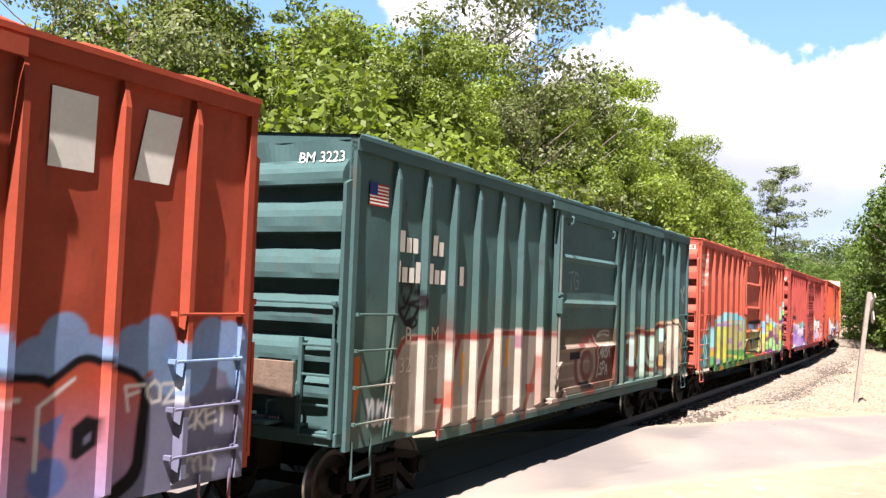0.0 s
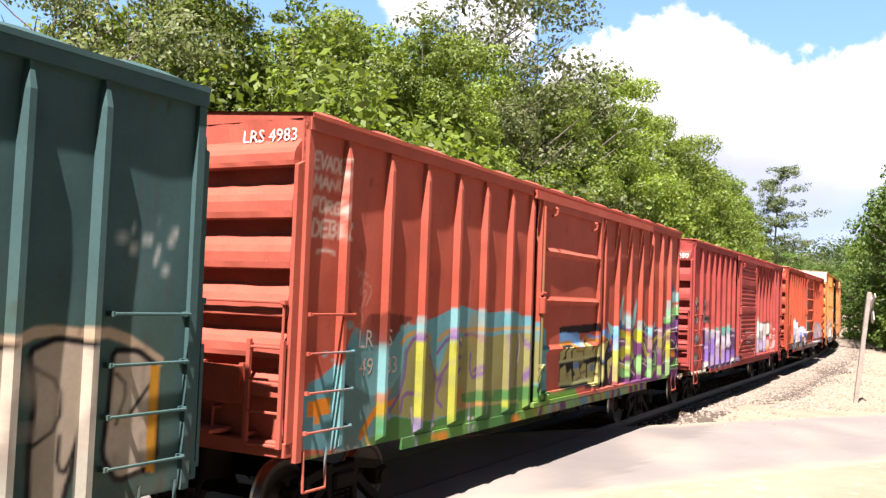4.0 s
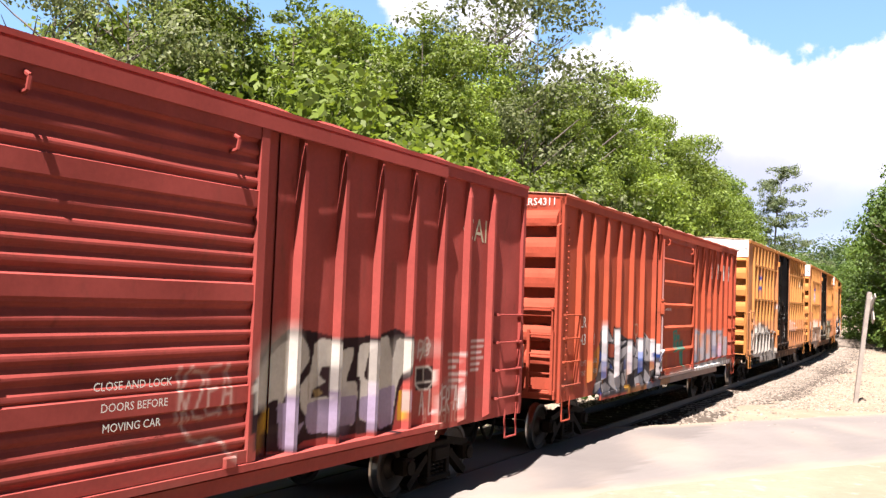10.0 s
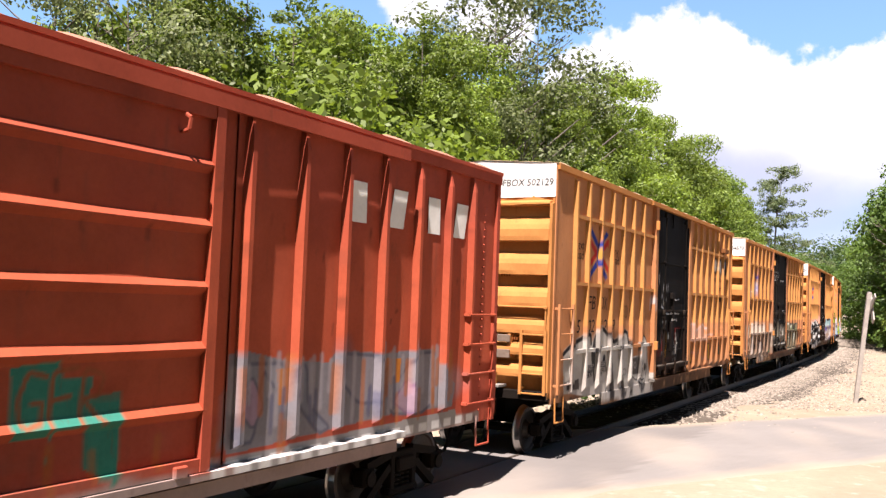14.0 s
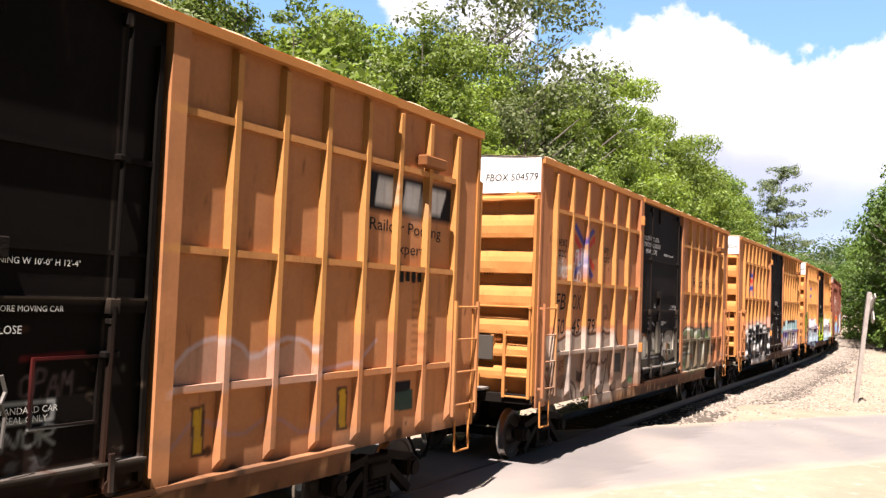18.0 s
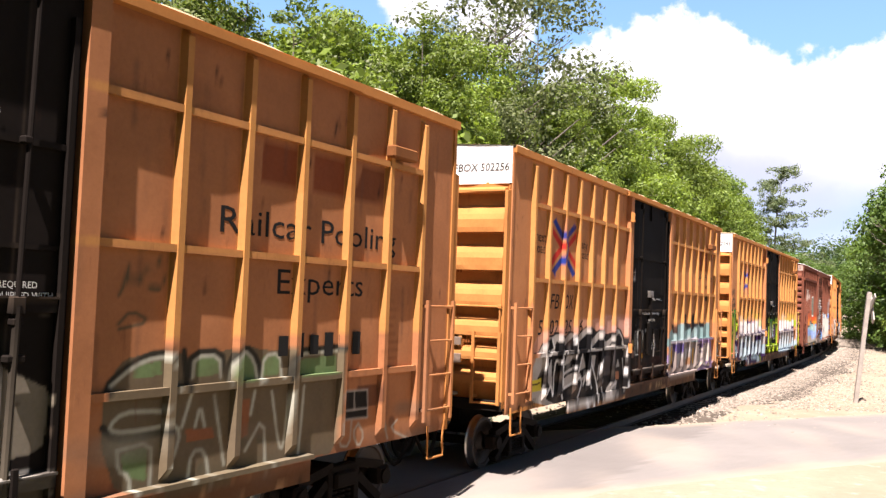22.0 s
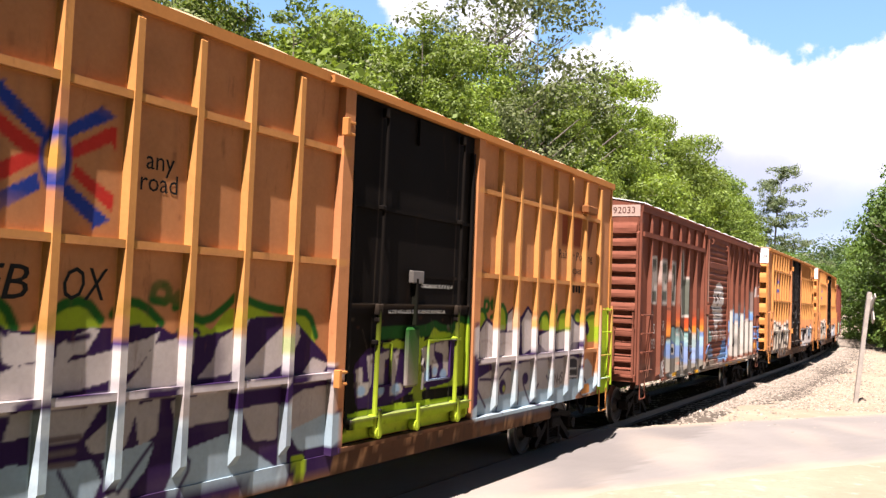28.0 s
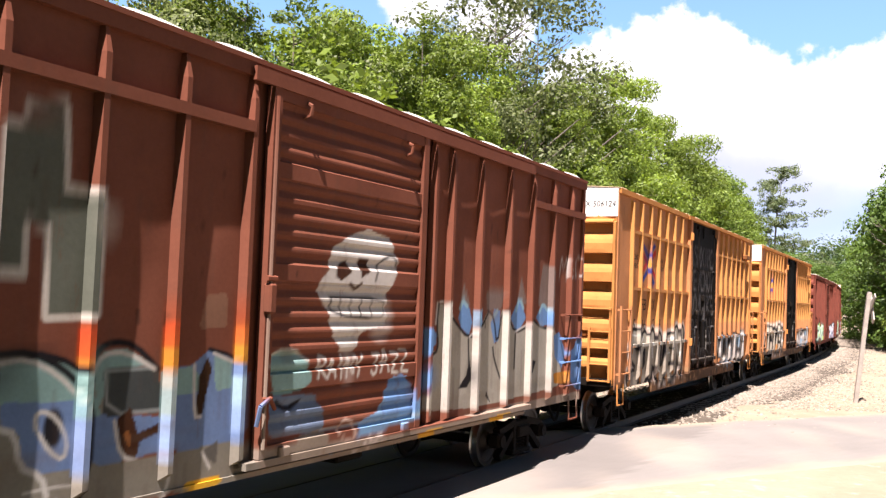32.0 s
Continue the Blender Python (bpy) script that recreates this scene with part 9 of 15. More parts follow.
    band(c, -5.5, 1.61, 2.32, (0.48, 0.46, 0.47))
    band(c, -5.5, 1.25, 1.61, (0.02, 0.045, 0.17))
    band(c, -4.66, 1.25, 2.17, (0.48, 0.46, 0.47))
    band(c, -3.77, 1.53, 1.96, (0.48, 0.46, 0.47))
    band(c, -3.77, 1.45, 1.53, (0.02, 0.045, 0.17))
    band(c, -3.77, 1.25, 1.45, (0.44, 0.42, 0.43))
    band(c, -2.95, 1.71, 2.0, (0.48, 0.46, 0.47))
    band(c, -2.95, 1.54, 1.71, (0.04, 0.13, 0.42))
    band(c, -2.95, 1.23, 1.54, (0.02, 0.045, 0.17))
    band(c, -1.97, 1.71, 1.94, (0.48, 0.46, 0.47))
    band(c, -1.97, 1.05, 1.28, (0.44, 0.42, 0.43))
    band(c, -6.35, 1.27, 1.67, (0.5, 0.2, 0.06))
    c.poly([(-3.88, 0.91), (-2.35, 0.96), (-0.2, 1.01), (-0.18, 0.74), (-2.33, 0.72), (-3.87, 0.8)], (0.30,0.14,0.05), 0.7)
    c.poly([(-2.35, 0.92), (-1.06, 1.04), (-1.14, 0.79), (-2.3, 0.76)], (0.10,0.10,0.13))
    c.poly([(-0.15, 2.14), (0.27, 2.18), (0.32, 2.03), (0.59, 2.04), (0.58, 1.66), (0.24, 1.64), (0.19, 1.35), (0.21, 1.6), (-0.13, 1.6)], (0.04,0.20,0.15))
    c.poly([(0.53, 1.87), (0.89, 1.9), (0.89, 1.33), (0.86, 1.13), (0.53, 1.32)], (0.04,0.20,0.15))
    scrawl(c, "GFR", -0.08, 0.78, 1.65, 2.12, (0.30,0.09,0.04), 0.04)
    c.poly([(2.19, 1.31), (2.22, 2.15), (2.49, 2.17), (3.07, 2.06), (3.84, 2), (3.97, 2.13), (5, 2.07), (6.19, 2.08), (6.39, 1.84), (6.8, 1.58), (6.73, 1.27), (5.22, 1.31), (2.25, 1.19)], (0.19,0.175,0.19))
    outlined(c, [(2.39, 2.05), (3.08, 2.03), (2.98, 1.73), (2.73, 1.98), (2.62, 1.27), (2.29, 1.27)], (0.2,0.19,0.21), (0.1,0.1,0.13), 0.04)
    outlined(c, [(2.32, 1.65), (2.57, 1.93), (2.76, 1.62), (2.61, 1.39)], (0.3,0.2,0.26), (0.1,0.1,0.13), 0.03)
    outlined(c, [(3.16, 2), (3.45, 1.99), (3.48, 1.57), (3.9, 1.28), (3.7, 1.23), (3.23, 1.65)], (0.17,0.17,0.2), (0.1,0.1,0.13), 0.04)
    outlined(c, [(4.04, 2.1), (4.84, 2.04), (4.97, 1.47), (4.44, 1.5), (4.06, 1.8)], (0.22,0.2,0.22), (0.1,0.1,0.13), 0.04)
    outlined(c, [(4.98, 1.89), (5.35, 1.73), (5.66, 2.03), (6.28, 2.04), (6.24, 1.38), (5.9, 1.25), (5.14, 1.31)], (0.22,0.2,0.22), (0.1,0.1,0.13), 0.04)
    outlined(c, [(5.21, 1.45), (5.51, 1.72), (5.8, 1.41), (5.55, 1.28)], (0.32,0.22,0.28), (0.2,0.12,0.2), 0.03)
    c.poly([(2.94, 1.97), (3.14, 1.97), (3.11, 1.59), (2.99, 1.6)], (0.45,0.16,0.03))
    c.poly([(5.04, 2), (5.36, 1.99), (5.35, 1.7), (5.11, 1.67)], (0.45,0.16,0.03))
    drips(c, 2.2, 6.7, 2.1, 26, 0.8, (0.33, 0.3, 0.32), 61, 0.07, 0.6)
    drips(c, 2.2, 6.7, 2.0, 12, 0.8, (0.36, 0.12, 0.04), 62, 0.09, 0.7)
    drips(c, 2.2, 6.7, 1.7, 10, 0.5, (0.1, 0.1, 0.16), 63, 0.06, 0.7)
    c.poly([(2.25, 1.16), (4.46, 1.19), (6.83, 1.22), (6.94, 1.01), (4.48, 0.99), (2.26, 1.02)], (0.27, 0.25, 0.24))
    for x in np.arange(1.9, 7.5, 0.33):
        c.poly([(x, 1.02), (x + 0.2, 1.02), (x + 0.2, 1.12), (x, 1.12)], WHITE, 0.7)
    drips(c, -7.4, 7.4, 1.5, 22, 0.5, (0.36, 0.12, 0.03), 77, 0.08, 0.5)
    grime(c, 5, 0.3)
    return c


def logo_cross(c, cx=-5.35, cz=3.74, fade=1.0):
    """The crossed red and blue arms on the tall cars, with an oval between them."""
    blue, red = (0.022, 0.045, 0.24), (0.46, 0.035, 0.025)
    for col, pts in (
        (blue, [(-0.58, 0.43), (-0.48, 0.47), (-0.4, 0.52), (-0.42, 0.47), (-0.06, 0.24), (-0.06, 0.12), (-0.17, 0.16)]),
        (blue, [(-0.6, -0.44), (-0.51, -0.38), (-0.09, -0.13), (-0.07, -0.26), (-0.42, -0.47), (-0.39, -0.55), (-0.56, -0.44)]),
        (blue, [(0.1, 0.24), (0.43, 0.45), (0.46, 0.49), (0.62, 0.42), (0.17, 0.17)]),
        (blue, [(0.09, -0.25), (0.19, -0.18), (0.61, -0.44), (0.45, -0.51), (0.42, -0.55), (0.43, -0.49), (0.12, -0.28)]),
        (red, [(-0.63, 0.36), (-0.5, 0.29), (-0.09, 0.07), (-0.08, -0.04), (-0.34, -0.2), (-0.61, -0.37), (-0.62, -0.25), (-0.53, -0.16), (-0.23, 0), (-0.58, 0.2), (-0.64, 0.2)]),
        (red, [(0.2, 0.11), (0.56, 0.33), (0.63, 0.33), (0.64, 0.13), (0.58, 0.2), (0.21, 0.01)]),
        (red, [(0.23, -0.02), (0.64, -0.23), (0.62, -0.37), (0.43, -0.25), (0.22, -0.12)]),
    ):
        c.poly([(cx + x, cz + z) for x, z in pts], col, fade)
    c.blob(cx + 0.06, cz, 0.15, 0.27, blue, 0.02, fade)
    c.blob(cx + 0.02, cz, 0.07, 0.13, (0.5, 0.26, 0.06), 0.02, fade)


def yellow_canvas(seed, fade=1.0, logo=True):
    c = Canvas(YELLOW)
    c.field(-7.8, 7.9, 0.9, 5.6, (0.42, 0.182, 0.088), 0.7, 0.2, seed, 0.5)
    c.field(-7.8, 7.9, 0.7, 1.08, (0.085, 0.045, 0.028), 0.88, 0.05, seed + 3, 0.2)
    c.field(-1.5, 2.0, 0.7, 1.06, (0.06, 0.03, 0.018), 0.75, 0.06, seed + 6, 0.1)
    speckle(c, -7.5, 7.5, 0.76, 1.2, (0.36, 0.2, 0.1), seed + 4)
    speckle(c, -7.5, 7.5, 0.76, 1.3, (0.05, 0.03, 0.02), seed + 5)
    if logo:
        logo_cross(c, fade=fade)
    c.poly([(-3.95, 2.35), (-3.7, 2.35), (-3.7, 2.65), (-3.95, 2.65)], (0.25, 0.1, 0.04), 0.6)
    data_block(c, 6.5, 2.3, 0.5, 0.9, (0.2, 0.08, 0.03), seed + 1, 9)
    c.poly([(5.8, 1.45), (6.25, 1.45), (6.25, 1.7), (5.8, 1.7)], BLACK)
    return c


def canvas_bone():
    c = yellow_canvas(80)
    d = Canvas(DOOR_BLACK)
    c.stroke(rounded([(-7.07, 1.86), (-6.59, 2.02), (-6.13, 2.11), (-5.67, 2.21), (-5.62, 1.99), (-5.41, 2.15), (-5.13, 2.29), (-4.92, 2.27), (-4.26, 1.98), (-3.95, 2.03), (-3.35, 2.24), (-3.15, 1.86)], False, 0.25), 0.12, (0.42, 0.34, 0.29), 0.02, 0.6)
    c.poly(rounded([(-7.12, 1.81), (-6.75, 1.94), (-6.59, 2.01), (-6.12, 2.09), (-5.67, 2.19), (-5.62, 1.98), (-5.41, 2.13), (-5.13, 2.27), (-4.92, 2.25), (-4.26, 1.96), (-3.95, 2.01), (-3.35, 2.22), (-3.15, 1.84), (-2.96, 1.61), (-2.36, 1.64), (-2.45, 1.92), (-2.24, 2.06), (-1.9, 2.04), (-1.71, 1.86), (-1.67, 1.53), (-1.39, 1.02), (-1.2, 0.75), (-2.43, 0.73), (-3.67, 0.74), (-5.12, 0.88), (-6.7, 1.1), (-7.07, 1.12)], True, 0.03), (0.45, 0.415, 0.37))
    c.poly(rounded([(-7.08, 1.32), (-6.71, 1.36), (-5.14, 1.24), (-3.7, 1.11), (-1.3, 0.96), (-1.2, 0.72), (-2.43, 0.71), (-3.67, 0.72), (-5.11, 0.87), (-6.69, 1.09), (-7.07, 1.11)], True, 0.1), (0.37, 0.33, 0.3), 0.6)
    c.stroke(rounded([(-7.12, 1.83), (-6.76, 1.97), (-6.59, 2.01), (-6.12, 2.1), (-5.67, 2.19), (-5.62, 1.98)], False, 0.25), 0.085, BLACK)
    c.stroke(rounded([(-5.13, 2.29), (-5.44, 2.07), (-5.5, 1.89), (-5.52, 1.82)], False, 0.25), 0.085, BLACK)
    c.stroke(rounded([(-4.92, 2.26), (-4.26, 1.97), (-3.95, 2.02)], False, 0.25), 0.085, BLACK)
    c.stroke(rounded([(-3.94, 1.89), (-3.77, 2.11), (-3.35, 2.22), (-3.17, 1.92), (-3.05, 1.64), (-2.93, 1.24)], False, 0.25), 0.085, BLACK)
    c.poly(rounded([(-5.51, 1.95), (-5.42, 2.1), (-5.17, 2.29), (-5.15, 2.25), (-5.23, 1.94), (-5.27, 1.75), (-5.4, 1.46), (-5.36, 1.27), (-5.42, 1.21), (-5.51, 1.47), (-5.61, 1.78), (-5.58, 1.84)], True, 0.04), (0.05, 0.045, 0.045))
    c.poly(rounded([(-3.94, 1.88), (-3.81, 1.95), (-3.73, 2.07), (-3.72, 1.87), (-3.67, 1.65), (-3.79, 1.61), (-3.88, 1.81)], True, 0.04), (0.05, 0.045, 0.045))
    c.poly(rounded([(-6.93, 1.29), (-6.54, 1.32), (-6.3, 1.35), (-6.25, 1.14), (-6.92, 1.17)], True, 0.04), (0.05, 0.045, 0.045))
    c.poly(rounded([(-4.83, 1.75), (-4.74, 1.72), (-4.74, 1.61), (-4.91, 1.59), (-4.89, 1.69)], True, 0.04), (0.05, 0.045, 0.045))
    c.poly(rounded([(-4.47, 1.74), (-4.32, 1.75), (-4.23, 1.39), (-4.14, 1.1), (-4.12, 0.77), (-4.42, 0.83), (-4.43, 1.2)], True, 0.04), (0.05, 0.045, 0.045))
    c.poly(rounded([(-3.71, 1.25), (-3.51, 1.28), (-3.47, 1.08), (-3.26, 0.78), (-3.56, 0.72), (-3.68, 0.92), (-3.66, 1.1)], True, 0.04), (0.05, 0.045, 0.045))
    c.poly(rounded([(-3.09, 0.83), (-2.94, 0.95), (-2.89, 0.84), (-3.01, 0.74), (-3.33, 0.77)], True, 0.04), (0.05, 0.045, 0.045))
    c.poly(rounded([(-5.95, 1.47), (-5.55, 1.48), (-5.54, 1.34), (-5.76, 1.33), (-5.86, 1.27)], True, 0.04), (0.05, 0.045, 0.045))
    c.poly(rounded([(-5.88, 1.58), (-5.51, 1.56), (-5.51, 1.42), (-5.89, 1.47)], True, 0.03), (0.11, 0.1, 0.095))
    c.poly(rounded([(-5.17, 1.62), (-4.68, 1.62), (-4.67, 1.48), (-5.16, 1.5)], True, 0.03), (0.11, 0.1, 0.095))
    c.poly(rounded([(-5.07, 1.48), (-4.51, 1.48), (-4.51, 1.37), (-4.89, 1.4), (-4.98, 1.31), (-5.07, 1.42)], True, 0.03), (0.11, 0.1, 0.095))
    c.poly(rounded([(-4.49, 1.63), (-4.4, 1.67), (-4.38, 1.27), (-4.47, 1.24)], True, 0.02), (0.55, 0.32, 0.03))
    c.stroke(rounded([(-4.51, 1.35), (-4.61, 1.16), (-4.72, 0.89)], False, 0.25), 0.035, BLACK)
    c.poly(rounded([(-2.41, 1.87), (-2.31, 2.03), (-2.1, 2.08), (-1.86, 2.02), (-1.74, 1.79), (-1.73, 1.32), (-1.83, 1.11), (-1.93, 0.87), (-2.15, 0.86), (-2.31, 1), (-2.29, 1.33), (-2.35, 1.58)], True, 0.1), (0.5, 0.46, 0.41))
    c.stroke(rounded([(-2.42, 1.73), (-2.41, 1.91), (-2.31, 2.04), (-2.1, 2.08), (-1.86, 2.02), (-1.73, 1.79), (-1.72, 1.31), (-1.83, 1.1), (-1.93, 0.86), (-2.15, 0.85), (-2.32, 0.99)], False, 0.25), 0.035, BLACK)
    c.blob(-2.09, 1.46, 0.08, 0.08, BLACK, 0.03)
    c.blob(-1.87, 1.35, 0.09, 0.09, BLACK, 0.03)
    c.blob(-2.04, 1.28, 0.05, 0.05, BLACK, 0.03)
    c.stroke(rounded([(-2.28, 1.16), (-2.13, 1.06), (-1.93, 1.08)], False, 0.25), 0.03, BLACK)
    c.stroke(rounded([(-2.33, 1.05), (-2.12, 0.95), (-1.94, 0.98)], False, 0.25), 0.04, BLACK)
    c.stroke([(-2.21, 1.12), (-2.21, 1.02)], 0.02, BLACK)
    c.stroke([(-2.1, 1.08), (-2.09, 0.98)], 0.02, BLACK)
    c.poly(rounded([(-2.96, 1.61), (-2.36, 1.63), (-2.36, 1.23), (-2.89, 1.23)], True, 0.02), (0.1, 0.09, 0.08))
    c.stroke(rounded([(-2.75, 1.43), (-2.66, 1.51), (-2.55, 1.42), (-2.64, 1.34), (-2.75, 1.43)], False, 0.25), 0.03, (0.4, 0.37, 0.34))
    c.stroke([(-2.95, 1.6), (-2.35, 1.62)], 0.025, (0.5, 0.46, 0.42))
    c.stroke(rounded([(-3.55, 1.38), (-3.33, 1.38), (-3.34, 1.25), (-3.53, 1.26), (-3.55, 1.38)], False, 0.25), 0.025, (0.2, 0.18, 0.17))
    c.poly(rounded([(-3.59, 2.72), (-3.32, 2.74), (-3.32, 2.49), (-3.56, 2.49)], True, 0.1), (0.3, 0.13, 0.05), 0.7)
    c.stroke(rounded([(-3.59, 2.72), (-3.32, 2.74), (-3.32, 2.49), (-3.56, 2.49), (-3.59, 2.72)], False, 0.25), 0.02, (0.16, 0.07, 0.03))
    c.stroke(rounded([(-1.55, 0.99), (-1.4, 1.11), (-1.3, 0.96), (-1.46, 0.8)], False, 0.25), 0.03, BLACK)
    c.stroke(rounded([(-2.93, 1.22), (-2.52, 1.07), (-2.39, 1.18)], False, 0.25), 0.03, BLACK)
    band(c, -6.06, 1.88, 2.11, (0.45, 0.415, 0.37))
    band(c, -6.06, 1.13, 1.83, (0.52, 0.48, 0.43))
    band(c, -5.3, 1.89, 2.23, (0.45, 0.415, 0.37))
    band(c, -5.3, 1.09, 1.83, (0.52, 0.48, 0.43))
    band(c, -4.58, 1.87, 2.09, (0.45, 0.415, 0.37))
    band(c, -4.58, 1.07, 1.8, (0.52, 0.48, 0.43))
    band(c, -3.84, 1.89, 2.0, (0.45, 0.415, 0.37))
    band(c, -3.84, 1.09, 1.82, (0.52, 0.48, 0.43))
    band(c, -3.12, 1.69, 1.84, (0.45, 0.415, 0.37))
    band(c, -3.12, 1.08, 1.65, (0.52, 0.48, 0.43))
    c.stroke(rounded([(2.09, 1.84), (2.22, 2.16), (2.62, 2.33), (3.01, 2.27), (3.22, 2.06), (3.62, 2.3), (4.07, 2.26), (4.24, 2.1)], False, 0.25), 0.05, (0.5,0.4,0.4), 0.02, 0.75)
    c.poly([(2.13, 1.84), (2.27, 2.16), (2.69, 2.29), (3.08, 2.17), (3.49, 2.16), (3.92, 2.26), (4.25, 1.95), (4.26, 1.8)], (0.42,0.30,0.26), 0.45)
    c.stroke([(4.26, 1.91), (5.08, 2), (5.42, 2.23)], 0.05, (0.45,0.36,0.4), 0.02, 0.5)
    c.stroke(rounded([(2.17, 1.32), (2.49, 1.62), (3.02, 1.31), (3.54, 1.54), (4.16, 1.2), (4.77, 1.54)], False, 0.25), 0.04, (0.26,0.2,0.3), 0.02, 0.4)
    c.poly([(2.4, 1.69), (2.58, 1.7), (2.6, 1.22), (2.43, 1.23)], BLACK, 0.8)
    c.poly([(2.44, 1.66), (2.54, 1.67), (2.56, 1.25), (2.46, 1.25)], (0.5,0.3,0.03))
    c.poly([(4.66, 1.72), (4.86, 1.72), (4.88, 1.23), (4.68, 1.23)], BLACK, 0.8)
    c.poly([(4.71, 1.68), (4.83, 1.69), (4.85, 1.26), (4.73, 1.25)], (0.5,0.3,0.03))
    c.poly([(5.85, 1.57), (6.31, 1.58), (6.33, 1.33), (5.87, 1.34)], (0.03,0.06,0.05))
    scrawl(c, "AMA", -1.6, -1.36, 2.65, 3.05, (0.5,0.42,0.4), 0.025)
    scrawl(d, "IIII", -0.53, 0.04, 3.13, 3.27, (0.5,0.5,0.5), 0.03)
    d.stroke([(-0.6, 2.98), (-0.29, 2.93)], 0.05, (0.5,0.5,0.5))
    d.stroke([(-0.49, 2.79), (-0.17, 2.9)], 0.06, (0.3,0.28,0.22))
    d.stroke([(-0.63, 2.74), (-0.45, 2.71)], 0.03, (0.5,0.5,0.5))
    d.stroke([(-0.5, 2.37), (-0.17, 2.38), (-0.24, 2.28)], 0.05, (0.3,0.3,0.28))
    scrawl(d, "NOPAR", -0.62, -0.12, 1.85, 2.15, (0.13,0.13,0.13), 0.025)
    scrawl(d, "OPAM", 0.62, 1.1, 1.92, 2.1, (0.1,0.07,0.07), 0.018)
    scrawl(d, "NOR", 0.5, 0.98, 1.53, 1.68, (0.36,0.36,0.34), 0.02)
    tangle(d, 0.72, 1.42, 0.2, 0.08, (0.01, 0.01, 0.01), (0.28, 0.28, 0.27), 4)
    scrawl(d, "SES", -1.05, -0.82, 1.76, 1.89, (0.3,0.3,0.3), 0.02)
    scrawl(d, "ONE", -0.62, -0.33, 1.56, 1.71, (0.28,0.28,0.28), 0.025)
    d.poly([(-0.95, 1.7), (-0.55, 1.72), (-0.55, 1.55), (-0.95, 1.52)], (0.07,0.014,0.012))
    d.stroke([(-1.15, 1.47), (0.5, 1.47)], 0.05, (0.05,0.012,0.01))
    d.stroke([(0.62, 2.2), (1.16, 2.22)], 0.045, (0.1,0.016,0.014))
    d.poly([(-0.24, 1.86), (-0.14, 1.87), (-0.14, 1.49), (-0.23, 1.49)], (0.45,0.22,0.02))
    d.poly([(-0.02, 2.33), (0.34, 2.37), (0.32, 1.88), (-0.02, 1.87)], (0.02,0.011,0.01))
    d.poly([(0.04, 2.11), (0.21, 2.11), (0.21, 1.94), (0.04, 1.94)], (0.4,0.4,0.38))
    d.stroke([(-1.14, 3.53), (-0.84, 3.55), (-0.85, 3.31), (-1.14, 3.3), (-1.14, 3.53)], 0.02, (0.5,0.5,0.48))
    d.stroke([(0.44, 1.87), (0.92, 1.87), (0.91, 1.73), (0.43, 1.73), (0.44, 1.87)], 0.02, (0.5,0.5,0.48))
    # the black box with pale blocks
    c.poly([(5.16, 3.8), (7.15, 3.8), (7.15, 4.28), (5.16, 4.28)], BLACK)
    for x, lean in ((5.5, 0.03), (6.12, 0.03), (6.75, 0.08)):
        c.poly([(x - 0.2 - lean, 3.85), (x + 0.18 - lean, 3.85), (x + 0.18 + lean, 4.18), (x - 0.2 + lean, 4.18)], (0.6, 0.58, 0.55))
    for z in (3.93, 4.0, 4.08):
        c.stroke([(5.5, z), (5.7, z)], 0.025, WHITE)
        c.stroke([(6.0, z), (6.2, z)], 0.025, WHITE)
    grime(c, 6, 0.35)
    return c, d


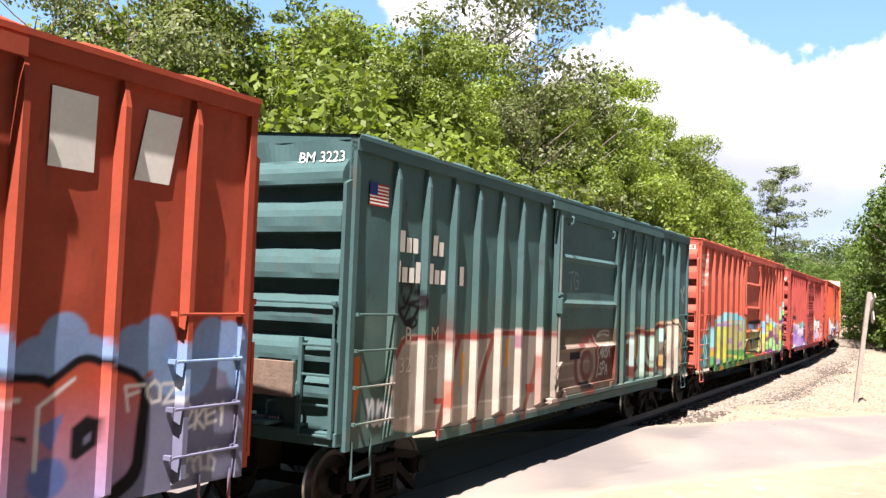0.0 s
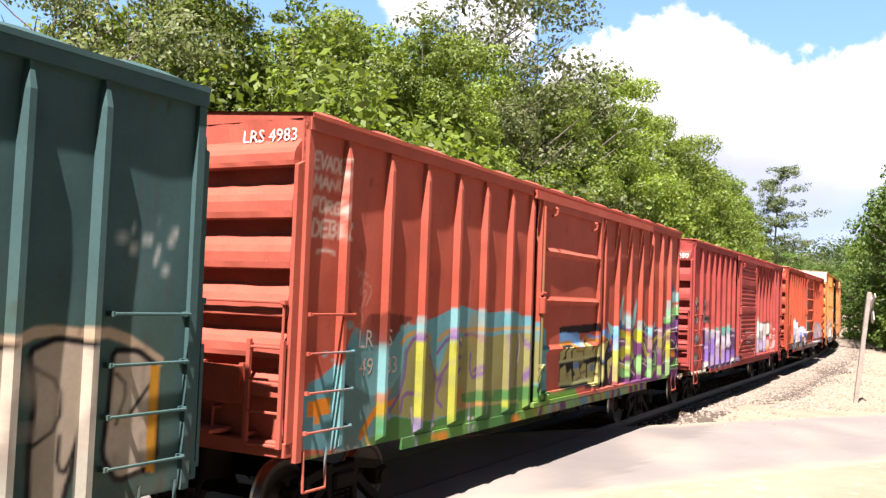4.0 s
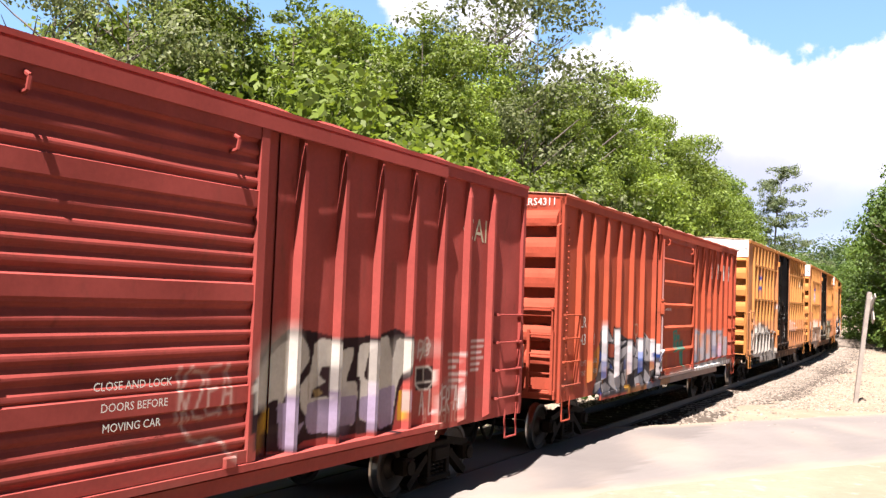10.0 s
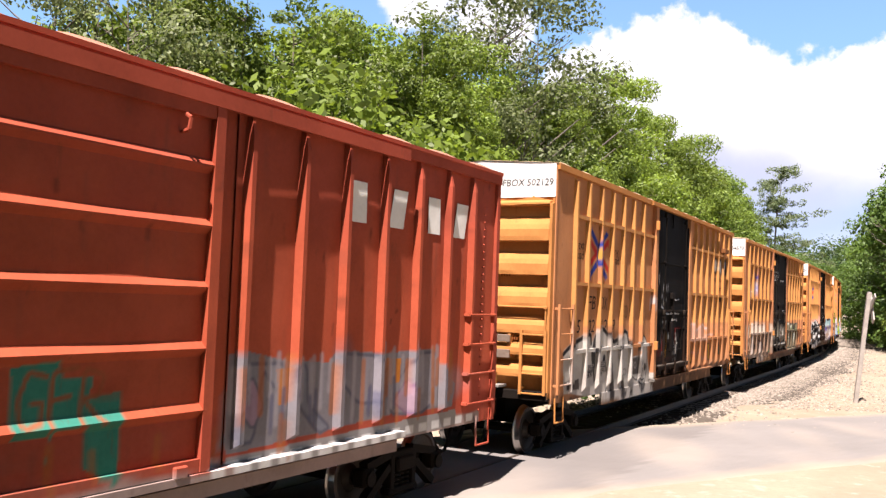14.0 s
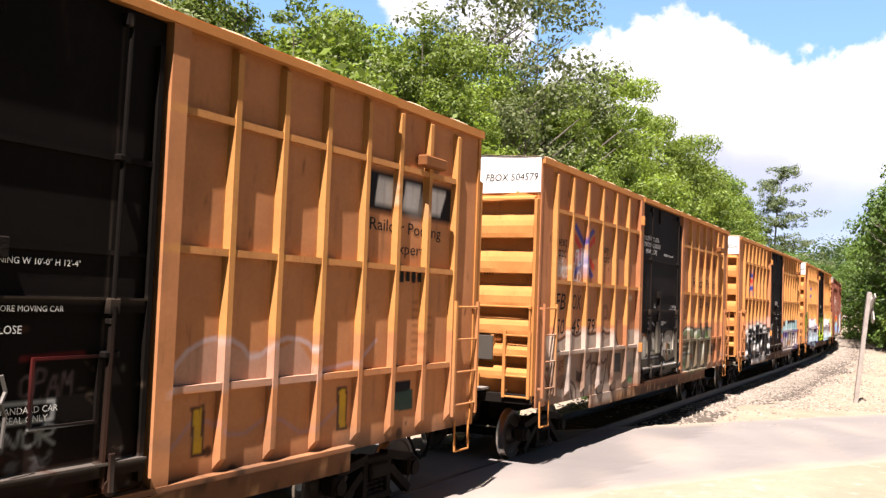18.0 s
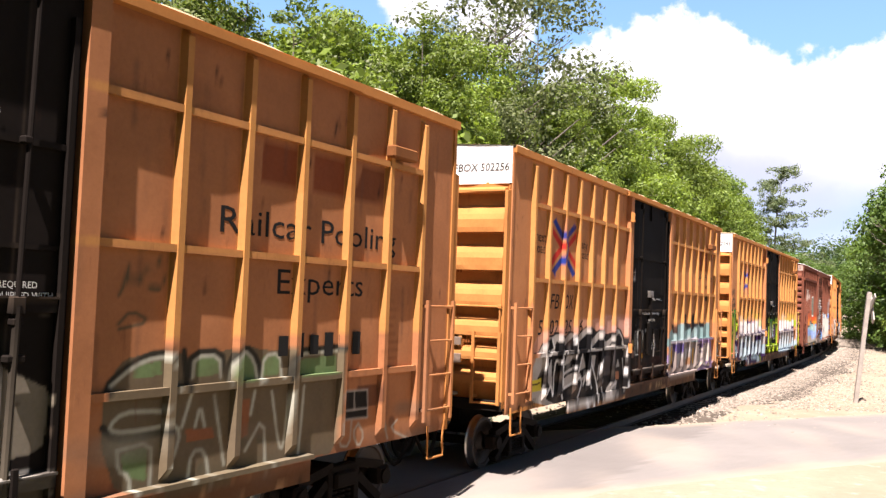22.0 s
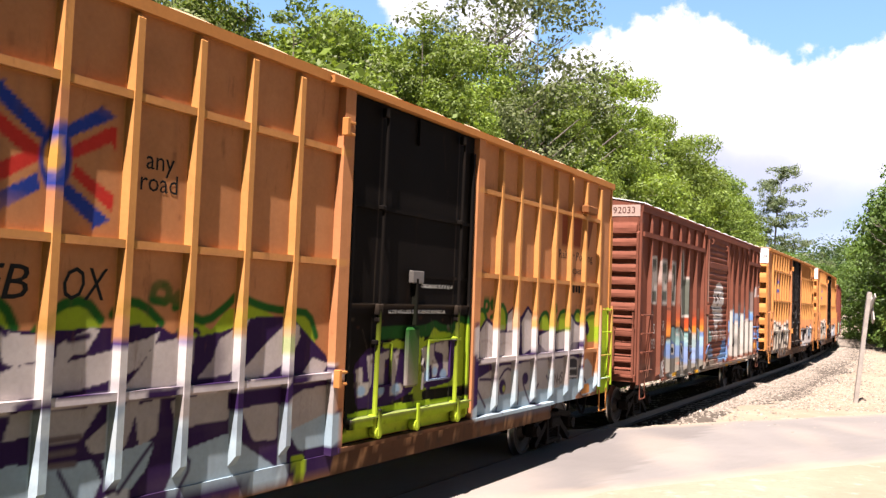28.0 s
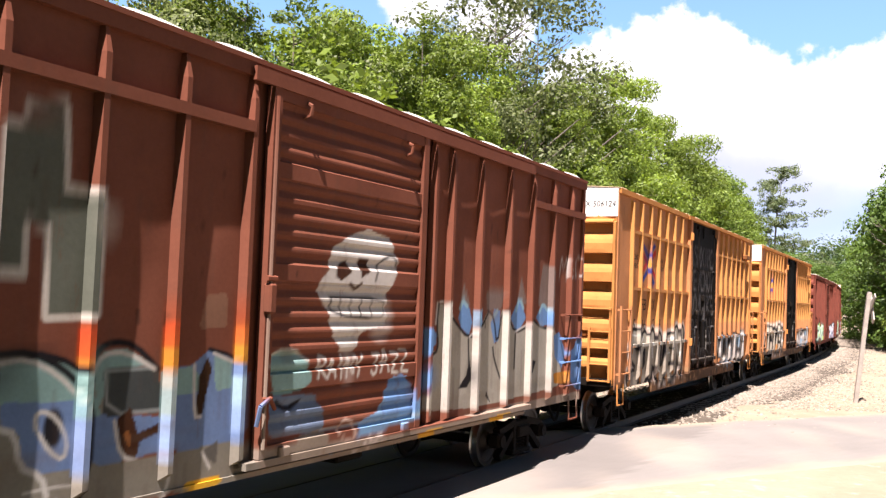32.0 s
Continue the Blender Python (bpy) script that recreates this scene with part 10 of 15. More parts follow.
def canvas_faded():
    c = yellow_canvas(90, logo=False)
    c.field(-7.8, 7.9, 0.9, 5.6, (0.30, 0.12, 0.058), 0.5, 0.2, 91, 0.5)
    logo_cross(c, -5.5, fade=0.85)
    d = Canvas((0.014, 0.011, 0.0095))
    c.poly(rounded([(-7.45, 2.19), (-7.16, 2.21), (-7.03, 2.1), (-6.71, 2.08), (-6.32, 2.14), (-6.09, 2.22), (-5.72, 2.14), (-5.46, 2.23), (-5.25, 2.19), (-4.88, 2.19), (-4.57, 2.21), (-4.39, 2.1), (-4.29, 2.24), (-3.99, 2.15), (-3.55, 2.22), (-3.2, 1.92), (-2.75, 1.86), (-2.75, 2.22), (-2.08, 2.24), (-1.76, 2.03), (-1.78, 1.07), (-2.39, 1.01), (-3.78, 0.83), (-4.89, 0.83), (-7.38, 1.05)], True, 0.1), (0.3, 0.215, 0.16), 0.9)
    c.poly(rounded([(-7.43, 1.83), (-6.98, 1.84), (-4.43, 1.82), (-2.46, 1.84), (-1.83, 1.71), (-1.78, 1.05), (-2.39, 0.99), (-3.77, 0.81), (-4.89, 0.81), (-7.37, 1.03)], True, 0.1), (0.25, 0.155, 0.105), 0.85)
    c.poly(rounded([(-7.03, 2.06), (-6.28, 2.12), (-6.22, 1.84), (-6.98, 1.84)], True, 0.1), (0.41, 0.325, 0.26), 0.75)
    c.poly(rounded([(-6.09, 2.13), (-5.46, 2.18), (-5.39, 1.85), (-6.07, 1.85)], True, 0.1), (0.41, 0.325, 0.26), 0.75)
    c.poly(rounded([(-5.25, 2.14), (-4.51, 2.15), (-4.43, 1.84), (-5.25, 1.84)], True, 0.1), (0.41, 0.325, 0.26), 0.75)
    c.poly(rounded([(-4.35, 1.98), (-3.55, 2.14), (-3.27, 1.88), (-4.34, 1.83)], True, 0.1), (0.41, 0.325, 0.26), 0.75)
    c.poly(rounded([(-7.28, 2.18), (-7.1, 2.18), (-7.02, 1.84), (-7.06, 1.52), (-7.23, 1.49)], True, 0.1), (0.41, 0.325, 0.26), 0.75)
    c.poly(rounded([(-2.73, 2.2), (-2.08, 2.23), (-1.97, 1.86), (-2.69, 1.85)], True, 0.1), (0.41, 0.325, 0.26), 0.75)
    c.poly(rounded([(-5.22, 1.35), (-4.95, 1.66), (-4.9, 1.11), (-5.37, 0.91), (-5.43, 1.08)], True, 0.1), (0.36, 0.28, 0.22), 0.8)
    c.poly(rounded([(-4.7, 1.01), (-4.4, 1.32), (-3.95, 1.5), (-3.63, 0.77), (-4.68, 0.79)], True, 0.1), (0.36, 0.28, 0.22), 0.8)
    c.poly(rounded([(-6.11, 1.34), (-5.7, 1.27), (-5.28, 0.89), (-6.05, 0.99)], True, 0.1), (0.36, 0.28, 0.22), 0.8)
    c.poly(rounded([(-2.72, 1.72), (-2.13, 1.86), (-1.84, 1.31), (-2.41, 1.26)], True, 0.1), (0.36, 0.28, 0.22), 0.8)
    c.poly(rounded([(-6.93, 1.78), (-6.39, 1.79), (-6.34, 1.49), (-6.89, 1.43)], True, 0.1), (0.28, 0.14, 0.075))
    c.poly(rounded([(-6.89, 1.42), (-6.37, 1.49), (-6.32, 1.22), (-6.9, 1.27)], True, 0.1), (0.19, 0.095, 0.055))
    c.stroke(rounded([(-7.07, 2.15), (-6.94, 2.08), (-6.71, 2.08), (-6.5, 2.11), (-6.25, 2.19), (-6.09, 2.17), (-6.1, 2.07)], False, 0.25), 0.055, (0.085, 0.043, 0.03))
    c.stroke(rounded([(-6.03, 2.21), (-5.76, 2.13), (-5.44, 2.23), (-5.35, 2.03), (-5.39, 1.9)], False, 0.25), 0.055, (0.085, 0.043, 0.03))
    c.stroke(rounded([(-5.26, 2.23), (-5.08, 2.16), (-4.78, 2.18), (-4.51, 2.19), (-4.44, 2.08)], False, 0.25), 0.055, (0.085, 0.043, 0.03))
    c.stroke(rounded([(-4.45, 2.02), (-4.36, 2.02), (-4.27, 2.24), (-3.99, 2.14), (-3.53, 2.22), (-3.22, 1.91)], False, 0.25), 0.055, (0.085, 0.043, 0.03))
    c.stroke(rounded([(-7.1, 2.2), (-6.71, 2.14), (-6.29, 2.24)], False, 0.25), 0.05, (0.42, 0.34, 0.27), 0.02, 0.6)
    c.stroke(rounded([(-6.03, 2.26), (-5.72, 2.19), (-5.47, 2.29)], False, 0.25), 0.05, (0.42, 0.34, 0.27), 0.02, 0.6)
    c.stroke([(-5.18, 2.24), (-4.52, 2.26)], 0.05, (0.42, 0.34, 0.27), 0.02, 0.6)
    c.stroke(rounded([(-4.27, 2.29), (-3.94, 2.21), (-3.56, 2.29)], False, 0.25), 0.05, (0.42, 0.34, 0.27), 0.02, 0.6)
    c.stroke(rounded([(-5.34, 1.77), (-5.28, 1.59), (-5, 1.68), (-4.96, 1.77)], False, 0.25), 0.055, (0.085, 0.043, 0.03))
    c.stroke(rounded([(-4.95, 1.75), (-4.88, 1.11), (-4.84, 0.82)], False, 0.25), 0.055, (0.085, 0.043, 0.03))
    c.stroke(rounded([(-4.83, 1.41), (-4.68, 1.5), (-4.47, 1.52), (-4.47, 1.73)], False, 0.25), 0.055, (0.085, 0.043, 0.03))
    c.stroke(rounded([(-4.47, 1.62), (-4.39, 1.36), (-4.6, 1.07), (-4.41, 0.89)], False, 0.25), 0.055, (0.085, 0.043, 0.03))
    c.stroke(rounded([(-4.41, 1.73), (-4.18, 1.53), (-3.96, 1.69), (-4, 1.43), (-4.2, 1.01), (-4.36, 0.81)], False, 0.25), 0.055, (0.085, 0.043, 0.03))
    c.stroke(rounded([(-3.9, 1.73), (-3.79, 1.26), (-3.59, 0.92)], False, 0.25), 0.055, (0.085, 0.043, 0.03))
    c.stroke(rounded([(-5.4, 1.28), (-5.27, 1), (-5.37, 0.91)], False, 0.25), 0.055, (0.085, 0.043, 0.03))
    c.stroke(rounded([(-4.71, 1.15), (-4.39, 1.18), (-4.26, 1.2)], False, 0.25), 0.055, (0.085, 0.043, 0.03))
    c.stroke(rounded([(-6.33, 1.78), (-6.23, 1.57), (-6.34, 1.4), (-6.57, 1.17)], False, 0.25), 0.055, (0.085, 0.043, 0.03))
    c.stroke(rounded([(-6.07, 1.34), (-5.74, 1.22), (-5.72, 0.97)], False, 0.25), 0.055, (0.085, 0.043, 0.03))
    c.stroke([(-6.03, 1.24), (-5.92, 1)], 0.055, (0.085, 0.043, 0.03))
    c.stroke(rounded([(-5.32, 1.57), (-5.2, 1.5), (-4.99, 1.63)], False, 0.25), 0.055, (0.085, 0.043, 0.03))
    c.stroke(rounded([(-4.89, 1.59), (-4.74, 1.61), (-4.63, 1.57)], False, 0.25), 0.055, (0.085, 0.043, 0.03))
    c.poly(rounded([(-5.74, 1.51), (-5.49, 1.45), (-5.5, 1.26), (-5.73, 1.31)], True, 0.1), (0.06, 0.035, 0.025))
    c.poly(rounded([(-3.56, 1.74), (-3.03, 1.73), (-3, 1.33), (-3.53, 1.36)], True, 0.02), (0.055, 0.05, 0.045))
    c.stroke([(-3.49, 1.73), (-3.08, 1.72)], 0.03, (0.02, 0.02, 0.02))
    c.stroke(rounded([(-3.47, 2.33), (-3.38, 2.45), (-3.23, 2.31), (-3.13, 2.41), (-3.02, 2.31)], False, 0.25), 0.025, (0.3, 0.08, 0.05))
    c.stroke(rounded([(-3.15, 2.66), (-3.11, 2.58), (-3.17, 2.51)], False, 0.25), 0.025, (0.3, 0.08, 0.05))
    c.stroke(rounded([(-3.44, 2.41), (-3.23, 2.37), (-3.02, 2.39)], False, 0.25), 0.025, (0.3, 0.08, 0.05))
    c.poly(rounded([(-2.52, 1.2), (-2.17, 1.25), (-2.16, 1.07), (-2.47, 1.06)], True, 0.1), (0.1, 0.18, 0.09))
    c.poly(rounded([(-1.77, 2.12), (-1.63, 2.12), (-1.62, 1.69), (-1.74, 1.7)], True, 0.02), (0.7, 0.16, 0.04))
    c.poly(rounded([(-2.66, 1.51), (-2.27, 1.52), (-2.17, 1.25), (-2.57, 1.25)], True, 0.1), (0.18, 0.16, 0.14), 0.7)
    c.stroke([(-7.29, 1.5), (-7.1, 1.26)], 0.05, (0.085, 0.043, 0.03))
    c.stroke(rounded([(-7.24, 1.6), (-7.06, 1.63), (-6.92, 1.67)], False, 0.25), 0.06, (0.085, 0.043, 0.03))
    c.poly(rounded([(-6.68, 1.22), (-6.36, 1.2), (-6.39, 1.05), (-6.67, 1.1)], True, 0.1), (0.41, 0.325, 0.26), 0.6)
    c.stroke(rounded([(-4.24, 2.72), (-3.99, 2.74), (-3.99, 2.49), (-4.21, 2.48), (-4.24, 2.72)], False, 0.25), 0.02, (0.085, 0.043, 0.03))
    c.poly(rounded([(-2.54, 2.95), (-2.3, 2.96), (-2.29, 2.87), (-2.53, 2.86)], True, 0.1), (0.45, 0.38, 0.32), 0.7)
    band(c, -6.28, 1.88, 2.26, (0.5, 0.4, 0.33))
    band(c, -6.28, 1.16, 1.79, (0.44, 0.38, 0.34))
    band(c, -5.45, 1.88, 2.26, (0.5, 0.4, 0.33))
    band(c, -4.59, 1.86, 2.2, (0.5, 0.4, 0.33))
    band(c, -4.59, 1.14, 1.54, (0.42, 0.36, 0.32))
    band(c, -3.72, 1.88, 2.21, (0.5, 0.4, 0.33))
    scrawl(c, "LFLYL", -6.08, -5.4, 3.47, 3.75, (0.62,0.6,0.58), 0.035)
    scrawl(c, "LD", -6.02, -5.61, 3.16, 3.39, (0.62,0.6,0.58), 0.035)
    scrawl(c, "LORZL", -6.93, -6.27, 3.23, 3.42, (0.6,0.56,0.52), 0.03)
    scrawl(c, "LO", -6.85, -6.55, 3.48, 3.64, (0.6,0.56,0.52), 0.03)
    c.stroke([(-6.87, 3.33), (-6.29, 3.4)], 0.025, (0.6,0.56,0.52))
    c.stroke([(-4.28, 2.68), (-4.05, 2.69), (-4.03, 2.47), (-4.26, 2.46), (-4.28, 2.68)], 0.02, BROWN_L)
    c.poly(rounded([(2.15, 1.91), (2.34, 2.15), (2.69, 2.22), (2.9, 2.21), (3.09, 2.14), (3.54, 2.19), (3.85, 2.24), (4.1, 2.18), (5.47, 2.13), (5.45, 1.85), (5.39, 0.99), (4.65, 1), (2.99, 0.96), (2.33, 1.05), (2.15, 1.48)], True, 0.1), (0.10, 0.098, 0.066), 0.85)
    c.poly(rounded([(2.47, 2.09), (2.77, 2.13), (2.78, 2), (2.46, 1.99)], True, 0.1), (0.13, 0.2, 0.085), 0.85)
    c.poly(rounded([(3.18, 2.14), (3.47, 2.14), (3.5, 1.97), (3.19, 1.96)], True, 0.1), (0.13, 0.2, 0.085), 0.85)
    c.poly(rounded([(3.67, 2.09), (3.84, 2.17), (3.99, 2.08), (4.01, 1.89), (3.67, 1.89)], True, 0.1), (0.13, 0.2, 0.085), 0.85)
    c.poly(rounded([(4.11, 2.12), (4.38, 2.14), (4.37, 1.91), (4.12, 1.91)], True, 0.1), (0.13, 0.2, 0.085), 0.85)
    c.poly(rounded([(4.64, 2.05), (5.36, 2.09), (5.38, 1.87), (4.69, 1.88)], True, 0.1), (0.13, 0.2, 0.085), 0.85)
    c.poly(rounded([(2.37, 1.36), (2.65, 1.4), (2.66, 1.09), (2.41, 1.18)], True, 0.1), (0.13, 0.2, 0.085), 0.85)
    c.poly(rounded([(3.1, 1.49), (3.44, 1.48), (3.48, 1.38), (3.12, 1.37)], True, 0.04), (0.28, 0.1, 0.045), 0.9)
    c.poly(rounded([(3.81, 1.71), (3.96, 1.71), (3.94, 1.35), (3.85, 1.33)], True, 0.04), (0.28, 0.1, 0.045), 0.8)
    c.stroke(rounded([(2.18, 1.89), (2.23, 1.99), (2.5, 2.14), (2.73, 2.2), (2.94, 2.18)], False, 0.25), 0.07, (0.035, 0.032, 0.025))
    c.stroke(rounded([(3.1, 1.98), (3.12, 2.18), (3.52, 2.19), (3.58, 1.95)], False, 0.25), 0.07, (0.035, 0.032, 0.025))
    c.stroke(rounded([(3.61, 1.88), (3.63, 2.12), (3.85, 2.23), (4.06, 2.07), (4.1, 1.88)], False, 0.25), 0.07, (0.035, 0.032, 0.025))
    c.stroke(rounded([(4.54, 1.87), (4.57, 2.15), (5.47, 2.17)], False, 0.25), 0.07, (0.035, 0.032, 0.025))
    c.stroke(rounded([(2.17, 1.6), (2.3, 1.49), (2.61, 1.49), (2.92, 1.51)], False, 0.25), 0.07, (0.035, 0.032, 0.025))
    c.stroke([(3.03, 2.2), (3.09, 1.85)], 0.07, (0.035, 0.032, 0.025))
    c.stroke(rounded([(2.23, 1.94), (2.47, 2.1), (2.7, 2.16), (2.93, 2.15), (2.94, 1.85)], False, 0.25), 0.035, (0.40, 0.40, 0.33))
    c.stroke(rounded([(2.9, 1.67), (2.66, 1.7), (2.37, 1.71), (2.23, 1.61), (2.29, 1.55), (2.58, 1.54), (2.91, 1.56), (3.04, 1.49), (2.97, 1.25), (2.85, 1.14)], False, 0.25), 0.035, (0.40, 0.40, 0.33))
    c.stroke(rounded([(2.33, 1.4), (2.7, 1.43), (2.71, 1.19), (2.7, 0.99)], False, 0.25), 0.035, (0.40, 0.40, 0.33))
    c.stroke(rounded([(2.33, 1.4), (2.35, 1.23), (2.47, 1.17), (2.49, 1.02)], False, 0.25), 0.035, (0.40, 0.40, 0.33))
    c.stroke(rounded([(3.15, 1.96), (3.16, 2.15), (3.49, 2.15), (3.52, 1.94)], False, 0.25), 0.035, (0.40, 0.40, 0.33))
    c.stroke([(3.05, 1.52), (3.15, 1.8)], 0.035, (0.40, 0.40, 0.33))
    c.stroke(rounded([(3.22, 1.51), (3.27, 1.7), (3.34, 1.5)], False, 0.25), 0.035, (0.40, 0.40, 0.33))
    c.stroke(rounded([(3.15, 1.02), (3.19, 1.29), (3.36, 1.28), (3.43, 0.99)], False, 0.25), 0.035, (0.40, 0.40, 0.33))
    c.stroke([(3.45, 1.77), (3.62, 1.11)], 0.035, (0.40, 0.40, 0.33))
    c.stroke(rounded([(3.63, 1.87), (3.67, 2.09), (3.83, 2.19), (3.99, 2.08), (4.05, 1.87)], False, 0.25), 0.035, (0.40, 0.40, 0.33))
    c.stroke(rounded([(4.11, 1.88), (4.13, 2.12), (4.38, 2.14), (4.42, 1.89)], False, 0.25), 0.035, (0.40, 0.40, 0.33))
    c.stroke(rounded([(4.6, 1.9), (4.58, 2.11), (5.43, 2.13)], False, 0.25), 0.035, (0.40, 0.40, 0.33))
    c.stroke(rounded([(3.91, 1.2), (4.17, 1.52), (4.22, 1)], False, 0.25), 0.035, (0.40, 0.40, 0.33))
    c.stroke([(3.97, 1.55), (4.02, 1.77)], 0.035, (0.40, 0.40, 0.33))
    c.stroke(rounded([(4.28, 1.75), (4.42, 1.18), (4.5, 1.15), (4.55, 1.71)], False, 0.25), 0.035, (0.40, 0.40, 0.33))
    c.stroke([(4.81, 1.77), (4.75, 1.05)], 0.035, (0.40, 0.40, 0.33))
    c.stroke(rounded([(5.48, 1.36), (5.48, 1.05), (5.7, 1.02), (5.72, 1.31)], False, 0.25), 0.025, (0.40, 0.40, 0.33), 0.02, 0.8)
    c.stroke(rounded([(5.86, 1.27), (5.75, 1.17), (5.88, 0.98), (5.99, 1.12), (5.86, 1.27)], False, 0.25), 0.025, (0.40, 0.40, 0.33), 0.02, 0.8)
    c.stroke([(6.4, 1.26), (6.5, 1.02)], 0.025, (0.40, 0.40, 0.33), 0.02, 0.8)
    c.stroke(rounded([(6.71, 1.23), (6.54, 1.13), (6.97, 0.97)], False, 0.25), 0.025, (0.40, 0.40, 0.33), 0.02, 0.8)
    c.poly(rounded([(5.5, 1.66), (6.02, 1.65), (6.05, 1.32), (5.52, 1.34)], True, 0.02), (0.02, 0.018, 0.016))
    c.stroke([(5.5, 1.66), (6.02, 1.65), (6.05, 1.32), (5.52, 1.34), (5.5, 1.66)], 0.015, (0.45, 0.4, 0.36))
    c.stroke([(5.51, 1.44), (6.04, 1.43)], 0.015, (0.45, 0.4, 0.36))
    c.stroke([(5.75, 1.65), (5.77, 1.44)], 0.015, (0.45, 0.4, 0.36))
    c.stroke(rounded([(2.31, 2.82), (2.37, 2.98), (2.59, 2.91), (2.72, 3.04)], False, 0.25), 0.03, (0.12, 0.085, 0.05))
    c.stroke(rounded([(2.26, 2.69), (2.38, 2.9), (2.67, 2.7), (2.77, 2.87)], False, 0.25), 0.03, (0.12, 0.085, 0.05))
    c.stroke(rounded([(2.27, 2.45), (2.4, 2.57), (2.62, 2.47), (2.28, 2.41)], False, 0.25), 0.03, (0.12, 0.085, 0.05))
    d.poly(rounded([(-2.2, 2.08), (-1.37, 2.13), (-1.2, 2.02), (-1, 2.01), (-0.76, 2.11), (-0.31, 2.14), (-0.16, 1.96), (-0.14, 1.6), (-2.17, 1.59)], True, 0.1), (0.19, 0.165, 0.13))
    d.poly(rounded([(0.24, 1.57), (0.22, 1.9), (0.49, 2.12), (0.68, 2.16), (1.2, 2.15), (1.63, 1.96), (1.6, 1.5), (0.63, 1.39)], True, 0.1), (0.2, 0.17, 0.13))
    d.poly(rounded([(-1.54, 1.98), (-1.37, 2.11), (-1.2, 2.02), (-1.17, 1.6), (-1.57, 1.56), (-1.59, 1.88)], True, 0.1), (0.4, 0.36, 0.3))
    d.poly(rounded([(-1.03, 1.89), (-0.87, 2.05), (-0.68, 2.01), (-0.49, 1.98), (-0.31, 1.81), (-0.34, 1.63), (-0.62, 1.65), (-1.07, 1.56), (-1.09, 1.76)], True, 0.1), (0.4, 0.36, 0.3))
    d.poly(rounded([(0.36, 1.92), (0.59, 2.05), (0.89, 2.06), (1.23, 1.87), (1.2, 1.62), (0.92, 1.57), (0.52, 1.57), (0.33, 1.69)], True, 0.1), (0.4, 0.36, 0.3))
    d.poly(rounded([(-1.94, 2.02), (-1.72, 2.06), (-1.64, 1.71), (-1.92, 1.69)], True, 0.1), (0.4, 0.36, 0.3))
    d.poly(rounded([(0.14, 1.78), (0.33, 1.73), (0.38, 1.56), (0.2, 1.56)], True, 0.1), (0.4, 0.36, 0.3))
    d.poly(rounded([(0.5, 1.61), (0.7, 1.86), (0.96, 1.82), (1.04, 1.56), (0.82, 1.57), (0.78, 1.76), (0.67, 1.58)], True, 0.1), (0.06, 0.055, 0.03))
    d.stroke(rounded([(-1.54, 2), (-1.37, 2.12), (-1.17, 2.02)], False, 0.25), 0.06, (0.26, 0.1, 0.03))
    d.stroke(rounded([(-1.18, 1.71), (-0.95, 1.81), (-0.72, 1.99)], False, 0.25), 0.04, (0.08, 0.08, 0.05))
    d.stroke(rounded([(-0.66, 1.72), (-0.47, 1.67), (-0.31, 1.69)], False, 0.25), 0.06, (0.1, 0.09, 0.06))
    d.poly(rounded([(0.61, 1.87), (0.71, 1.86), (0.72, 1.4), (0.63, 1.41)], True, 0.02), (0.3, 0.11, 0.03))
    d.poly(rounded([(-0.18, 2.09), (0.12, 2.1), (0.08, 1.81), (-0.21, 1.83)], True, 0.03), (0.36, 0.35, 0.33))
    d.poly(rounded([(-0.15, 2.32), (0.28, 2.35), (0.3, 2.29), (-0.13, 2.28)], True, 0.03), (0.36, 0.35, 0.33))
    d.stroke(rounded([(-2.17, 1.57), (-1.57, 1.55), (-0.1, 1.55)], False, 0.25), 0.03, (0.36, 0.34, 0.3))
    d.stroke(rounded([(-2.15, 1.32), (-1.56, 1.33), (0.04, 1.33), (1.48, 1.36)], False, 0.25), 0.03, (0.36, 0.34, 0.3))
    d.poly(rounded([(-2.17, 1.52), (-0.01, 1.49), (0.04, 1.34), (-2.15, 1.35)], True, 0.1), (0.1, 0.085, 0.065), 0.8)
    d.poly(rounded([(0.09, 1.33), (1.6, 1.32), (1.68, 1.13), (0.1, 1.1)], True, 0.1), (0.12, 0.1, 0.075), 0.8)
    d.stroke([(-1.06, 2.37), (-0.88, 2.28)], 0.04, (0.26, 0.25, 0.24))
    d.stroke([(-0.71, 2.37), (-0.47, 2.28)], 0.04, (0.26, 0.25, 0.24))
    d.stroke([(-1.67, 2.93), (-1.57, 2.88)], 0.04, (0.26, 0.25, 0.24))
    d.stroke([(-0.58, 2.73), (-0.43, 2.72)], 0.04, (0.26, 0.25, 0.24))
    d.stroke([(-0.6, 2.96), (-0.48, 2.96)], 0.04, (0.26, 0.25, 0.24))
    # faded block mark
    brown_blocks(c, 4.3, 4.08, 0.8, 0.46, 0.75)
    grime(c, 7, 0.5)
    return c, d


def brown_blocks(c, x, z, w, h, a=0.9):
    """Three faded brown blocks of a big mark."""
    for i, lean in enumerate((0.0, 0.0, 0.1)):
        xx = x + i * w * 1.05
        c.poly([(xx - w * 0.42 - lean, z - h / 2), (xx + w * 0.34 - lean, z - h / 2), (xx + w * 0.42 + lean, z + h / 2), (xx - w * 0.4 + lean, z + h / 2)], (0.17, 0.035, 0.014) if i < 2 else (0.13, 0.035, 0.016), a)


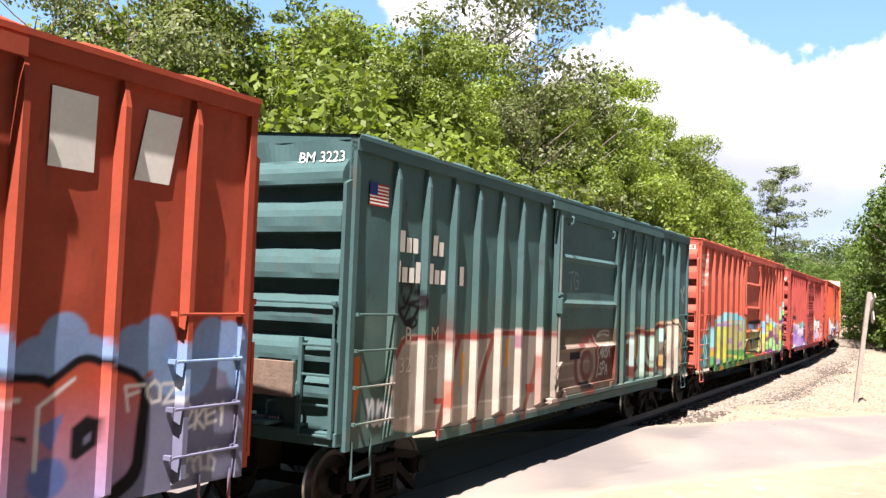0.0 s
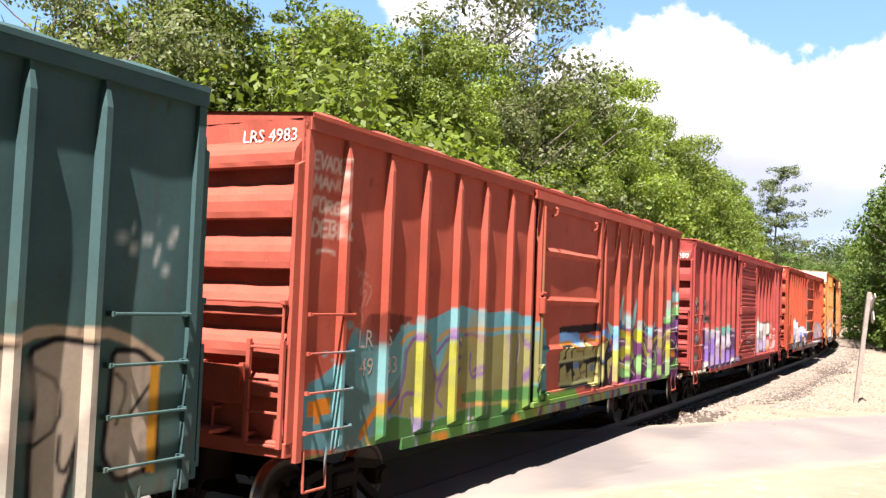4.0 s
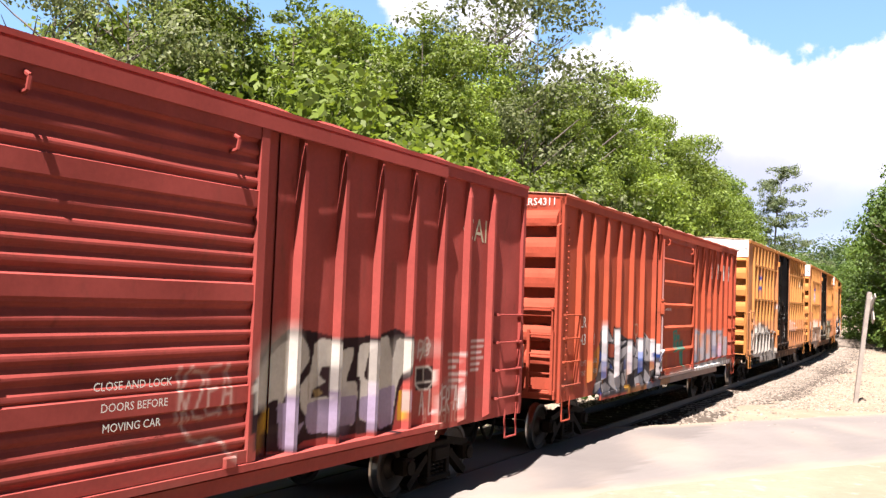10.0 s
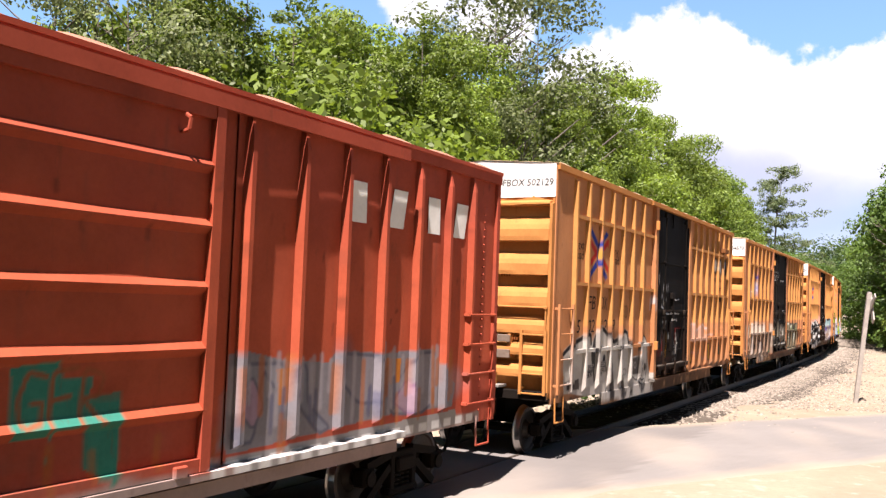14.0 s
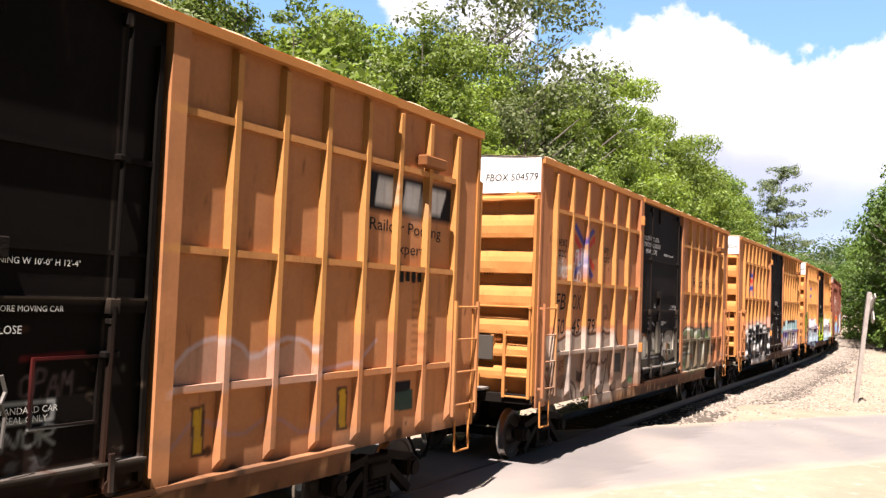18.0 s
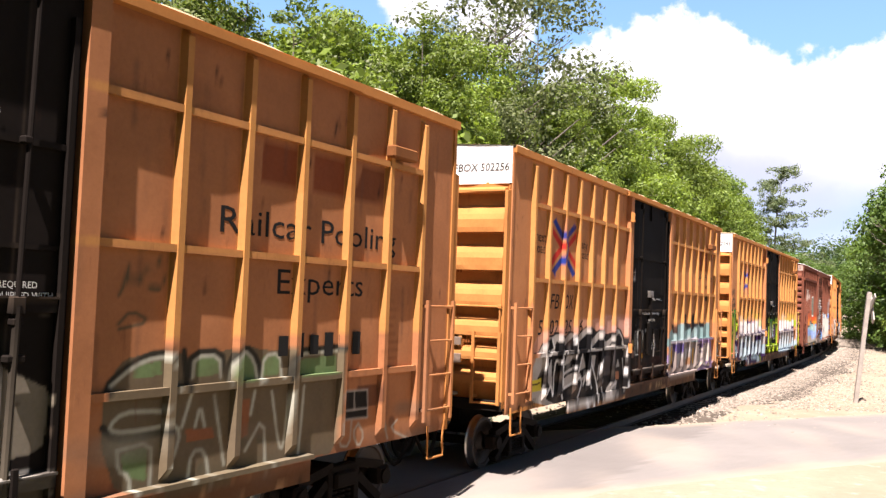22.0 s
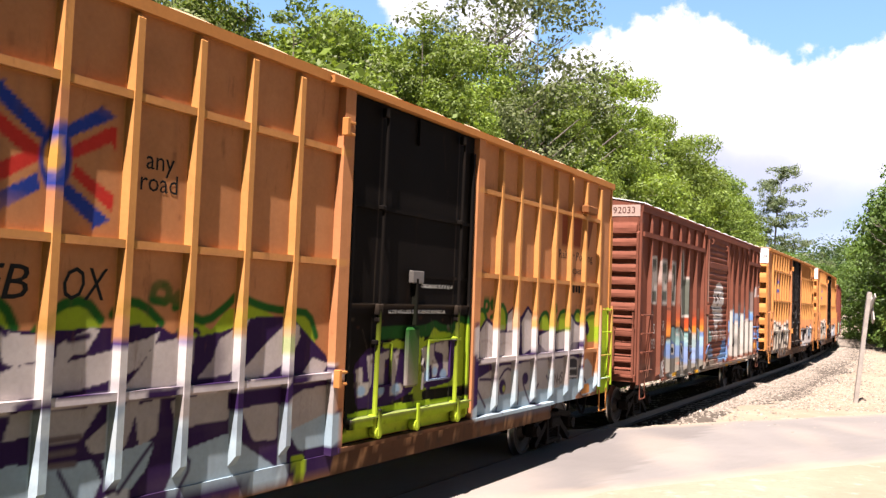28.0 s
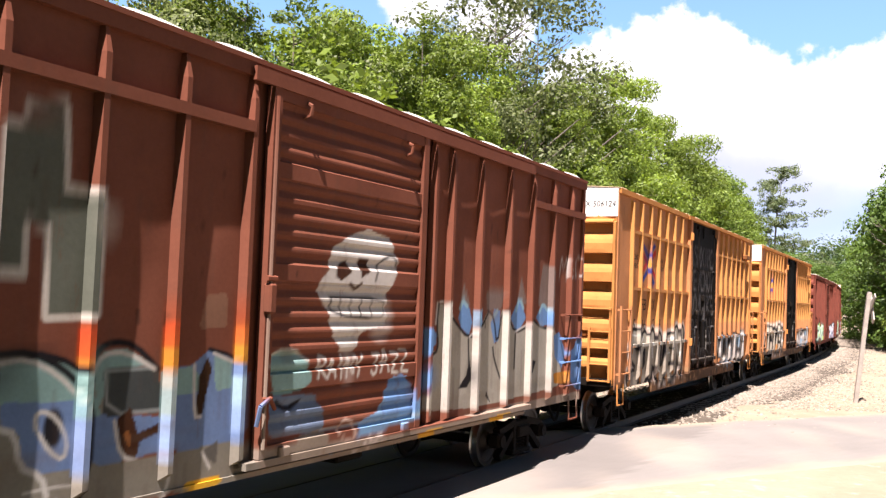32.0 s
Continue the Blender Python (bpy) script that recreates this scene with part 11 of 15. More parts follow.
def canvas_noir():
    c = yellow_canvas(100)
    brown_blocks(c, 5.52, 4.07, 0.52, 0.56)
    for x in (-2.9, -1.95):
        c.blob(x, 2.3, 0.45, 0.2, (0.6, 0.34, 0.3), 0.25, 0.6)
    d = Canvas(DOOR_BLACK)
    c.poly([(-6.73, 1.93), (-6.5, 2.16), (-6.2, 2.27), (-4.75, 2.46), (-3.56, 2.46), (-2.51, 2.54), (-1.5, 2.46), (-1.24, 1.83), (-4.7, 1.83), (-6.15, 1.65)], (0.55,0.30,0.24), 0.5)
    c.poly([(-6.7, 1.45), (-6.17, 1.9), (-6.02, 2.11), (-5.5, 2.16), (-4.86, 2.18), (-4.31, 2.24), (-3.7, 2.31), (-3.2, 2.14), (-2.48, 2.17), (-1.9, 2.24), (-1.57, 2.02), (-1.19, 1.3), (-1.58, 0.8), (-3.42, 0.76), (-4.04, 0.76), (-4.89, 0.87), (-5.02, 0.78), (-6.1, 1.02), (-6.23, 1.28)], DARK)
    c.poly([(-7.65, 0.99), (-7.09, 1.03), (-6, 1.1), (-5.96, 0.95), (-7.43, 0.94)], (0.42,0.18,0.05))
    c.poly([(1.69, 1.78), (1.75, 2.07), (2.03, 2.21), (2.57, 2.16), (3.02, 2.29), (3.51, 2.35), (4.21, 2.19), (4.95, 2.33), (5.63, 2.24), (6.46, 2.31), (6.79, 1.96), (7, 1.82), (4.1, 1.76), (1.77, 1.71)], (0.16,0.24,0.24))
    c.poly([(1.71, 1.48), (1.77, 1.77), (4.09, 1.87), (7, 1.87), (7.18, 0.98), (4.17, 0.9), (1.73, 1.01)], (0.24,0.17,0.3))
    c.poly([(1.75, 1.03), (1.85, 1.35), (2.18, 1.62), (2.6, 1.78), (3.06, 1.75), (5, 1.79), (6.81, 1.7), (7.09, 1.34), (5.06, 0.98), (3.12, 0.95)], BONE2)
    outlined(c, [(1.79, 1.47), (2.13, 1.62), (2.29, 1.52), (2.05, 1.33), (2.42, 1.16), (2.22, 1.06), (1.74, 1.09)], BONE2, (0.07,0.04,0.1), 0.05)
    outlined(c, [(2.44, 1.66), (2.89, 1.7), (2.85, 1.37), (2.65, 1.07), (2.53, 1.15)], BONE2, (0.07,0.04,0.1), 0.05)
    outlined(c, [(3.07, 1.62), (3.56, 1.72), (3.73, 1.23), (3.48, 1.04), (3.34, 1.33), (2.94, 1.04)], BONE2, (0.07,0.04,0.1), 0.05)
    outlined(c, [(3.83, 1.71), (4.17, 1.69), (4.14, 1.26), (4.44, 1.08), (3.87, 1.11)], BONE2, (0.07,0.04,0.1), 0.05)
    outlined(c, [(4.46, 1.74), (4.85, 1.68), (4.73, 1.2), (4.35, 1.24)], BONE2, (0.07,0.04,0.1), 0.05)
    outlined(c, [(5.01, 1.68), (5.67, 1.72), (5.43, 1.53), (5.79, 1.43), (5.38, 1.14), (5.05, 1.17)], BONE2, (0.07,0.04,0.1), 0.05)
    outlined(c, [(5.85, 1.71), (6.22, 1.69), (6.23, 1.15), (6.85, 1.18), (6.86, 1.01), (5.94, 1.09)], BONE2, (0.07,0.04,0.1), 0.05)
    c.poly([(2.6, 1.72), (2.88, 1.73), (2.74, 1.39), (2.52, 1.34)], (0.09,0.05,0.14))
    c.poly([(3.32, 1.53), (3.56, 1.69), (3.57, 1.31), (3.28, 1.2)], (0.09,0.05,0.14))
    c.poly([(2.33, 1.73), (2.47, 1.74), (2.45, 1.35), (2.33, 1.33)], (0.40,0.22,0.05))
    c.poly([(3.25, 1.61), (3.42, 1.61), (3.4, 1.19), (3.25, 1.17)], (0.40,0.22,0.05))
    c.poly([(4.61, 1.74), (4.78, 1.74), (4.75, 1.35), (4.6, 1.33)], (0.40,0.22,0.05))
    c.poly([(2.52, 2.07), (2.34, 2.3), (2.51, 2.23), (2.65, 2.19), (2.65, 2.48), (2.78, 2.35), (2.81, 2.22), (2.9, 2.29), (2.86, 2.09), (2.69, 2)], BLACK)
    c.poly([(3.73, 2.15), (3.54, 2.36), (3.67, 2.31), (3.73, 2.55), (3.88, 2.48), (3.94, 2.31), (4.12, 2.34), (4.07, 2.16), (3.9, 2.11)], BLACK)
    c.poly([(4.53, 2.17), (4.26, 2.41), (4.52, 2.33), (4.62, 2.6), (4.78, 2.52), (4.86, 2.33), (5.08, 2.36), (5, 2.21), (4.78, 2.14)], BLACK)
    c.poly([(5.55, 2.18), (5.31, 2.34), (5.49, 2.32), (5.75, 2.58), (5.88, 2.44), (5.91, 2.32), (6.08, 2.33), (5.9, 2.2)], BLACK)
    c.stroke([(7.26, 3.38), (7.44, 3.11), (7.36, 2.75)], 0.07, (0.3,0.4,0.42))
    outlined(c, [(7.25, 2.66), (7.83, 2.48), (7.93, 1.28), (7.48, 1.22), (7.21, 1.86)], (0.25,0.32,0.34), BLACK, 0.03)
    # black block letters with thin pale lines
    c.poly(rounded([(-6.8, 1.5), (-6.52, 1.79), (-6.25, 2.04), (-6.01, 2.16), (-5.77, 2.16), (-5.63, 2.21), (-5.45, 2.2), (-5.32, 2.05), (-4.97, 2.22), (-4.78, 2.21), (-4.66, 2.12), (-4.09, 2.3), (-3.92, 2.29), (-3.77, 2.19), (-3.81, 2.03), (-3.24, 2.25), (-2.98, 2.23), (-2.89, 2), (-2.56, 2.07), (-2.19, 2.26), (-1.97, 2.23), (-1.73, 2.06), (-1.62, 1.85), (-1.51, 0.9), (-3.13, 0.8), (-4.24, 0.8), (-5.29, 0.86), (-6.67, 1.1)], True, 0.08), (0.40, 0.37, 0.34), 0.95)
    c.stroke(rounded([(-6.52, 1.8), (-6.25, 2.05), (-6.01, 2.17), (-5.77, 2.17), (-5.63, 2.22), (-5.45, 2.21), (-5.31, 2.05)], False, 0.2), 0.035, (0.009, 0.0085, 0.009))
    c.stroke(rounded([(-5.31, 2.05), (-4.97, 2.23), (-4.78, 2.22), (-4.65, 2.12), (-4.1, 2.31), (-3.92, 2.31), (-3.76, 2.19), (-3.81, 2.03)], False, 0.2), 0.035, (0.009, 0.0085, 0.009))
    c.stroke(rounded([(-3.81, 2.03), (-3.24, 2.26), (-2.98, 2.24), (-2.88, 2), (-2.56, 2.08), (-2.19, 2.27), (-1.96, 2.24), (-1.7, 2.06), (-1.61, 1.85)], False, 0.2), 0.035, (0.009, 0.0085, 0.009))
    c.poly(rounded([(-6.26, 1.91), (-5.97, 2.08), (-5.81, 2.14), (-5.7, 1.97), (-5.98, 1.87)], True, 0.08), (0.009, 0.0085, 0.009), 1)
    c.poly(rounded([(-5.64, 2.02), (-5.52, 2.12), (-5.35, 2.05), (-5.32, 1.81), (-5.68, 1.83)], True, 0.08), (0.009, 0.0085, 0.009), 1)
    c.poly(rounded([(-5.28, 1.94), (-5.06, 2.04), (-4.72, 2.15), (-4.64, 1.84), (-5.24, 1.83)], True, 0.08), (0.009, 0.0085, 0.009), 1)
    c.poly(rounded([(-4.61, 1.98), (-4.08, 2.16), (-3.86, 2.22), (-3.83, 2.04), (-3.96, 1.87), (-4.6, 1.84)], True, 0.08), (0.009, 0.0085, 0.009), 1)
    c.poly(rounded([(-3.72, 1.89), (-3.28, 2.07), (-2.94, 2.17), (-2.93, 2.01), (-3.09, 1.89)], True, 0.08), (0.009, 0.0085, 0.009), 1)
    c.poly(rounded([(-2.63, 1.92), (-1.99, 2.16), (-1.78, 2.03), (-1.79, 1.86)], True, 0.08), (0.009, 0.0085, 0.009), 1)
    c.poly(rounded([(-6.14, 1.71), (-5.98, 1.85), (-5.36, 1.85), (-3.79, 1.86), (-1.66, 1.85), (-1.54, 0.97), (-3.13, 0.84), (-4.41, 0.9), (-5.29, 0.89), (-5.98, 1.07), (-6.22, 1.3), (-6.45, 1.45)], True, 0.08), (0.009, 0.0085, 0.009), 1)
    c.poly(rounded([(-6.5, 1.83), (-6.26, 1.85), (-6.13, 1.71), (-6.45, 1.48), (-6.7, 1.49)], True, 0.08), (0.40, 0.37, 0.34), 1)
    c.poly(rounded([(-5.99, 1.57), (-5.8, 1.78), (-5.75, 1.21), (-5.94, 1.37)], True, 0.08), (0.50, 0.48, 0.46), 0.8)
    c.poly(rounded([(-5.31, 1.35), (-5.02, 1.44), (-4.45, 1.5), (-4.21, 1.37), (-5.11, 1.22)], True, 0.08), (0.40, 0.37, 0.34), 1)
    c.poly(rounded([(-5.22, 1.62), (-5.04, 1.79), (-4.63, 1.79), (-4.93, 1.66)], True, 0.08), (0.40, 0.37, 0.34), 1)
    c.poly(rounded([(-4.31, 1.73), (-4.18, 1.78), (-4.04, 1.54), (-4.33, 1.49)], True, 0.08), (0.40, 0.37, 0.34), 1)
    c.poly(rounded([(-3.94, 1.43), (-3.85, 1.44), (-3.69, 1.16), (-4.01, 1.23)], True, 0.08), (0.50, 0.48, 0.46), 0.8)
    c.poly(rounded([(-4.36, 1.3), (-4.07, 1.4), (-3.86, 1.28), (-4.23, 1.31)], True, 0.08), (0.40, 0.37, 0.34), 1)
    c.poly(rounded([(-3.76, 1.75), (-3.45, 1.75), (-3.55, 1.41), (-3.68, 1.56)], True, 0.08), (0.40, 0.37, 0.34), 1)
    c.poly(rounded([(-2.77, 1.04), (-2.29, 1.24), (-2.04, 1.15), (-2.17, 0.91), (-2.87, 0.81)], True, 0.08), (0.40, 0.37, 0.34), 1)
    c.poly(rounded([(-2.16, 1.44), (-2.03, 1.63), (-1.91, 1.45)], True, 0.08), (0.50, 0.48, 0.46), 0.8)
    c.poly(rounded([(-2.3, 1.35), (-1.95, 1.36), (-1.94, 1.18), (-2.28, 1.22)], True, 0.08), (0.5, 0.2, 0.1), 0.8)
    c.poly(rounded([(-4.16, 0.87), (-3.9, 0.92), (-3.57, 0.8), (-3.89, 0.72)], True, 0.08), (0.40, 0.37, 0.34), 1)
    c.poly(rounded([(-5.63, 2.12), (-5.48, 2.15), (-5.38, 2.08), (-5.5, 2.04)], True, 0.08), (0.40, 0.37, 0.34), 1)
    c.poly(rounded([(-3.14, 1.71), (-2.53, 1.7), (-2.52, 1.31), (-3.11, 1.31)], True, 0.08), (0.07, 0.06, 0.06), 1)
    c.stroke(rounded([(-6.19, 1.65), (-6.04, 1.81), (-5.93, 1.9)], False, 0.2), 0.048, (0.72, 0.70, 0.68))
    c.stroke(rounded([(-6.28, 1.3), (-6.05, 1.15), (-5.91, 1.22), (-5.8, 1.32), (-5.69, 1.09), (-5.68, 1.47), (-5.6, 1.73), (-5.42, 1.72)], False, 0.2), 0.048, (0.72, 0.70, 0.68))
    c.stroke(rounded([(-5.32, 2.03), (-5.36, 1.83), (-5.38, 1.61), (-5.39, 1.32), (-5.23, 1.04)], False, 0.2), 0.055, (0.72, 0.70, 0.68))
    c.stroke(rounded([(-5.18, 1.22), (-4.52, 1.32), (-4.28, 1.37), (-4.22, 1.23), (-4.49, 0.94)], False, 0.2), 0.048, (0.72, 0.70, 0.68))
    c.stroke(rounded([(-5.33, 1.44), (-4.99, 1.52), (-4.6, 1.57)], False, 0.2), 0.048, (0.72, 0.70, 0.68))
    c.stroke(rounded([(-5.29, 1.96), (-5.14, 1.84)], False, 0.2), 0.048, (0.72, 0.70, 0.68))
    c.stroke(rounded([(-4.39, 1.48), (-4.21, 1.78)], False, 0.2), 0.048, (0.72, 0.70, 0.68))
    c.stroke(rounded([(-4.14, 1.21), (-3.94, 1.48), (-3.78, 1.68), (-3.47, 1.34), (-3.31, 1.1), (-3.28, 0.8)], False, 0.2), 0.055, (0.72, 0.70, 0.68))
    c.stroke(rounded([(-4.04, 1.36), (-3.9, 1.44), (-3.66, 1.12)], False, 0.2), 0.048, (0.72, 0.70, 0.68))
    c.stroke(rounded([(-3.32, 1.27), (-3.24, 1.58), (-3.1, 1.67)], False, 0.2), 0.048, (0.72, 0.70, 0.68))
    c.stroke(rounded([(-3.15, 1.27), (-3.02, 1.02), (-2.92, 0.78)], False, 0.2), 0.048, (0.72, 0.70, 0.68))
    c.stroke(rounded([(-2.52, 0.94), (-2.37, 1.07), (-2.13, 1.11)], False, 0.2), 0.048, (0.72, 0.70, 0.68))
    c.stroke(rounded([(-1.72, 1.61), (-1.52, 1.02)], False, 0.2), 0.048, (0.72, 0.70, 0.68))
    c.stroke(rounded([(-3.98, 0.84), (-3.67, 0.86), (-3.5, 0.72)], False, 0.2), 0.048, (0.72, 0.70, 0.68))
    c.stroke(rounded([(-4.73, 2.08), (-4.62, 1.83)], False, 0.2), 0.048, (0.72, 0.70, 0.68))
    c.stroke(rounded([(-5.79, 2.12), (-5.69, 1.97)], False, 0.2), 0.048, (0.72, 0.70, 0.68))
    c.stroke(rounded([(-2.92, 2.18), (-3.03, 1.91)], False, 0.2), 0.048, (0.72, 0.70, 0.68))
    c.stroke(rounded([(-3.86, 2.21), (-3.92, 1.9)], False, 0.2), 0.048, (0.72, 0.70, 0.68))
    c.poly(rounded([(-4.63, 1.72), (-4.54, 1.72), (-4.52, 1.26), (-4.6, 1.27)], True, 0.08), (0.5, 0.26, 0.02), 0.9)
    c.poly([(-6.72, 1.45), (-6.26, 1.46), (-6.25, 1.26), (-6.7, 1.26)], (0.62,0.5,0.05))
    c.poly([(-6.68, 1.39), (-6.3, 1.4), (-6.3, 1.37), (-6.68, 1.36)], (0.1,0.06,0.02))
    scrawl(c, "MMU", -6.77, -6.49, 1, 1.13, (0.10,0.05,0.02), 0.025)
    d.stroke([(-1.28, 3.53), (-0.99, 3.55), (-0.98, 3.33), (-1.28, 3.32), (-1.28, 3.53)], 0.02, (0.45,0.45,0.45))
    d.stroke([(0.3, 1.88), (0.75, 1.87), (0.75, 1.75), (0.29, 1.76), (0.3, 1.88)], 0.02, (0.45,0.45,0.45))
    d.poly([(-1.25, 1.99), (-1, 1.99), (-1, 1.82), (-1.25, 1.81)], (0.15,0.115,0.05))
    d.stroke([(-0.89, 2.17), (-0.4, 2.2), (-0.39, 1.67), (-0.86, 1.65), (-0.89, 2.17)], 0.025, (0.35,0.35,0.33))
    d.poly([(-1.2, 1.77), (-1.05, 1.81), (-0.94, 1.72), (-0.97, 1.6), (-1.14, 1.6)], (0.11,0.07,0.055))
    d.poly([(-0.36, 1.88), (-0.27, 1.89), (-0.26, 1.56), (-0.35, 1.56)], (0.4,0.2,0.02))
    d.poly([(0.5, 1.58), (1.3, 1.55), (1.3, 1.3), (0.5, 1.36)], (0.05,0.014,0.01), 0.8)
    scrawl(c, "VISAH", 0.82, 1.44, 0.78, 0.9, (0.5, 0.36, 0.2), 0.022)
    d.stroke([(-0.76, 2.12), (-0.33, 2.15)], 0.05, (0.4,0.4,0.38))
    scrawl(d, "AND", -0.1, 0.02, 2.16, 2.22, (0.5,0.5,0.48), 0.02)
    c.poly(rounded([(1.7, 1.24), (1.87, 1.85), (5.07, 1.8), (5.14, 0.86), (1.76, 1)], True, 0.1), (0.27, 0.22, 0.2))
    c.poly(rounded([(1.77, 2.04), (2.08, 2.26), (2.61, 2.05), (2.9, 1.91), (2.95, 2.12), (3.16, 2.28), (3.45, 2.38), (3.7, 2.27), (3.77, 1.91), (5.04, 2.29), (5.07, 1.79), (1.99, 1.84)], True, 0.1), (0.22, 0.3, 0.3))
    c.poly(rounded([(2.5, 1.81), (2.76, 1.87), (3.5, 1.79), (3.44, 1.58), (2.79, 1.5), (2.58, 1.61)], True, 0.1), (0.12, 0.09, 0.24))
    c.poly(rounded([(2.38, 2.32), (2.6, 2.27), (2.67, 2.21), (2.68, 2.47), (2.76, 2.45), (2.91, 2.26), (2.8, 1.96), (2.61, 2.05), (2.4, 2.2)], True, 0.1), (0.02, 0.018, 0.02))
    c.poly(rounded([(3.57, 2.38), (3.76, 2.58), (3.89, 2.54), (3.91, 2.31), (4.16, 2.33), (3.79, 2.09), (3.62, 2.26)], True, 0.1), (0.02, 0.018, 0.02))
    c.poly(rounded([(4.33, 2.34), (4.37, 2.44), (4.72, 2.61), (5, 2.29), (4.4, 2.01)], True, 0.1), (0.02, 0.018, 0.02))
    c.poly(rounded([(1.95, 1.58), (2.12, 1.78), (2.19, 1.76), (2.15, 1.49), (1.96, 1.46)], True, 0.05), (0.07, 0.055, 0.055))
    c.poly(rounded([(2.67, 1.24), (2.86, 1.51), (2.94, 1.46), (2.76, 1.18)], True, 0.05), (0.07, 0.055, 0.055))
    c.poly(rounded([(3.17, 1.18), (3.54, 1.27), (3.49, 1.1)], True, 0.05), (0.07, 0.055, 0.055))
    c.poly(rounded([(3.52, 1.48), (3.67, 1.61), (3.78, 1.44)], True, 0.05), (0.07, 0.055, 0.055))
    c.poly(rounded([(4.19, 1.29), (4.54, 1.36), (4.48, 1.12)], True, 0.05), (0.07, 0.055, 0.055))
    c.poly(rounded([(2.34, 1.24), (2.53, 1.37), (2.61, 1.17)], True, 0.05), (0.07, 0.055, 0.055))
    c.poly(rounded([(1.7, 1.23), (2.02, 1.46), (2.17, 1.26), (1.81, 1.14)], True, 0.05), (0.24, 0.12, 0.06))
    c.poly(rounded([(3.86, 1.24), (4.17, 1.48), (4.16, 1.17)], True, 0.05), (0.24, 0.12, 0.06))
    c.poly(rounded([(2.85, 1.18), (3.08, 1.4), (3.17, 1.19)], True, 0.05), (0.24, 0.12, 0.06))
    c.poly(rounded([(2.24, 1.75), (2.5, 1.75), (2.14, 1.41), (1.96, 1.39)], True, 0.05), (0.42, 0.4, 0.4))
    c.poly(rounded([(3, 1.54), (3.44, 1.56), (3.09, 1.19), (2.85, 1.18)], True, 0.05), (0.42, 0.4, 0.4))
    c.poly(rounded([(3.83, 1.64), (4.12, 1.65), (4.01, 1.41), (3.77, 1.34)], True, 0.05), (0.42, 0.4, 0.4))
    c.poly(rounded([(4.25, 1.61), (4.61, 1.61), (4.45, 1.32)], True, 0.05), (0.42, 0.4, 0.4))
    c.poly(rounded([(2.34, 1.73), (2.49, 1.74), (2.47, 1.3), (2.37, 1.29)], True, 0.02), (0.5, 0.28, 0.03))
    c.poly(rounded([(4.66, 1.63), (4.8, 1.63), (4.79, 1.2), (4.64, 1.23)], True, 0.02), (0.5, 0.28, 0.03))
    c.stroke(rounded([(1.99, 1.85), (3.49, 1.85), (5.07, 1.88)], False, 0.25), 0.07, (0.42, 0.37, 0.4))
    grime(c, 8, 0.4)
    return c, d


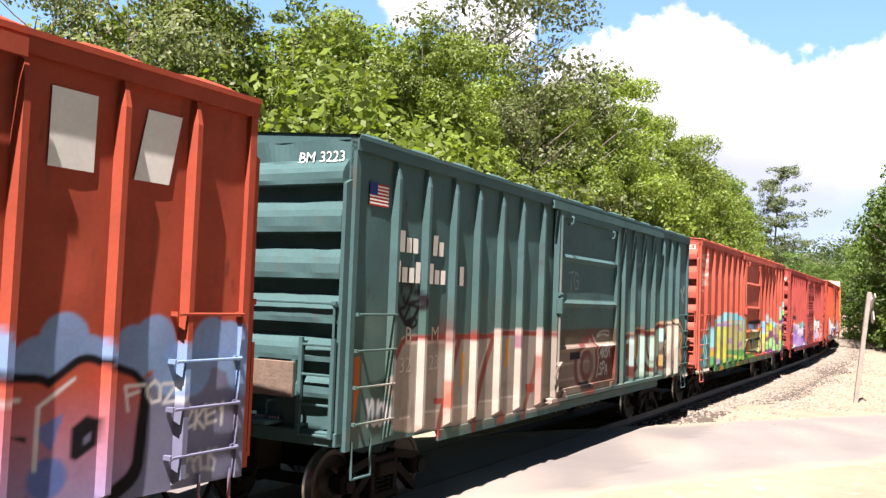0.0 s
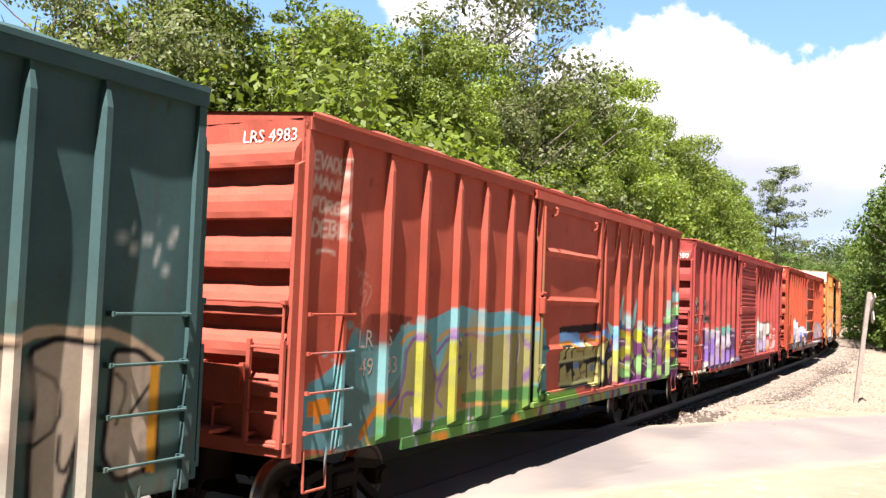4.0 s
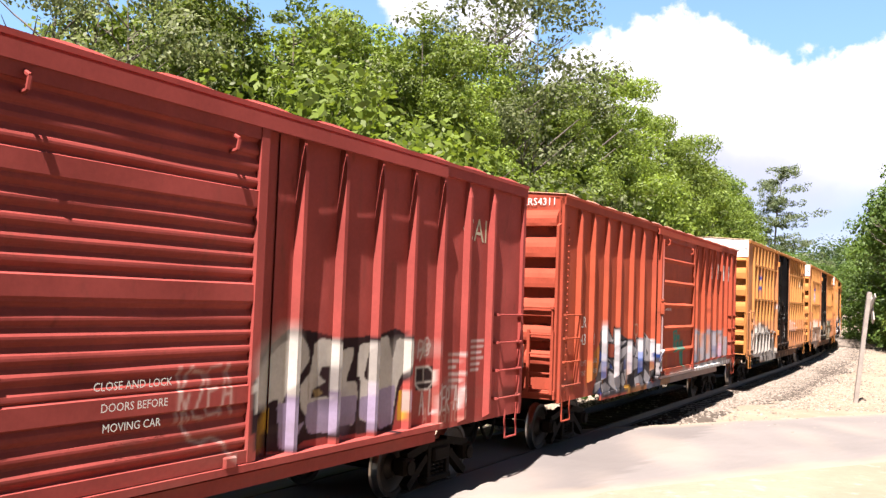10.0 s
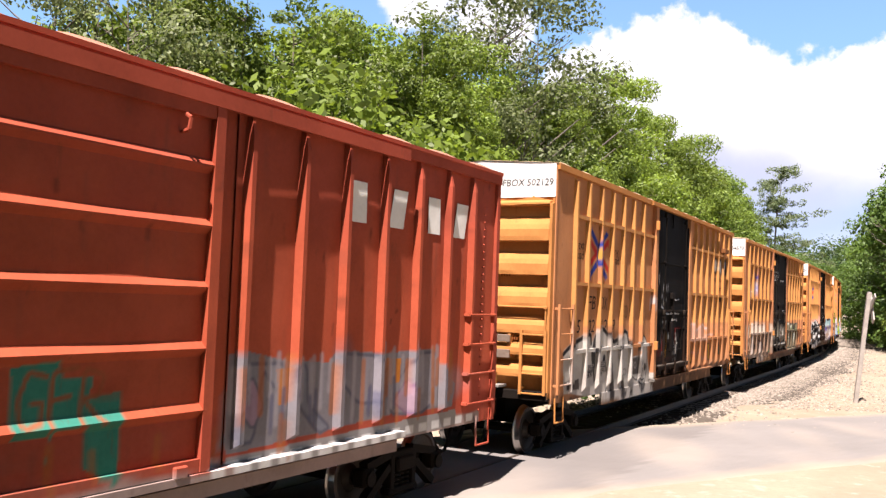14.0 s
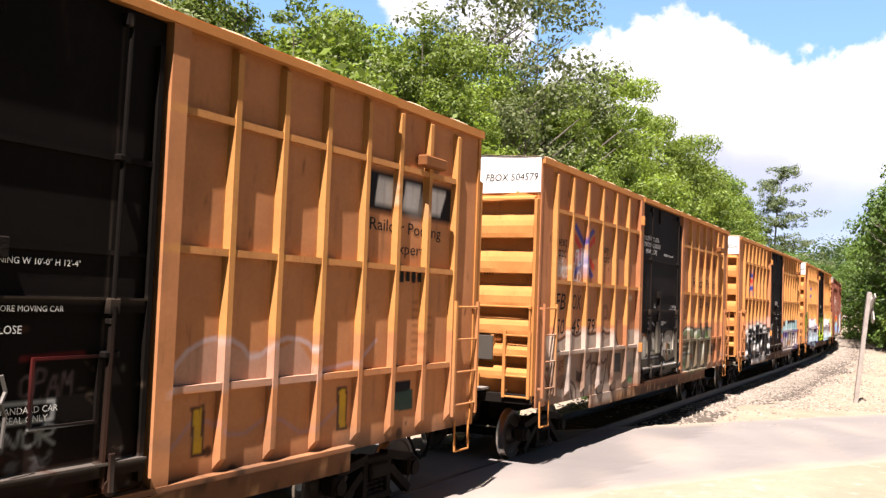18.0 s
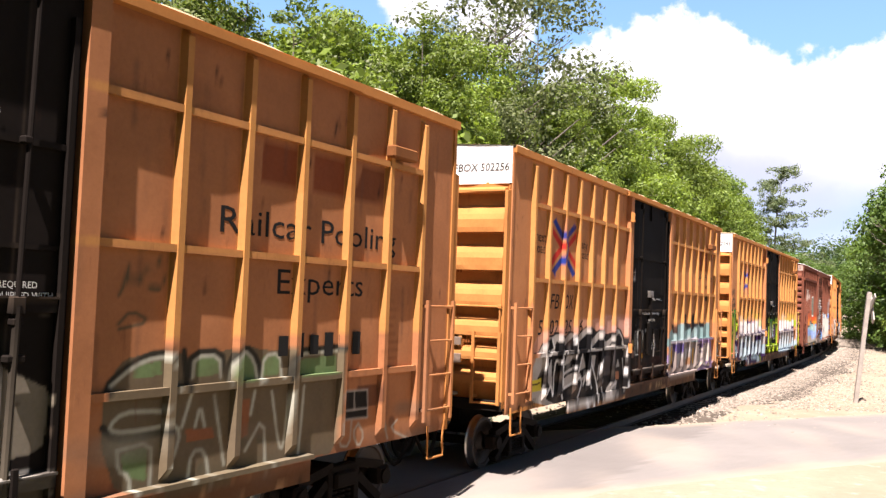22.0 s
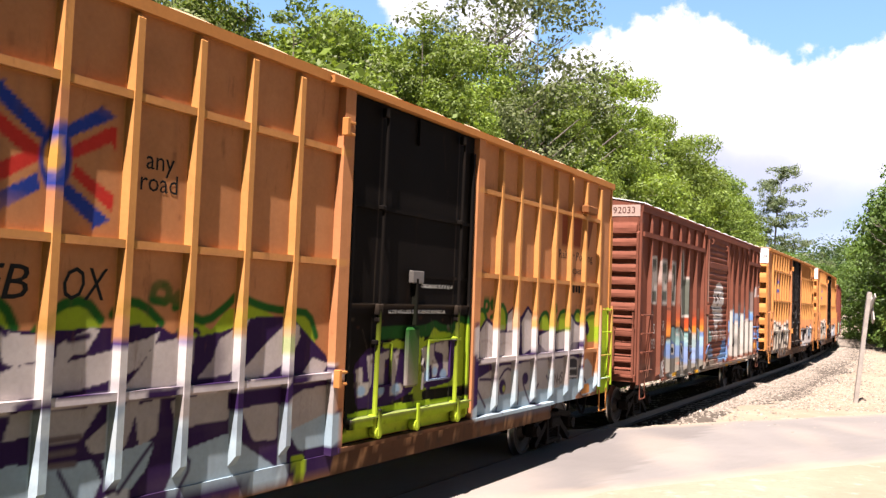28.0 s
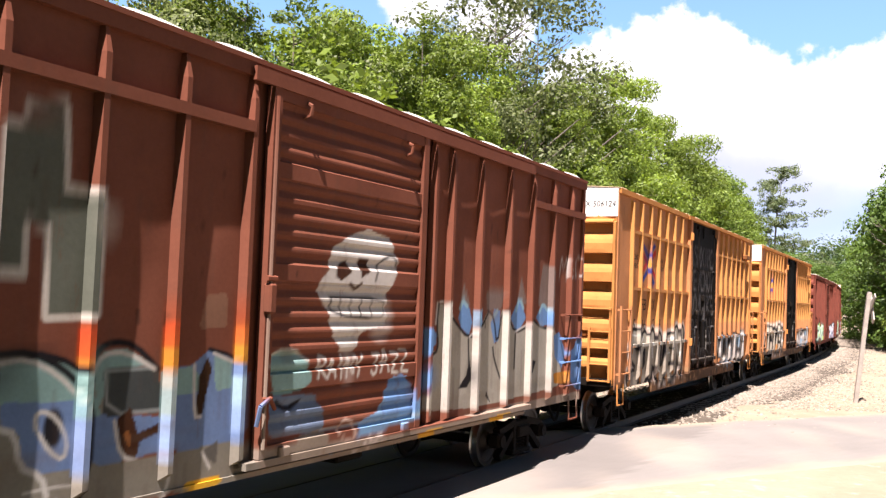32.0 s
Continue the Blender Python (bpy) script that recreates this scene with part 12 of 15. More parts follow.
def canvas_lime():
    c = yellow_canvas(110)
    brown_blocks(c, 5.52, 4.07, 0.52, 0.56)
    d = Canvas(DOOR_BLACK)
    # sunlit copies of the letter tones, laid on the posts
    PALEL, PALEB2 = (0.56, 0.52, 0.50), (0.42, 0.52, 0.56)
    c.poly(rounded([(-7.65, 2.74), (-7.44, 2.65), (-7.28, 2.51), (-6.95, 2.48), (-6.98, 2.4), (-6.82, 2.57), (-6.54, 2.67), (-6.55, 2.33), (-6.36, 2.33), (-6.27, 2.22), (-6.5, 2.15), (-6.67, 2.02), (-6.82, 2.02), (-6.96, 1.7), (-7.25, 1.63), (-7.37, 1.2), (-7.54, 1.19)], True, 0.1), (0.25, 0.34, 0.02))
    c.stroke(rounded([(-7.65, 2.73), (-7.44, 2.67), (-7.31, 2.51), (-7.15, 2.49), (-6.91, 2.49)], False, 0.25), 0.13, (0.015, 0.09, 0.015))
    c.stroke(rounded([(-6.93, 2.48), (-6.79, 2.57), (-6.74, 2.65), (-6.61, 2.67), (-6.56, 2.58), (-6.67, 2.51), (-6.59, 2.42), (-6.66, 2.3), (-6.78, 2.29)], False, 0.25), 0.09, (0.015, 0.09, 0.015))
    c.poly(rounded([(-6.04, 2.63), (-5.65, 2.6), (-5.56, 2.39), (-5.96, 2.43)], True, 0.1), (0.25, 0.34, 0.02))
    c.poly(rounded([(-5.33, 2.42), (-5.19, 2.61), (-4.94, 2.65), (-4.75, 2.42), (-5.17, 2.33)], True, 0.1), (0.25, 0.34, 0.02))
    c.poly(rounded([(-4.65, 2.41), (-4.5, 2.63), (-4.12, 2.46), (-4.31, 2.37)], True, 0.1), (0.25, 0.34, 0.02))
    c.poly(rounded([(-3.81, 2.34), (-3.7, 2.5), (-3.49, 2.38), (-3.29, 2.58), (-2.93, 2.65), (-2.53, 2.5), (-2.21, 2.59), (-1.93, 2.45), (-1.85, 2.11), (-2.18, 2.14), (-3.68, 2.3)], True, 0.1), (0.25, 0.34, 0.02))
    c.stroke(rounded([(-6.05, 2.54), (-6, 2.66), (-5.85, 2.69), (-5.65, 2.6), (-5.56, 2.43)], False, 0.25), 0.085, (0.015, 0.09, 0.015))
    c.stroke(rounded([(-5.38, 2.4), (-5.19, 2.61), (-4.94, 2.65), (-4.78, 2.49)], False, 0.25), 0.085, (0.015, 0.09, 0.015))
    c.stroke(rounded([(-4.66, 2.53), (-4.56, 2.65), (-4.33, 2.62), (-4.12, 2.46)], False, 0.25), 0.085, (0.015, 0.09, 0.015))
    c.stroke(rounded([(-4.24, 2.67), (-4.21, 2.8), (-4.04, 2.78), (-4.05, 2.64), (-4.22, 2.66)], False, 0.25), 0.085, (0.015, 0.09, 0.015))
    c.stroke(rounded([(-3.99, 2.66), (-3.92, 2.73), (-3.86, 2.65), (-3.97, 2.6)], False, 0.25), 0.085, (0.015, 0.09, 0.015))
    c.stroke(rounded([(-3.89, 2.38), (-3.78, 2.52), (-3.56, 2.46), (-3.29, 2.62), (-3.16, 2.73), (-2.92, 2.65), (-2.62, 2.59), (-2.28, 2.57), (-1.99, 2.55), (-1.86, 2.3)], False, 0.25), 0.085, (0.015, 0.09, 0.015))
    c.poly(rounded([(-6.82, 2.02), (-6.67, 1.98), (-6.5, 2.15), (-6.31, 2.22), (-6.53, 2.54), (-6.1, 2.54), (-5.56, 2.41), (-5.37, 2.4), (-4.77, 2.43), (-4.12, 2.43), (-3.88, 2.3), (-3.28, 2.38), (-2.91, 2.51), (-2.29, 2.51), (-1.6, 2.04), (-1.44, 0.77), (-3.57, 0.76), (-5.27, 0.89), (-6.15, 1), (-7.05, 1.13), (-7.37, 1.18), (-7.21, 1.62), (-6.95, 1.7)], True, 0.1), DPURP)
    c.poly(rounded([(-6.48, 2.51), (-6.26, 2.51), (-6.07, 2.51), (-6.03, 2.32), (-5.94, 2.09), (-6.07, 2.18), (-6.29, 2.17), (-6.34, 2.36), (-6.44, 2.45)], True, 0.06), (0.47, 0.41, 0.39))
    c.poly(rounded([(-6.64, 1.98), (-6.53, 2.11), (-6.29, 2.17), (-6.07, 2.16), (-6.04, 2.07), (-6.14, 1.98), (-6.25, 1.93), (-6.66, 1.88)], True, 0.06), (0.47, 0.41, 0.39))
    c.poly(rounded([(-5.79, 2.47), (-5.56, 2.39), (-5.36, 2.38), (-5.28, 2.2), (-5.54, 2.14), (-5.64, 2.18), (-5.7, 2.34)], True, 0.06), (0.47, 0.41, 0.39))
    c.poly(rounded([(-5.93, 1.9), (-5.81, 2.06), (-5.54, 2.14), (-5.3, 2.17), (-5.29, 2), (-5.34, 1.9), (-5.88, 1.87)], True, 0.06), (0.47, 0.41, 0.39))
    c.poly(rounded([(-5.17, 2.3), (-4.86, 2.43), (-4.78, 2.4), (-4.91, 2.22), (-5.03, 2.21), (-5.11, 2.13), (-5.21, 2.08)], True, 0.06), (0.47, 0.41, 0.39))
    c.poly(rounded([(-5.31, 1.93), (-5.16, 2.14), (-4.85, 2.2), (-4.58, 2.25), (-4.59, 2), (-4.89, 1.94), (-5.24, 1.91)], True, 0.06), (0.47, 0.41, 0.39))
    c.poly(rounded([(-4.58, 2.27), (-4.29, 2.32), (-4.12, 2.39), (-4.18, 2.28), (-4.35, 2.08), (-4.56, 2)], True, 0.06), (0.47, 0.41, 0.39))
    c.poly(rounded([(-4.18, 2.28), (-3.71, 2.35), (-3.72, 1.99), (-3.97, 1.89), (-4.51, 1.9), (-4.35, 2.06)], True, 0.06), (0.47, 0.41, 0.39))
    c.poly(rounded([(-3.37, 2.3), (-2.95, 2.5), (-3.11, 2.25), (-3.2, 1.96), (-3.65, 1.94), (-3.46, 2.1)], True, 0.06), (0.47, 0.41, 0.39))
    c.poly(rounded([(-3.06, 1.96), (-2.75, 2.2), (-2.35, 2.47), (-2.15, 2.41), (-2.14, 2.28), (-2.32, 2.06), (-2.65, 1.92), (-2.95, 1.89)], True, 0.06), (0.47, 0.41, 0.39))
    c.poly(rounded([(-1.91, 2.07), (-1.62, 1.99), (-1.71, 1.89), (-2.08, 1.91)], True, 0.06), (0.47, 0.41, 0.39))
    c.stroke(rounded([(-6.43, 2.28), (-6.32, 2.31), (-6.34, 2.25), (-6.45, 2.23)], False, 0.25), 0.05, DPURP)
    c.stroke(rounded([(-5.81, 2.41), (-5.68, 2.44), (-5.63, 2.39)], False, 0.25), 0.05, DPURP)
    c.stroke([(-5.07, 2.33), (-4.89, 2.36)], 0.05, DPURP)
    c.stroke([(-4.54, 2.4), (-4.37, 2.43)], 0.05, DPURP)
    c.stroke(rounded([(-4.03, 2.33), (-3.69, 2.4), (-3.65, 2.36)], False, 0.25), 0.05, DPURP)
    c.stroke(rounded([(-6.8, 1.84), (-6, 1.83), (-5.33, 1.83), (-4.5, 1.85), (-2.95, 1.83), (-1.45, 1.86)], False, 0.25), 0.085, (0.5, 0.44, 0.44))
    c.stroke([(-6.36, 1.82), (-6.04, 1.82)], 0.09, DPURP)
    c.stroke([(-5.52, 1.83), (-5.29, 1.83)], 0.09, DPURP)
    c.stroke([(-4.27, 1.85), (-3.97, 1.85)], 0.09, DPURP)
    c.stroke([(-2.32, 1.84), (-2.07, 1.85)], 0.09, DPURP)
    c.poly(rounded([(-6.71, 1.81), (-6.26, 1.79), (-6.23, 1.63), (-6.31, 1.57), (-6.57, 1.55), (-6.69, 1.67)], True, 0.06), (0.33, 0.29, 0.27))
    c.poly(rounded([(-6.17, 1.8), (-5.7, 1.81), (-5.65, 1.73), (-5.77, 1.55), (-5.99, 1.6), (-6.19, 1.59)], True, 0.06), (0.33, 0.29, 0.27))
    c.poly(rounded([(-5.54, 1.8), (-5.32, 1.81), (-5.32, 1.63), (-5.6, 1.59)], True, 0.06), (0.33, 0.29, 0.27))
    c.poly(rounded([(-5.27, 1.78), (-4.71, 1.79), (-4.91, 1.53), (-5.26, 1.53)], True, 0.06), (0.33, 0.29, 0.27))
    c.poly(rounded([(-4.86, 1.51), (-4.44, 1.8), (-4.31, 1.8), (-4.46, 1.41), (-4.79, 1.41)], True, 0.06), (0.33, 0.29, 0.27))
    c.poly(rounded([(-4.38, 1.76), (-4.08, 1.8), (-4.11, 1.49), (-4.3, 1.39)], True, 0.06), (0.33, 0.29, 0.27))
    c.poly(rounded([(-3.96, 1.77), (-3.22, 1.81), (-3.2, 1.52), (-3.61, 1.52), (-3.88, 1.5)], True, 0.06), (0.33, 0.29, 0.27))
    c.poly(rounded([(-3.03, 1.62), (-2.45, 1.63), (-2.47, 1.25), (-2.83, 1.28)], True, 0.06), (0.33, 0.29, 0.27))
    c.poly(rounded([(-2.39, 1.62), (-2.06, 1.73), (-1.57, 1.76), (-1.58, 1.39), (-2.26, 1.23)], True, 0.06), (0.33, 0.29, 0.27))
    c.poly(rounded([(-6.89, 1.83), (-6.63, 1.97), (-6.64, 1.88), (-6.77, 1.85), (-6.79, 1.68), (-6.91, 1.68)], True, 0.06), (0.33, 0.29, 0.27))
    c.poly(rounded([(-7.27, 1.59), (-6.92, 1.61), (-6.78, 1.45), (-6.45, 1.47), (-6.23, 1.55), (-6.25, 1.27), (-6.43, 1.2), (-6.76, 1.17), (-7.34, 1.2)], True, 0.1), (0.28, 0.36, 0.41))
    c.poly(rounded([(-5.8, 1.39), (-5.49, 1.42), (-5.1, 1.34), (-4.79, 1.37), (-4.68, 1.18), (-4.77, 0.99), (-5.27, 0.96), (-5.82, 1.01), (-6.08, 1.17)], True, 0.1), (0.28, 0.36, 0.41))
    c.poly(rounded([(-4.69, 1.36), (-4.12, 1.45), (-4.21, 1.2), (-4.39, 1.04), (-4.61, 1.11)], True, 0.1), (0.28, 0.36, 0.41))
    c.poly(rounded([(-3.8, 1.3), (-3.2, 1.4), (-2.88, 1.21), (-2.4, 0.94), (-2.39, 0.76), (-3.17, 0.91), (-3.64, 0.9), (-4.02, 0.91)], True, 0.1), (0.28, 0.36, 0.41))
    c.poly(rounded([(-2.28, 1.31), (-1.49, 1.47), (-1.46, 1.1), (-2.08, 1.08)], True, 0.1), (0.28, 0.36, 0.41))
    c.poly(rounded([(-4.66, 1.04), (-4.39, 1.08), (-4.38, 0.93), (-4.54, 0.77), (-4.72, 0.78)], True, 0.1), (0.4, 0.4, 0.4))
    c.poly(rounded([(-6.72, 1.15), (-6.43, 1.13), (-6.5, 1.03), (-6.75, 1.07)], True, 0.1), (0.36, 0.15, 0.05))
    c.poly(rounded([(-6.71, 1.47), (-6.45, 1.48), (-6.49, 1.44), (-6.69, 1.44)], True, 0.1), (0.25, 0.34, 0.02))
    c.poly(rounded([(-2.22, 1.05), (-1.99, 1.04), (-1.97, 0.8), (-2.16, 0.84)], True, 0.1), (0.25, 0.34, 0.02))
    c.stroke([(-5.1, 1.31), (-4.95, 1.07)], 0.035, DPURP)
    c.stroke(rounded([(-4.5, 1.05), (-4.29, 1.28), (-4.12, 1.45)], False, 0.25), 0.035, DPURP)
    c.stroke([(-6.18, 1.47), (-6.03, 1.57)], 0.035, DPURP)
    c.stroke(rounded([(-6.36, 1.28), (-6.18, 1.44), (-6.23, 1.56)], False, 0.25), 0.035, DPURP)
    c.stroke(rounded([(-3.84, 0.93), (-3.66, 1.17), (-3.8, 1.3)], False, 0.25), 0.035, DPURP)
    c.stroke(rounded([(-7.28, 1.25), (-7.23, 1.46), (-7.18, 1.59)], False, 0.25), 0.03, BLACK)
    c.stroke([(-7.21, 1.62), (-7.34, 1.21)], 0.06, DPURP)
    c.stroke([(-5.86, 1.56), (-5.77, 1.55)], 0.05, (0.12, 0.09, 0.09))
    c.stroke([(-5.96, 1.5), (-5.88, 1.51)], 0.05, (0.12, 0.09, 0.09))
    c.stroke([(-5.85, 1.4), (-5.74, 1.4)], 0.05, (0.12, 0.09, 0.09))
    c.stroke([(-5.22, 1.56), (-4.91, 1.56)], 0.05, (0.12, 0.09, 0.09))
    c.stroke([(-5.21, 1.45), (-4.96, 1.45)], 0.05, (0.12, 0.09, 0.09))
    c.stroke([(-5.18, 1.36), (-4.95, 1.35)], 0.05, (0.12, 0.09, 0.09))
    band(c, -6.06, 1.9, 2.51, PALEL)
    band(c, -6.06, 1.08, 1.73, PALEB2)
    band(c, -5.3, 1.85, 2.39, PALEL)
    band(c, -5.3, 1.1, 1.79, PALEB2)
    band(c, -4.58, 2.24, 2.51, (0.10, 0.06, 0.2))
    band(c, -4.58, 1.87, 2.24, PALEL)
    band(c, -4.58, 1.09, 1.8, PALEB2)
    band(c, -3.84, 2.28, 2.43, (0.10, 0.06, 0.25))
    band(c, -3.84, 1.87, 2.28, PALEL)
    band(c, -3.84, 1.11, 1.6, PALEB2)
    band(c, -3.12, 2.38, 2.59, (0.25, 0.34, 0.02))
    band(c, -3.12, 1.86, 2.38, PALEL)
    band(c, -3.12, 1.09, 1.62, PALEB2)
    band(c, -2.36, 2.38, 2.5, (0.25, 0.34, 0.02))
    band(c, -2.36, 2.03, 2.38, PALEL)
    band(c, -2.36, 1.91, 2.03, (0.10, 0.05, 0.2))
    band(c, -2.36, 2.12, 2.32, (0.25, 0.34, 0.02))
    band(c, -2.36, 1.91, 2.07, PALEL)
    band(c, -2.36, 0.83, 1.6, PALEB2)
    c.stroke(rounded([(-7.69, 3.24), (-7.59, 3.27), (-7.61, 3.16), (-7.69, 3.2)], False, 0.25), 0.05, (0.10,0.06,0.02))
    scrawl(c, "RAVE", -7.68, -7.15, 3.2, 3.4, (0.06,0.04,0.03), 0.045)
    c.stroke(rounded([(-7.57, 2.95), (-7.42, 3.09), (-7.2, 3.08), (-7.09, 2.98), (-7.24, 2.9), (-7.51, 2.87), (-7.57, 2.95)], False, 0.25), 0.05, (0.06,0.04,0.03))
    c.stroke([(-7.36, 3.05), (-7.35, 2.97)], 0.04, (0.06,0.04,0.03))
    c.stroke([(-7.3, 3.05), (-7.28, 2.97)], 0.04, (0.06,0.04,0.03))
    scrawl(c, "OB", -7.27, -7.03, 2.82, 2.92, (0.06,0.04,0.03), 0.045)
    c.stroke(rounded([(-7.66, 2.86), (-7.53, 2.78), (-7.45, 2.85), (-7.34, 2.81)], False, 0.25), 0.045, (0.06,0.04,0.03))
    scrawl(c, "SOUL", -7.51, -7.23, 2, 2.17, (0.04,0.05,0.03), 0.035)
    scrawl(c, "CANE", -7.49, -7.22, 1.75, 1.93, (0.04,0.05,0.03), 0.035)
    c.poly(rounded([(1.77, 2.41), (1.86, 2.46), (2.04, 2.37), (2.13, 2.32), (2.35, 2.51), (2.71, 2.36), (3.04, 2.29), (3.1, 2.58), (3.29, 2.67), (3.6, 2.5), (3.87, 2.7), (4.25, 2.46), (4.33, 2.26), (4.98, 2.33), (5.14, 2.26), (5.54, 2.32), (5.81, 2.25), (5.92, 2.52), (6.34, 2.45), (6.45, 0.89), (5.16, 0.91), (1.79, 0.99)], True, 0.1), DPURP)
    c.poly(rounded([(2.04, 2.34), (2.07, 2.57), (2.25, 2.62), (2.36, 2.51), (2.13, 2.32)], True, 0.1), (0.25, 0.34, 0.02))
    c.poly(rounded([(2.71, 2.38), (2.74, 2.65), (2.9, 2.72), (3.05, 2.58), (3.04, 2.3), (2.82, 2.3)], True, 0.1), (0.25, 0.34, 0.02))
    c.poly(rounded([(4.36, 2.29), (4.45, 2.54), (4.66, 2.59), (4.83, 2.38), (4.98, 2.34), (4.96, 2.67), (5.09, 2.59), (5.19, 2.28), (5.36, 2.59), (5.69, 2.59), (5.77, 2.31), (5.14, 2.26)], True, 0.1), (0.25, 0.34, 0.02))
    c.stroke(rounded([(2.03, 2.43), (2.07, 2.59), (2.25, 2.62), (2.34, 2.5)], False, 0.25), 0.075, (0.015, 0.09, 0.015))
    c.stroke(rounded([(2.27, 2.62), (2.29, 2.76), (2.41, 2.74), (2.42, 2.62), (2.3, 2.59)], False, 0.25), 0.075, (0.015, 0.09, 0.015))
    c.stroke(rounded([(2.52, 2.64), (2.48, 2.73), (2.58, 2.74), (2.57, 2.64)], False, 0.25), 0.075, (0.015, 0.09, 0.015))
    c.stroke(rounded([(2.5, 2.5), (2.75, 2.57), (2.88, 2.72), (3.05, 2.59), (3.07, 2.42)], False, 0.25), 0.075, (0.015, 0.09, 0.015))
    c.stroke(rounded([(4.35, 2.41), (4.48, 2.56), (4.71, 2.59), (4.82, 2.41)], False, 0.25), 0.075, (0.015, 0.09, 0.015))
    c.stroke(rounded([(4.85, 2.58), (4.87, 2.74), (5.11, 2.74), (5.16, 2.59), (4.96, 2.54)], False, 0.25), 0.075, (0.015, 0.09, 0.015))
    c.stroke(rounded([(5.21, 2.45), (5.36, 2.61), (5.71, 2.61)], False, 0.25), 0.075, (0.015, 0.09, 0.015))
    c.poly(rounded([(1.8, 2.34), (1.88, 2.4), (2.09, 2.3), (2.12, 1.91), (1.99, 1.86), (1.8, 2), (1.79, 2.16)], True, 0.05), (0.47, 0.41, 0.39))
    c.poly(rounded([(2.14, 2.28), (2.36, 2.45), (2.66, 2.32), (2.77, 2.25), (2.6, 1.88), (2.31, 1.84), (2.16, 1.91)], True, 0.05), (0.47, 0.41, 0.39))
    c.poly(rounded([(2.78, 2.25), (3.09, 2.26), (3.38, 2.27), (3.38, 1.87), (2.8, 1.84), (2.68, 1.87)], True, 0.05), (0.47, 0.41, 0.39))
    c.poly(rounded([(3.11, 2.53), (3.29, 2.63), (3.57, 2.46), (3.6, 2), (3.39, 2.05), (3.35, 2.29), (3.1, 2.28)], True, 0.05), (0.47, 0.41, 0.39))
    c.poly(rounded([(3.64, 2.42), (3.88, 2.63), (4.25, 2.41), (4.33, 2.21), (4.21, 2.01), (3.71, 1.89)], True, 0.05), (0.47, 0.41, 0.39))
    c.poly(rounded([(4.38, 2.19), (4.91, 2.28), (5.06, 1.94), (4.71, 1.91), (4.39, 2.05)], True, 0.05), (0.47, 0.41, 0.39))
    c.poly(rounded([(5.15, 2.21), (5.72, 2.27), (5.74, 1.93), (5.17, 1.93)], True, 0.05), (0.47, 0.41, 0.39))
    c.poly(rounded([(5.93, 2.45), (6.34, 2.4), (6.37, 2.02), (6, 2.01)], True, 0.05), (0.47, 0.41, 0.39))
    c.poly(rounded([(1.83, 1.55), (2.18, 1.61), (2.81, 1.75), (6.39, 1.78), (6.44, 1.03), (5.15, 1.03), (1.87, 1.01)], True, 0.1), (0.33, 0.29, 0.27))
    c.poly(rounded([(1.79, 1.02), (1.85, 1.27), (2.39, 1.29), (3.45, 1.31), (5.14, 1.26), (6.43, 1.22), (6.45, 0.97), (5.16, 0.99), (2.66, 0.98)], True, 0.1), (0.28, 0.36, 0.41))
    c.stroke(rounded([(2.08, 1.84), (3.41, 1.84), (4.72, 1.84), (6.38, 1.86)], False, 0.25), 0.085, (0.5, 0.44, 0.44))
    c.poly(rounded([(1.82, 1.58), (2.04, 1.72), (2.11, 1.78), (2.02, 1.44), (2.12, 1.35), (1.93, 1.22)], True, 0.05), DPURP)
    c.poly(rounded([(1.97, 1.44), (2.09, 1.62), (2.07, 1.4), (2, 1.37)], True, 0.1), (0.25, 0.34, 0.02))
    c.blob(2.99, 1.42, 0.12, 0.12, DPURP, 0.03)
    c.blob(3.04, 1.39, 0.05, 0.05, (0.3, 0.3, 0.06), 0.03)
    c.blob(3.86, 1.5, 0.12, 0.10, DPURP, 0.03)
    c.stroke(rounded([(3.77, 1.43), (3.94, 1.21), (4.1, 1.05), (4.3, 1.06)], False, 0.25), 0.04, DPURP)
    c.stroke([(2.13, 1.42), (2.4, 1.16)], 0.04, DPURP)
    c.stroke(rounded([(2.79, 1.49), (2.85, 1.27), (2.77, 1.04)], False, 0.25), 0.04, DPURP)
    c.stroke(rounded([(3.46, 1.56), (3.6, 1.37), (3.58, 1.11)], False, 0.25), 0.04, DPURP)
    c.stroke([(4.28, 1.26), (4.41, 1.37)], 0.04, DPURP)
    c.stroke([(4.76, 1.49), (5.08, 1.18)], 0.04, DPURP)
    c.stroke(rounded([(2.88, 1.55), (3.11, 1.71), (3.36, 1.65)], False, 0.25), 0.04, DPURP)
    c.stroke(rounded([(2.19, 1.58), (2.47, 1.57), (2.77, 1.53)], False, 0.25), 0.04, DPURP)
    c.stroke([(2.06, 1.56), (2.1, 0.98)], 0.03, DPURP)
    c.stroke(rounded([(2.21, 2.14), (2.43, 2.16), (2.58, 2.09)], False, 0.25), 0.04, (0.4, 0.34, 0.32))
    c.stroke(rounded([(2.84, 2.08), (3.11, 2.11), (3.34, 2.04)], False, 0.25), 0.04, (0.4, 0.34, 0.32))
    band(c, 2.64, 1.77, 2.35, PALEL)
    band(c, 2.64, 1.07, 1.51, PALEB2)
    band(c, 3.36, 1.77, 2.51, PALEL)
    band(c, 3.36, 1.12, 1.69, PALEB2)
    band(c, 4.12, 2.33, 2.47, (0.25, 0.34, 0.02))
    band(c, 4.12, 1.91, 2.31, PALEL)
    band(c, 4.12, 1.12, 1.64, PALEB2)
    band(c, 4.89, 2.36, 2.67, (0.25, 0.34, 0.02))
    band(c, 4.89, 1.91, 2.32, PALEL)
    band(c, 4.89, 1.11, 1.62, PALEB2)
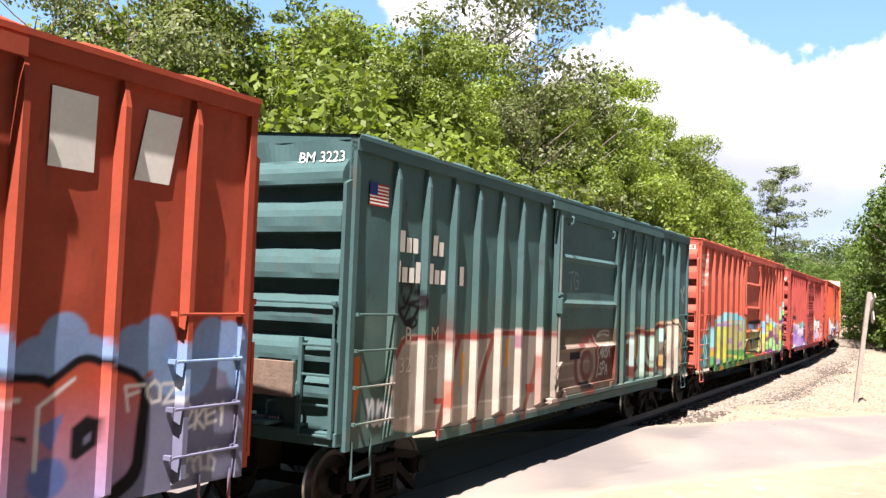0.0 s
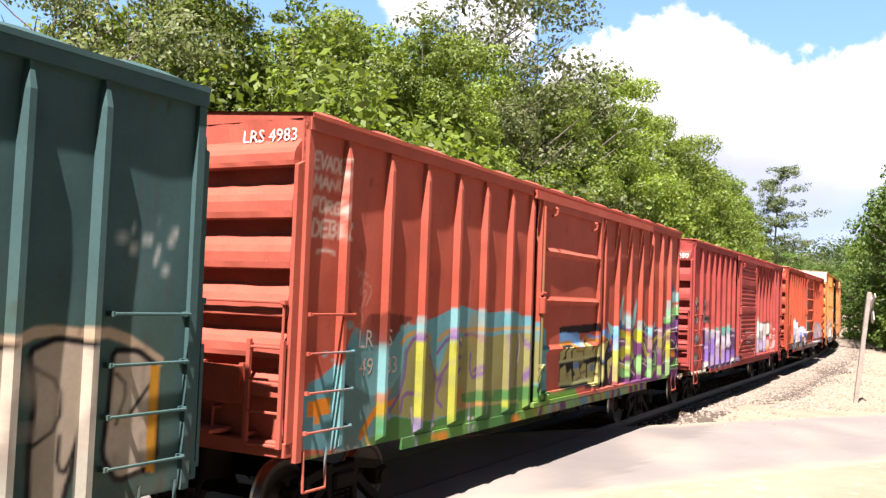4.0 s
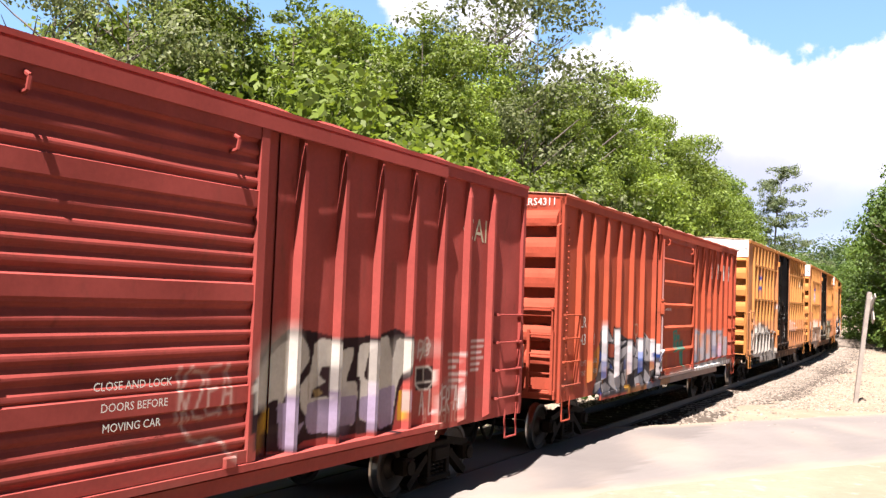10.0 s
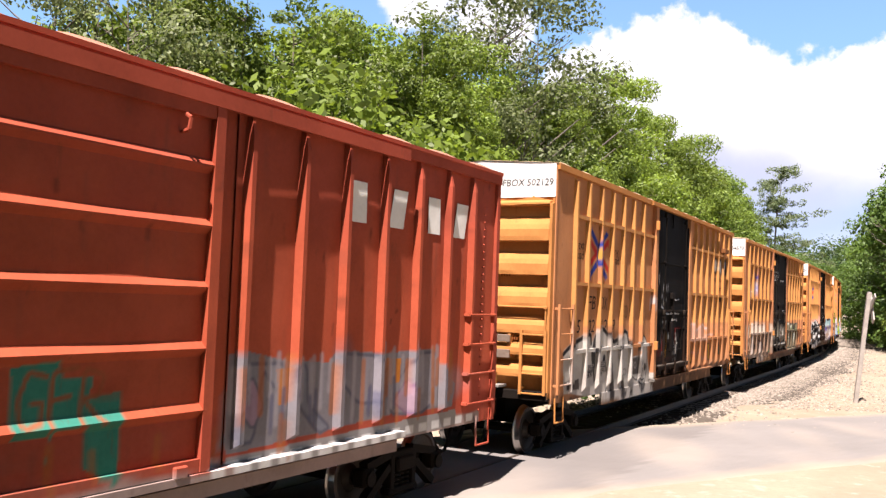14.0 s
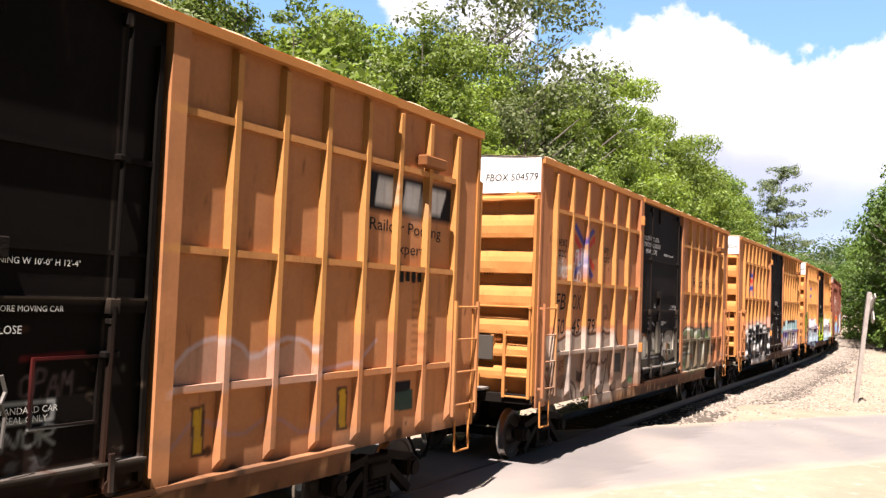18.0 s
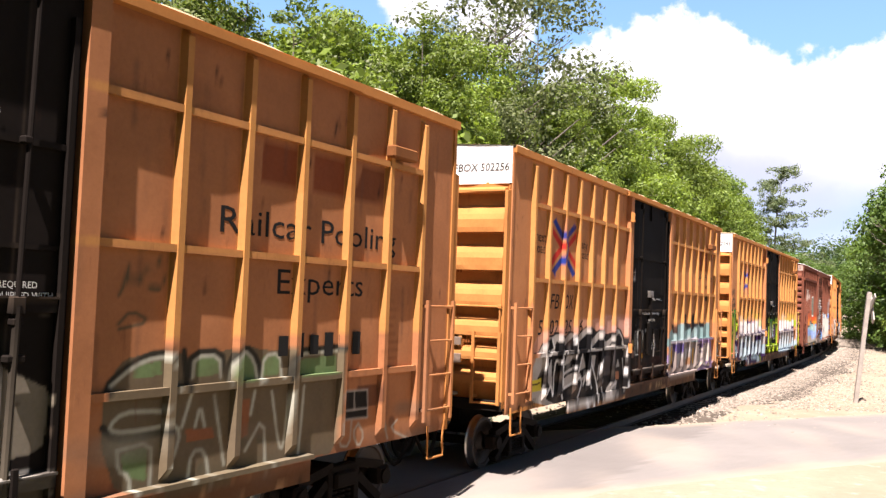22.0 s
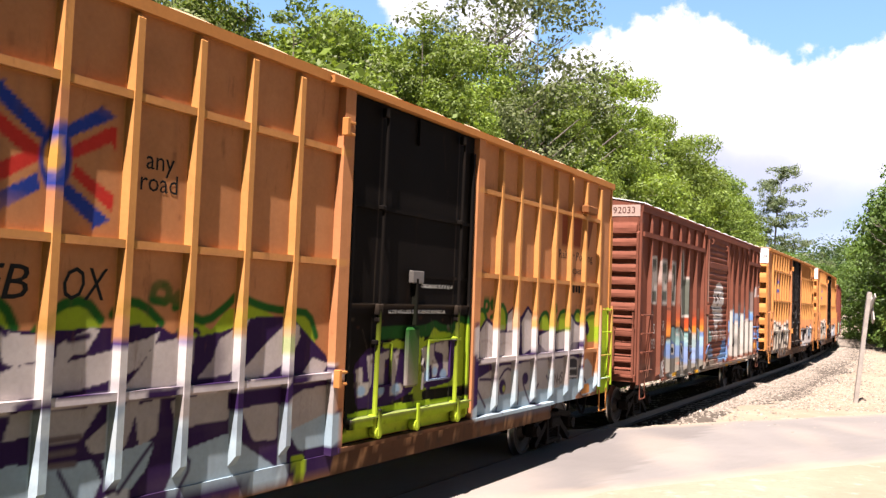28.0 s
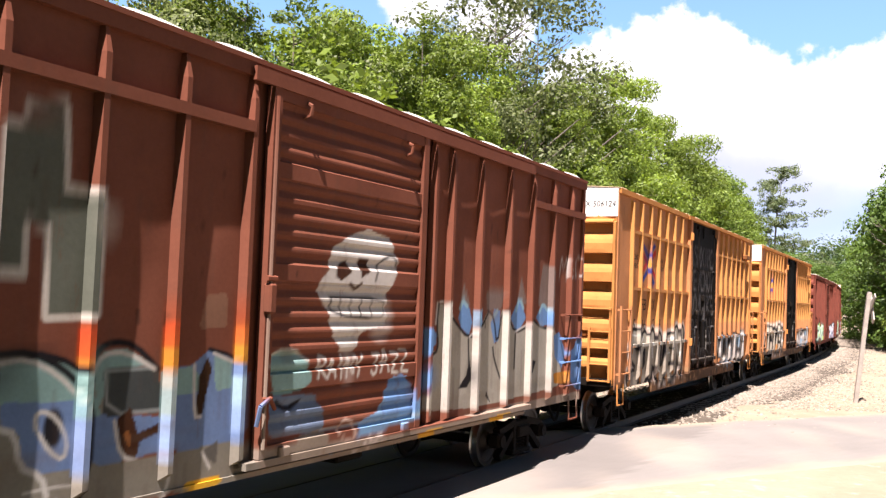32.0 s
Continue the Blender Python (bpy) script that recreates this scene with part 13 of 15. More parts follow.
    band(c, 5.63, 2.33, 2.59, (0.25, 0.34, 0.02))
    band(c, 5.63, 1.88, 2.28, PALEL)
    c.poly(rounded([(5.7, 2.5), (5.88, 2.55), (6.16, 2.35), (6.19, 2.04), (5.97, 2.03), (5.77, 1.93)], True, 0.05), (0.47, 0.41, 0.39))
    c.poly(rounded([(6.19, 2.34), (6.49, 2.43), (6.66, 2.27), (6.77, 2.2), (6.51, 2.17), (6.46, 2.02), (6.21, 2.03)], True, 0.05), (0.47, 0.41, 0.39))
    c.poly(rounded([(5.98, 2.52), (6.19, 2.65), (6.46, 2.47), (6.49, 2.41), (6.16, 2.35)], True, 0.1), (0.25, 0.34, 0.02))
    c.poly(rounded([(6.48, 2.55), (6.7, 2.5), (6.91, 2.59), (7.24, 2.59), (7.34, 2.04), (6.79, 2.01), (6.67, 2.17), (6.85, 2.31), (6.65, 2.45)], True, 0.1), (0.25, 0.34, 0.02))
    c.stroke(rounded([(5.97, 2.49), (6.17, 2.65), (6.43, 2.52), (6.49, 2.43)], False, 0.25), 0.075, (0.015, 0.09, 0.015))
    c.stroke(rounded([(6.67, 2.48), (6.91, 2.58), (7.24, 2.57)], False, 0.25), 0.075, (0.015, 0.09, 0.015))
    c.stroke(rounded([(5.7, 2.5), (5.88, 2.57), (6.16, 2.34), (6.54, 2.45), (6.74, 2.33), (6.83, 2.22), (6.72, 2.17)], False, 0.25), 0.06, DPURP)
    c.poly(rounded([(5.89, 2), (6.01, 2.04), (6.41, 2.04), (6.32, 1.91), (5.98, 1.89)], True, 0.1), DPURP)
    c.poly(rounded([(6.43, 2.55), (6.76, 2.4), (6.87, 2.25), (6.78, 2.17), (6.66, 2.2)], True, 0.1), DPURP)
    c.poly(rounded([(5.76, 1.75), (6.23, 1.72), (6.26, 1.35), (5.78, 1.38)], True, 0.1), (0.04, 0.035, 0.035))
    c.stroke([(5.82, 1.56), (6.2, 1.55)], 0.03, (0.4, 0.38, 0.36))
    c.stroke([(5.8, 1.42), (6.23, 1.4)], 0.03, (0.5, 0.46, 0.44))
    c.poly(rounded([(5.81, 1.37), (6.26, 1.35), (6.41, 1.37), (6.45, 1.09), (6.38, 1.03), (6.1, 0.91), (5.81, 0.94)], True, 0.1), (0.28, 0.36, 0.41))
    c.poly(rounded([(6.49, 1.65), (6.81, 1.71), (7.1, 1.54), (7.06, 1.37), (7.26, 1.06), (6.49, 1.02), (6.48, 1.43)], True, 0.1), (0.33, 0.29, 0.27))
    c.poly(rounded([(6.68, 1.27), (7.29, 1.38), (7.32, 1.05), (6.54, 1.01)], True, 0.1), (0.28, 0.36, 0.41))
    c.poly(rounded([(6.48, 1.22), (6.93, 1.22), (6.95, 1.05), (6.49, 1.04)], True, 0.1), (0.5, 0.2, 0.05))
    c.stroke([(6.56, 1.42), (6.73, 1.26)], 0.05, DPURP)
    c.stroke(rounded([(6.39, 1.64), (6.28, 1.45), (6.41, 1.3), (6.46, 1.02)], False, 0.25), 0.04, DPURP)
    c.poly(rounded([(6.21, 1.03), (6.38, 1.1), (6.6, 0.94), (6.19, 0.9)], True, 0.1), (0.3, 0.14, 0.08))
    c.poly(rounded([(5.82, 0.92), (5.22, 0.97), (4.62, 1), (4.63, 1.28), (5.13, 1.15), (5.44, 1.29), (5.79, 1.24)], True, 0.1), (0.28, 0.36, 0.41))
    c.stroke([(6.57, 2.81), (6.67, 2.82)], 0.045, (0.2, 0.09, 0.035))
    c.stroke([(6.73, 2.83), (6.84, 2.83)], 0.045, (0.2, 0.09, 0.035))
    c.stroke([(6.9, 2.84), (7.01, 2.85)], 0.045, (0.2, 0.09, 0.035))
    c.stroke([(6.57, 2.73), (6.68, 2.73)], 0.045, (0.2, 0.09, 0.035))
    c.stroke([(6.73, 2.74), (6.85, 2.75)], 0.045, (0.2, 0.09, 0.035))
    c.stroke([(6.9, 2.75), (7.02, 2.76)], 0.045, (0.2, 0.09, 0.035))
    c.stroke([(6.61, 2.63), (6.72, 2.63)], 0.045, (0.2, 0.09, 0.035))
    c.stroke([(6.77, 2.64), (6.88, 2.65)], 0.045, (0.2, 0.09, 0.035))
    band(c, 6.39, 2.39, 2.57, (0.25, 0.34, 0.02))
    band(c, 6.39, 2.04, 2.39, PALEL)
    band(c, 6.39, 1.11, 1.52, PALEB2)
    band(c, 7.2, 2.02, 2.59, (0.25, 0.34, 0.02))
    band(c, 7.2, 1.13, 1.45, PALEB2)
    scrawl(c, "KNHS", 5.02, 5.54, 1.32, 1.49, (0.08,0.06,0.06), 0.025)
    c.poly([(7.33, 2.65), (7.91, 2.69), (7.99, 1), (7.39, 0.98)], LIMEP)
    d.stroke(rounded([(-0.57, 2.31), (-0.17, 2.32), (0.28, 2.31), (0.56, 2.33), (0.72, 2.39), (0.89, 2.33), (1.22, 2.3), (1.44, 2.45), (1.69, 2.41)], False, 0.25), 0.16, (0.015, 0.09, 0.015), 0.02, 0.7)
    d.poly(rounded([(-0.56, 2.16), (-0.22, 2.23), (0.12, 2.16), (0.29, 2.24), (0.35, 2.26), (0.44, 2.18), (0.6, 2.23), (0.72, 2.37), (0.86, 2.31), (1.18, 2.29), (1.24, 2.26), (1.44, 2.44), (1.7, 2.37), (1.76, 1.53), (1.24, 1.55), (0.49, 1.55), (-0.51, 1.48)], True, 0.1), (0.25, 0.34, 0.02))
    d.poly(rounded([(0.39, 2.1), (0.64, 2.15), (1.15, 2.21), (1.42, 2.15), (1.44, 1.89), (1.24, 1.61), (0.52, 1.55), (0.42, 1.78)], True, 0.1), DPURP)
    d.poly(rounded([(0.43, 2.1), (0.56, 2.12), (0.58, 2.01), (0.62, 2.13), (0.75, 2.15), (0.75, 1.99), (0.79, 1.94), (0.88, 1.85), (0.82, 1.7), (0.72, 1.71), (0.68, 1.87), (0.59, 1.85), (0.65, 1.73), (0.51, 1.62), (0.45, 1.67), (0.44, 1.8), (0.52, 1.85), (0.51, 1.93), (0.43, 1.99)], True, 0.04), (0.33, 0.29, 0.27))
    d.poly(rounded([(0.78, 2.15), (1.14, 2.19), (1.15, 1.83), (1.16, 1.71), (0.98, 1.65), (0.92, 1.73), (1.02, 1.78), (0.99, 2.01), (0.78, 2.05)], True, 0.04), (0.33, 0.29, 0.27))
    d.blob(0.55, 1.73, 0.09, 0.07, (0.2, 0.29, 0.4), 0.03)
    d.blob(0.78, 1.78, 0.07, 0.06, (0.2, 0.29, 0.4), 0.03)
    d.blob(1.02, 1.73, 0.09, 0.07, (0.2, 0.29, 0.4), 0.03)
    d.poly(rounded([(-1.15, 1.94), (-0.84, 2.15), (-0.05, 2.11), (0.14, 2.04), (0.24, 1.56), (-0.48, 1.41), (-1.07, 1.44)], True, 0.1), DPURP)
    d.poly(rounded([(-1.1, 1.9), (-0.96, 1.92), (-0.95, 1.73), (-0.81, 1.73), (-0.88, 2.04), (-0.75, 2.07), (-0.75, 1.72), (-0.84, 1.59), (-1.05, 1.56)], True, 0.04), (0.33, 0.29, 0.27))
    d.poly(rounded([(-0.73, 2.03), (-0.32, 2.11), (-0.26, 2.02), (-0.47, 1.99), (-0.49, 1.56), (-0.59, 1.53), (-0.64, 1.89), (-0.71, 1.89)], True, 0.04), (0.33, 0.29, 0.27))
    d.poly(rounded([(-0.31, 2.05), (-0.13, 2.12), (-0.23, 1.68), (-0, 1.66), (-0.06, 1.55), (-0.34, 1.54)], True, 0.04), (0.33, 0.29, 0.27))
    d.blob(-0.97, 1.64, 0.09, 0.06, (0.2, 0.29, 0.4), 0.03)
    d.blob(-0.55, 1.62, 0.08, 0.06, (0.2, 0.29, 0.4), 0.03)
    d.blob(-0.2, 1.61, 0.10, 0.07, (0.2, 0.29, 0.4), 0.03)
    d.poly(rounded([(0.03, 2.27), (0.18, 2.15), (0.48, 2.26), (0.38, 1.91), (0.06, 1.89)], True, 0.1), (0.25, 0.34, 0.02))
    d.poly(rounded([(0.2, 1.88), (0.38, 1.91), (0.48, 1.39), (0.24, 1.37)], True, 0.1), (0.16, 0.2, 0.02))
    d.poly([(-1.29, 1.39), (-0.16, 1.43), (1.74, 1.39), (1.79, 0.79), (-1.16, 0.77)], LIMEP)
    d.field(-1.5, 1.8, 0.7, 1.2, (0.33, 0.42, 0.03), 0.97, 0.03, 120)
    grime(c, 9, 0.2)
    return c, d


def canvas_brown():
    c = Canvas(BROWN)
    for x in (-5.23, -4.31, -3.41, -2.51, -1.6):
        c.field(x - 0.1, x + 0.09, 1.9, 2.6, (0.38, 0.06, 0.015), 0.6, 0.08, int(x * 10) + 300, 0.35)
        c.field(x - 0.1, x + 0.09, 1.9, 2.3, (0.48, 0.2, 0.03), 0.6, 0.08, int(x * 10) + 400, 0.25)
    outlined(c, [(-7, 3.87), (-6.29, 3.92), (-6.25, 2.82), (-6.98, 2.84)], G2, PALEB, 0.07, 0.02)
    c.poly([(-6.79, 3.55), (-6.29, 3.58), (-6.27, 3.12), (-6.8, 3.1)], PALEB)
    outlined(c, [(-6.14, 3.86), (-5.37, 3.89), (-5.34, 2.83), (-6.1, 2.82)], G2, PALEB, 0.07, 0.02)
    c.poly([(-5.87, 3.59), (-5.35, 3.59), (-5.36, 3.45), (-5.57, 3.42), (-5.58, 3.27), (-5.35, 3.29), (-5.36, 3.14), (-5.87, 3.12)], PALEB)
    outlined(c, [(-5.2, 3.86), (-4.49, 3.9), (-4.49, 2.83), (-5.17, 2.83)], G2, PALEB, 0.07, 0.02)
    c.poly([(-4.95, 3.59), (-4.66, 3.6), (-4.67, 3.12), (-4.94, 3.13)], PALEB)
    outlined(c, [(-4.29, 3.9), (-4.06, 3.99), (-4.05, 4.15), (-3.71, 4.18), (-3.66, 3.51), (-3.29, 3.5), (-3.29, 2.52), (-3.8, 2.5), (-3.82, 3.2), (-4, 3.23), (-4, 2.83), (-4.3, 2.82)], G2, PALEB, 0.06, 0.02)
    c.stroke(rounded([(-6.91, 2.69), (-6.78, 2.78), (-6.62, 2.64), (-6.47, 2.58)], False, 0.25), 0.03, (0.05,0.10,0.10))
    scrawl(c, "GAZ", -6.96, -6.51, 2.46, 2.72, (0.10,0.09,0.08), 0.025)
    scrawl(c, "TEARS", -5.93, -5.46, 1.22, 1.4, (0.6,0.58,0.55), 0.04)
    scrawl(c, "VATE", -5.86, -5.42, 1.04, 1.27, (0.6,0.58,0.55), 0.04)
    c.poly([(-0.44, 2.72), (-0.46, 2.9), (-0.3, 3.03), (-0.25, 3.25), (0.01, 3.4), (0.45, 3.54), (0.95, 3.47), (1.09, 3.27), (1.17, 3.14), (0.9, 2.75), (0.93, 2.41), (0.43, 2.35), (0.27, 2.12), (-0, 2.13), (-0.18, 2.35), (-0.27, 2.6)], PALEF)
    c.poly([(-0.16, 3.07), (0.05, 3.16), (0.13, 3.02), (-0.06, 2.92), (-0.17, 2.95)], BROWND)
    c.poly([(0.27, 3.19), (0.48, 3.19), (0.51, 3.04), (0.32, 2.96)], BROWND)
    c.stroke([(0.1, 2.89), (0.22, 2.83), (0.33, 2.9)], 0.04, BROWND)
    c.stroke(rounded([(0.62, 2.94), (0.72, 3.18), (1.03, 3.27), (1.13, 3.14)], False, 0.25), 0.03, BLACK)
    c.stroke(rounded([(-0.24, 2.73), (0.82, 2.73), (0.89, 2.58), (0.77, 2.49), (-0.19, 2.53), (-0.24, 2.73)], False, 0.25), 0.03, BLACK)
    c.stroke([(-0.05, 2.72), (-0.03, 2.52)], 0.025, BLACK)
    c.stroke([(0.15, 2.72), (0.16, 2.52)], 0.025, BLACK)
    c.stroke([(0.35, 2.72), (0.37, 2.52)], 0.025, BLACK)
    c.stroke([(0.57, 2.73), (0.59, 2.52)], 0.025, BLACK)
    scrawl(c, "RAINY", -0.42, 0.47, 1.84, 2.08, (0.55,0.52,0.48), 0.035)
    scrawl(c, "JAZZ", 0.62, 1.47, 1.84, 2.11, (0.55,0.52,0.48), 0.035)
    c.poly([(-1.83, 1.26), (-0.14, 1.12), (2.1, 1.07), (4.54, 1.13), (7.73, 1.12), (7.75, 0.91), (4.56, 0.87), (2.12, 0.85), (-0.12, 0.87), (-1.81, 0.95)], GREYD)
    c.poly(rounded([(-5.52, 1.5), (-5.36, 1.91), (-4.87, 2.26), (-4.32, 2.23), (-4.03, 2.27), (-3.5, 2.13), (-3.03, 1.85), (-2.95, 0.82), (-5.2, 0.97)], True, 0.1), (0.2, 0.18, 0.15))
    c.poly(rounded([(-5.47, 1.54), (-5.39, 1.87), (-4.94, 2.01), (-4.28, 1.91), (-4.2, 1.49), (-4.45, 1.43), (-5.24, 1.48)], True, 0.1), (0.13, 0.19, 0.34))
    c.poly(rounded([(-5.31, 1.87), (-5.12, 2.08), (-4.77, 2.25), (-4.41, 2.23), (-4.23, 2.04), (-4.28, 1.76), (-4.85, 1.93), (-5.18, 1.81)], True, 0.1), (0.19, 0.3, 0.29))
    c.poly(rounded([(-4.1, 1.7), (-4.19, 2.09), (-3.92, 2.24), (-3.5, 2.12), (-3.25, 1.81), (-3.08, 1.32), (-3.56, 1.62), (-3.89, 1.79)], True, 0.1), (0.19, 0.3, 0.29))
    c.stroke(rounded([(-5.49, 1.52), (-5.39, 1.85), (-5.14, 2.12), (-4.77, 2.27), (-4.4, 2.24), (-4.19, 2.03), (-4.2, 1.46)], False, 0.25), 0.05, BLACK)
    c.stroke(rounded([(-4.22, 2), (-3.93, 2.26), (-3.48, 2.14), (-3.02, 1.8)], False, 0.25), 0.05, BLACK)
    c.stroke(rounded([(-4.25, 1.51), (-4.24, 1.91), (-4.45, 2.13)], False, 0.25), 0.03, (0.5, 0.47, 0.44))
    c.stroke(rounded([(-3.96, 1.39), (-3.65, 1.32), (-3.61, 1.06)], False, 0.25), 0.04, (0.5, 0.47, 0.44))
    c.stroke(rounded([(-4.03, 1.67), (-3.79, 1.78), (-3.5, 1.51), (-3.65, 1.42)], False, 0.25), 0.03, (0.5, 0.47, 0.44))
    c.poly(rounded([(-4.86, 1.8), (-4.55, 1.81), (-4.51, 1.53), (-4.82, 1.54)], True, 0.1), (0.5, 0.47, 0.44))
    c.poly(rounded([(-4.81, 1.72), (-4.6, 1.71), (-4.59, 1.58), (-4.79, 1.58)], True, 0.1), BLACK)
    c.blob(-4.27, 1.32, 0.07, 0.05, (0.6, 0.13, 0.04), 0.03)
    c.poly(rounded([(-4.65, 1.07), (-4.17, 1.08), (-4.17, 0.98), (-4.63, 0.99)], True, 0.1), (0.6, 0.32, 0.03))
    c.stroke([(-4.91, 1.03), (-4.67, 1.02)], 0.06, (0.5, 0.47, 0.44))
    c.poly(rounded([(-4.13, 1.89), (-3.44, 1.86), (-3.34, 1.67), (-3.34, 1.3), (-3.9, 1.32), (-3.96, 1.65), (-4.12, 1.72)], True, 0.1), (0.13, 0.19, 0.34))
    c.poly(rounded([(-4.15, 2.18), (-3.96, 2.2), (-3.69, 2.07), (-3.44, 1.86), (-3.64, 1.85), (-4.13, 1.89)], True, 0.1), (0.19, 0.3, 0.29))
    c.poly(rounded([(-4.12, 1.71), (-3.99, 1.65), (-3.92, 1.33), (-3.34, 1.3), (-3.39, 1.07), (-4.08, 1.16)], True, 0.1), (0.2, 0.18, 0.15))
    c.blob(-3.66, 1.65, 0.09, 0.15, BLACK, 0.03)
    c.stroke(rounded([(-3.81, 1.66), (-3.83, 1.75), (-3.77, 1.8), (-3.63, 1.73), (-3.52, 1.54), (-3.55, 1.39), (-3.68, 1.47), (-3.79, 1.63)], False, 0.25), 0.035, (0.5, 0.47, 0.44))
    c.stroke(rounded([(-4.12, 1.69), (-3.99, 1.65), (-3.94, 1.39), (-3.74, 1.3), (-3.69, 1.14)], False, 0.25), 0.05, (0.5, 0.47, 0.44))
    c.stroke(rounded([(-3.89, 1.19), (-3.66, 1.2), (-3.41, 1.18)], False, 0.25), 0.02, (0.5, 0.47, 0.44))
    c.stroke(rounded([(-4.16, 2.24), (-3.9, 2.25), (-3.62, 2.12), (-3.41, 1.95), (-3.3, 1.76), (-3.28, 1.45), (-3.34, 1.21), (-3.39, 1.07)], False, 0.25), 0.055, BLACK)
    c.stroke(rounded([(-4.15, 2.17), (-3.93, 2.2), (-3.65, 2.07), (-3.42, 1.86), (-3.33, 1.67)], False, 0.25), 0.04, (0.5, 0.47, 0.44))
    c.poly(rounded([(-3.28, 1.74), (-2.46, 1.62), (-2.44, 1.34), (-3.27, 1.29)], True, 0.1), (0.13, 0.19, 0.34))
    c.poly(rounded([(-3.31, 2.1), (-3.22, 2.23), (-2.98, 2.25), (-2.7, 2.1), (-3.09, 2.08), (-3.26, 1.75)], True, 0.1), (0.19, 0.3, 0.29))
    c.poly(rounded([(-3.21, 2.1), (-2.61, 2.08), (-2.56, 1.68), (-3.2, 1.69)], True, 0.1), (0.05, 0.055, 0.055))
    c.stroke(rounded([(-3.19, 2.07), (-3.16, 1.71), (-2.59, 1.7)], False, 0.25), 0.03, (0.26, 0.27, 0.27))
    c.stroke([(-3.19, 2.07), (-2.62, 2.07)], 0.03, (0.2, 0.22, 0.22))
    c.poly(rounded([(-3.06, 1.67), (-2.91, 1.75), (-2.82, 1.52), (-2.46, 1.62), (-2.45, 1.54), (-2.79, 1.45), (-2.83, 1.3), (-2.99, 1.35)], True, 0.05), (0.05, 0.02, 0.01))
    c.poly(rounded([(-2.99, 1.54), (-2.91, 1.56), (-2.9, 1.4)], True, 0.1), (0.2, 0.07, 0.02))
    c.stroke(rounded([(-3.08, 1.65), (-3, 1.35), (-2.82, 1.29)], False, 0.25), 0.035, (0.5, 0.47, 0.44))
    c.poly(rounded([(-3.27, 1.29), (-2.44, 1.31), (-2.41, 0.93), (-3.29, 1.02)], True, 0.1), (0.2, 0.18, 0.15))
    c.stroke(rounded([(-2.43, 1.21), (-2.44, 1.01), (-2.52, 0.93)], False, 0.25), 0.035, (0.5, 0.47, 0.44))
    c.stroke(rounded([(-3.35, 2.1), (-3.26, 2.26), (-3.11, 2.31), (-2.9, 2.28), (-2.62, 2.06)], False, 0.25), 0.055, BLACK)
    c.stroke(rounded([(-3.32, 2.06), (-3.22, 2.21), (-2.98, 2.22), (-2.66, 2.06)], False, 0.25), 0.04, (0.5, 0.47, 0.44))
    c.poly(rounded([(-2.48, 2.05), (-2.21, 2.07), (-2, 2.21), (-1.69, 2.13), (-1.46, 1.96), (-1.41, 1.32), (-2.44, 1.3)], True, 0.1), (0.13, 0.19, 0.34))
    c.poly(rounded([(-2.47, 2.05), (-2.21, 2.06), (-2.09, 1.96), (-2.08, 1.82), (-2.43, 1.81)], True, 0.1), (0.19, 0.3, 0.29))
    c.poly(rounded([(-1.94, 2.16), (-1.69, 2.09), (-1.67, 1.83), (-1.89, 1.81)], True, 0.1), (0.19, 0.3, 0.29))
    c.poly(rounded([(-2.02, 2.14), (-1.95, 2.03), (-2.05, 1.61), (-2.14, 1.55), (-2.12, 1.94)], True, 0.04), (0.04, 0.02, 0.01))
    c.stroke(rounded([(-2.18, 2.07), (-2.15, 1.59), (-2.07, 1.59)], False, 0.25), 0.035, (0.5, 0.47, 0.44))
    c.stroke(rounded([(-2, 2.21), (-1.69, 2.14), (-1.56, 2.05)], False, 0.25), 0.04, BLACK)
    c.stroke([(-1.94, 2.17), (-1.67, 2.08)], 0.03, (0.5, 0.47, 0.44))
    c.poly(rounded([(-2.44, 1.3), (-1.41, 1.32), (-1.38, 0.9), (-2.41, 0.93)], True, 0.1), (0.2, 0.18, 0.15))
    c.poly(rounded([(-2.05, 1.26), (-1.81, 1.35), (-1.84, 1.12)], True, 0.1), (0.1, 0.09, 0.08))
    c.stroke([(-2.03, 1.26), (-1.92, 1.1)], 0.03, (0.5, 0.47, 0.44))
    c.poly(rounded([(-2.24, 1.01), (-1.79, 1.02), (-1.79, 0.93), (-2.22, 0.92)], True, 0.1), (0.62, 0.34, 0.03))
    c.poly(rounded([(-2.08, 2.72), (-1.8, 2.74), (-1.78, 2.41), (-2.16, 2.4)], True, 0.1), (0.26, 0.15, 0.1), 0.6)
    c.poly(rounded([(-1.25, 2.07), (-1.13, 2.17), (-0.89, 2.18), (-0.61, 2.05), (-0.53, 1.84), (-0.72, 1.73), (-1.16, 1.72)], True, 0.1), (0.19, 0.3, 0.29))
    c.poly(rounded([(-1.19, 1.72), (-0.46, 1.69), (-0.24, 1.44), (-0.28, 1.27), (-1.19, 1.29)], True, 0.1), (0.13, 0.17, 0.25))
    c.stroke(rounded([(-1.1, 1.65), (-0.91, 1.55), (-0.71, 1.63)], False, 0.25), 0.05, BLACK)
    c.stroke(rounded([(-1.24, 2.04), (-1.13, 2.17), (-0.88, 2.19), (-0.59, 2.05)], False, 0.25), 0.03, (0.4, 0.4, 0.36))
    c.poly(rounded([(-1.3, 1.15), (-0.23, 1.31), (-0.17, 0.89), (-1.28, 0.89)], True, 0.1), (0.25, 0.2, 0.16))
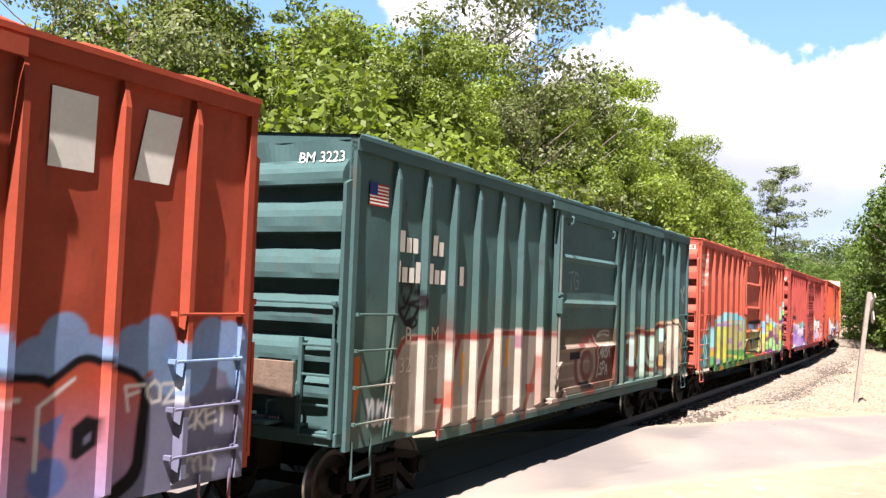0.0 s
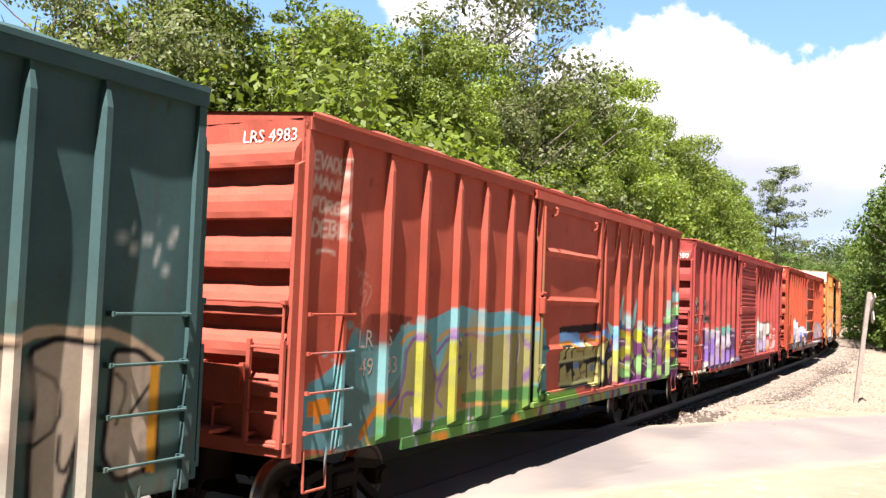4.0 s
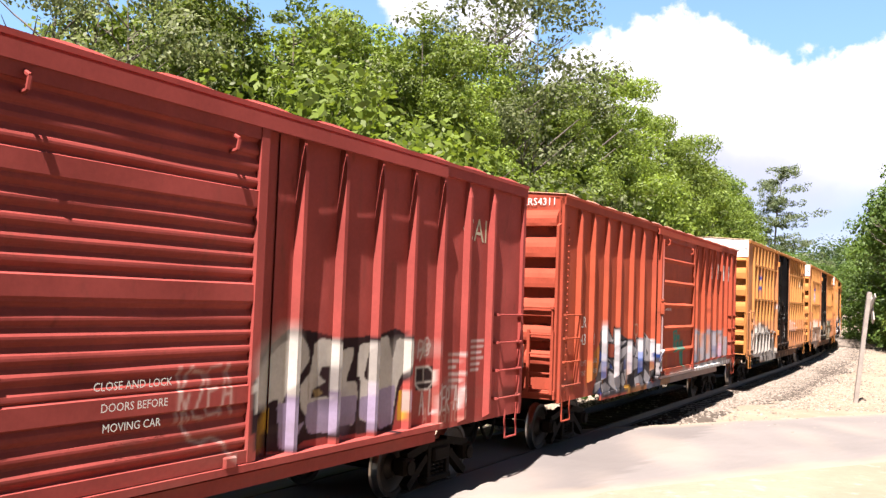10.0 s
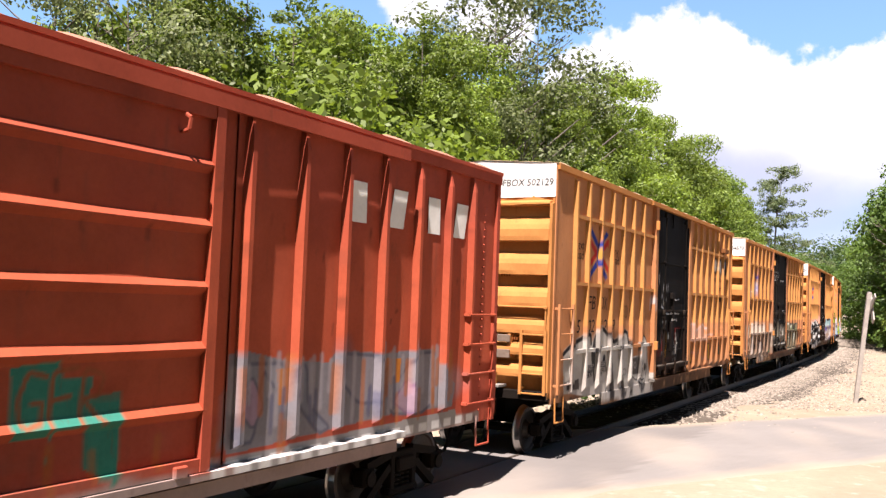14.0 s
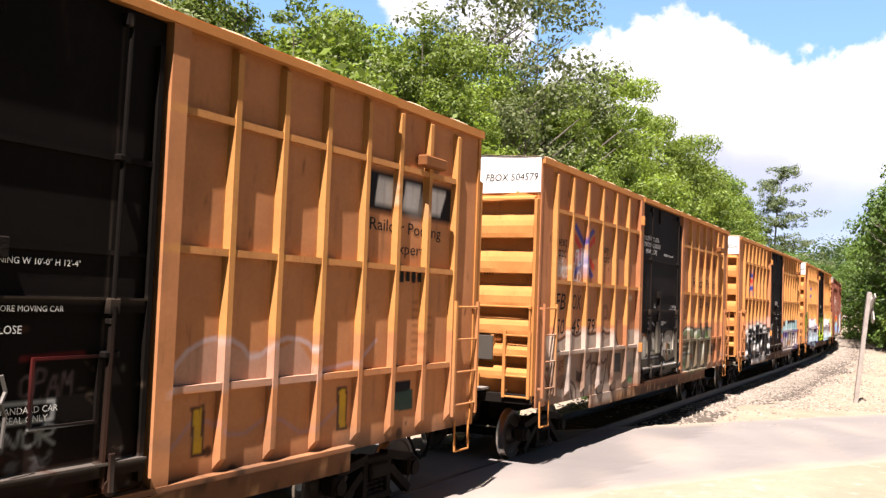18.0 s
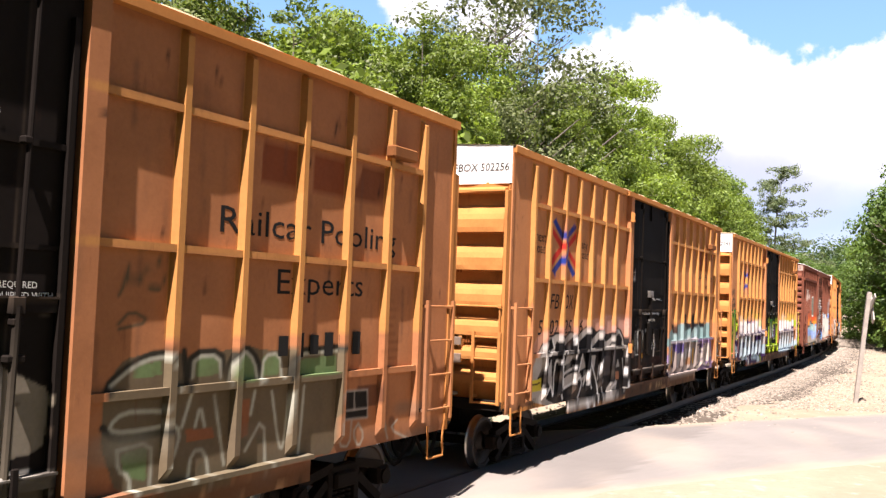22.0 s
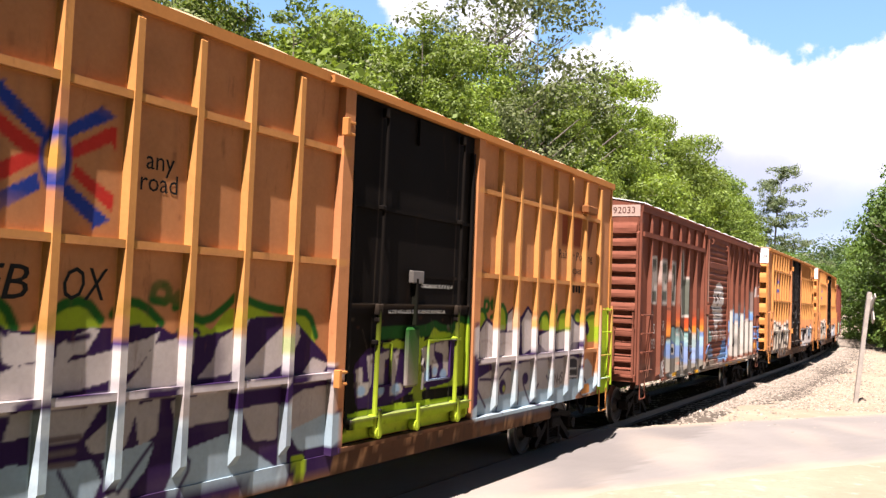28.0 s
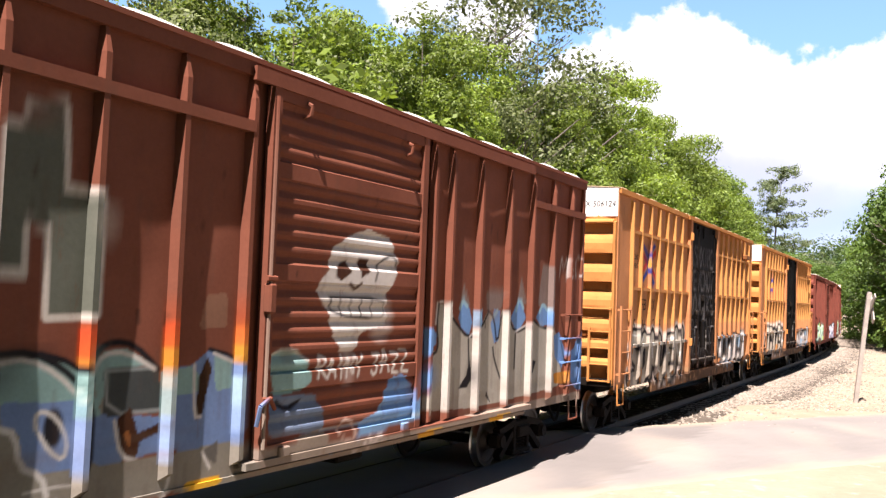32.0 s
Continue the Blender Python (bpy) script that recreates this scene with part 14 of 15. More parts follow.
    c.poly(rounded([(0.48, 1.32), (0.84, 1.39), (1.07, 1.79), (1.45, 1.77), (1.38, 1.44), (1.89, 1.49), (1.87, 1.24), (1.38, 1.19), (0.46, 1.15), (-0.06, 0.95), (-0.27, 0.89), (0.31, 1.08)], True, 0.1), BLUE2)
    c.stroke([(-0.29, 1.28), (1.9, 1.27)], 0.03, (0.3, 0.36, 0.4))
    c.stroke(rounded([(0.03, 1.25), (0.09, 1.37), (0.33, 1.3), (0.3, 1.13), (0.08, 1.11), (0.01, 1.25)], False, 0.25), 0.03, (0.5, 0.36, 0.3))
    band(c, -3.41, 2.2, 2.43, (0.5, 0.06, 0.02))
    band(c, -3.41, 2.13, 2.2, (0.5, 0.17, 0.03))
    band(c, -3.41, 1.71, 2.08, (0.25, 0.42, 0.4))
    band(c, -3.41, 1.25, 1.71, (0.22, 0.3, 0.5))
    band(c, -2.51, 2.24, 2.47, (0.5, 0.06, 0.02))
    band(c, -2.51, 2.08, 2.24, (0.55, 0.22, 0.03))
    band(c, -2.51, 1.63, 2.04, (0.3, 0.48, 0.5))
    band(c, -2.51, 1.22, 1.63, (0.3, 0.4, 0.6))
    band(c, -1.6, 2.24, 2.43, (0.5, 0.12, 0.03))
    band(c, -1.6, 2.06, 2.24, (0.55, 0.24, 0.03))
    band(c, -1.6, 1.68, 1.95, (0.35, 0.5, 0.55))
    band(c, -1.6, 1.39, 1.68, (0.25, 0.35, 0.55))
    scrawl(c, "AME", 0.41, 0.9, 0.89, 1.12, (0.5,0.42,0.38), 0.035)
    c.poly(rounded([(2.95, 2.66), (3.06, 2.99), (3.3, 2.65)], True, 0.1), (0.2, 0.26, 0.26), 0.35)
    c.poly(rounded([(4.95, 2.72), (5.07, 3.17), (5.31, 2.7)], True, 0.1), (0.2, 0.26, 0.26), 0.35)
    c.poly(rounded([(5.75, 2.69), (5.93, 3.43), (6.41, 3.3), (6.36, 2.64)], True, 0.1), (0.2, 0.26, 0.26), 0.35)
    c.poly(rounded([(3.83, 2.6), (3.77, 2.91), (4.41, 2.93), (4.35, 2.64)], True, 0.1), (0.2, 0.26, 0.26), 0.35)
    c.poly(rounded([(1.92, 1.42), (2.21, 1.64), (2.12, 2.04), (2.4, 2.06), (2.34, 2.4), (2.38, 2.68), (2.55, 2.69), (2.79, 2.46), (3.27, 2.2), (3.63, 2.36), (3.87, 2.6), (4.05, 2.53), (4.17, 2.04), (4.35, 2.63), (4.61, 2.57), (4.91, 2.23), (5.43, 2.38), (5.64, 2.45), (6.02, 2.32), (6.5, 2.35), (6.69, 2.12), (6.93, 1.54), (6.73, 1.27), (3.6, 1.18), (1.87, 1.27)], True, 0.1), (0.33, 0.305, 0.265))
    c.poly(rounded([(2.93, 2.49), (3.05, 2.73), (3.27, 2.63), (3.37, 2.43), (3.27, 2.23), (3.02, 2.36)], True, 0.06), (0.13, 0.24, 0.46))
    c.poly(rounded([(3.43, 2.46), (3.49, 2.61), (3.68, 2.62), (3.7, 2.36), (3.51, 2.33)], True, 0.06), (0.13, 0.24, 0.46))
    c.poly(rounded([(3.97, 2.39), (4.07, 2.63), (4.29, 2.6), (4.27, 2.14), (4.12, 2.11)], True, 0.06), (0.13, 0.24, 0.46))
    c.poly(rounded([(4.7, 2.49), (5.03, 2.82), (5.29, 2.49), (5.07, 2.31), (4.86, 2.31)], True, 0.06), (0.13, 0.24, 0.46))
    c.poly(rounded([(5.71, 2.49), (5.95, 2.72), (6.31, 2.57), (6.33, 2.37), (5.92, 2.35)], True, 0.06), (0.13, 0.24, 0.46))
    c.poly(rounded([(6.51, 2.17), (6.76, 2.24), (7.08, 1.87), (6.93, 1.59), (6.58, 1.8)], True, 0.06), (0.13, 0.24, 0.46))
    c.poly(rounded([(1.94, 2.35), (2.15, 2.4), (2.35, 2.28), (2.33, 2.13), (2.11, 2.08), (1.97, 1.95)], True, 0.06), (0.13, 0.24, 0.46))
    c.poly(rounded([(1.73, 1.32), (1.85, 1.6), (2.13, 1.92), (2.2, 1.76), (1.92, 1.48), (1.81, 1.3)], True, 0.06), (0.13, 0.24, 0.46))
    c.poly(rounded([(7.13, 1.86), (7.47, 1.9), (8.03, 2.49), (8.24, 1.17), (7.65, 1.17), (7.16, 1.49)], True, 0.06), (0.13, 0.24, 0.46))
    c.poly(rounded([(0.89, 1.34), (1.01, 1.72), (1.27, 1.82), (1.62, 1.62), (1.73, 1.32)], True, 0.06), (0.13, 0.24, 0.46))
    c.stroke(rounded([(2.98, 2.63), (3.05, 2.74), (3.19, 2.66)], False, 0.25), 0.07, (0.25, 0.42, 0.5), 0.02, 0.8)
    c.stroke([(3.46, 2.5), (3.64, 2.61)], 0.07, (0.25, 0.42, 0.5), 0.02, 0.8)
    c.stroke([(4.05, 2.5), (4.19, 2.6)], 0.07, (0.25, 0.42, 0.5), 0.02, 0.8)
    c.stroke(rounded([(4.91, 2.61), (5.03, 2.82), (5.18, 2.65)], False, 0.25), 0.07, (0.25, 0.42, 0.5), 0.02, 0.8)
    c.stroke(rounded([(5.85, 2.59), (5.99, 2.73), (6.2, 2.61)], False, 0.25), 0.07, (0.25, 0.42, 0.5), 0.02, 0.8)
    c.stroke(rounded([(2.38, 2.68), (2.34, 2.4), (2.4, 2.06), (2.18, 1.98)], False, 0.25), 0.045, BLACK)
    c.stroke(rounded([(2.55, 2.69), (2.76, 2.49), (3.27, 2.18), (3.66, 2.34), (3.87, 2.56)], False, 0.25), 0.045, BLACK)
    c.stroke([(3.27, 2.18), (3.33, 1.63)], 0.045, BLACK)
    c.stroke(rounded([(4.09, 2.04), (4.13, 1.9), (4.37, 1.57)], False, 0.25), 0.045, BLACK)
    c.stroke(rounded([(4.58, 2.56), (4.86, 2.24), (5.44, 2.36)], False, 0.25), 0.045, BLACK)
    c.stroke([(4.88, 2.23), (4.87, 1.69)], 0.045, BLACK)
    c.stroke(rounded([(5.62, 2.45), (5.98, 2.3), (6.5, 2.34)], False, 0.25), 0.045, BLACK)
    c.stroke(rounded([(2.18, 1.98), (2.28, 1.73), (2.16, 1.46)], False, 0.25), 0.045, BLACK)
    c.stroke(rounded([(3.87, 2.6), (4.08, 2.5), (4.23, 2.04), (4.37, 2.63), (4.61, 2.56)], False, 0.25), 0.045, BLACK)
    c.poly(rounded([(3.32, 1.9), (3.42, 1.63), (3.28, 1.5), (3, 1.49), (3.24, 1.67)], True, 0.04), BLACK)
    c.poly(rounded([(5.52, 2), (5.57, 1.8), (5.79, 1.76), (5.56, 1.46), (5.37, 1.59)], True, 0.04), BLACK)
    c.poly(rounded([(3.93, 1.39), (4.07, 1.21), (3.89, 1.33)], True, 0.04), BLACK)
    c.poly(rounded([(6.19, 1.55), (6.54, 1.69), (6.37, 1.78)], True, 0.04), BLACK)
    c.stroke([(2.35, 2.7), (2.31, 2.41)], 0.03, (0.55, 0.52, 0.5))
    c.stroke(rounded([(2.41, 2.71), (2.56, 2.72), (2.77, 2.51)], False, 0.25), 0.03, (0.55, 0.52, 0.5))
    c.stroke([(3.3, 2.22), (3.6, 2.38)], 0.03, (0.55, 0.52, 0.5))
    c.stroke([(4.88, 2.27), (5.39, 2.39)], 0.03, (0.55, 0.52, 0.5))
    c.poly(rounded([(6.55, 1.52), (7.07, 1.53), (7.08, 1.31), (6.57, 1.34)], True, 0.1), (0.5, 0.2, 0.03))
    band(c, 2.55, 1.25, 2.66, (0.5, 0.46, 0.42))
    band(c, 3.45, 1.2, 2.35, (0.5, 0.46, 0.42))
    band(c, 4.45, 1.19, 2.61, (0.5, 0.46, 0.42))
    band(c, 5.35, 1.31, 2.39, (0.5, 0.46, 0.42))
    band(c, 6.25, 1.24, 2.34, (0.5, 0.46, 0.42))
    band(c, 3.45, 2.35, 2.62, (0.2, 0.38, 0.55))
    c.poly([(1.88, 1.04), (2.33, 1.05), (2.34, 0.91), (1.89, 0.91)], (0.62,0.32,0.03))
    c.poly([(3.99, 1.05), (4.5, 1.05), (4.51, 0.91), (4, 0.92)], (0.62,0.32,0.03))
    scrawl(c, "MSO", 6.76, 7.85, 3.21, 3.62, (0.45,0.42,0.4), 0.03)
    grime(c, 10, 0.4)
    return c


def canvas_plain_yellow(seed):
    c = yellow_canvas(seed)
    piece(c, -6.6, -2.0, 1.1, 2.1, "SOMUEN", (0.4, 0.36, 0.3), (0.3, 0.25, 0.2), BLACK, (0.5, 0.4, 0.34), seed, 0.3, 0.08, WHITE, (0.4, 0.16, 0.04))
    piece(c, 2.2, 6.6, 1.1, 1.9, "NUARS", (0.45, 0.42, 0.4), (0.3, 0.26, 0.24), BLACK, None, seed + 1, 0.28, 0.07, WHITE, (0.2, 0.3, 0.4))
    brown_blocks(c, 5.52, 4.07, 0.52, 0.56)
    grime(c, seed, 0.4)
    d = Canvas(DOOR_BLACK)
    if seed == 140:
        tag(d, -1.3, 1.6, 1.2, 4.6, 5, (0.16, 0.15, 0.15), seed + 2, 0.05, 0.8)
    return c, d


def canvas_plain_brown(seed):
    c = Canvas((0.17, 0.05, 0.035))
    piece(c, -6.6, -2.0, 1.1, 2.0, "SAKEO", (0.2, 0.35, 0.2), (0.3, 0.4, 0.36), BLACK, None, seed, 0.3, 0.07, WHITE, (0.3, 0.4, 0.1))
    piece(c, 2.2, 6.6, 1.1, 1.9, "DAMES", (0.45, 0.42, 0.44), (0.3, 0.26, 0.34), BLACK, None, seed + 1, 0.28, 0.07, WHITE, (0.2, 0.3, 0.4))
    grime(c, seed, 0.4)
    return c


def door_wear(d, xa, xb, seed):
    """Bare, rusty and dusty places where the black paint of a plug door has gone."""
    rng = random.Random(seed * 31)
    rust, dust, steel = (0.055, 0.022, 0.012), (0.075, 0.055, 0.04), (0.12, 0.105, 0.09)
    if seed not in (6, 8):
        d.field(xa, xb, 1.0, 1.5, (0.03, 0.016, 0.011), 0.75, 0.12, seed, 0.25)
    d.stroke([(xa + 0.12, 1.335), (xb - 0.1, 1.335)], 0.022, steel, 0.01, 0.8)
    d.stroke([(xa + 0.14, 2.66), (xb - 0.13, 2.66)], 0.02, dust, 0.01, 0.55)
    for x in (xa + 0.68, xb - 0.5):
        d.stroke([(x - 0.045, 1.2), (x - 0.02, 2.5)], 0.018, dust, 0.012, 0.7)
        d.stroke([(x - 0.01, 2.65), (x + 0.03, 4.95)], 0.016, dust, 0.012, 0.6)
    for i in range(46):
        x, z = rng.uniform(xa + 0.1, xb - 0.1), 1.1 + 1.5 * rng.random() ** 1.8
        d.blob(x, z, rng.uniform(0.01, 0.05), rng.uniform(0.01, 0.035), rng.choice((rust, rust, dust, steel)), 0.02, rng.uniform(0.4, 0.9))
    for i in range(14):
        x, z = rng.uniform(xa + 0.1, xb - 0.2), rng.uniform(1.3, 2.5)
        d.stroke([(x, z), (x + rng.uniform(-0.03, 0.12), z - rng.uniform(0.0, 0.25))], 0.012, dust, 0.008, 0.6)


def bars(name, car, boxes, y, material, label=""):
    """Flat painted marks, each given as a run of corner points (x, z)."""
    bm = bmesh.new()
    for pts in boxes:
        ys = skin_depth(car, np.array([x for x, z in pts]), np.array([z for x, z in pts])) + (y + 1.49)
        bm.faces.new([bm.verts.new((x, min(-1.474, d - 0.014), z)) for (x, z), d in zip(pts, ys)])
    return part(name, bm, material, car, label)


def rect(x, z, w, h, lean=0.0):
    return [(x - w / 2 - lean, z - h / 2), (x + w / 2 - lean, z - h / 2), (x + w / 2 + lean, z + h / 2), (x - w / 2 + lean, z + h / 2)]


def block_mark(x, z, w, h, lean=0.0):
    """One upright block of a big painted mark."""
    return [rect(x, z, w * 0.78, h, lean)]


def rivet_row(car, x):
    """A row of round rivet heads down a corner."""
    bm = bmesh.new()
    bmesh.ops.create_uvsphere(bm, u_segments=6, v_segments=4, radius=0.02)
    me = bpy.data.meshes.new("rivet")
    bm.to_mesh(me)
    bm.free()
    coat(me, RUST)
    for z in np.arange(1.15, 4.2, 0.11):
        link("rivet", me, PAINT if not me.materials else None, car).location = (x, -1.472, z)


def end_marks(car, x, rows, material):
    """Rows of small stencilled figures on an end, too small to read."""
    for y, z, w, h in rows:
        n = max(3, int(w / (h * 0.8)))
        for i in range(n):
            if i % 5 == 4:
                continue
            a = y - w / 2 + w * i / n
            bm = bmesh.new()
            bm.faces.new([bm.verts.new((x, a + q, z + r)) for q, r in ((0, -h / 2), (0, h / 2), (w / n * 0.6, h / 2), (w / n * 0.6, -h / 2))])
            part("stencil_mark", bm, material, car)


def build_train():
    y = -1.49
    pale = ink("white_lettering", (0.75, 0.73, 0.68))
    dim = ink("worn_white_lettering", (0.42, 0.36, 0.32))
    black = ink("black_lettering", (0.02, 0.02, 0.02))
    p0 = (-7.0, -6.1, -5.2, -4.3, -3.4, -2.5, -1.75, 2.0, 2.85, 3.65, 4.45, 5.24, 6.18, 7.0)
    car = standard_car(0, "rust-red box car with tall white marks and blue bubble graffiti", RUST, canvas_rust(), 4.62, 15.62, "bars", None, posts=p0)
    bars("white_mark", car, block_mark(5.72, 3.98, 0.55, 0.62), y, pale)
    bars("white_mark", car, block_mark(6.6, 3.98, 0.5, 0.62, 0.06), y, pale)
    CARS.append((car, 0, 0.5))

    p1 = (-6.93, -6.16, -5.39, -4.65, -3.84, -3.06, -2.18, 2.35, 3.1, 3.9, 4.7, 5.5, 6.25, 6.95)
    car = standard_car(1, "dark teal box car with white marks and faded grey graffiti", TEAL, canvas_teal(), 4.58, 15.7, "few", ("BM 3223", 0.13, 0.22), posts=p1, tail=0.22, door=(-1.6, 1.84))
    for x, z, n in ((-6.55, 3.46, 3), (-5.77, 3.46, 2), (-6.55, 3.08, 4), (-5.77, 3.08, 3), (-5.05, 3.08, 1)):
        for i in range(n):
            tall = 0.27 if i == 0 or (n == 4 and i == 3) else 0.19
            bars("white_mark", car, [rect(x + (i - (n - 1) / 2) * 0.165, z - 0.135 + tall / 2, 0.125, tall)], y, pale)
    bars("flag_field", car, [rect(-7.3, 3.97, 0.42, 0.27)], y, ink("flag_red", (0.4, 0.06, 0.05)), "small striped flag on the side")
    for i in range(6):
        bars("flag_stripe", car, [rect(-7.3, 3.97 + 0.25 * (i - 2.5) / 6, 0.42, 0.018)], y - 0.003, pale)
    bars("flag_canton", car, [rect(-7.43, 4.035, 0.17, 0.14)], y - 0.006, ink("flag_blue", (0.03, 0.05, 0.2)))
    for t, x, z in (("B", -6.45, 2.27), ("M", -5.75, 2.27), ("32", -6.5, 1.89), ("23", -5.75, 1.89)):
        side_words(car, t, x, z, 0.2, m=dim)
    end_marks(car, -7.965, ((-0.2, 1.29, 0.9, 0.05), (0.1, 1.9, 0.3, 0.05), (0.1, 1.8, 0.3, 0.05)), dim)
    CARS.append((car, 1, 0.11))

    p2 = (-7.06, -6.14, -5.24, -4.32, -3.46, -2.54, -1.74, 2.0, 2.9, 3.75, 4.6, 5.45, 6.3, 7.05)
    car = standard_car(2, "orange-red box car with turquoise, yellow and purple graffiti", ORANGE, canvas_orange(), 4.66, 15.6, "few", ("LRS 4983", 0.14, 0.2), posts=p2, tail=0.22, door=(-1.44, 1.69), board=ink("red_board", (0.33, 0.07, 0.04)))
    for t, x, z in (("LR", -6.5, 2.24), ("S", -5.95, 2.24), ("49", -6.45, 1.91), ("83", -5.9, 1.91)):
        side_words(car, t, x, z, 0.21, m=dim)
    CARS.append((car, 2, -0.26))

    p3 = (-7.05, -6.25, -5.47, -4.76, -3.95, -3.18, -2.4, 2.2, 2.95, 3.72, 4.5, 5.26, 6.0, 6.78)
    car = standard_car(3, "maroon box car with purple graffiti and a slatted door", MAROON, canvas_maroon(), 4.58, 15.85, "slats", ("SNC  3280", 0.14, 0.42), posts=p3, tail=0.06, door=(-1.75, 1.55))
    for t, x, z in (("SNC", -5.95, 2.26), ("3", -6.1, 1.93), ("2", -5.7, 1.93), ("80", -5.2, 1.95)):
        side_words(car, t, x, z, 0.2, m=dim)
    for i, t in enumerate(("CLOSE AND LOCK", "DOORS BEFORE", "MOVING CAR")):
        side_words(car, t, 0.0, 1.95 - i * 0.17, 0.07, y=-1.592 if i == 1 else -1.565, m=pale)
    side_words(car, "CAI", 6.3, 3.75, 0.34, m=ink("cream_lettering", (0.45, 0.4, 0.3)))
    end_marks(car, -7.936, ((-0.35, 3.82, 0.5, 0.06), (-0.4, 3.72, 0.7, 0.06), (-0.35, 3.06, 0.45, 0.06), (-0.6, 2.98, 0.16, 0.12)), dim)
    CARS.append((car, 3, -0.31))

    p4 = (-7.1, -6.35, -5.5, -4.66, -3.77, -2.95, -1.97, 2.35, 3.2, 4.0, 4.8, 5.6, 6.4, 7.1)
    car = standard_car(4, "rust-red box car with silver and black graffiti and pale block marks", RUST, canvas_silver(), 4.66, 15.95, "bars", ("LRS4311", 0.13, 0.1), posts=p4, door=(-1.59, 1.9), board=ink("grey_board", (0.1, 0.1, 0.092)), roof_colour=(0.4, 0.2, 0.14), foot=0.25)
    for t, x, z in (("LR", -6.72, 2.39), ("S", -6.12, 2.39), ("43", -6.7, 2.06), ("11", -6.1, 2.06)):
        side_words(car, t, x, z, 0.21, m=pale)
    for t, x, z in (("LD LMT", -6.72, 1.62), ("153600", -6.05, 1.64), ("LT WT", -6.7, 1.42), ("66400", -6.02, 1.44)):
        side_words(car, t, x, z, 0.1, m=dim)
    rivet_row(car, -7.6)
    rivet_row(car, 7.55)
    side_words(car, "SECURE BOTH HASPS", -0.95, 2.8, 0.075, y=-1.527, m=pale)
    side_words(car, "BEFORE MOVING CAR", -0.95, 2.68, 0.075, y=-1.527, m=pale)
    z = 3.85
    bars("white_mark", car, block_mark(4.25, z, 0.46, 0.48), y, pale)
    bars("white_mark", car, block_mark(5.14, z, 0.42, 0.48, 0.05), y, pale)
    bars("white_mark", car, block_mark(6.04, z, 0.4, 0.48), y, pale)
    bars("white_mark", car, block_mark(6.8, z, 0.42, 0.48, 0.05), y, pale)
    CARS.append((car, 4, -0.4))

    tall = (
        (5, "tall yellow box car with bone-white block graffiti and black doors", canvas_bone, "FBOX 502129", ("5", "02", "12", "9"), -0.08),
        (6, "tall faded yellow box car with worn brown graffiti and black doors", canvas_faded, "FBOX 504579", ("50", "45", "79", ""), 0.2),
        (7, "tall yellow box car with black and white graffiti and black doors", canvas_noir, "FBOX 502256", ("5", "02", "25", "6"), 0.05),
        (8, "tall yellow box car with lime, white and purple graffiti", canvas_lime, "FBOX 502745", ("", "", "", ""), -0.06),
        (10, "tall yellow box car with small black graffiti and scrawled doors", lambda: canvas_plain_yellow(140), "FBOX 506124", ("5", "06", "12", "4"), 0.0),
        (11, "tall yellow box car far down the train, with black doors", lambda: canvas_plain_yellow(150), "", ("", "", "", ""), 0.0),
        (14, "tall yellow box car near the tail, with black doors", lambda: canvas_plain_yellow(160), "", ("", "", "", ""), 0.0),
    )
    for k, label, paint, number, digits, shift in tall:
        c, d = paint()
        posts, door = FB_POSTS, (-1.45, 0.14, 1.73)
        big, bays, slogan = 1.0, (-6.4, -5.7, -4.98, -4.33), (-6.41, -4.23)
        name_at = bays[1:3]
        if k == 6:
            posts, door = (-7.07, -6.28, -5.45, -4.59, -3.72, -2.86, 2.86, 3.72, 4.59, 5.45, 6.28, 7.07), (-1.88, -0.06, 1.75)
            big, bays, slogan = 1.1, (-6.67, -5.85, -5.02, -4.3), (-6.66, -4.19)
            name_at = bays[:2]
        elif k == 7:
            posts = (-6.86, -6.17, -5.42, -4.69, -3.96, -3.21, -2.44, 2.64, 3.36, 4.12, 4.89, 5.63, 6.39, 7.2)
            bays, slogan = (-6.39, -5.77, -5.07, -4.4), (-6.47, -4.3)
            name_at = bays[1:3]
        elif k == 5:
            posts, door = FB_POSTS[:7] + (2.77, 3.49, 4.23, 5.01, 5.73, 6.46, 7.22), (-1.31, 0.14, 1.87)
        door_wear(d, door[0], door[2], k)
        # sunlight on posts and rails, painted as a brighter yellow
        sunlit_gold = (0.51, 0.24, 0.07)
        for x in posts:
            marked = -6.05 < x < -4.7
            for z0, z1 in (((2.3, 3.2), (4.3, 5.1)) if marked else ((2.3, 5.1),)):
                c.poly([(x - 0.075, z0), (x + 0.075, z0), (x + 0.075, z1), (x - 0.075, z1)], sunlit_gold, 0.75)
        for z in (3.12, 4.37):
            for a, b in ((posts[0], door[0]), (door[2], posts[-1])):
                c.poly([(a, z - 0.04), (b, z - 0.04), (b, z + 0.04), (a, z + 0.04)], sunlit_gold, 0.6)
        car = high_car(k, label, c, 15.45, number, k < 11, YELLOW, d, posts, door)
        ty = -1.49
        if k < 11:
            end_marks(car, -7.845, ((-0.45, 3.36, 0.8, 0.06), (-0.4, 3.22, 0.6, 0.06), (-0.5, 2.1, 0.75, 0.05)), ink("faint_lettering", (0.22, 0.07, 0.02)))
            for i, (a, b) in enumerate((("next", "any"), ("load", "road"))):
                side_words(car, a, slogan[0], 3.85 - 0.19 * i, 0.178 * big, m=black)
                side_words(car, b, slogan[1], 3.86 - 0.19 * i, 0.17, m=black)
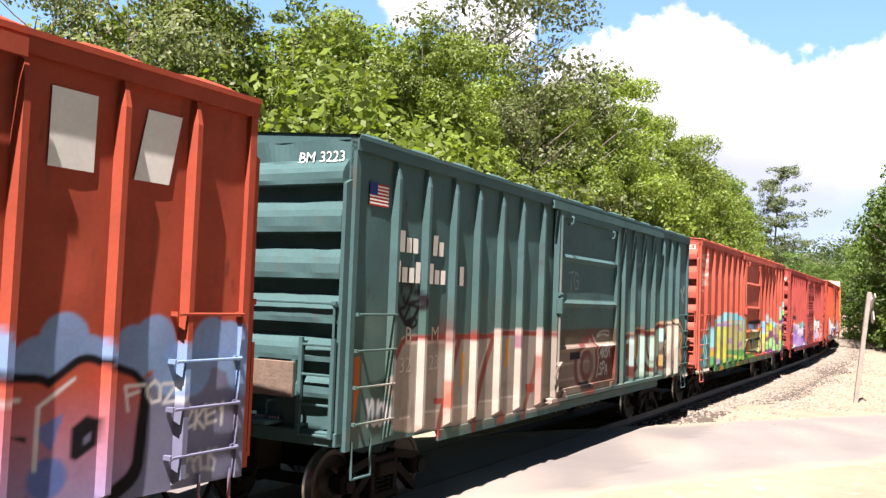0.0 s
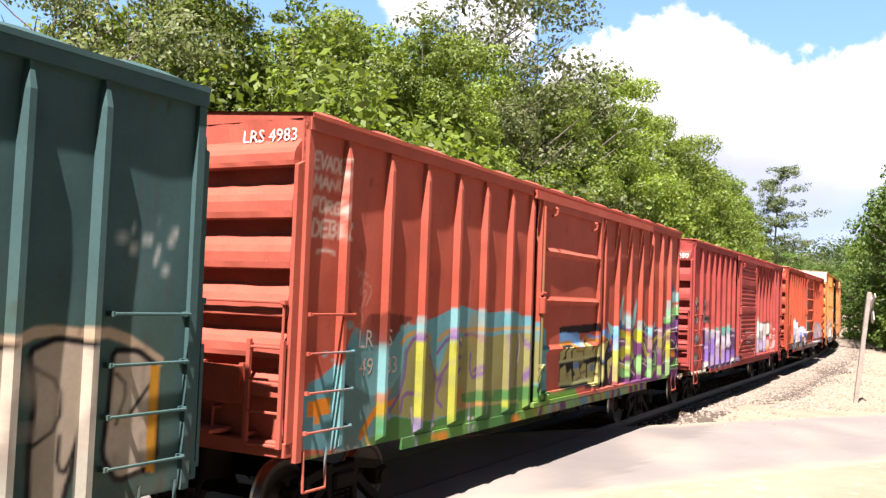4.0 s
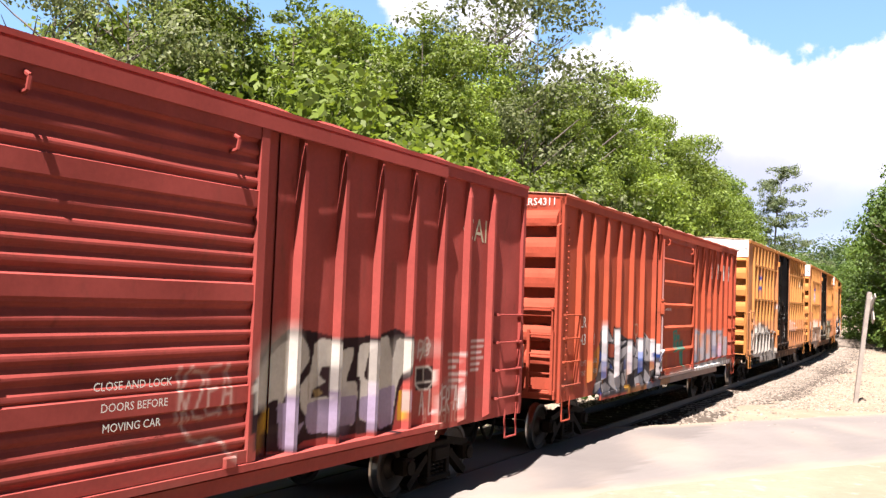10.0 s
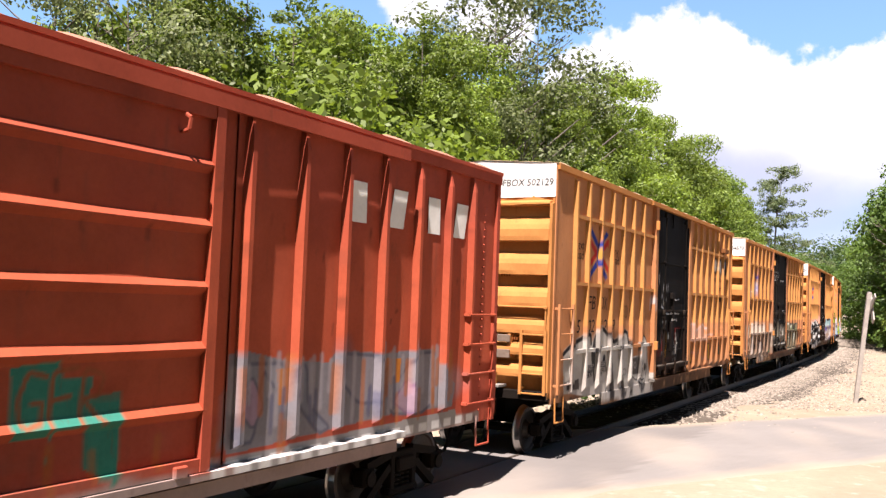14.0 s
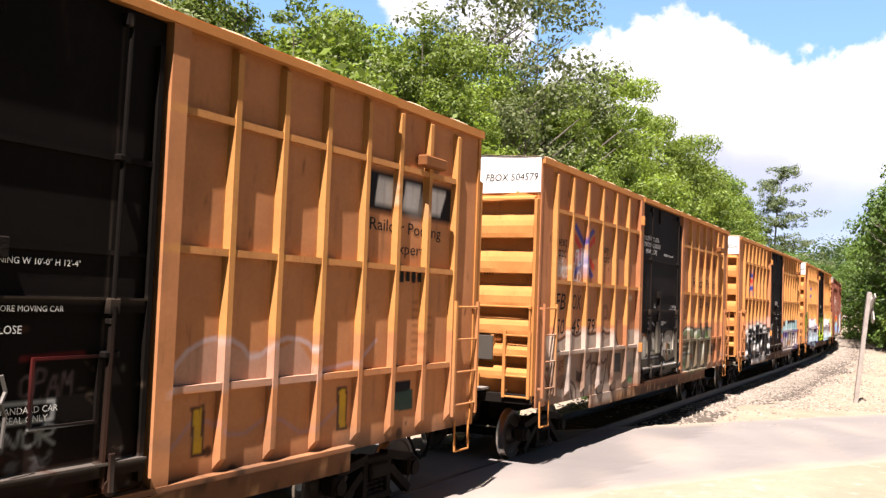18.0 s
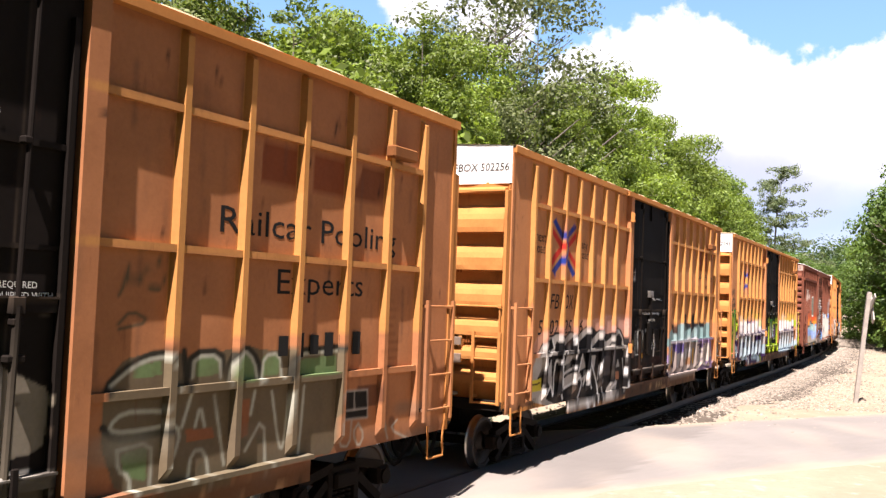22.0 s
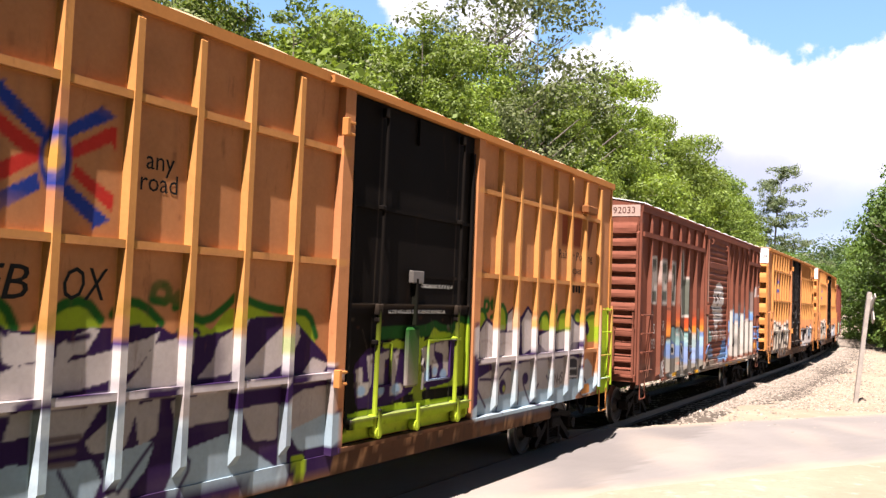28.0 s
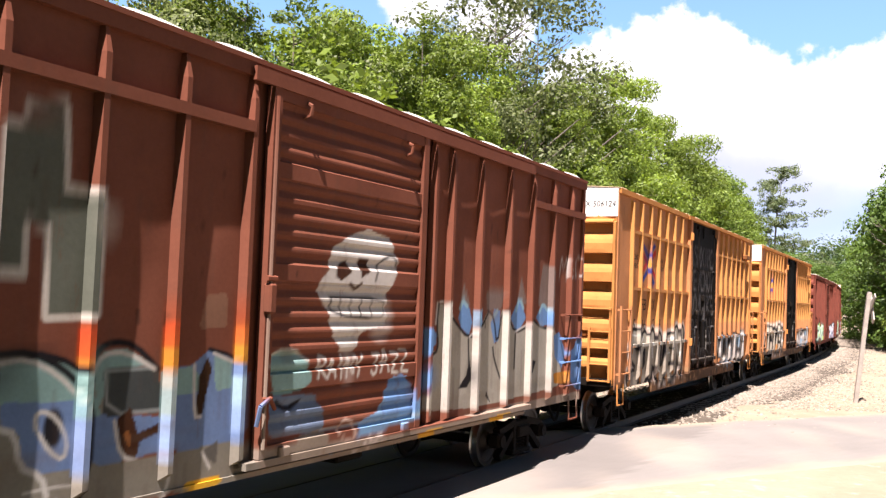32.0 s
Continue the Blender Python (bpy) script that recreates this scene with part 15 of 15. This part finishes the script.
            for t, x in zip(("FB", "OX"), name_at):
                side_words(car, t, x, 2.76, 0.265 * big, m=black, width=0.43 * big, shear=0.2)
            for t, x in zip(digits, bays):
                if t:
                    side_words(car, t, x, 2.31, 0.25 * big, m=black, width=0.2 * big * len(t), shear=0.2)
            x, z, w, h, gap = (6.03, 3.62, 1.72, 0.15, 0.26) if k != 6 else (4.95, 3.43, 3.1, 0.26, 0.57)
            side_words(car, "Railcar Pooling", x, z, h, m=black, width=w)
            side_words(car, "Experts", x + 0.1, z - gap, h, m=black, width=w * 0.5)
            for i in range(6):
                bars("dark_mark", car, [rect(x + 0.12 + (i - 2.5) * w * 0.085, z - 2.0 * gap - 0.08, w * 0.05, h * (1.0 if i % 2 else 0.8))], ty, black)
        if k in (5, 7):
            for i, t in enumerate(("SECURITY", "DEVICE", "ONLY")):
                side_words(car, t, -0.99 if k == 5 else -1.135, 3.47 - 0.07 * i, 0.045, y=-1.497, m=dim)
            side_words(car, "OPEN  CLOSE", 0.28 if k == 5 else 0.1, 2.42, 0.06, y=-1.572, m=pale)
        if k == 5:
            side_words(car, "OPENING W 10'-0\" H 12'-4\"", 0.66, 2.93, 0.05, y=-1.497, m=pale)
            side_words(car, "CLOSE AND LOCK DOORS BEFORE MOVING CAR", 0.2, 2.575, 0.045, y=-1.537, m=pale)
            side_words(car, "STANDARD CAR", 0.68, 1.815, 0.05, y=-1.497, m=pale)
            side_words(car, "SEAL ONLY", 0.68, 1.745, 0.05, y=-1.497, m=pale)
        if k == 5:
            for t, x, z, h in (("LD LMT", -5.69, 1.52, 0.1), ("LT WT", -5.71, 1.36, 0.1), ("215500", -4.94, 1.56, 0.1), ("70500", -4.9, 1.44, 0.1)):
                side_words(car, t, x, z, h, m=dim)
        if k == 6:
            for t, x, z in (("LD LMT", -6.64, 1.68), ("LT WT", -6.67, 1.57)):
                side_words(car, t, x, z, 0.1, m=ink("brown_lettering", (0.08, 0.03, 0.02)))
            for i, t in enumerate(("CLOSE AND LOCK", "BOTH DOORS BEFORE", "MOVING CAR")):
                side_words(car, t, -0.95, 4.31 - 0.15 * i, 0.105, y=-1.497, m=pale)
            side_words(car, "OPENING W 12-0 H 12-4", 0.6, 4.0, 0.06, y=-1.497, m=pale)
            for i, t in enumerate(("LUBE REQUIRED", "DOORS EQUIPPED WITH", "LUBRICATING FITTINGS")):
                side_words(car, t, 1.2, 2.75 - 0.08 * i, 0.05, y=-1.497, m=pale)
            side_words(car, "OPEN CLOSE", 0.25, 2.36, 0.06, y=-1.497, m=pale)
            side_words(car, "SEAL", 0.4, 1.36, 0.07, y=-1.497, m=pale)
        if k in (7, 8):
            side_words(car, "OPENING W 10'-0\" H 12'-4\"", 0.75, 2.91, 0.05, y=-1.497, m=pale)
            side_words(car, "CLOSE AND LOCK DOORS BEFORE MOVING CAR", 0.2, 2.575, 0.045, y=-1.537, m=pale)
        if k == 7:
            side_words(car, "STANDARD CAR", 0.52, 1.825, 0.045, y=-1.497, m=pale)
            side_words(car, "SEAL ONLY", 0.52, 1.765, 0.045, y=-1.497, m=pale)
        CARS.append((car, k, shift))

    p9 = (-7.03, -6.14, -5.23, -4.31, -3.41, -2.51, -1.6, 2.05, 2.55, 3.45, 4.45, 5.35, 6.25, 7.1)
    car = standard_car(9, "brown box car with grey block letters and blue round graffiti", BROWN, canvas_brown(), 5.03, 15.57, "slats", ("MSDR192033", 0.15, 0.13), roof_colour=(0.5, 0.47, 0.44), belt=4.32, ribs=12, posts=p9, door=(-1.37, 1.75), board=ink("brown_board", (0.1, 0.05, 0.035)), end_plate=(0.42, 0.30, 0.25), peak=0.26, sill=0.93, foot=0.1)
    for t, x, z in (("M", -6.76, 2.2), ("S", -6.42, 2.2), ("D", -5.88, 2.27), ("R", -5.6, 2.27), ("192", -6.6, 1.85), ("033", -5.75, 1.9)):
        side_words(car, t, x, z, 0.24, m=dim)
    CARS.append((car, 9, 0.07))
    for k, seed in ((12, 170), (13, 180), (15, 190)):
        car = standard_car(k, "weathered brown box car near the tail of the train", (0.17, 0.05, 0.035), canvas_plain_brown(seed), 4.75, 15.6, "slats", None, fine=False, roof_colour=(0.4, 0.32, 0.28))
        CARS.append((car, k, 0.0))


build_train()


def motions():
    for car, k, shift in CARS:
        walk(car, [(float(t), car_pose(k, float(t), shift)) for t in np.arange(0, 32.01, 1.0)])
    turns = [(round(float(t), 2), math.degrees(-advance(float(t)) / 0.42)) for t in np.arange(0, 32.01, 0.1)]
    for axle, x in WHEELS:
        walk(axle, [(t, pose(x, 0, 0.42, 0, a, 0)) for t, a in turns])


motions()
